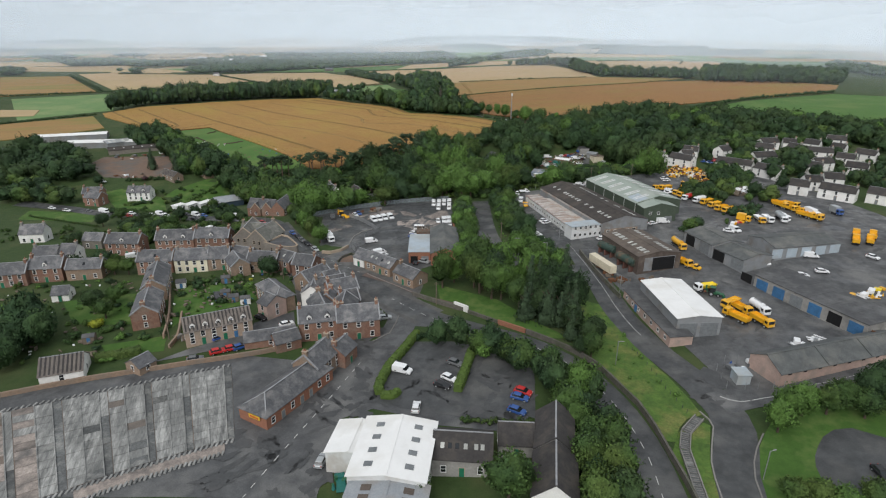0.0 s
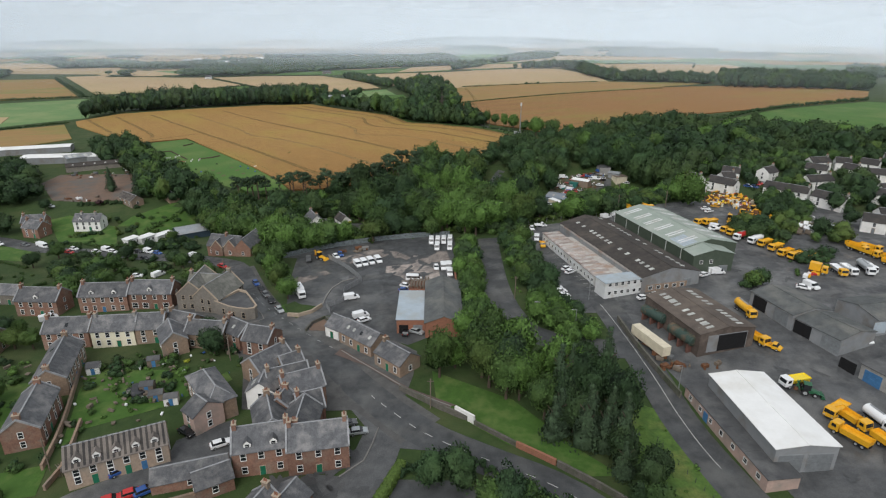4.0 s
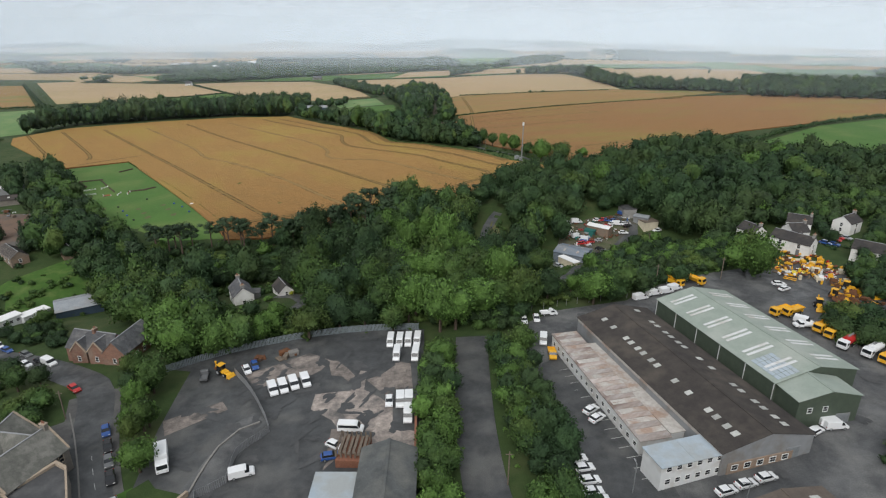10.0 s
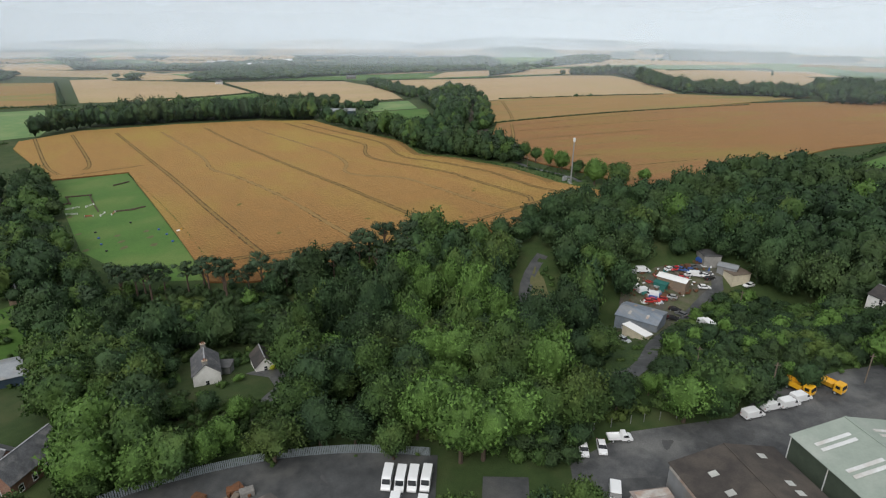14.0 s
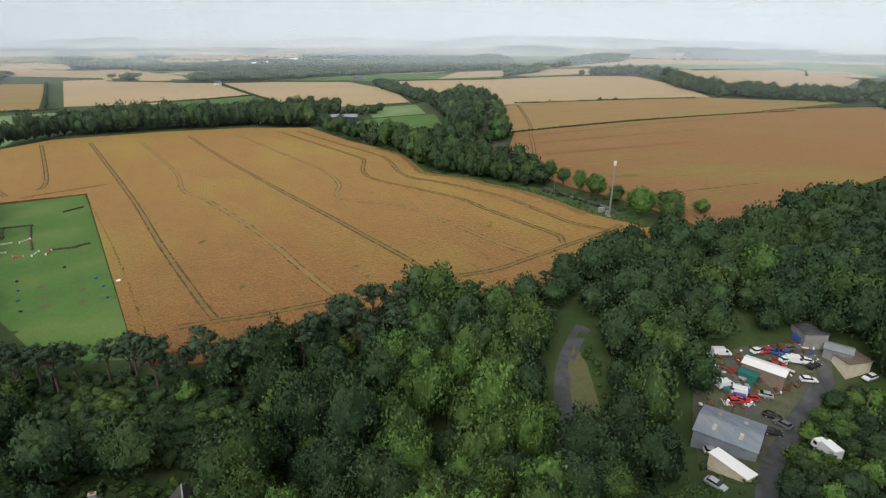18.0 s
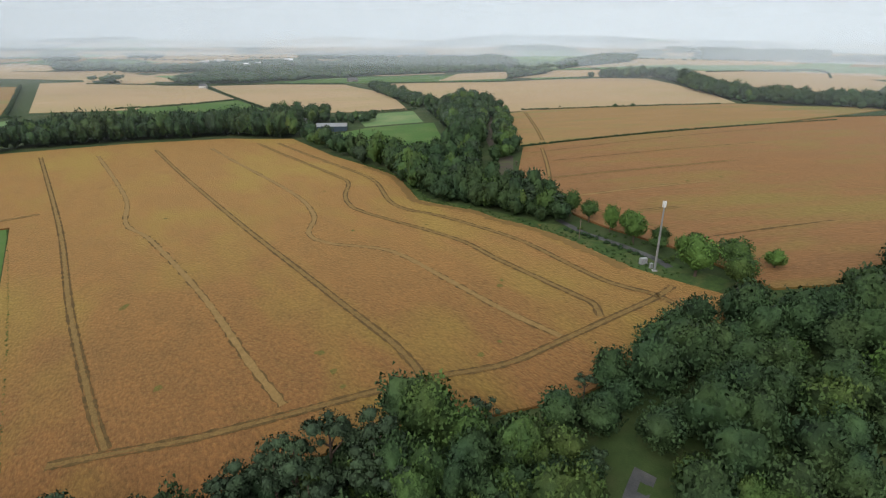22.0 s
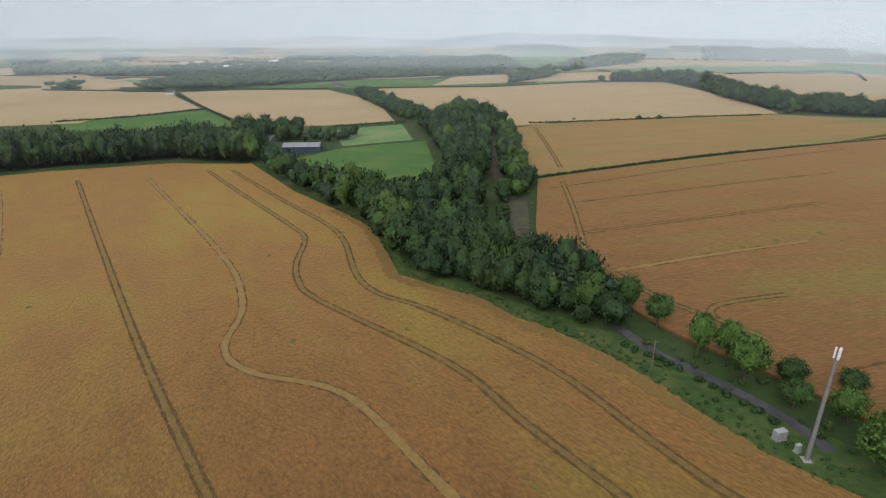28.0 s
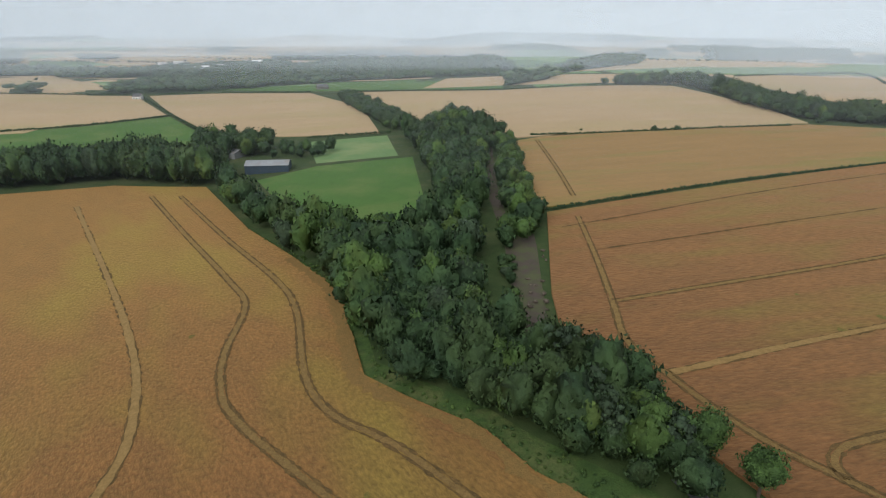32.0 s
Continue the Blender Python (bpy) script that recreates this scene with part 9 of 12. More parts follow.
house((-196.5, 315.7), (-186.5, 317.4), 7.2, 4.7, 7.5, "red_sandstone", "slate", "red sandstone villa with a slate roof", chimneys='ab')
house((-191.2, 310.5), (-182.4, 308.4), 7.2, 4.7, 7.5, "red_sandstone", "slate", "red sandstone villa with a slate roof", chimneys='ab')
shed((-122.6, 311.0), (-110.6, 319.0), 12, 3.4, 5.2, "cladding_navy", "roof_grey_metal", "dark boarded shed with grey metal roof", ribs=False)
flat_block((-135.5, 292.4), (-132.7, 297.6), 4, 3.0, "cladding_white", "roof_white", "white static caravan with dark windows", name='static_caravan', windows=3, category='caravan')
flat_block((-130.8, 295.5), (-127.7, 302.1), 4, 3.0, "cladding_white", "roof_white", "white static caravan with dark windows", name='static_caravan', windows=3, category='caravan')
flat_block((-126.2, 300.5), (-122.0, 307.8), 4, 3.0, "cladding_white", "roof_white", "white static caravan with dark windows", name='static_caravan', windows=3, category='caravan')
shed((-311.1, 452.5), (-263.2, 470.4), 13, 4, 4.9, "cladding_grey", "roof_white", "very long white industrial shed", rows=0)
shed((-271.3, 430.9), (-221.2, 439.6), 13, 4, 4.9, "cladding_grey", "roof_white", "long white industrial shed", rows=0)
shed((-243.7, 428.7), (-224.4, 446.7), 14, 4, 5, "cladding_grey", "roof_grey_metal", "long glasshouse-like metal shed", rows=8, per=1, strip=(2.0, 5.0))
shed((-230.3, 407.7), (-196.9, 425.4), 8, 3, 4.5, "grey_stone", "roof_asbestos", "long dark-roofed stone farm range", rows=6, per=1, strip=(1.0, 1.2))
house((-166.0, 351.0), (-154.2, 341.5), 6.3, 3.0, 5.3, "brown_sandstone", "pantile", "ruined stone farm building with a broken tiled roof", chimneys='', windows=0.6, door='')
house((-144.0, 354.2), (-137.7, 347.6), 5.4, 2.8, 4.7, "brown_sandstone", "slate_dark", "small stone farm building", chimneys='', windows=0.6, door='')

# ---- works sheds ----
shed((94.2, 227.0), (93.1, 233.8), 14.5, 6.6, 8.3, "cladding_green", "roof_green", "dark green clad gabled works shed with white edges", doors=[('a', -4, 3, 2.4, 'door_grey')], front_windows=2)
green = shed((96.1, 234.8), (85.3, 275.8), 22, 7.0, 9.4, "cladding_green", "roof_green", "large dark green clad works shed with long rooflights", rows=6, per=2, strip=(0.75, 7.0), light_mat="cladding_white")
works = shed((76.2, 216.0), (61.5, 269.8), 21, 5.2, 7.6, "cladding_grey", "roof_asbestos", "long works shed with dark asbestos roof", rows=9, per=2, strip=(1.2, 1.5), doors=[('a', -6, 3, 3, 'door_grey')], scatter_lights=True)
put("fascia", box_mesh("fascia", 55.4, 0.16, 0.8, "roof_stained_white", 0.02), works, 0, 10.6, 4.25, label="peeling white fascia board")
put("brick_base", box_mesh("brick_base", 0.2, 15.0, 2.8, "brown_sandstone", 0.02), works, -27.95, 1.5, -0.3, label="weathered brick lower wall")
for k in range(5):
    add_window(works, -28.06, 7.4 - 2.9 * k, 0.9, math.pi / 2, 1.3, 1.1)
for k in range(6):
    put("downpipe", box_mesh("downpipe", 0.14, 0.14, 6.9, "cladding_white"), green, -21.0 + 8.4 * k, 11.12, 0)
for k in range(5):
    for j in range(5):
        put("solar_panel", box_mesh("solar_panel", 1.5, 1.0, 0.06, "roof_pale_blue", 0.01), green, -20.0 + 1.62 * k, 9.6 - 1.12 * j, 9.4 - 0.218 * (9.6 - 1.12 * j) + 0.2, 0, -0.215)
flat_block((43.6, 262.0), (53.2, 219.6), 6.6, 3.4, "cladding_white", "roof_rusty_white", "long white flat-roofed office range with rusty stained roof", windows=16, bays=26)
flat_block((51.5, 257.0), (60.2, 222.4), 3.2, 3.0, "cladding_white", "roof_stained_white", "low stained grey-white roof between offices and works", name='lean_to_roof')
flat_block((53.7, 210.0), (67.3, 214.0), 5.6, 5.0, "cladding_white", "roof_pale_blue", "white two-storey office block with pale metal roof", windows=6, floors=2)
shed((76.8, 179.6), (70.9, 202.8), 16.5, 5.5, 6.8, "cladding_brown", "roof_asbestos_brown", "large brown workshop with asbestos roof and pale rooflights", rows=7, per=2, strip=(0.9, 2.0), doors=[('a', -1.6, 8.6, 4.6, 'opening_shade'), ('a', 4.4, 2.6, 4.6, 'cladding_grey')], scatter_lights=True)
shed((72.8, 138.4), (71.4, 163.6), 12.6, 5.8, 6.5, "cladding_grey", "roof_white", "depot with a bright white low-pitched roof", doors=[('a', -3.0, 5.0, 4.2, 'door_grey'), ('a', 3.0, 5.0, 4.2, 'door_grey')])
flat_block((60.0, 163.2), (63.2, 133.6), 6.5, 2.9, "pink_render", "roof_felt", "low flat-roofed store along the road wall", windows=7, doors=[('f', -6, 1.6, 2.2, 'door_blue')])
flat_block((103.3, 167.5), (116.1, 133.8), 14, 4.2, "grey_render", "roof_felt", "long flat-roofed garage range with blue doors", doors=[('f', -21, 4.0, 3.4, 'opening_shade'), ('f', -15, 4.0, 3.4, 'door_blue'), ('f', -9, 4.0, 3.4, 'door_blue'), ('f', -3, 4.0, 3.4, 'door_grey'), ('f', 3, 4.0, 3.4, 'door_blue'), ('f', 9, 4.0, 3.4, 'opening_shade'), ('f', 15, 4.0, 3.4, 'door_blue'), ('f', 21, 4.0, 3.4, 'rust')])
shed((80.3, 118.5), (121.0, 130.2), 9.4, 2.9, 5.4, "pink_render", "roof_slate_grey", "long pink rendered shed with weathered dark grey roof", slots=9, rows=0)
shed((101.3, 204.9), (104.8, 189.6), 13, 4.2, 5.6, "cladding_grey", "roof_slate_grey", "open-fronted garage with dark asbestos roof", doors=[('k', -4, 5, 3.8, 'opening_shade'), ('k', 4, 5, 3.8, 'opening_shade'), ('f', -4, 5, 3.8, 'opening_shade'), ('f', 4, 5, 3.8, 'door_grey')])
shed((105.3, 190.0), (109.6, 178.2), 13, 4.0, 5.4, "cladding_grey", "roof_slate_grey", "open-fronted garage with dark asbestos roof", doors=[('f', -4, 5, 3.6, 'opening_shade'), ('f', 4, 5, 3.6, 'door_grey')])
shed((117.4, 190.7), (143.1, 196.1), 13, 4.0, 5.4, "cladding_grey", "roof_slate_grey", "garage range with pale blue-grey doors and dark roof", doors=[('f', -12, 4.2, 3.4, 'roof_pale_blue'), ('f', -6, 4.2, 3.4, 'roof_pale_blue'), ('f', 0, 4.2, 3.4, 'roof_pale_blue'), ('f', 6, 4.2, 3.4, 'roof_pale_blue'), ('f', 12, 4.2, 3.4, 'roof_pale_blue')])
shed((4.2, 191.0), (4.0, 219.2), 10.4, 4.4, 6.4, "brick", "roof_slate_grey", "long grey-roofed brick shed in the yard", rows=0)
flat_block((-9.1, 194.2), (-1.15, 194.2), 18.8, 4.2, "brick", "roof_pale_blue", "brick shed with pale blue metal roof", doors=[("f", -2.0, 2.6, 2.6, "opening_shade"), ("f", 2, 2.6, 2.6, "door_grey")])

# ---- white houses of the estate ----
house((139.3, 331.1), (147.7, 320.4), 6.8, 4.6, 7.0, "white_render", "slate_dark", "white harled estate house with a dark tiled roof", chimneys='b', group='houses of the white estate', door='door_grey', windows=0.6)
house((171.5, 341.9), (179.0, 346.4), 6.8, 4.6, 7.0, "white_render", "slate_dark", "white harled estate house with a dark tiled roof", chimneys='b', group='houses of the white estate', door='door_grey', windows=0.6)
house((160.3, 318.2), (173.8, 305.5), 6.8, 4.6, 7.0, "white_render", "slate_dark", "white harled estate house with a dark tiled roof", chimneys='b', group='houses of the white estate', door='door_grey', windows=0.6)
house((174.3, 302.2), (181.0, 289.6), 6.8, 4.6, 7.0, "white_render", "slate_dark", "white harled estate house with a dark tiled roof", chimneys='b', group='houses of the white estate', door='door_grey', windows=0.6)
house((207.2, 361.8), (219.0, 364.2), 6.8, 4.6, 7.0, "white_render", "slate_dark", "white harled estate house with a dark tiled roof", chimneys='b', group='houses of the white estate', door='door_grey', windows=0.6)
house((222.4, 362.8), (229.4, 360.0), 6.8, 4.6, 7.0, "white_render", "slate_dark", "white harled estate house with a dark tiled roof", chimneys='b', group='houses of the white estate', door='door_grey', windows=0.6)
house((236.0, 361.2), (241.8, 354.7), 6.8, 4.6, 7.0, "white_render", "slate_dark", "white harled estate house with a dark tiled roof", chimneys='b', group='houses of the white estate', door='door_grey', windows=0.6)
house((220.7, 341.4), (236.7, 335.1), 6.8, 4.6, 7.0, "white_render", "slate_dark", "white harled estate house with a dark tiled roof", chimneys='b', group='houses of the white estate', door='door_grey', windows=0.6)
house((209.5, 310.6), (220.9, 312.5), 6.8, 4.6, 7.0, "white_render", "slate_dark", "white harled estate house with a dark tiled roof", chimneys='b', group='houses of the white estate', door='door_grey', windows=0.6)
house((181.8, 272.9), (189.7, 271.7), 6.8, 4.6, 7.0, "white_render", "slate_dark", "white harled estate house with a dark tiled roof", chimneys='b', group='houses of the white estate', door='door_grey', windows=0.6)
house((195.2, 278.6), (203.3, 275.7), 6.8, 4.6, 7.0, "white_render", "slate_dark", "white harled estate house with a dark tiled roof", chimneys='b', group='houses of the white estate', door='door_grey', windows=0.6)
house((152.6, 346.7), (159.9, 342.5), 6.8, 4.6, 7.0, "white_render", "slate_dark", "white harled estate house with a dark tiled roof", chimneys='b', group='houses of the white estate', door='door_grey', windows=0.6)
house((184.1, 326.0), (198.1, 329.0), 6.8, 4.6, 7.0, "white_render", "slate_dark", "white harled estate house with a dark tiled roof", chimneys='b', group='houses of the white estate', door='door_grey', windows=0.6)
house((256.3, 371.8), (265.7, 366.3), 6.8, 4.6, 7.0, "white_render", "slate_dark", "white harled estate house with a dark tiled roof", chimneys='b', group='houses of the white estate', door='door_grey', windows=0.6)
house((232.1, 324.7), (239.3, 318.9), 6.8, 4.6, 7.0, "white_render", "slate_dark", "white harled estate house with a dark tiled roof", chimneys='b', group='houses of the white estate', door='door_grey', windows=0.6)
house((134.8, 345.0), (137.7, 337.6), 6.8, 4.6, 7.0, "white_render", "slate_dark", "white harled estate house with a dark tiled roof", chimneys='b', group='houses of the white estate', door='door_grey', windows=0.6)
house((199.8, 351.7), (207.5, 345.3), 6.8, 4.6, 7.0, "white_render", "slate_dark", "white harled estate house with a dark tiled roof", chimneys='b', group='houses of the white estate', door='door_grey', windows=0.6)
house((219.8, 351.0), (223.8, 344.8), 6.8, 4.6, 7.0, "white_render", "slate_dark", "white harled estate house with a dark tiled roof", chimneys='b', group='houses of the white estate', door='door_grey', windows=0.6)
house((246.5, 350.4), (251.1, 344.2), 6.8, 4.6, 7.0, "white_render", "slate_dark", "white harled estate house with a dark tiled roof", chimneys='b', group='houses of the white estate', door='door_grey', windows=0.6)
house((251.2, 335.2), (257.3, 326.3), 6.8, 4.6, 7.0, "white_render", "slate_dark", "white harled estate house with a dark tiled roof", chimneys='b', group='houses of the white estate', door='door_grey', windows=0.6)
house((171.5, 266.8), (178.2, 262.1), 6.8, 4.6, 7.0, "white_render", "slate_dark", "white harled estate house with a dark tiled roof", chimneys='b', group='houses of the white estate', door='door_grey', windows=0.6)
house((182.0, 259.7), (192.0, 249.0), 6.8, 4.6, 7.0, "white_render", "slate_dark", "white harled estate house with a dark tiled roof", chimneys='b', group='houses of the white estate', door='door_grey', windows=0.6)
house((202.4, 303.8), (208.2, 299.5), 6.8, 4.6, 7.0, "white_render", "slate_dark", "white harled estate house with a dark tiled roof", chimneys='b', group='houses of the white estate', door='door_grey', windows=0.6)
house((223.4, 303.0), (230.7, 296.0), 6.8, 4.6, 7.0, "white_render", "slate_dark", "white harled estate house with a dark tiled roof", chimneys='b', group='houses of the white estate', door='door_grey', windows=0.6)
house((198.3, 250.7), (204.1, 244.7), 6.8, 4.6, 7.0, "white_render", "slate_dark", "white harled estate house with a dark tiled roof", chimneys='b', group='houses of the white estate', door='door_grey', windows=0.6)
house((146.3, 335.1), (153.0, 335.6), 6.8, 4.6, 7.0, "white_render", "slate_dark", "white harled estate house with a dark tiled roof", chimneys='b', group='houses of the white estate', door='door_grey', windows=0.6)

# ---- wood cottages, scrap yard, farm ----
house((-58.5, 315.8), (-53.7, 306.7), 6.8, 4.1, 7.0, "white_render", "slate", "white cottage with slate roof among trees", chimneys='ab', back=True)
flat_block((-55.1, 313.1), (-50.8, 313.8), 4.0, 2.6, "cladding_grey", "roof_felt", "small flat-roofed cottage extension", name="extension")
house((-46.0, 323.2), (-41.7, 316.3), 5.4, 2.4, 4.9, "white_render", "slate_dark", "small white garage with a steep dark roof", chimneys='', door='', windows=0.3)
shed((63.4, 353.6), (74.6, 346.8), 11, 4.6, 5.8, "roof_blue_grey", "roof_blue_grey", "blue-grey corrugated metal barn", ribs=True, rows=2, per=1, strip=(0.8, 2.0), light_mat="roof_stained_white")
flat_block((60.6, 339.4), (65.4, 332.2), 2.8, 2.8, "paint_cream", "roof_white", "cream storage cabin with flat white roof", name='storage_cabin')
flat_block((78.0, 370.2), (81.4, 367.6), 2.6, 2.0, "tarp_teal", "tarp_teal", "teal tarpaulin drawn over a heap of scrap", name="covered_heap", category="tarpaulin")
shed((81.0, 374.4), (89.0, 368.3), 4.4, 2.8, 3.4, "brown_sandstone", "roof_white", "stone outbuilding with bright white roof", ribs=False)
flat_block((97.6, 379.4), (103.7, 379.8), 7, 3, "grey_render", "roof_felt", "old grey flat-roofed store shed")
shed((103.0, 379.4), (108.4, 376.0), 4.4, 2.8, 3.4, "cladding_grey", "roof_grey_metal", "grey metal lean-to shed", ribs=False)
flat_block((105.3, 371.6), (112.1, 373.8), 5, 2.8, "paint_cream", "wood_grey", "stack of stained old containers", name='container_stack')
shed((-132.3, 755.8), (-108.5, 760.5), 14, 4.5, 6, "cladding_navy", "roof_grey_metal", "dark farm barn with a grey roof", ribs=False, windows=0)
shed((-171.1, 804.2), (-153.4, 798.5), 12, 4, 5.5, "cladding_grey", "roof_grey_metal", "grey sheet-metal farm barn", ribs=False)
shed((-501.6, 1675.0), (-460.4, 1712.2), 30, 6, 9, "cladding_white", "roof_white", "large white barn far off in the mist", ribs=False)
shed((-513.1, 1483.3), (-489.5, 1548.9), 24, 6, 9, "cladding_white", "roof_white", "long white barn far off in the mist", ribs=False)
house((-399.8, 1094.3), (-390.4, 1095.5), 7.2, 3.8, 6.6, "white_render", "slate", "white farm cottage far off", chimneys='')
house((-219.0, 1218.0), (-205.8, 1226.1), 8.1, 3.8, 6.6, "grey_stone", "slate", "farmhouse far off among trees", chimneys='')
flat_block((-423.8, 1958.2), (-401.5, 1974.0), 15, 6, "cladding_white", "roof_white", "white farm building far off in the mist", name='far_building')
flat_block((-394.2, 2016.1), (-369.7, 2028.4), 15, 6, "cladding_white", "roof_white", "white farm building far off in the mist", name='far_building')
flat_block((-354.0, 2040.3), (-328.3, 2049.5), 15, 6, "cladding_white", "roof_white", "white farm building far off in the mist", name='far_building')
flat_block((-311.7, 2059.4), (-284.9, 2065.1), 15, 6, "cladding_white", "roof_white", "white farm building far off in the mist", name='far_building')
flat_block((-455.7, 1750.4), (-438.1, 1767.0), 15, 6, "cladding_white", "roof_white", "white farm building far off in the mist", name='far_building')
flat_block((-637.6, 1584.4), (-622.5, 1595.2), 15, 6, "cladding_white", "roof_white", "white farm building far off in the mist", name='far_building')
flat_block((-628.7, 1634.3), (-613.9, 1647.7), 15, 6, "cladding_white", "roof_white", "white farm building far off in the mist", name='far_building')

# ---- parked vehicles ----
car(-7.8, 122.9, -22, "van", "paint_white")
car(-9.7, 125.7, -19, "car", "paint_grey")
car(5.5, 125.1, -31, "car", "paint_grey")
car(3.8, 118.5, -36, "car", "paint_white")
car(2.1, 115.5, -30, "car", "paint_black")
car(20.7, 111.6, -30, "car", "paint_red")
car(19.6, 109.4, -24, "car", "paint_blue")
car(18.3, 104.6, -31, "car", "paint_blue")
car(-3.9, 107.6, 84, "car", "paint_white")
car(-22.3, 91.7, 80, "car", "paint_silver")
car(84.8, 84.9, -90, "car", "paint_black")
car(-14.5, 151.5, 13, "car", "paint_silver")
car(-17.2, 154.4, 18, "car", "paint_grey")
car(-42.4, 147.6, 31, "car", "paint_white")
car(-47.4, 153.9, 52, "car", "paint_blue")
car(-50.7, 150.9, -33, "car", "paint_black")
car(-59.0, 139.6, 46, "car", "paint_blue")
car(-56.8, 132.2, 29, "car", "paint_red")
car(-53.7, 133.8, 29, "car", "paint_red")
car(-51.6, 134.4, 39, "car", "paint_blue")
car(-61.4, 128.7, 18, "car", "paint_grey")
car(-25.2, 218.0, 21, "van", "paint_white")
car(-20.6, 205.1, 29, "van", "paint_white")
car(-19.3, 202.3, 37, "car", "paint_white")
car(-27.0, 246.8, -64, "van", "paint_white")
car(-24.7, 247.7, -65, "van", "paint_white")
car(-22.4, 249.0, -65, "van", "paint_white")
car(-19.7, 250.0, -66, "van", "paint_white")
car(-36.6, 256.9, -60, "car", "paint_white")
car(-35.2, 259.1, -65, "car", "paint_blue")
car(0.0, 268.5, -90, "minibus", "paint_white", grown=0.86, group='minibuses in the yard')
car(2.6, 268.1, -91, "minibus", "paint_white", grown=0.86, group='minibuses in the yard')
car(5.0, 268.1, -91, "minibus", "paint_white", grown=0.86, group='minibuses in the yard')
car(7.5, 268.2, -93, "minibus", "paint_white", grown=0.86, group='minibuses in the yard')
car(2.3, 260.9, -91, "minibus", "paint_white", grown=0.86, group='minibuses in the yard')
car(7.3, 260.3, -93, "minibus", "paint_white", grown=0.86, group='minibuses in the yard')
car(2.0, 240.1, -86, "car", "paint_white")
car(4.6, 239.9, -87, "van", "paint_white")
car(6.6, 240.0, -88, "van", "paint_white")
car(6.7, 234.2, -88, "van", "paint_white")
car(-5.5, 230.6, -3, "minibus", "paint_white", grown=0.86)
car(-8.0, 225.3, -29, "car", "paint_white")
car(-8.3, 222.0, 14, "car", "paint_blue")
lorry(-42.6, 221.8, -64, "box", "paint_white", "paint_white", group='lorries in the yard')
digger(-42.6, 256.1, -30)
pickup(-46.7, 254.5, 104, "paint_grey", "paint_grey")
car(-6.5, 193.6, 86, "car", "paint_black")
car(-3.4, 193.8, -27, "car", "paint_silver")
car(-60.4, 233.0, -59, "car", "paint_blue", group='cars along the road')
car(-56.9, 227.5, -59, "car", "paint_black", group='cars along the road')
car(-54.1, 222.7, -59, "car", "paint_grey", group='cars along the road')
car(-50.9, 217.5, -59, "car", "paint_black", group='cars along the road')
car(-46.3, 210.1, -56, "car", "paint_silver", group='cars along the road')
car(-78.2, 250.8, -36, "car", "paint_red")
car(-95.0, 266.4, -29, "van", "paint_white", group='cars along the road')
car(-102.0, 266.9, -27, "car", "paint_white", group='cars along the road')
car(-98.6, 268.1, -29, "car", "paint_black", group='cars along the road')
car(-106.9, 273.9, -29, "car", "paint_grey", group='cars along the road')
car(-121.1, 281.3, -29, "van", "paint_white", group='cars along the road')
car(-115.9, 278.3, -28, "car", "paint_blue", group='cars along the road')
car(-117.9, 271.4, -27, "car", "paint_black", group='cars along the road')
car(-126.0, 282.2, -28, "car", "paint_black", group='cars along the road')
car(-206.4, 301.1, -20, "car", "paint_white", group='cars along the road')
car(-195.3, 295.8, -20, "car", "paint_white", group='cars along the road')
car(-182.5, 293.9, -21, "car", "paint_grey", group='cars along the road')
car(-174.7, 293.4, -21, "van", "paint_white", group='cars along the road')
car(-168.1, 290.6, -22, "car", "paint_black", group='cars along the road')
car(-155.8, 282.6, -22, "car", "paint_red", group='cars along the road')
car(-156.7, 287.4, -22, "car", "paint_white", group='cars along the road')
car(-144.3, 282.8, -23, "car", "paint_white", group='cars along the road')
car(-140.9, 284.9, -23, "van", "paint_white", group='cars along the road')
car(-136.8, 282.3, -23, "car", "paint_white", group='cars along the road')
car(-108.9, 247.1, 11, "car", "paint_white")
car(-100.5, 246.4, 64, "van", "paint_white")
car(-200.0, 341.9, -22, "car", "paint_white")
car(-172.2, 291.5, -24, "van", "paint_white")
car(-116.7, 208.8, 43, "van", "paint_white")
car(38.2, 276.7, -91, "car", "paint_white")
car(41.9, 277.4, -92, "car", "paint_white")
pickup(46.0, 280.3, 7)
car(41.8, 264.7, -100, "van", "paint_white")
pickup(42.9, 257.5, -93, "paint_yellow", "paint_yellow")
car(47.2, 233.8, 39, "car", "paint_white")
car(47.8, 230.9, 38, "car", "paint_white")
car(39.9, 226.5, 12, "car", "paint_white", group='white cars in the office car park')
car(40.4, 224.1, 11, "car", "paint_white", group='white cars in the office car park')
car(40.7, 218.6, 11, "car", "paint_white", group='white cars in the office car park')
car(41.5, 216.0, 11, "car", "paint_white", group='white cars in the office car park')
car(41.8, 212.7, 10, "car", "paint_white", group='white cars in the office car park')
car(41.7, 209.9, 10, "car", "paint_white", group='white cars in the office car park')
car(42.3, 207.9, 10, "car", "paint_white", group='white cars in the office car park')
car(65.5, 209.0, 18, "car", "paint_white", group='white cars by the offices')
car(69.8, 210.5, 17, "car", "paint_white", group='white cars by the offices')
car(74.2, 212.0, 17, "car", "paint_white", group='white cars by the offices')
car(95.7, 225.9, 5, "van", "paint_white")
car(90.7, 224.4, 28, "car", "paint_white")
car(75.7, 288.5, 21, "van", "paint_white")
car(80.8, 291.4, 21, "van", "paint_white")
car(85.0, 292.5, 21, "van", "paint_white")
car(88.6, 294.7, 22, "van", "paint_white")
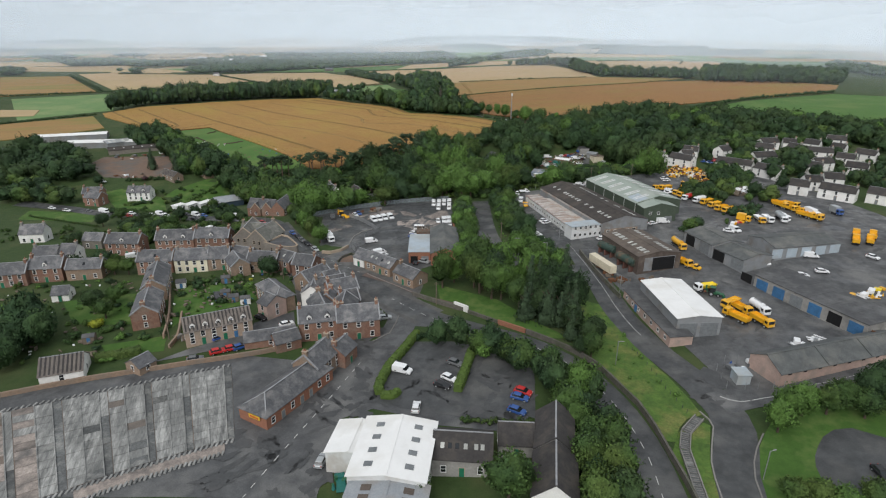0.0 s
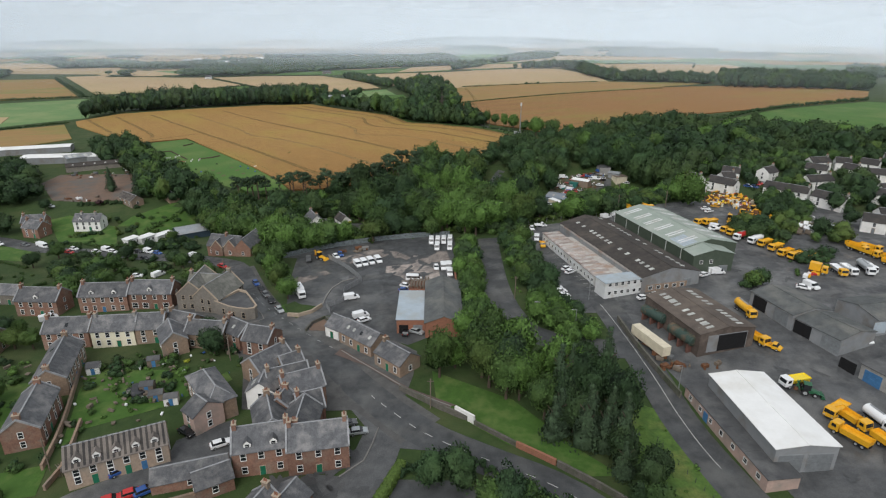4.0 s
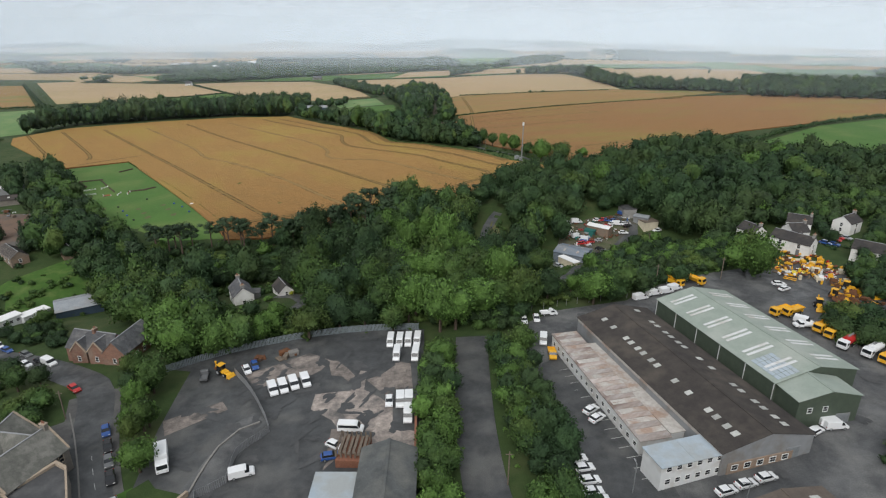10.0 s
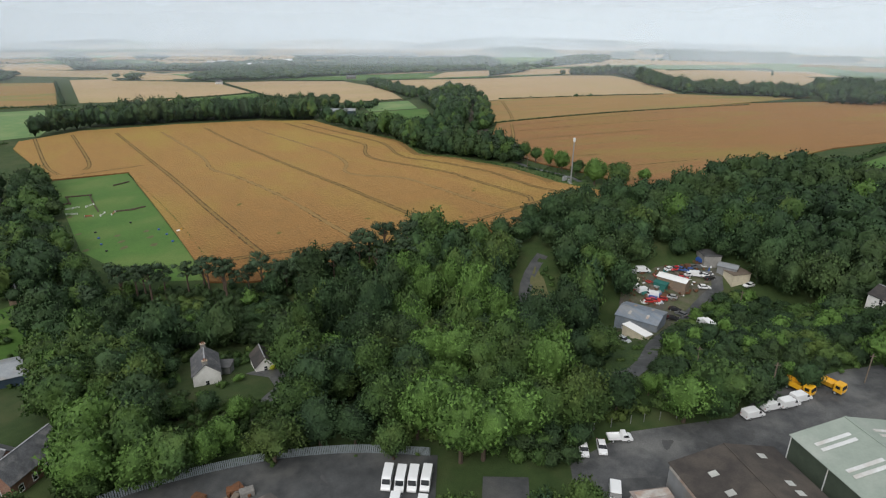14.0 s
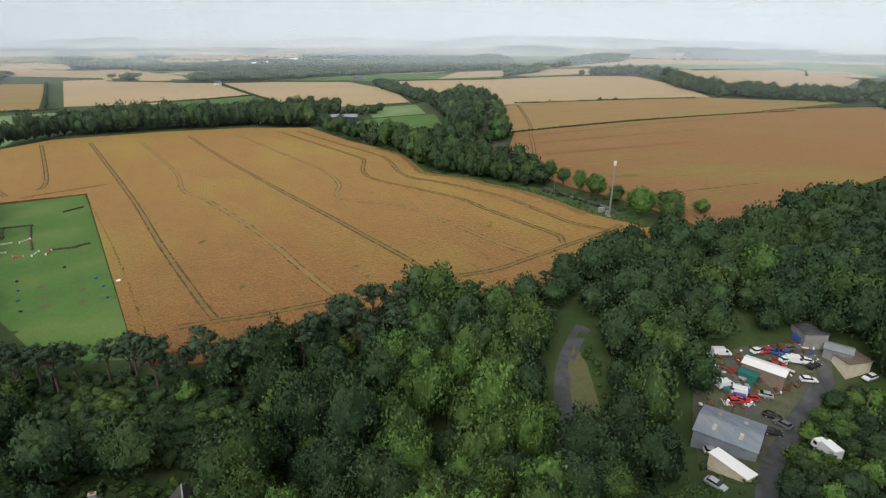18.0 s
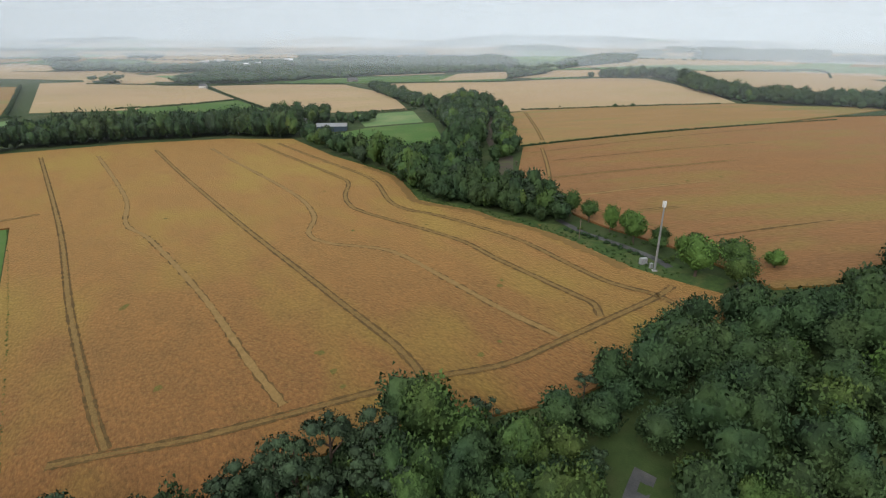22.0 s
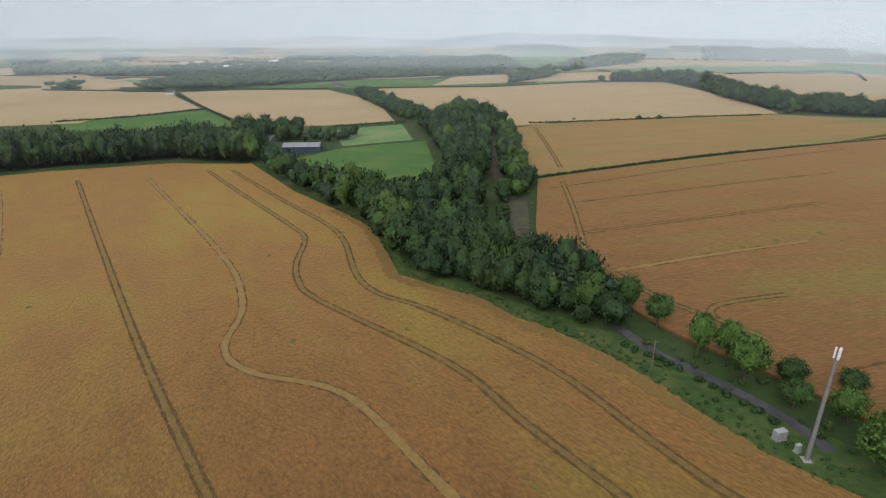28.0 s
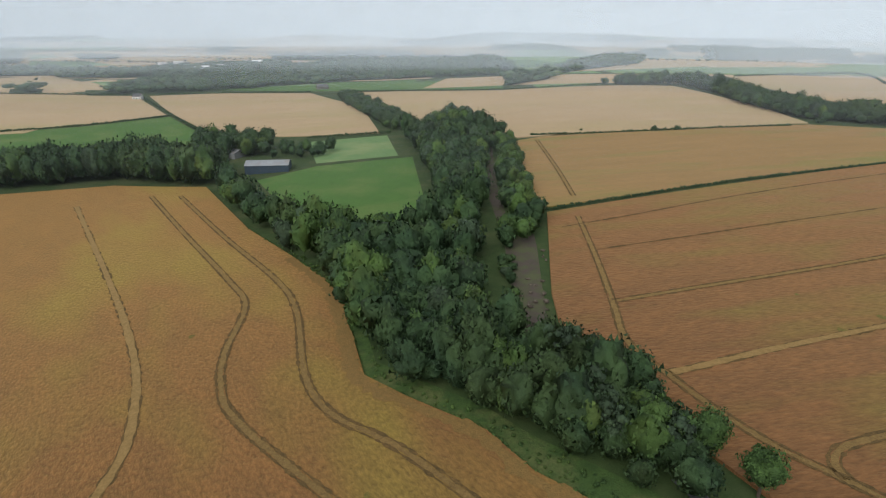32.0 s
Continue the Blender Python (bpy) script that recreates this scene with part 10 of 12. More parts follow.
lorry(89.8, 298.2, -54, "tipper", "paint_yellow", "paint_yellow", long=6.4)
lorry(97.0, 299.2, -55, "gritter", "paint_yellow", "paint_yellow", long=6.4)
pickup(114.1, 268.3, 177)
car(122.2, 292.2, 27, "car", "paint_white")
lorry(118.1, 266.4, -146, "tipper", "paint_yellow", "paint_yellow")
lorry(119.0, 263.1, -146, "gritter", "paint_yellow", "paint_yellow")
lorry(119.0, 257.5, -147, "tank", "paint_white", "paint_red")
lorry(122.5, 253.3, -149, "tank", "paint_white", "paint_white")
lorry(124.5, 250.3, -148, "gritter", "paint_yellow", "paint_yellow")
lorry(125.9, 245.6, -149, "gritter", "paint_yellow", "paint_yellow")
lorry(126.5, 240.4, -150, "tipper", "paint_yellow", "paint_yellow")
lorry(128.4, 237.3, -151, "gritter", "paint_yellow", "paint_yellow")
lorry(131.5, 235.6, -151, "tipper", "paint_yellow", "paint_yellow")
lorry(112.0, 276.0, -155, "gritter", "paint_yellow", "paint_yellow")
lorry(115.3, 275.7, -155, "gritter", "paint_yellow", "paint_yellow")
digger(134.3, 286.6, 29)
digger(141.4, 291.5, -45)
digger(145.6, 287.3, -86)
digger(125.2, 279.6, -111)
lorry(86.6, 165.3, -166, "gritter", "paint_white", "paint_lemon")
lorry(96.5, 151.1, -81, "tank", "paint_white", "paint_white")
lorry(89.9, 154.9, -149, "gritter", "paint_yellow", "paint_yellow")
lorry(91.4, 151.8, -73, "tipper", "paint_yellow", "paint_yellow")
lorry(87.8, 147.0, 118, "tipper", "paint_yellow", "paint_yellow", long=8)
lorry(93.5, 144.0, -75, "tipper", "paint_yellow", "paint_yellow")
digger(87.9, 162.0, -24, "paint_green")
lorry(76.8, 202.1, -82, "tipper", "paint_yellow", "paint_yellow")
lorry(90.8, 197.9, -86, "tank", "paint_yellow", "paint_yellow", long=8.5)
lorry(87.1, 182.9, -69, "tipper", "paint_yellow", "paint_yellow", long=5.5)
pickup(89.1, 180.3, -45, "paint_yellow", "paint_yellow")
lorry(134.4, 223.5, -94, "gritter", "paint_yellow", "paint_white")
lorry(138.0, 223.8, -95, "tipper", "paint_white", "paint_white")
lorry(144.0, 224.6, -100, "tank", "paint_white", "paint_silver", long=9)
lorry(128.4, 224.4, -41, "box", "paint_yellow", "paint_yellow", long=5.5)
lorry(154.0, 242.9, -71, "tipper", "paint_yellow", "paint_yellow")
lorry(155.3, 238.4, -70, "tipper", "paint_yellow", "paint_yellow")
lorry(157.4, 235.3, -71, "tipper", "paint_yellow", "paint_yellow")
lorry(158.4, 229.4, -70, "tipper", "paint_yellow", "paint_yellow")
lorry(159.4, 226.6, -71, "tipper", "paint_yellow", "paint_yellow")
lorry(159.8, 229.3, -81, "box", "paint_white", "paint_white")
car(112.2, 181.9, 15, "van", "paint_white")
car(114.6, 182.4, -86, "van", "paint_white")
car(106.6, 181.3, -30, "car", "paint_red")
car(95.4, 226.7, -5, "van", "paint_white")
car(159.5, 263.7, 29, "van", "paint_white")
car(116.5, 212.5, -32, "car", "paint_white")
car(119.3, 213.2, -69, "van", "paint_white")
car(122.5, 295.9, -6, "car", "paint_white")
car(115.5, 270.6, -40, "van", "paint_white")
car(133.1, 186.3, -13, "van", "paint_white")
car(130.0, 174.7, -13, "car", "paint_white")
car(153.8, 184.3, -60, "car", "paint_white")
car(122.0, 172.4, -4, "car", "paint_white")
car(160.7, 266.0, 22, "van", "paint_white")
lorry(160.7, 203.5, 55, "tipper", "paint_yellow", "paint_yellow")
lorry(161.9, 197.5, 55, "tipper", "paint_yellow", "paint_yellow")
lorry(156.8, 197.8, 56, "tipper", "paint_yellow", "paint_yellow")
lorry(166.1, 202.0, 55, "tipper", "paint_yellow", "paint_yellow")
lorry(171.6, 231.5, -85, "box", "paint_blue", "paint_silver", long=6)
lorry(145.1, 225.3, -87, "tank", "paint_white", "paint_white")
lorry(155.1, 245.2, -62, "tipper", "paint_yellow", "paint_yellow")
lorry(159.0, 243.2, -62, "tipper", "paint_yellow", "paint_yellow")
lorry(156.4, 228.4, -61, "tipper", "paint_yellow", "paint_yellow")
lorry(158.0, 225.2, -61, "tipper", "paint_yellow", "paint_yellow")
car(159.8, 331.1, -56, "car", "paint_white")
car(161.4, 329.4, -57, "car", "paint_blue")
car(167.2, 335.9, -58, "car", "paint_red")
car(135.1, 339.1, -81, "car", "paint_white")
car(159.0, 330.7, -52, "car", "paint_blue")
car(164.7, 333.7, -54, "car", "paint_red")
car(169.9, 335.4, -54, "car", "paint_silver")
car(71.1, 375.6, 167, "car", "paint_silver", group='old cars in the scrap yard', label='silver old car standing in a scrap yard')
car(75.7, 376.4, 4, "van", "paint_white", group='old cars in the scrap yard', label='white old van standing in a scrap yard')
car(70.7, 371.6, 150, "van", "paint_cream", group='old cars in the scrap yard', label='cream old van standing in a scrap yard')
car(68.2, 369.2, 0, "car", "paint_red", group='old cars in the scrap yard', label='red old car standing in a scrap yard')
car(71.6, 368.7, -21, "van", "paint_white", group='old cars in the scrap yard', label='white old van standing in a scrap yard')
car(76.3, 365.7, 160, "van", "paint_white", group='old cars in the scrap yard', label='white old van standing in a scrap yard')
car(74.2, 367.4, 20, "van", "paint_white", group='old cars in the scrap yard', label='white old van standing in a scrap yard')
car(80.3, 370.0, -155, "car", "paint_silver", group='old cars in the scrap yard', label='silver old car standing in a scrap yard')
car(85.5, 377.6, 23, "car", "paint_white", group='old cars in the scrap yard', label='white old car standing in a scrap yard')
car(87.4, 377.7, -156, "car", "paint_red", group='old cars in the scrap yard', label='red old car standing in a scrap yard')
car(89.5, 377.6, -22, "car", "paint_blue", group='old cars in the scrap yard', label='blue old car standing in a scrap yard')
car(91.8, 377.4, 155, "car", "paint_blue", group='old cars in the scrap yard', label='blue old car standing in a scrap yard')
car(89.0, 373.7, -7, "car", "paint_red", group='old cars in the scrap yard', label='red old car standing in a scrap yard')
car(92.0, 375.6, 28, "car", "paint_white", group='old cars in the scrap yard', label='white old car standing in a scrap yard')
car(94.2, 375.4, -10, "van", "paint_white", group='old cars in the scrap yard', label='white old van standing in a scrap yard')
car(96.6, 375.6, 157, "car", "paint_white", group='old cars in the scrap yard', label='white old car standing in a scrap yard')
car(94.2, 379.0, 20, "car", "paint_grey", group='old cars in the scrap yard', label='grey old car standing in a scrap yard')
car(98.5, 374.3, 31, "car", "paint_black", group='old cars in the scrap yard', label='black old car standing in a scrap yard')
car(95.6, 370.3, -2, "car", "paint_white", group='old cars in the scrap yard', label='white old car standing in a scrap yard')
car(76.9, 363.5, -26, "car", "paint_red", group='old cars in the scrap yard', label='red old car standing in a scrap yard')
car(79.3, 364.2, 175, "car", "paint_red", group='old cars in the scrap yard', label='red old car standing in a scrap yard')
car(75.3, 363.1, 8, "car", "paint_red", group='old cars in the scrap yard', label='red old car standing in a scrap yard')
car(82.9, 365.2, 160, "car", "paint_silver", group='old cars in the scrap yard', label='silver old car standing in a scrap yard')
car(82.8, 359.3, -29, "car", "paint_black", group='old cars in the scrap yard', label='black old car standing in a scrap yard')
car(83.9, 356.5, 129, "car", "paint_grey", group='old cars in the scrap yard', label='grey old car standing in a scrap yard')
car(80.4, 353.6, -13, "car", "paint_black", group='old cars in the scrap yard', label='black old car standing in a scrap yard')
car(64.3, 345.9, -2, "car", "paint_silver", group='old cars in the scrap yard', label='silver old car standing in a scrap yard')
car(59.0, 330.9, -46, "car", "paint_silver", group='old cars in the scrap yard', label='silver old car standing in a scrap yard')
car(111.2, 371.8, -153, "car", "paint_white", group='old cars in the scrap yard', label='white old car standing in a scrap yard')
car(83.2, 338.2, 97, "car", "paint_red", group='old cars in the scrap yard', label='red old car standing in a scrap yard')
lorry(87.4, 345.2, 107, "box", "paint_white", "paint_white", long=6, label='white motorhome parked by the lane', group='')
car(-15.4, 287.8, 7, "car", "paint_black")

# ---- clutter in the yards ----
junk_heap([(123.4, 302.9), (134.9, 319.5), (148.4, 312.2), (160.4, 304.0), (152.2, 287.0), (140.1, 293.0), (129.5, 298.6)], 70, ['paint_yellow', 'paint_lemon', 'rust', 'paint_red', 'paint_cream', 'wood_grey', 'paint_white'], 433)
junk_heap([(148.4, 280.8), (160.8, 283.4), (163.0, 274.2), (153.0, 271.7)], 26, ['paint_white', 'paint_silver', 'paint_grey'], 434)
junk_heap([(120.2, 222.3), (129.2, 226.1), (128.1, 223.3), (119.2, 219.7)], 12, ['paint_red', 'paint_white', 'paint_yellow'], 435)
junk_heap([(56.0, 190.7), (56.9, 182.9), (59.0, 175.8), (62.6, 170.9), (62.5, 175.7), (60.1, 184.6)], 24, ['rust', 'paint_grey', 'wood_grey', 'tank_green'], 436)
junk_heap([(58.1, 175.0), (73.0, 174.4), (72.3, 172.0), (57.7, 172.7)], 16, ['rust', 'wood_grey'], 437)
junk_heap([(69.1, 374.9), (84.3, 378.5), (82.5, 366.8), (85.8, 363.4), (73.6, 361.9), (67.9, 365.9)], 40, ['paint_white', 'paint_red', 'rust', 'tarp_teal', 'paint_silver', 'paint_blue', 'wood_grey'], 438)
junk_heap([(91.8, 382.0), (103.3, 382.8), (104.3, 377.1), (92.5, 374.6)], 18, ['paint_white', 'rust', 'paint_grey', 'paint_blue'], 439)
junk_heap([(-229.4, 402.2), (-188.2, 410.6), (-181.9, 398.4), (-215.8, 390.9)], 30, ['paint_white', 'rust', 'wood_grey', 'paint_grey'], 440)
junk_heap([(-204.5, 354.7), (-179.5, 355.6), (-176.4, 350.1), (-197.7, 348.6)], 14, ['paint_white', 'rust', 'wood_grey'], 441)
junk_heap([(-40.9, 262.3), (-37.0, 260.2), (-24.8, 264.4), (-28.7, 266.7)], 14, ['wood_grey', 'rust', 'kerb_stone'], 442)
junk_heap([(73.0, 123.2), (85.4, 127.7), (84.0, 122.5), (73.4, 118.2)], 14, ['paint_white', 'paint_blue', 'wood_grey', 'paint_grey'], 443)
junk_heap([(95.6, 132.7), (105.6, 136.5), (104.5, 133.6), (96.2, 131.2)], 12, ['paint_white', 'paint_silver'], 444)
junk_heap([(128.4, 159.0), (142.4, 163.7), (139.9, 158.4), (129.4, 155.3)], 20, ['paint_lemon', 'paint_white', 'paint_yellow'], 445)
junk_heap([(-19.7, 87.1), (-17.1, 87.6), (-16.1, 84.0), (-18.7, 83.8)], 8, ['paint_green', 'tarp_teal'], 446)
junk_heap([(-71.4, 167.2), (-65.5, 168.5), (-62.8, 163.9), (-68.4, 164.1)], 14, ['wood_grey', 'kerb_stone', 'paint_black'], 447)
junk_heap([(-99.5, 142.9), (-95.4, 142.6), (-88.0, 130.4), (-91.0, 130.6)], 10, ['wood_grey', 'galvanised'], 448)
junk_heap([(-73.1, 144.1), (-68.5, 140.6), (-67.8, 136.9), (-71.4, 139.3)], 6, ['kerb_stone', 'wood_grey'], 449)
timber_pen(-3.9, 219.8, -4)
flat_block((72.4, 115.4), (75.6, 115.3), 3.4, 2.6, "roof_pale_blue", "roof_pale_blue", "pale blue portable cabin in a fenced compound", name="portable_cabin", category="cabin")

# ---- walls, fences, lamps ----
ribbon("stone_wall", [(25.6, 139.6), (30.0, 135.8), (36.4, 130.2), (41.0, 123.8), (44.2, 114.4), (46.3, 107.9), (47.2, 99.0), (47.3, 92.0), (47.5, 85.0), (47.3, 77.0)], 0.5, "wall_stone", 0.0, "grey stone retaining wall beside the road", height=1.5, wobble=0.0, category="wall")
ribbon("stone_wall", [(-6.7, 167.0), (2.7, 159.0), (10.4, 153.2)], 0.5, "wall_stone", 0.0, "low stone wall beside the road", height=1.4, wobble=0.0, category="wall")
ribbon("stone_wall", [(-43.0, 206.7), (-39.5, 206.2), (-36.1, 208.6), (-33.9, 213.1)], 0.55, "stone_trim", 0.0, "pale curved retaining wall", height=1.2, wobble=0.0, category="wall")
ribbon("kerb", [(-33.9, 213.1), (-33.9, 217.4), (-33.1, 226.7), (-30.4, 232.4), (-26.6, 234.8)], 0.4, "kerb_stone", 0.1, "pale concrete kerb round the yard drive", height=0.3, wobble=0.0, category="kerb")
ribbon("brick_wall", [(-35.3, 196.6), (-34.6, 201.2), (-31.4, 204.9), (-28.6, 200.8)], 0.4, "wall_stone", 0.0, "low stone garden wall", height=1.0, wobble=0.0, category="wall")
ribbon("kerb", [(-80.3, 209.8), (-71.9, 209.0), (-61.4, 204.0), (-52.5, 201.9), (-49.6, 204.5), (-55.8, 215.2), (-66.0, 230.6), (-73.4, 240.8)], 0.3, "kerb_stone", 0.12, "pale stone kerb round the hall", height=0.14, wobble=0.0, category="kerb")
ribbon("stone_wall", [(-102.5, 115.6), (-85.7, 121.3), (-66.8, 125.8), (-49.7, 130.4), (-37.8, 135.9)], 0.5, "brown_sandstone", 0.0, "long stone boundary wall", height=1.3, wobble=0.0, category="wall")
ribbon("stone_wall", [(10.3, 152.8), (18.4, 145.3)], 0.5, "wall_stone", 0.0, "low grey stone wall beside the road", height=1.2, wobble=0.0, category="wall")
ribbon("stone_wall", [(18.4, 145.3), (25.4, 139.9)], 0.5, "brick", 0.0, "red brick retaining wall beside the road", height=1.4, wobble=0.0, category="wall")
ribbon("stone_wall", [(6.3, 156.8), (10.3, 153.0)], 0.5, "white_render", 0.0, "short white retaining wall beside the road", height=2.2, wobble=0.0, category="wall")
ribbon("stone_wall", [(53.9, 196.4), (54.6, 186.8), (56.1, 175.9), (58.6, 162.2)], 0.5, "wall_stone", 0.0, "grey wall along the depot", height=1.8, wobble=0.0, category="wall")
ribbon("stone_wall", [(-75.9, 155.9), (-71.1, 141.1), (-71.1, 135.7)], 0.5, "brown_sandstone", 0.0, "stone garden wall", height=1.2, wobble=0.0, category="wall")
ribbon("stone_wall", [(-75.0, 141.1), (-79.3, 154.9), (-88.9, 178.1)], 0.5, "brown_sandstone", 0.0, "stone garden wall", height=1.4, wobble=0.0, category="wall")
ribbon("stone_wall", [(8.3, 239.6), (8.9, 221.4)], 0.5, "brick", 0.0, "red brick yard wall", height=1.6, wobble=0.0, category="wall")
fence([(-58.2, 258.2), (-45.6, 266.8), (-26.9, 274.5), (-9.6, 277.1), (7.5, 275.9)])
fence([(-39.2, 255.7), (-32.1, 246.5), (-25.5, 235.5), (-23.5, 231.3), (-28.2, 224.1), (-27.6, 216.1), (-32.2, 212.2), (-30.4, 208.1)], 2.0, "galvanised", 2.6, "tall wire mesh fence on steel posts")
fence([(36.1, 281.5), (49.5, 285.7), (72.0, 289.9)], 2.2, "galvanised", 3.0, "wire fence behind the works", False)
fence([(69.4, 114.2), (73.5, 113.5), (82.6, 113.4)], 2.0, "galvanised", 2.6, "wire mesh fence round a compound", False)
fence([(69.4, 114.2), (70.6, 121.8), (74.2, 125.4), (80.0, 124.4)], 2.0, "galvanised", 2.6, "wire mesh fence round a compound", False)
fence([(48.3, 148.0), (50.6, 138.4), (53.4, 129.8), (54.7, 119.8), (55.4, 112.4), (56.4, 105.4)], 1.2, "cladding_green", 2.2, "low dark green railing along the bank", False)
street_lamp(31.2, 196.7, 180)
street_lamp(31.5, 197.0, 180)
street_lamp(40.6, 191.5, 180)
street_lamp(66.4, 204.4, 180)
street_lamp(62.6, 85.1, 20)
street_lamp(69.4, 180.4, 0)
street_lamp(48.9, 209.7, 90)
street_lamp(59.3, 165.1, 180)
street_lamp(46.3, 125.1, 0)
utility_pole(0.8, 159.3)
utility_pole(-73.4, 141.0)
utility_pole(-73.0, 238.7)
utility_pole(-51.3, 180.2)
utility_pole(26.6, 212.9)
utility_pole(42.3, 494.4)
utility_pole(-503.8, 1583.2)
utility_pole(83.7, 297.8)
utility_pole(69.4, 305.1)
utility_pole(106.7, 302.1)
utility_pole(103.4, 359.4)
garden_shed(-84.7, 176.9, 15, "white_render")
garden_shed(-84.2, 176.1, 15, "white_render")
garden_shed(-66.5, 167.3, 10, "wood_grey")
garden_shed(-126.9, 194.3, 10, "wood_grey")
garden_shed(-95.3, 141.0, 15, "wood_grey")
garden_shed(-58.6, 162.1, 15, "white_render")
garden_shed(-70.3, 178.9, 15, "wood_grey")
garden_shed(-62.7, 163.6, 15, "wood_grey")
garden_shed(-68.6, 201.3, 5, "wood_grey")

# ---- single trees, hedges and shrubs ----
GROVE_KIND = {"broad": "mid", "dark": "dark", "bright": "bright"}


def grove(poly, gap, kinds, radii, tall, seed, group):
    """Trees as single things over a polygon."""
    rnd = random.Random(seed)
    for x, y in scatter(poly, gap, seed):
        kind, r, h = rnd.choice(kinds), rnd.uniform(*radii) * rnd.uniform(0.8, 1.15), tall * rnd.uniform(0.8, 1.25)
        if kind in GROVE_KIND and seed > 10:
            SPOTS.setdefault(GROVE_KIND[kind], []).append((x, y, r, h))
        else:
            tree(kind, x, y, r, h, group)



grove([(-3.2, 171.1), (5.7, 167.9), (16.6, 161.0), (24.9, 152.2), (30.2, 145.9), (34.0, 157.7), (29.0, 173.0), (18.0, 183.0), (8.0, 188.0), (1.3, 179.3)], 5.6, ['broad', 'dark', 'bright', 'broad'], (3.4, 5.0), 1.3, 1, "trees above the road")
grove([(25.1, 146.0), (38.5, 135.7), (43.1, 149.1), (43.7, 166.5), (38.0, 172.0), (28.9, 166.1)], 5.4, ['spruce', 'spruce', 'dark'], (3.2, 4.4), 1.35, 2, "conifers above the road")
grove([(35.1, 127.8), (41.3, 126.6), (44.9, 137.1), (41.8, 144.7)], 6.0, ['broad', 'dark'], (3, 4), 1.1, 3, "trees above the road")
grove([(11.7, 260.1), (14.1, 259.8), (15.7, 223.0), (17.3, 192.8), (12.6, 193.0), (11.9, 223.2)], 4.0, ['broad', 'broad', 'bright'], (2.3, 3.6), 1.1, 34, "young trees beside the access road")
grove([(28.8, 263.4), (33.2, 256.0), (34.5, 233.0), (35.5, 219.5), (36.3, 208.3), (38.3, 196.0), (41.6, 191.8), (30.6, 192.2), (30.2, 208.7), (28.3, 231.0)], 4.8, ['broad', 'dark', 'bright'], (2.6, 4.2), 1.0, 35, "trees beside the works road")
grove([(32.8, 214.3), (36.9, 208.7), (44.5, 196.1), (44.0, 185.2), (37.1, 185.0), (33.8, 196.8)], 4.6, ['broad', 'bright', 'dark'], (2.2, 3.4), 0.9, 36, "bushes beside the works road")
grove([(-71.0, 256.3), (-60.2, 258.8), (-51.6, 242.6), (-46.0, 226.0), (-43.5, 216.0), (-44.4, 214.4), (-48.2, 220.8), (-56.0, 234.5), (-64.0, 250.0)], 5.2, ['broad', 'dark', 'bright'], (2.6, 4.2), 1.1, 6, "trees beside the yard")
grove([(27.5, 106.0), (34.0, 112.0), (36.6, 104.0), (37.2, 92.0), (35.2, 76.0), (26.6, 75.4), (29.5, 89.9)], 4.4, ['broad', 'dark', 'dark', 'broad'], (3.2, 4.6), 1.25, 56, "trees beside the main road")
grove([(-4.0, 135.5), (3.5, 139.2), (14.9, 131.5), (26.5, 122.7), (34.5, 114.7), (33.6, 105.8), (27.0, 106.7), (24.5, 117.0), (13.9, 125.8), (4.7, 134.0)], 4.0, ['broad', 'dark', 'bright', 'dark'], (2.8, 4.2), 1.3, 57, "trees round the car park")
grove([(-125.1, 149.5), (-122.4, 160.4), (-106.0, 140.0), (-106.0, 128.0), (-114.0, 120.0)], 6.0, ["dark"], (4, 5.2), 1.2, 11, "dark garden trees")
grove([(-297.3, 395.8), (-285.4, 413.2), (-252.0, 403.8), (-215.8, 365.4), (-210.6, 342.5), (-241.4, 343.1), (-261.8, 343.4)], 9, ['dark'], (5, 7), 1.1, 12, "trees on the hillside")
grove([(-261.8, 343.4), (-222.9, 333.7), (-194.9, 304.0), (-229.9, 310.9), (-242.6, 311.2)], 8, ['broad', 'dark'], (4, 5.5), 0.9, 13, "trees on the hillside")
grove([(-240.6, 481.9), (-224.7, 481.6), (-137.7, 372.5), (-106.4, 349.9), (-82.5, 297.2), (-102.2, 309.8), (-129.1, 345.1), (-155.3, 348.7), (-200.6, 422.8)], 6.2, ['dark', 'dark', 'broad', 'dark'], (4, 5.2), 1.2, 14, "trees below the field")
grove([(-145.8, 256.6), (-137.4, 267.4), (-113.6, 242.5), (-112.3, 225.0), (-123.9, 227.5)], 6, ['broad', 'dark'], (2.8, 4), 0.9, 15, "garden trees")
grove([(-92.9, 231.3), (-88.9, 236.8), (-81.0, 246.7), (-74.5, 235.7), (-83.9, 226.9)], 5.5, ['broad', 'dark'], (2.8, 3.6), 0.9, 16, "garden trees")
grove([(101.1, 221.6), (109.3, 224.7), (104.8, 214.6), (95.4, 208.9)], 5, ['bush_dark', 'broad'], (2.4, 3.2), 1.0, 20, "scrub in the depot")
grove([(116.6, 264.9), (130.3, 269.7), (138.5, 263.5), (130.9, 248.5), (120.4, 259.2)], 5.5, ['bush', 'bush_dark'], (3, 4.2), 1.0, 21, "scrub in the depot")
grove([(127.0, 239.6), (143.6, 243.2), (136.0, 230.9), (125.0, 231.4)], 5, ['bush_dark'], (3, 4), 1.0, 22, "scrub in the depot")
grove([(142.2, 305.4), (165.4, 293.7), (155.1, 275.9), (140.5, 285.8)], 7, ['dark'], (3, 4), 1.0, 23, "trees by the estate")
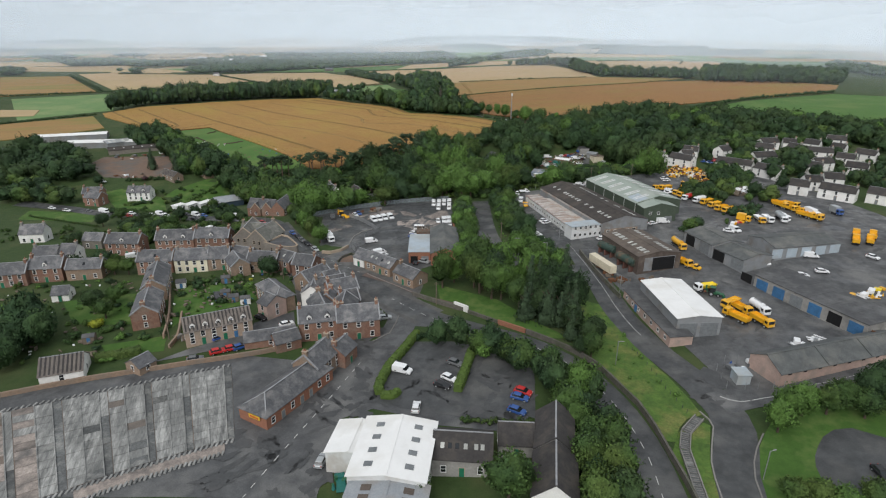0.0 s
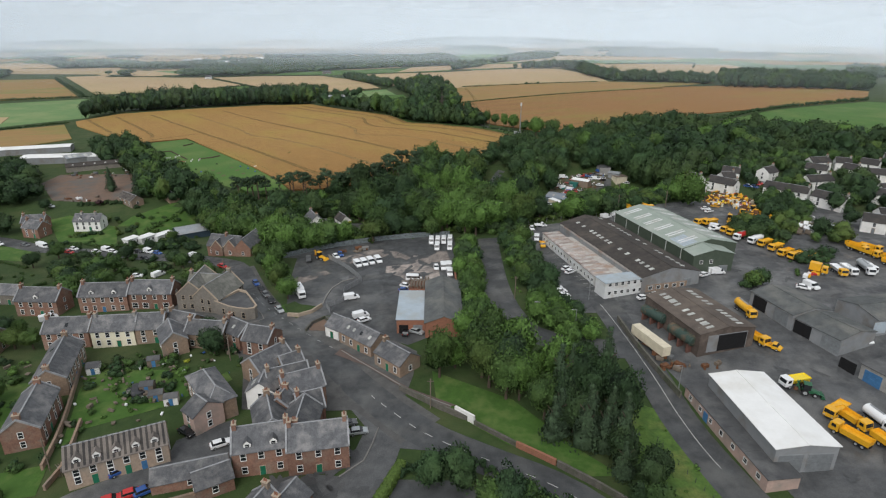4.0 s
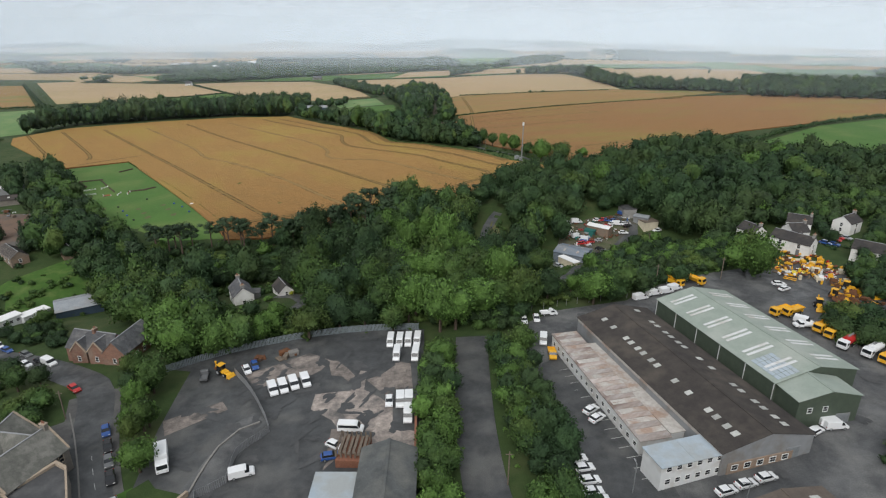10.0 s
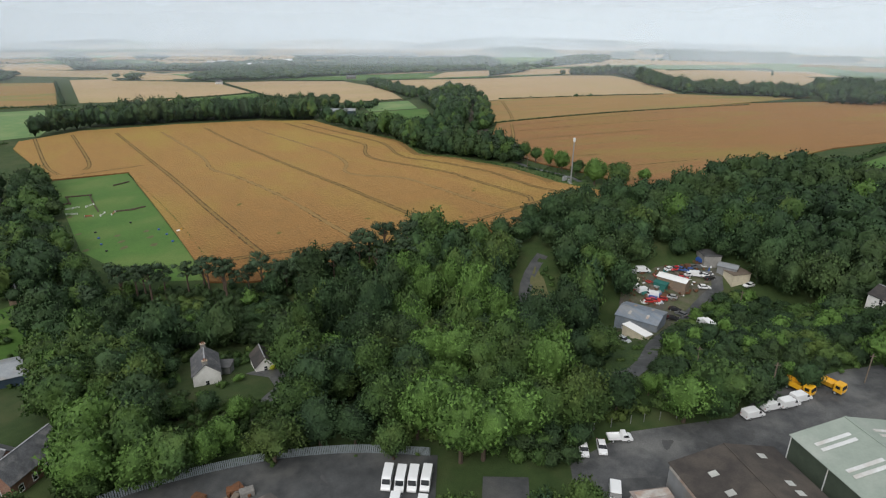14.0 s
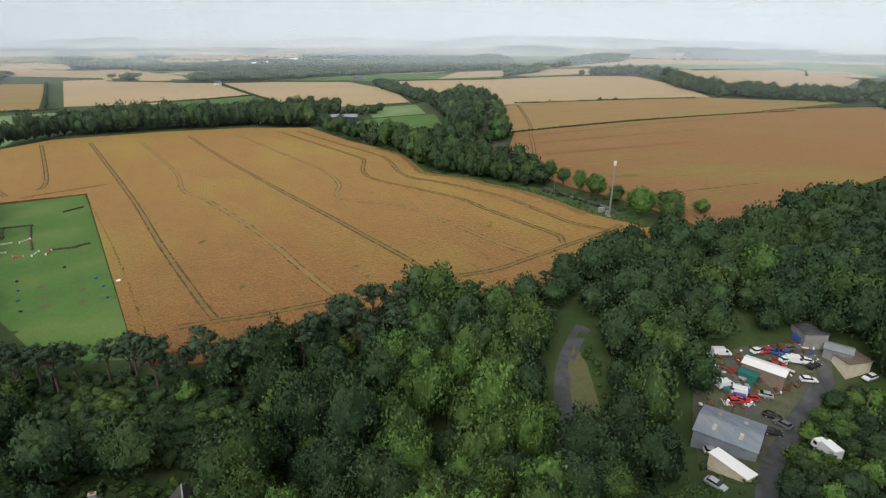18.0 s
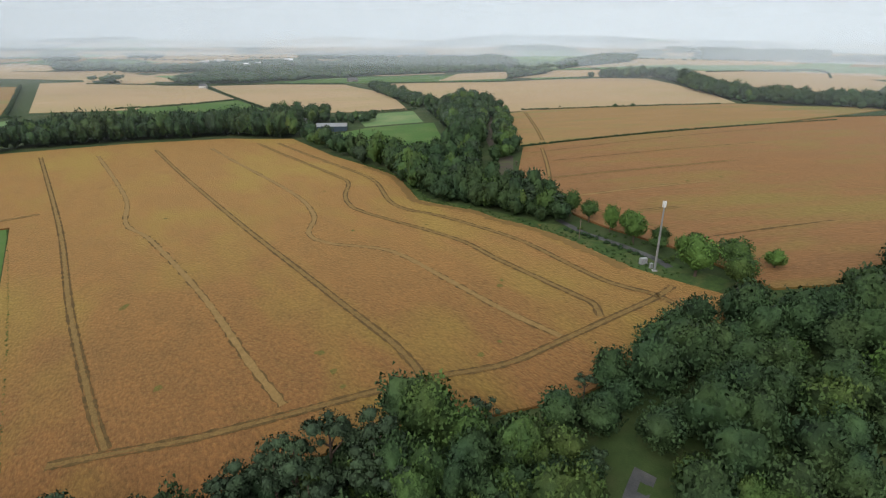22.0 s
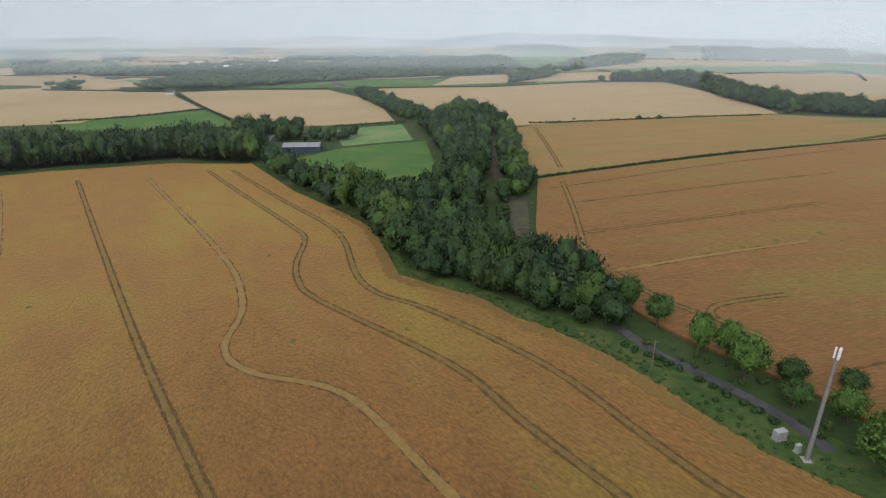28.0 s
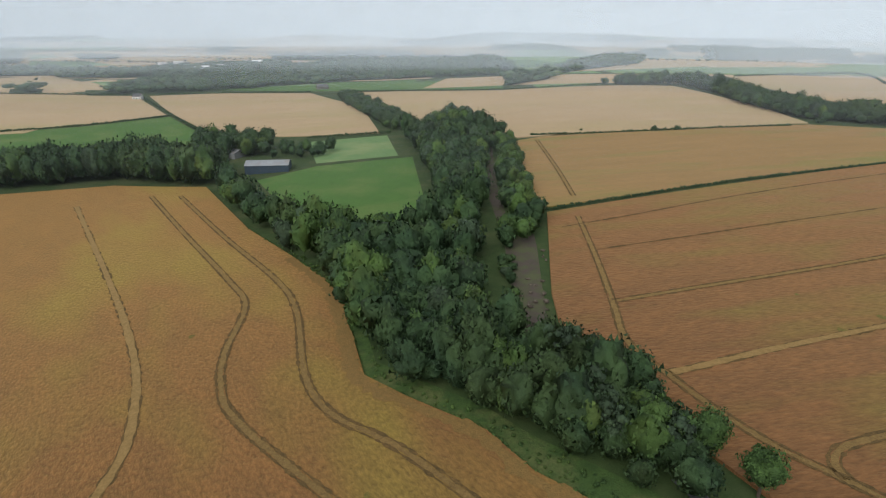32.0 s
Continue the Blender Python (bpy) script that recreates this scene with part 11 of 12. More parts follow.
grove([(185.2, 313.4), (221.9, 334.5), (202.8, 302.2), (175.2, 288.4)], 8, ['dark'], (4, 5), 1.0, 24, "trees by the estate")
grove([(188.4, 347.2), (199.4, 352.9), (189.4, 335.4), (183.5, 335.6)], 7, ['dark'], (3, 4), 1.0, 25, "trees by the estate")
grove([(-77.3, 302.4), (-66.6, 306.4), (-65.4, 314.6), (-74.8, 323.8), (-98.1, 326.4)], 6.5, ['broad', 'dark'], (3.2, 4.6), 1.0, 26, "trees by the cottage")
for key, x, y, r, h in (("broad", 13.6, 80.0, 5.0, 1.0), ("broad", -3.6, 80.2, 3.4, 1.0), ("bright", 72.6, 98.2, 3.5, 1.1), ("bright", 76.6, 101.8, 3.6, 1.15), ("bright", 80.6, 103.2, 3.4, 1.2),
                        ("broad", 86.2, 103.4, 3.6, 1.0), ("broad", 90.4, 105.4, 3.8, 1.0), ("broad", 93.4, 101.6, 3.6, 1.0), ("dark", 97.4, 106.4, 4.2, 1.1), ("broad", 101.0, 103.0, 4.0, 1.0),
                        ("dark", 103.6, 109.4, 4.4, 1.1), ("broad", 64.6, 79.4, 3.0, 0.9), ("broad", 68.6, 78.2, 3.2, 0.9), ("bright", 72.0, 76.6, 3.0, 0.9), ("broad", 78.2, 77.2, 3.2, 0.9)):
    tree(key, x, y, r, h, "trees by the junction" if x > 50 else "trees by the houses")
tree("dark", -120.2, 194.8, 3.8, 1.0)
tree("broad", -113.7, 189.7, 3.4, 1.0)
tree("dark", -158.9, 264.1, 3.4, 1.0)
tree("broad", -156.5, 276.4, 3.2, 1.0)
tree("dark", -138.0, 264.4, 3.4, 1.0)
tree("broad", -122.3, 256.8, 3.4, 1.0)
tree("dark", -125.0, 271.2, 3.4, 1.0)
tree("broad", -93.7, 252.2, 3.4, 1.0)
tree("dark", -100.3, 259.3, 3.2, 1.0)
tree("broad", -123.4, 233.2, 3.2, 1.0)
tree("dark", -146.8, 222.2, 3.6, 1.0)
tree("dark", -104.4, 159.8, 3.8, 1.0)
tree("broad", -98.2, 154.8, 3.4, 1.0)
tree("bush_dark", -110.7, 180.8, 2.6, 1.0)
tree("bush_dark", -129.3, 260.0, 2.4, 1.0)
tree("bush_dark", -113.3, 269.2, 2.6, 1.0)
tree("bush_dark", -79.4, 177.3, 2.2, 1.0)
tree("bush_dark", -66.6, 162.5, 2.2, 1.0)
tree("bush_bright", -67.9, 179.5, 1.8, 1.0)
tree("bush_dark", -60.7, 167.3, 2.2, 1.0)
tree("broad", -100.5, 164.6, 3.0, 1.0)
tree("bush_dark", -93.7, 161.7, 2.4, 1.0)
tree("bush", -93.5, 146.1, 2.4, 1.0)
tree("bush_bright", -86.9, 141.9, 2.2, 1.0)
tree("bush_dark", 123.1, 852.1, 3.4, 1.0)
tree("bush_dark", 138.8, 853.8, 3.4, 1.0)
tree("bush_dark", 251.3, 884.5, 5.0, 1.0)
tree("bush_dark", 72.5, 852.8, 2.0, 1.0)
tree("bush_dark", 148.0, 856.2, 1.6, 1.0)
tree("bright", -37.5, 288.7, 3.2, 1.0)
tree("dark", -46.2, 291.7, 3.0, 1.0)
tree("broad", -52.4, 288.9, 3.2, 1.0)
grove([(9.9, 260.5), (16.9, 259.4), (15.7, 228.9), (15.6, 209.1), (17.6, 193.1), (13.0, 188.9), (9.4, 209.6)], 3.8, ['broad', 'dark', 'bright'], (2.2, 3.4), 1.15, 41, "young trees beside the access road")
grove([(28.3, 257.7), (36.0, 260.8), (37.7, 242.6), (40.7, 219.4), (39.8, 207.0), (36.3, 204.5), (31.1, 216.3), (28.7, 235.2)], 3.9, ['broad', 'dark', 'dark'], (2.4, 3.6), 1.1, 42, "trees beside the works road")
grove([(35.1, 206.9), (40.9, 206.9), (45.8, 196.1), (44.4, 185.2), (38.9, 182.3), (36.4, 187.5)], 3.6, ['broad', 'bright', 'dark'], (2.0, 3.0), 0.95, 43, "bushes beside the works road")
grove([(171.4, 373.1), (183.0, 362.1), (170.9, 343.1), (160.1, 348.3)], 4.4, ['dark', 'broad', 'dark'], (2.2, 3.8), 0.95, 45, "trees by the estate")
grove([(165.5, 348.1), (168.9, 347.9), (161.0, 330.1), (156.7, 330.3)], 4.4, ['dark', 'broad', 'dark'], (2.2, 3.8), 0.95, 46, "trees by the estate")
grove([(151.0, 305.8), (164.2, 290.3), (159.6, 274.1), (151.7, 271.4), (138.7, 288.2)], 4.4, ['dark', 'broad', 'dark'], (2.2, 3.8), 0.95, 47, "trees by the estate")
grove([(192.7, 356.7), (211.2, 361.3), (198.6, 342.1), (182.7, 338.1)], 4.4, ['dark', 'broad', 'dark'], (2.2, 3.8), 0.95, 48, "trees by the estate")
grove([(241.2, 407.0), (274.1, 406.9), (261.8, 382.3), (229.0, 388.4)], 4.4, ['dark', 'broad', 'dark'], (2.2, 3.8), 0.95, 49, "trees by the estate")
grove([(118.1, 273.5), (133.6, 275.5), (142.3, 263.3), (133.6, 248.4), (122.7, 256.4)], 4.4, ['dark', 'broad', 'dark'], (2.2, 3.8), 0.95, 51, "trees by the estate")
grove([(149.9, 262.9), (165.1, 262.3), (155.6, 249.7), (144.1, 251.7)], 4.4, ['dark', 'broad', 'dark'], (2.2, 3.8), 0.95, 52, "trees by the estate")
grove([(172.2, 379.0), (193.1, 378.3), (187.9, 361.6), (163.8, 354.6)], 4.6, ['dark', 'broad'], (2.4, 3.8), 1.0, 53, "trees by the estate")
grove([(169.7, 329.5), (179.9, 319.6), (167.5, 302.4), (159.8, 314.2)], 4.6, ['dark', 'broad'], (2.4, 3.6), 1.0, 54, "trees by the estate")
grove([(104.7, 224.0), (112.1, 225.9), (103.3, 213.8), (99.0, 214.0)], 4.2, ['broad', 'dark'], (2.4, 3.4), 0.9, 55, "scrub in the depot")
for x, y in scatter([(118, 318), (122, 348), (160, 372), (200, 386), (275, 400), (275, 374), (230, 372), (196, 358), (170, 354), (148, 350), (134, 330)], 5.6, 74):
    if all(math.dist((x, y), ((a[0] + b[0]) / 2, (a[1] + b[1]) / 2)) > 8.5 for a, b, w in FOOTPRINTS):
        SPOTS.setdefault("dark" if (x * 7) % 3 < 2 else "mid", []).append((x, y, 2.6 + (x * 13 + y * 7) % 1.8, 1.1))
for x, y in scatter([(168, 268), (205, 238), (236, 262), (262, 330), (270, 372), (230, 372), (196, 356), (176, 330), (172, 300)], 9.5, 72):
    if all(math.dist((x, y), ((a[0] + b[0]) / 2, (a[1] + b[1]) / 2)) > 7.5 for a, b, w in FOOTPRINTS):
        SPOTS.setdefault("dark" if (x * 7) % 3 < 2 else "mid", []).append((x, y, 2.2 + (x * 13 + y * 7) % 1.9, 1.05))
tree("bright", 72.8, 462.1, 6.2, 1.05)
tree("broad", 85.3, 467.1, 5.6, 0.95)
tree("broad", 82.1, 453.8, 5.6, 0.95)
for key, x, y, r, h in (("broad", 42.4, 522.0, 4.0, 1.35), ("broad", 48.6, 514.0, 3.8, 1.3), ("bright", 54.2, 500.6, 3.0, 1.9), ("bright", 60.4, 499.6, 4.0, 1.2), ("bright", 60.2, 489.4, 4.6, 1.3),
                        ("broad", 69.0, 488.6, 3.4, 1.0), ("broad", 66.4, 481.0, 3.4, 1.0), ("bright", 73.4, 476.6, 3.6, 1.1), ("broad", 80.4, 486.7, 3.0, 0.9), ("bright", 98.2, 467.5, 3.6, 0.9)):
    tree(key, x, y, r, h, "trees beside the lane")
for x, y, r in ((40.6, 502.2, 1.6), (42.8, 500.4, 1.5), (44.8, 498.4, 1.8), (46.6, 496.6, 1.7), (48.4, 494.4, 1.4), (39.0, 504.6, 1.5), (51.4, 490.2, 1.6), (53.4, 487.6, 1.3), (55.2, 485.0, 1.8), (57.2, 482.0, 1.5), (59.0, 479.2, 1.7), (60.8, 476.6, 1.4)):
    tree("bush_dark", x, y, r, 1.0, "shrubs beside the lane")
for key, x, y, r in (("bush_dark", -63.4, 306.0, 2.4), ("bush", -66.0, 311.4, 2.2), ("bush_dark", -63.0, 320.0, 2.6), ("bush", -49.6, 305.4, 2.0), ("bush_dark", -51.6, 320.6, 2.4), ("bush_bright", -46.4, 309.0, 2.2),
                     ("bush_dark", -57.0, 323.6, 2.8), ("bush", -68.6, 305.0, 2.4), ("bush_dark", -40.6, 324.6, 2.6), ("bush", -36.8, 320.2, 2.0), ("bush_bright", -50.4, 298.6, 2.6), ("bush_dark", -56.6, 299.0, 2.4)):
    tree(key, x, y, r, 1.0, "bushes round the cottage")
tree("yellow", -98.3, 149.3, 3.0, 0.9)
tree("yellow", -97.8, 150.5, 2.6, 0.9)
tree("dark", -56.1, 182.5, 3.2, 1.0)
tree("broad", -117.2, 196.8, 3.0, 1.0)
tree("dark", -128.1, 191.7, 3.4, 1.0)
tree("bush_dark", -77.5, 174.8, 3, 0.9)
tree("bush", -83.4, 177.6, 2.4, 0.9)
tree("broad", -108.5, 189.4, 3.2, 1.0)
tree("bush_bright", -104.8, 175.9, 2.5, 0.9)
tree("bush", -66.9, 181.6, 2.2, 1)
tree("bush_bright", -61.6, 174.9, 1.8, 1)
tree("yellow", -62.1, 179.4, 1.2, 1)
tree("bush_dark", -63.8, 168.4, 1.8, 1)
tree("bush", -77.9, 179.3, 2.5, 0.8)
tree("bush_dark", -73.5, 178.2, 2.5, 0.8)
tree("dark", -58.1, 185.3, 3.6, 0.9)
tree("bush_dark", -52.0, 184.2, 2.2, 1)
tree("bush", -101.2, 143.0, 2.4, 1)
tree("bush_dark", -90.6, 148.8, 2.4, 1)
tree("bush_bright", -84.9, 130.2, 2.5, 0.7)
tree("bush", -65.5, 178.2, 2.2, 1)
tree("bush_bright", -56.1, 168.7, 2, 1)
tree("purple", -175.2, 343.3, 2.4, 0.7)
tree("dark", -200.4, 338.0, 3, 1)
tree("bush_dark", -160.9, 309.5, 2.6, 1)
tree("broad", -119.2, 300.7, 3, 0.9)
tree("dark", -110.1, 289.7, 2.4, 1)
tree("yellow", -40.2, 317.4, 2.0, 0.9)
tree("bush", -101.7, 172.4, 2.2, 1)
tree("bush", -79.9, 141.5, 1.8, 1)
tree("bush_dark", -80.9, 180.5, 2.6, 0.8)
tree("bush", -69.5, 179.7, 2.6, 0.8)
tree("bush_bright", -60.6, 172.9, 2, 0.9)
tree("bush_dark", -81.2, 168.7, 2, 0.9)
tree("dark", -61.7, 193.5, 3.4, 0.9)
tree("broad", -95.8, 255.3, 3.0, 0.9)
tree("bush_dark", -100.7, 253.0, 3, 1)
tree("dark", -88.6, 253.6, 3, 1)
tree("spruce", -180.8, 366.2, 4.2, 1.4)
tree("spruce", -159.3, 352.6, 4.5, 1.3)
clipped_hedge([(-4.6, 141.0), (-8.2, 132.0), (-11.3, 124.5), (-13.0, 117.0), (-12.6, 113.6)], 2.0, 1.9, "hedge_leaf", "clipped bright green hedge round the car park", 628)
clipped_hedge([(-12.2, 112.8), (-9.6, 112.6), (-8.2, 114.2)], 1.8, 1.5, "hedge_leaf", "low clipped green hedge at the car park corner", 641)
clipped_hedge([(9.9, 129.6), (7.7, 121.0), (5.6, 113.2)], 2.0, 2.2, "hedge_leaf", "clipped bright green hedge in the car park", 629)
clipped_hedge([(-88.0, 130.4), (-82.3, 132.2), (-77.8, 133.9)], 2.2, 2.0, "leaf_mid", "dense green garden hedge", 630)
hedge_row("hedge", [(-209.0, 286.0), (-176.8, 271.1), (-161.7, 264.0)], 1.6, 1.4, "leaf_mid", "low green hedge below the road", seed=631)
hedge_row("hedge", [(-136.7, 292.3), (-136.8, 319.5), (-127.5, 345.9)], 3.0, 2.4, "leaf_mid", "green hedge up the hillside", seed=632)
hedge_row("hedge", [(-185.0, 343.6), (-160.1, 345.8), (-154.2, 339.5)], 3.5, 3, "leaf_dark", "tall dark hedge", seed=633)
hedge_row("hedge", [(-162.1, 296.4), (-140.4, 291.0), (-133.9, 299.8)], 2.4, 1.8, "leaf_mid", "green hedge below the villa", seed=634)
hedge_row("hedge", [(-58.8, 263.1), (-46.1, 271.8), (-27.3, 280.1), (-9.8, 282.7), (8.2, 281.3), (15.3, 279.8), (25.4, 274.0)], 4.5, 3.6, "leaf_mid", "dense scrub along the wood edge", seed=637)
hedge_row("hedge", [(28.9, 274.6), (36.0, 283.2), (49.7, 289.5), (72.5, 294.8), (91.6, 305.5)], 4.5, 3.6, "leaf_mid", "dense scrub along the wood edge", seed=638)
hedge_row("hedge", [(-5.0, 138.6), (5.2, 142.9), (14.3, 137.3), (24.1, 130.3), (32.9, 122.9), (34.9, 113.4)], 2.4, 2.2, "leaf_dark", "dark hedge along the main road", seed=639)
hedge_row("hedge", [(6.5, 102.9), (13.7, 101.4), (20.9, 100.9)], 2.2, 1.8, "leaf_mid", "green shrubs behind the houses", seed=640)
def shrubs(poly, gap, radii, leaf, seed, label):
    """Garden shrubs and weeds between the houses, joined."""
    rnd = random.Random(seed)

    def clear(p):
        for a, b, w in FOOTPRINTS:
            u = max(0.0, min(1.0, ((p[0] - a[0]) * (b[0] - a[0]) + (p[1] - a[1]) * (b[1] - a[1])) / (math.dist(a, b) ** 2 + 0.01)))
            if math.dist(p, (a[0] + (b[0] - a[0]) * u, a[1] + (b[1] - a[1]) * u)) < w:
                return False
        return True

    spots = [(x, y, rnd.uniform(*radii), rnd.uniform(0.7, 1.5)) for x, y in scatter(poly, gap, seed) if clear((x, y)) and rnd.random() < 0.75]
    wood("garden_shrubs", spots, "bush", leaf, label, leaves=120, lobes=4, seed=seed)



shrubs([(-84.4, 326.2), (-70.9, 333.4), (-55.2, 328.5), (-42.2, 333.5), (-32.5, 319.9), (-37.0, 318.6), (-49.5, 318.2), (-57.9, 326.0), (-69.6, 319.0), (-71.9, 310.2)], 2.4, (1.1, 2.5), "leaf_mid", 642, "bushes round the cottage garden")
shrubs([(64.8, 356.5), (69.7, 333.5), (59.7, 312.1), (49.9, 310.1)], 3.5, (0.6, 1.5), "leaf_mid", 643, "weeds and brambles round the yard")
shrubs([(74.9, 337.1), (100.8, 368.0), (108.5, 368.6), (101.1, 350.8), (78.9, 324.5), (67.1, 317.7)], 3.0, (1.0, 2.4), "leaf_mid", 644, "bramble bank beside the lane")
shrubs([(38.1, 378.4), (42.3, 363.9), (43.6, 353.1), (45.7, 354.6), (43.7, 369.2), (41.1, 380.1)], 2.6, (0.9, 2.0), "leaf_mid", 645, "bushes beside the lane")
def debris(poly, n, mat, sizes, seed, label):
    """A heap of scrap boxes, bars and sheets, joined."""
    rnd = random.Random(seed)
    verts, faces = [], []
    pts = scatter(poly, 1.2, seed)
    rnd.shuffle(pts)
    for x, y in pts[:n]:
        s = [rnd.uniform(*sizes) * k for k in (1.0, rnd.uniform(0.25, 0.9), rnd.uniform(0.15, 0.7))]
        m = Euler((rnd.uniform(-0.4, 0.4), rnd.uniform(-0.4, 0.4), rnd.uniform(0, 3.1))).to_matrix()
        c = Vector((x, y, ground(x, y) + 0.1 + s[2] / 2 + rnd.uniform(0, 0.5)))
        o = len(verts)
        verts += [c + m @ Vector((s[0] * a / 2, s[1] * b / 2, s[2] * d / 2)) for a in (-1, 1) for b in (-1, 1) for d in (-1, 1)]
        faces += [tuple(o + i for i in q) for q in ((0, 1, 3, 2), (4, 6, 7, 5), (0, 4, 5, 1), (2, 3, 7, 6), (0, 2, 6, 4), (1, 5, 7, 3))]
    tagged(new("scrap_heap", mesh_from("scrap_heap", verts, faces, M[mat])), label, "scrap heap", kind="stuff")



debris([(134.2, 325.7), (146.9, 328.5), (151.2, 304.5), (142.8, 297.7), (126.7, 302.5)], 60, "paint_yellow", (0.6, 2.2), 647, "jumbled heap of yellow road-works gear")
debris([(134.2, 325.7), (146.9, 328.5), (151.2, 304.5), (142.8, 297.7), (126.7, 302.5)], 50, "rust", (0.6, 2.0), 648, "jumbled heap of rusty scrap metal")
debris([(134.2, 325.7), (146.9, 328.5), (151.2, 304.5), (142.8, 297.7), (126.7, 302.5)], 45, "paint_white", (0.5, 1.4), 649, "jumbled heap of white barriers and cones")
debris([(134.2, 325.7), (146.9, 328.5), (151.2, 304.5), (142.8, 297.7), (126.7, 302.5)], 35, "paint_red", (0.4, 1.2), 650, "jumbled heap of red barriers and cones")
debris([(140.6, 297.9), (148.2, 284.0), (139.0, 272.4), (131.8, 281.8)], 45, "rust", (0.8, 2.6), 651, "heap of rusty scrap metal")
debris([(140.6, 297.9), (148.2, 284.0), (139.0, 272.4), (131.8, 281.8)], 30, "paint_yellow", (0.8, 2.4), 652, "heap of yellow machine parts")
debris([(148.4, 280.8), (159.1, 268.6), (150.0, 258.4), (140.0, 264.1)], 40, "wood_grey", (0.8, 3.6), 653, "stacks of weathered grey timber")
debris([(148.4, 280.8), (159.1, 268.6), (150.0, 258.4), (140.0, 264.1)], 24, "paint_white", (0.6, 3.4), 654, "stacks of pale boards")
debris([(68.7, 373.1), (81.1, 378.4), (101.2, 381.6), (99.8, 373.3), (87.9, 365.3), (64.8, 356.5)], 60, "rust", (0.4, 1.6), 655, "rusty scrap lying about the yard")
debris([(68.7, 373.1), (81.1, 378.4), (101.2, 381.6), (99.8, 373.3), (87.9, 365.3), (64.8, 356.5)], 40, "wood_grey", (0.4, 1.6), 656, "grey boards lying about the yard")
debris([(68.7, 373.1), (81.1, 378.4), (101.2, 381.6), (99.8, 373.3), (87.9, 365.3), (64.8, 356.5)], 26, "paint_white", (0.4, 1.2), 657, "pale scrap lying about the yard")
shrubs([(-89.7, 648.9), (-58.9, 616.1), (-38.5, 591.9), (-26.1, 563.7), (-20.4, 548.0), (-9.8, 540.0), (5.6, 529.4), (6.8, 531.9), (-8.9, 543.2), (-19.1, 552.1), (-24.1, 565.1), (-36.3, 593.8), (-58.6, 621.8)], 2.0, (0.4, 1.0), "leaf_mid", 658, "rank weeds on the field verge")
shrubs([(5.0, 530.2), (13.4, 519.2), (22.4, 512.6), (31.8, 503.0), (39.2, 493.8), (41.4, 497.0), (34.4, 506.4), (24.4, 517.4), (14.4, 526.4), (6.4, 533.6)], 1.7, (0.4, 1.0), "leaf_mid", 662, "rank weeds on the field verge")
shrubs([(39.8, 494.1), (54.9, 468.5), (65.0, 459.0), (70.5, 463.6), (58.2, 475.0), (42.4, 499.7)], 2.2, (0.4, 0.9), "leaf_mid", 659, "rank weeds on the field verge")
debris([(-90.5, 179.9), (-63.2, 186.6), (-49.5, 178.3), (-42.5, 160.9), (-77.2, 161.4)], 44, "wood_grey", (0.4, 1.4), 660, "weathered garden boards and boxes")
debris([(-90.5, 179.9), (-63.2, 186.6), (-49.5, 178.3), (-42.5, 160.9), (-77.2, 161.4)], 10, "paint_white", (0.3, 0.9), 661, "pale garden clutter")
debris([(-90.5, 179.9), (-63.2, 186.6), (-49.5, 178.3), (-42.5, 160.9), (-77.2, 161.4)], 12, "paint_blue", (0.3, 0.8), 662, "blue garden clutter")
debris([(-88.8, 205.8), (-71.4, 206.1), (-46.1, 185.4), (-49.1, 180.2), (-64.9, 190.0), (-80.7, 194.6)], 50, "wood_grey", (0.4, 1.6), 663, "boards and bins in the back yards")
debris([(-88.8, 205.8), (-71.4, 206.1), (-46.1, 185.4), (-49.1, 180.2), (-64.9, 190.0), (-80.7, 194.6)], 24, "paint_black", (0.4, 0.9), 664, "dark bins in the back yards")
debris([(-88.8, 205.8), (-71.4, 206.1), (-46.1, 185.4), (-49.1, 180.2), (-64.9, 190.0), (-80.7, 194.6)], 16, "paint_white", (0.3, 1.0), 665, "pale clutter in the back yards")
debris([(-144.3, 175.1), (-102.5, 181.7), (-64.5, 178.1), (-55.1, 153.1), (-76.2, 147.7), (-94.3, 136.5), (-114.0, 132.0)], 70, "wood_grey", (0.4, 1.8), 666, "weathered boards and boxes in the gardens")
debris([(-144.3, 175.1), (-102.5, 181.7), (-64.5, 178.1), (-55.1, 153.1), (-76.2, 147.7), (-94.3, 136.5), (-114.0, 132.0)], 24, "paint_white", (0.3, 1.0), 667, "pale clutter in the gardens")
shrubs([(62.4, 296.6), (77.7, 330.4), (97.3, 361.9), (107.4, 368.2), (131.9, 347.0), (138.2, 325.4), (127.0, 308.1), (108.3, 307.5), (83.1, 296.4), (67.6, 291.3)], 3.6, (1.3, 2.6), "leaf_mid", 668, "green bramble and bush scrub on the bank")
shrubs([(80.8, 329.5), (113.3, 365.1), (129.6, 342.7), (134.4, 321.3), (109.5, 309.8), (81.5, 299.2)], 7.0, (1.4, 2.8), "leaf_bright", 669, "light green bushes on the bank")
shrubs([(-57.6, 286.2), (-58.9, 297.6), (-44.0, 295.3), (-32.1, 295.9), (-24.1, 284.4), (-23.7, 271.9), (-35.0, 279.8), (-47.6, 274.6)], 2.4, (1.3, 2.8), "leaf_mid", 670, "bushes below the cottage")
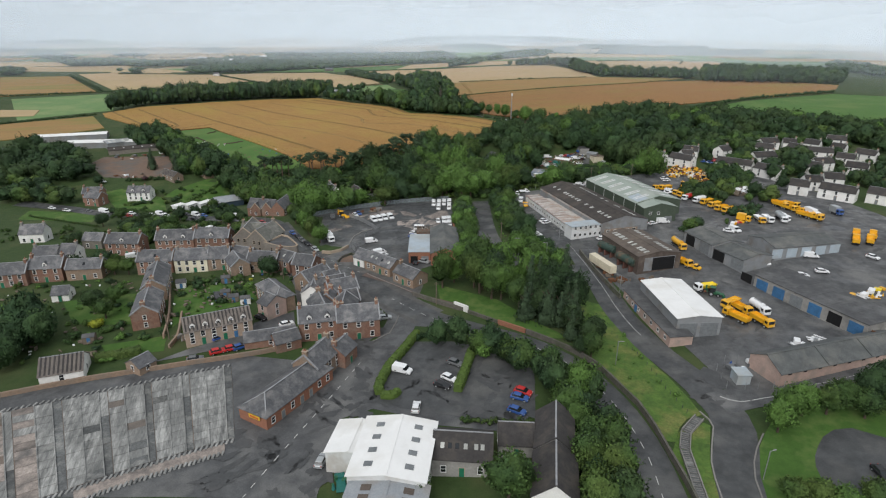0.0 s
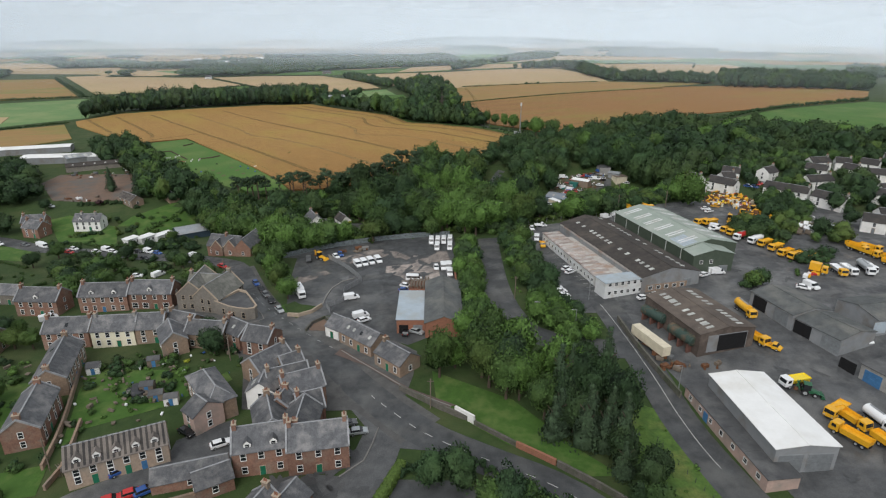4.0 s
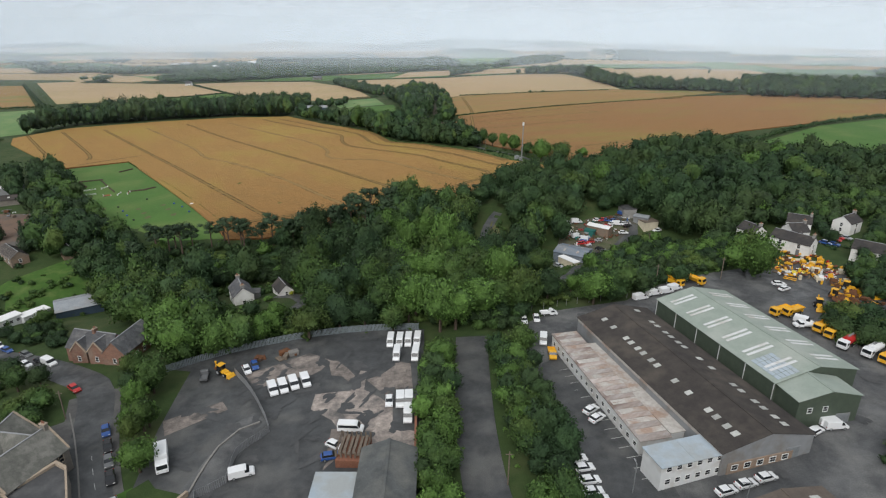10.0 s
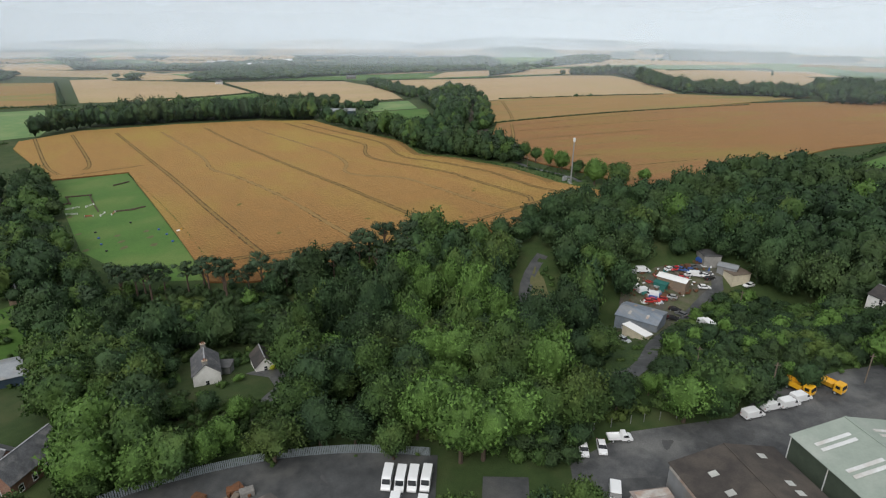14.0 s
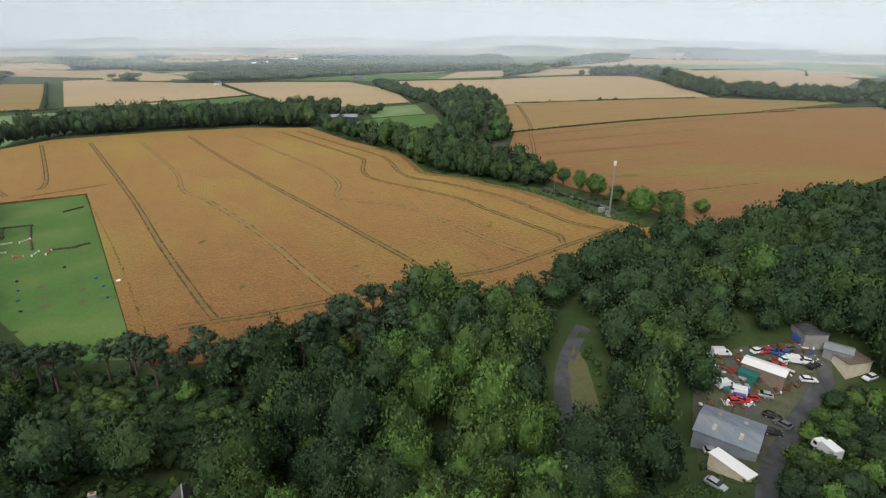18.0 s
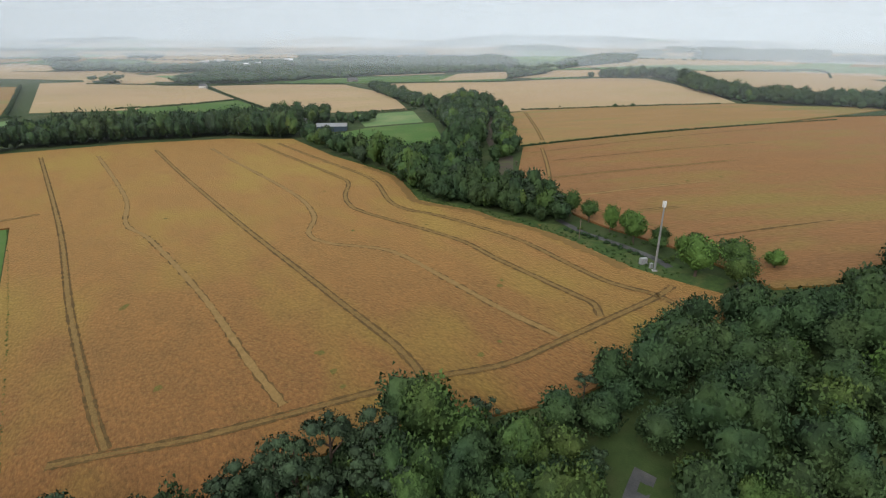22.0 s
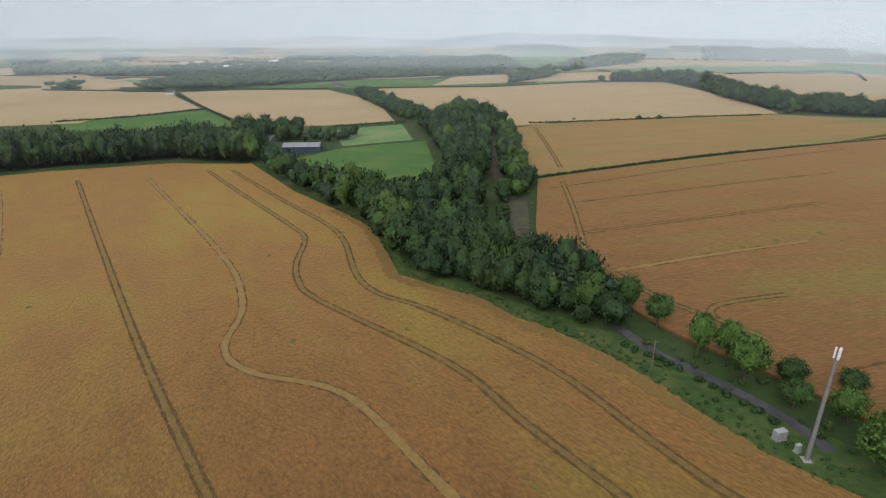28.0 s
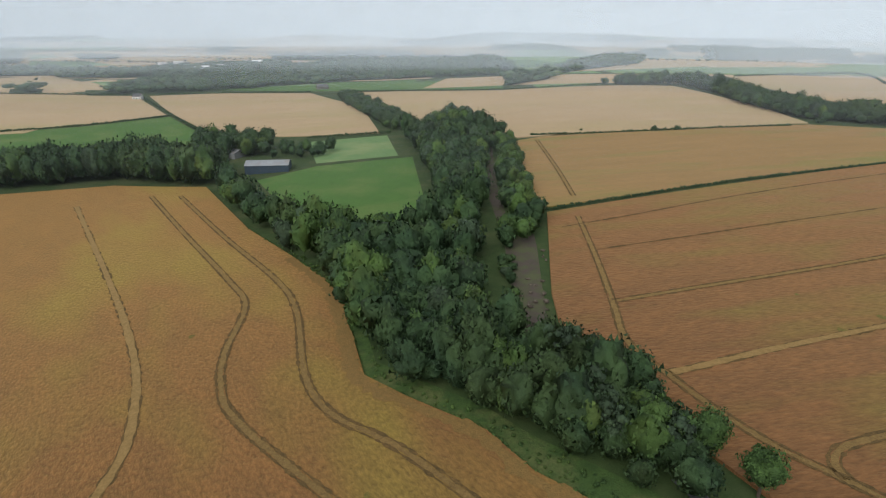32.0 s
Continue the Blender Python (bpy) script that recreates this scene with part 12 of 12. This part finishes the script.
shrubs([(-112.1, 129.2), (-144.3, 175.1), (-134.3, 189.3), (-102.5, 181.7), (-90.4, 180.6), (-65.2, 180.6), (-53.5, 187.8), (-47.2, 177.7), (-51.5, 158.6), (-74.0, 154.4), (-73.4, 141.0), (-72.3, 134.9), (-89.5, 130.5)], 7.5, (0.8, 1.8), "leaf_mid", 671, "mixed green garden shrubs and weeds")
shrubs([(-112.1, 129.2), (-144.3, 175.1), (-134.3, 189.3), (-102.5, 181.7), (-90.4, 180.6), (-65.2, 180.6), (-53.5, 187.8), (-47.2, 177.7), (-51.5, 158.6), (-74.0, 154.4), (-73.4, 141.0), (-72.3, 134.9), (-89.5, 130.5)], 11, (1.0, 2.2), "leaf_dark", 672, "mixed green garden shrubs and weeds")
shrubs([(-112.1, 129.2), (-144.3, 175.1), (-134.3, 189.3), (-102.5, 181.7), (-90.4, 180.6), (-65.2, 180.6), (-53.5, 187.8), (-47.2, 177.7), (-51.5, 158.6), (-74.0, 154.4), (-73.4, 141.0), (-72.3, 134.9), (-89.5, 130.5)], 11, (0.8, 1.6), "leaf_bright", 673, "mixed green garden shrubs and weeds")
shrubs([(-77.2, 161.4), (-95.0, 186.2), (-77.8, 189.7), (-66.7, 193.7), (-54.7, 190.8), (-48.5, 180.2), (-53.5, 176.5), (-51.7, 165.1), (-57.9, 160.6)], 8, (0.7, 1.5), "leaf_mid", 674, "mixed green garden shrubs and weeds")
shrubs([(-77.2, 161.4), (-95.0, 186.2), (-77.8, 189.7), (-66.7, 193.7), (-54.7, 190.8), (-48.5, 180.2), (-53.5, 176.5), (-51.7, 165.1), (-57.9, 160.6)], 12, (0.8, 1.6), "leaf_dark", 675, "mixed green garden shrubs and weeds")
shrubs([(-139.1, 246.1), (-191.6, 318.8), (-159.2, 328.6), (-126.6, 343.7), (-114.7, 332.7), (-110.9, 311.0), (-128.9, 278.9), (-94.7, 250.2), (-115.7, 244.2)], 7, (1.2, 2.6), "leaf_mid", 676, "scrub and shrubs on the hillside")
shrubs([(-139.1, 246.1), (-191.6, 318.8), (-159.2, 328.6), (-126.6, 343.7), (-114.7, 332.7), (-110.9, 311.0), (-128.9, 278.9), (-94.7, 250.2), (-115.7, 244.2)], 10, (1.5, 3.0), "leaf_dark", 677, "dark scrub on the hillside")
shrubs([(-211.1, 264.5), (-160.5, 261.9), (-143.4, 265.6), (-97.9, 257.0), (-86.3, 225.0), (-136.4, 222.4), (-160.9, 231.7), (-185.9, 233.1)], 7, (1.2, 2.4), "leaf_mid", 678, "mixed green garden shrubs and weeds")
shrubs([(45.7, 151.2), (50.6, 156.7), (59.8, 109.0), (53.5, 102.9), (47.4, 119.0), (42.3, 131.8)], 5, (0.5, 1.0), "leaf_bright", 679, "tall weeds on the grass bank")
shrubs([(150.4, 321.0), (178.0, 304.3), (184.1, 257.5), (195.0, 272.2), (189.9, 324.3), (163.3, 341.8)], 6, (1.2, 2.4), "leaf_dark", 680, "scrub between the depot and the houses")
shrubs([(117.3, 233.5), (142.6, 238.2), (130.7, 221.8), (112.4, 222.8)], 6, (1.0, 2.0), "leaf_mid", 681, "rough scrub in the depot")
shrubs([(41.9, 504.1), (53.6, 492.4), (65.2, 474.7), (67.8, 464.5), (72.0, 468.8), (68.1, 485.5), (57.2, 499.3), (45.8, 509.6)], 4.5, (0.8, 1.9), "leaf_mid", 682, "rough hedge and weeds along the lane")
shrubs([(11.5, 576.6), (23.4, 637.6), (25.2, 631.7), (22.1, 564.6), (13.9, 556.8)], 4.5, (0.7, 1.4), "leaf_dead", 683, "brown dead scrub along the old railway")
shrubs([(25.3, 269.0), (28.6, 268.6), (30.7, 199.8), (28.7, 197.1), (27.5, 228.5)], 4.0, (0.6, 1.3), "leaf_bright", 684, "weeds along the access road")
shrubs([(-61.4, 264.1), (-27.7, 278.4), (8.1, 279.5), (8.2, 276.2), (-27.1, 275.3), (-58.8, 259.6)], 3.5, (0.6, 1.2), "leaf_mid", 685, "weeds along the fence")
sign_board(-38.6, 102.9, -29, 3.2)

phone_mast(61.9, 466.3)
cabinet(59.6, 471.7, 20, (2.4, 1.2, 1.9))
cabinet(61.3, 468.4, 20, (1.0, 0.7, 1.5))
oil_tank(63.2, 194.4, -62, 8.0, 1.4, 1.6)
oil_tank(66.6, 183.0, -68, 8.6, 1.5, 2.0)
trailer(58.4, 182.8, -72)
stairs((48.4, 78.0), (51.0, 93.2), 1.6, 26)
stairs((51.1, 93.6), (53.4, 98.6), 1.6, 9)
stairs((53.6, 98.9), (58.4, 103.6), 1.6, 9)
factory_floor((-113.7, 103.7), (-51.1, 125.6), (-41.7, 98.9), (-88.6, 74.1), 21, 12)

def jump_rail(a, b, paints):
    """Low show-jumping poles on short stands."""
    top = tagged(new("jump"), "low horse jump of painted poles on short stands", "horse jump", "jumps in the paddock")
    top.location = (*a, ground(*a))
    d, yaw = math.dist(a, b), math.atan2(b[1] - a[1], b[0] - a[0])
    top.rotation_euler = (0, 0, yaw)
    n = max(1, round(d / 3.4))
    for k in range(n + 1):
        put("stand", box_mesh("stand", 0.12, 0.6, 1.1, "window_white", 0.02), top, d * k / n, 0, -0.1)
    for k in range(n):
        for z in (0.35, 0.75):
            put("pole", box_mesh("pole", d / n - 0.1, 0.14, 0.14, paints[k % len(paints)], 0.03), top, d * (k + 0.5) / n, 0, z)


def brush_fence(a, b):
    top = tagged(new("brush_fence"), "low dark brushwood fence across the paddock", "brush fence", "brush fences in the paddock")
    line = spline([a, b], 2.2)
    top.location = (*a, ground(*a))
    for p in line:
        put("brush", box_mesh("brush", 2.3, 0.5, 0.9, "timber_brown" if "timber_brown" in M else "bark", 0.12), top, p[0] - a[0], p[1] - a[1], ground(*p) - ground(*a) - 0.1, math.atan2(b[1] - a[1], b[0] - a[0]))


def marker(x, y, paint):
    top = tagged(new("paddock_marker"), "small painted drum marking a riding course", "marker", "markers in the paddock")
    top.location = (x, y, ground(x, y))
    put("drum", box_mesh("drum", 0.9, 0.7, 0.7, paint, 0.16), top, 0, 0, 0)


def feed_trough(x, y):
    top = tagged(new("water_trough"), "round pale water trough on a dark base with a yellow scoop", "trough")
    top.location = (x, y, ground(x, y))
    bm = bmesh.new()
    bmesh.ops.create_cone(bm, cap_ends=True, segments=20, radius1=0.9, radius2=1.0, depth=0.5, matrix=Matrix.Translation((0, 0, 0.25)))
    part("base", bm, "slate_dark", top)
    bm = bmesh.new()
    bmesh.ops.create_cone(bm, cap_ends=True, segments=20, radius1=1.05, radius2=0.9, depth=0.3, matrix=Matrix.Translation((0, 0, 0.65)))
    part("rim", bm, "white_render", top)
    put("scoop", box_mesh("scoop", 0.25, 1.4, 0.9, "paint_yellow", 0.1), top, 0.7, 0.6, 0.4)


jump_rail((-179.0, 430.9), (-174.4, 432.4), ['window_white'])
jump_rail((-168.2, 428.5), (-164.4, 429.0), ['paint_red', 'window_white'])
jump_rail((-177.1, 442.7), (-176.2, 447.5), ['window_white'])
jump_rail((-160.8, 429.0), (-161.6, 433.8), ['window_white', 'paint_red'])
jump_rail((-156.3, 430.6), (-157.1, 434.8), ['paint_red', 'window_white'])
jump_rail((-184.6, 438.5), (-180.4, 442.7), ['window_white'])
brush_fence((-157.2, 435.9), (-150.0, 438.0))
brush_fence((-150.4, 438.6), (-147.2, 441.9))
brush_fence((-198.5, 459.7), (-189.2, 463.7))
brush_fence((-189.2, 463.7), (-177.8, 449.7))
brush_fence((-187.9, 484.4), (-184.8, 491.3))
brush_fence((-195.7, 443.8), (-190.0, 448.4))
brush_fence((-173.6, 444.5), (-166.8, 436.5))
brush_fence((-191.2, 436.0), (-187.2, 439.0))
brush_fence((-198.2, 458.7), (-188.9, 447.8))
marker(-149.1, 407.2, "paint_black")
marker(-143.3, 400.5, "paint_blue")
marker(-137.7, 393.5, "paint_blue")
marker(-131.2, 386.8, "paint_black")
marker(-122.0, 409.9, "paint_blue")
marker(-115.3, 404.0, "paint_blue")
marker(-108.7, 396.2, "paint_blue")
marker(-140.2, 419.1, "paint_black")
feed_trough(-111.7, 407.3)
patch("worn_patch", [(-135.7, 403.5), (-136.0, 404.6), (-137.0, 405.2), (-138.4, 404.5), (-138.2, 402.8), (-137.1, 401.9), (-136.1, 402.4)], "worn_turf", 0.1, 0, "bare worn patch of turf in the paddock", category="worn patch")
patch("worn_patch", [(-130.0, 396.8), (-130.1, 398.6), (-131.5, 398.3), (-132.2, 397.7), (-132.5, 395.8), (-131.5, 395.5), (-130.2, 395.2)], "worn_turf", 0.1, 0, "bare worn patch of turf in the paddock", category="worn patch")
patch("worn_patch", [(-124.6, 390.6), (-125.2, 391.7), (-126.4, 392.9), (-127.3, 391.3), (-127.5, 389.7), (-126.4, 388.3), (-125.1, 389.2)], "worn_turf", 0.1, 0, "bare worn patch of turf in the paddock", category="worn patch")
patch("worn_patch", [(-125.6, 408.6), (-126.4, 409.9), (-127.4, 409.9), (-127.9, 409.5), (-128.0, 407.7), (-127.3, 406.9), (-125.9, 407.4)], "worn_turf", 0.1, 0, "bare worn patch of turf in the paddock", category="worn patch")
patch("worn_patch", [(-119.9, 401.5), (-120.3, 402.8), (-121.5, 403.6), (-122.3, 402.3), (-122.7, 400.9), (-121.4, 400.0), (-120.2, 399.9)], "worn_turf", 0.1, 0, "bare worn patch of turf in the paddock", category="worn patch")
patch("worn_patch", [(-113.8, 393.2), (-114.2, 394.6), (-115.1, 395.3), (-116.4, 394.3), (-116.3, 392.1), (-115.1, 391.6), (-113.8, 391.5)], "worn_turf", 0.1, 0, "bare worn patch of turf in the paddock", category="worn patch")
patch("worn_patch", [(-154.5, 405.5), (-154.9, 407.3), (-156.1, 407.0), (-157.0, 406.1), (-156.9, 404.4), (-156.1, 404.3), (-155.2, 404.4)], "worn_turf", 0.1, 0, "bare worn patch of turf in the paddock", category="worn patch")
patch("worn_patch", [(-139.1, 387.8), (-140.0, 388.9), (-141.1, 389.5), (-141.7, 388.4), (-141.6, 387.1), (-141.0, 386.4), (-140.1, 386.3)], "worn_turf", 0.1, 0, "bare worn patch of turf in the paddock", category="worn patch")
patch("worn_patch", [(-166.0, 428.5), (-166.5, 430.0), (-167.5, 430.2), (-168.7, 429.3), (-168.1, 427.7), (-167.3, 426.7), (-166.4, 426.7)], "worn_turf", 0.1, 0, "bare worn patch of turf in the paddock", category="worn patch")
patch("worn_patch", [(-173.8, 428.4), (-174.8, 429.6), (-175.7, 429.9), (-176.4, 429.4), (-176.3, 427.8), (-175.8, 426.5), (-174.3, 427.0)], "worn_turf", 0.1, 0, "bare worn patch of turf in the paddock", category="worn patch")
patch("worn_patch", [(-170.6, 416.2), (-171.3, 417.9), (-172.6, 417.5), (-173.3, 417.2), (-173.8, 415.1), (-172.6, 414.2), (-171.3, 414.6)], "worn_turf", 0.1, 0, "bare worn patch of turf in the paddock", category="worn patch")
patch("weed_patch", [(-6.6, 413.4), (-7.0, 414.3), (-7.6, 414.7), (-8.3, 413.7), (-8.3, 412.8), (-7.7, 412.7), (-6.9, 412.8)], "weeds", 0.74, 0, "green weedy patch in the ripe barley", category="weed patch")
patch("weed_patch", [(-4.0, 408.3), (-4.9, 409.1), (-5.5, 409.7), (-6.3, 409.1), (-6.0, 407.9), (-5.6, 407.4), (-4.5, 407.5)], "weeds", 0.74, 0, "green weedy patch in the ripe barley", category="weed patch")
patch("weed_patch", [(-31.6, 417.5), (-31.9, 418.3), (-32.6, 418.2), (-33.1, 417.9), (-33.2, 417.0), (-32.5, 416.6), (-32.1, 417.0)], "weeds", 0.74, 0, "green weedy patch in the ripe barley", category="weed patch")
patch("weed_patch", [(-25.6, 409.8), (-25.8, 410.6), (-26.5, 410.7), (-27.2, 410.2), (-26.8, 409.3), (-26.6, 409.1), (-25.9, 409.1)], "weeds", 0.74, 0, "green weedy patch in the ripe barley", category="weed patch")
patch("weed_patch", [(-21.7, 404.3), (-22.2, 405.0), (-22.7, 404.9), (-22.9, 404.7), (-23.2, 403.9), (-22.6, 403.2), (-22.0, 403.8)], "weeds", 0.74, 0, "green weedy patch in the ripe barley", category="weed patch")
patch("weed_patch", [(14.8, 458.0), (14.4, 458.9), (13.9, 459.1), (13.5, 458.5), (13.5, 457.7), (13.9, 457.2), (14.4, 457.1)], "weeds", 0.74, 0, "green weedy patch in the ripe barley", category="weed patch")
patch("weed_patch", [(28.5, 421.7), (28.2, 422.2), (27.9, 422.4), (27.6, 421.9), (27.7, 421.4), (27.9, 421.0), (28.4, 421.2)], "weeds", 0.74, 0, "green weedy patch in the ripe barley", category="weed patch")
patch("weed_patch", [(9.6, 417.0), (9.1, 418.1), (8.5, 418.4), (8.1, 417.6), (7.8, 416.5), (8.5, 416.2), (9.3, 416.2)], "weeds", 0.74, 0, "green weedy patch in the ripe barley", category="weed patch")
patch("weed_patch", [(14.0, 423.0), (13.6, 423.5), (13.1, 423.7), (12.6, 423.3), (12.7, 422.6), (13.2, 422.4), (13.7, 422.1)], "weeds", 0.74, 0, "green weedy patch in the ripe barley", category="weed patch")
patch("weed_patch", [(-132.4, 526.5), (-132.6, 527.4), (-133.2, 527.3), (-134.2, 527.2), (-134.1, 525.8), (-133.3, 525.5), (-132.5, 525.5)], "weeds", 0.74, 0, "green weedy patch in the ripe barley", category="weed patch")
patch("weed_patch", [(-43.2, 505.8), (-43.4, 506.8), (-44.0, 506.8), (-44.6, 506.3), (-44.6, 505.3), (-44.0, 504.6), (-43.5, 505.0)], "weeds", 0.74, 0, "green weedy patch in the ripe barley", category="weed patch")
patch("weed_patch", [(-30.2, 417.3), (-30.8, 418.1), (-31.5, 418.6), (-32.4, 418.0), (-32.1, 416.8), (-31.5, 416.2), (-30.8, 416.6)], "weeds", 0.74, 0, "green weedy patch in the ripe barley", category="weed patch")
patch("weed_patch", [(-25.4, 409.7), (-25.5, 410.6), (-26.1, 411.0), (-26.7, 410.0), (-26.5, 409.1), (-26.2, 408.4), (-25.5, 409.0)], "weeds", 0.74, 0, "green weedy patch in the ripe barley", category="weed patch")
patch("weed_patch", [(-97.4, 440.7), (-97.7, 442.6), (-98.8, 442.9), (-99.3, 441.4), (-99.4, 439.6), (-98.6, 438.5), (-97.4, 439.2)], "weeds", 0.74, 0, "green weedy patch in the ripe barley", category="weed patch")
patch("weed_patch", [(-64.9, 402.6), (-65.6, 403.4), (-66.4, 403.5), (-67.0, 403.0), (-66.8, 401.8), (-66.4, 400.9), (-65.5, 401.4)], "weeds", 0.74, 0, "green weedy patch in the ripe barley", category="weed patch")
patch("weed_patch", [(14.5, 454.0), (14.2, 455.1), (13.3, 455.4), (12.6, 454.6), (12.7, 453.6), (13.3, 452.8), (13.9, 453.2)], "weeds", 0.74, 0, "green weedy patch in the ripe barley", category="weed patch")
patch("weed_patch", [(30.1, 509.4), (29.6, 510.3), (29.0, 510.3), (28.6, 509.8), (28.8, 508.8), (29.1, 508.1), (29.6, 508.8)], "weeds", 0.74, 0, "green weedy patch in the ripe barley", category="weed patch")
patch("weed_patch", [(92.2, 567.3), (91.5, 568.5), (90.7, 569.0), (90.1, 568.1), (89.6, 566.5), (90.6, 565.4), (91.5, 565.9)], "weeds", 0.74, 0, "green weedy patch in the ripe barley", category="weed patch")
patch("weed_patch", [(105.7, 574.3), (104.9, 575.6), (104.1, 575.6), (103.3, 575.1), (103.4, 573.8), (104.2, 573.1), (105.2, 573.0)], "weeds", 0.74, 0, "green weedy patch in the ripe barley", category="weed patch")
patch("weed_patch", [(123.3, 581.9), (123.1, 582.8), (122.2, 583.4), (121.5, 582.6), (121.6, 581.3), (122.3, 580.6), (123.3, 581.0)], "weeds", 0.74, 0, "green weedy patch in the ripe barley", category="weed patch")
patch("weed_patch", [(90.5, 587.4), (90.4, 588.1), (89.8, 588.1), (89.5, 587.7), (89.3, 586.9), (89.8, 586.8), (90.5, 586.6)], "weeds", 0.74, 0, "green weedy patch in the ripe barley", category="weed patch")
patch("weed_patch", [(-71.5, 565.3), (-71.6, 566.2), (-72.4, 566.0), (-73.0, 565.6), (-72.8, 565.0), (-72.3, 564.1), (-71.7, 564.4)], "weeds", 0.74, 0, "green weedy patch in the ripe barley", category="weed patch")
patch("weed_patch", [(-14.9, 512.0), (-15.0, 512.4), (-15.5, 513.0), (-16.0, 512.4), (-15.8, 511.6), (-15.5, 511.2), (-15.1, 511.5)], "weeds", 0.74, 0, "green weedy patch in the ripe barley", category="weed patch")

# ---- the joined woods and the nearest trees as things ----
NEAR = {"mid": "broad", "dark": "dark", "bright": "bright", "pine": "pine"}
LEAF = {"mid": "leaf_mid", "dark": "leaf_dark", "bright": "leaf_bright", "pine": "leaf_pine"}
for key, spots in SPOTS.items():
    kind = key.replace("far_", "")
    rest = []
    made = 0
    for s in spots:
        if not key.startswith("far_") and -45 < s[0] < 62 and 268 < s[1] < 420 and made < 42:
            tree(NEAR[kind], s[0], s[1], s[2], s[3], "trees of the valley wood")
            made += 1
        else:
            rest.append(s)
    label = {"mid": "mixed green broadleaf woodland in summer leaf", "dark": "dark green dense woodland", "bright": "light green young woodland trees", "pine": "scots pines with dark flat crowns"}[kind]
    if key.startswith("far_"):
        wood("far_woodland", rest, "far", LEAF[kind], label, leaves=8, lobes=2, seed=len(key))
        continue
    close = [s for s in rest if s[1] < 440 and -125 < s[0] < 130]
    shape = "pine" if kind == "pine" else "broad"
    wood("woodland", [s for s in close if s[2] >= 3.2], shape, LEAF[kind], label, leaves=1050, lobes=22, seed=len(key), fine=0.66)
    wood("woodland", [s for s in close if s[2] < 3.2], shape, LEAF[kind], label.replace("woodland", "young woodland"), leaves=420, lobes=14, seed=len(key) + 1, fine=0.95)
    wood("woodland", [s for s in rest if s not in close and s[1] < 560], shape, LEAF[kind], label, leaves=300, lobes=14, seed=len(key) + 3, fine=0.9)
    wood("woodland", [s for s in rest if s[1] >= 560], "broad", LEAF[kind], label, leaves=190, lobes=10, seed=len(key) + 5)


# ---- haze over the distance, from added translucent sheets ----
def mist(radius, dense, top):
    """A leaning pale sheet added as haze over the far land, thinning to nothing at the ground and at its top, lit by
    the sky alone.
    """
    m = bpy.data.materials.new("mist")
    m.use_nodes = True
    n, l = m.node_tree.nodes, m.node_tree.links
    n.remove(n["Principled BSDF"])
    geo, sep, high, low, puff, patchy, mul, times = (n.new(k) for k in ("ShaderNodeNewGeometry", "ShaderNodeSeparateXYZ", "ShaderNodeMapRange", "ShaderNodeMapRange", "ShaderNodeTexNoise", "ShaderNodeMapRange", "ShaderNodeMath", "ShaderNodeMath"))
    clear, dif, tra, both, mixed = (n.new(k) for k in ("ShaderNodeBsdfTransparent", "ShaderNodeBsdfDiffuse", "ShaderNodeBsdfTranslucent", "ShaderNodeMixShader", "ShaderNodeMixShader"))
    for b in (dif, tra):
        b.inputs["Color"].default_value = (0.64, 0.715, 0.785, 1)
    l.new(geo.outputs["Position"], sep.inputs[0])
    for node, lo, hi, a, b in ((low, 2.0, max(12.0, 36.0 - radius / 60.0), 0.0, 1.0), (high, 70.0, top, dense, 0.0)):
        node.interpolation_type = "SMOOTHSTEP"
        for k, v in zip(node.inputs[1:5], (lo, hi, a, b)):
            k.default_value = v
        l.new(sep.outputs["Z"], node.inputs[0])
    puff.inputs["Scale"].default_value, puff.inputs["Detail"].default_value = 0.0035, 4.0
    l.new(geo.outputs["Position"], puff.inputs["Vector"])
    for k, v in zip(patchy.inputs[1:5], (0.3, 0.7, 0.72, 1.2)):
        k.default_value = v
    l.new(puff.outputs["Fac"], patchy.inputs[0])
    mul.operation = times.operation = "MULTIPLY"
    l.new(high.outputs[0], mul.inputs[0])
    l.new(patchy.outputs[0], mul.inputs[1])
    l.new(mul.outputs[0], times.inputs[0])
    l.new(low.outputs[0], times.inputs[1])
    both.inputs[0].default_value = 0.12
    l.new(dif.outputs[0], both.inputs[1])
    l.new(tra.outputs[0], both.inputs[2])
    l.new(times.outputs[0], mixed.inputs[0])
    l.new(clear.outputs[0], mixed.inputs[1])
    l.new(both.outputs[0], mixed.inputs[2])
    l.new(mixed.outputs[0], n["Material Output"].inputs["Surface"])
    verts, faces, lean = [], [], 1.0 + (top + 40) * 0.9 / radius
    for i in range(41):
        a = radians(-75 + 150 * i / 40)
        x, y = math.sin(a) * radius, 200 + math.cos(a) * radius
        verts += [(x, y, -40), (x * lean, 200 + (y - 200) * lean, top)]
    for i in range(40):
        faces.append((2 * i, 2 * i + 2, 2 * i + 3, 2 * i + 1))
    me = mesh_from("haze_sheet", verts, faces, m)
    return tagged(new("haze_sheet", me), "thin pale translucent sheet added as haze over distant farmland", "mist", kind="structure")


# nested sheets, denser with distance, stand in for haze in the air
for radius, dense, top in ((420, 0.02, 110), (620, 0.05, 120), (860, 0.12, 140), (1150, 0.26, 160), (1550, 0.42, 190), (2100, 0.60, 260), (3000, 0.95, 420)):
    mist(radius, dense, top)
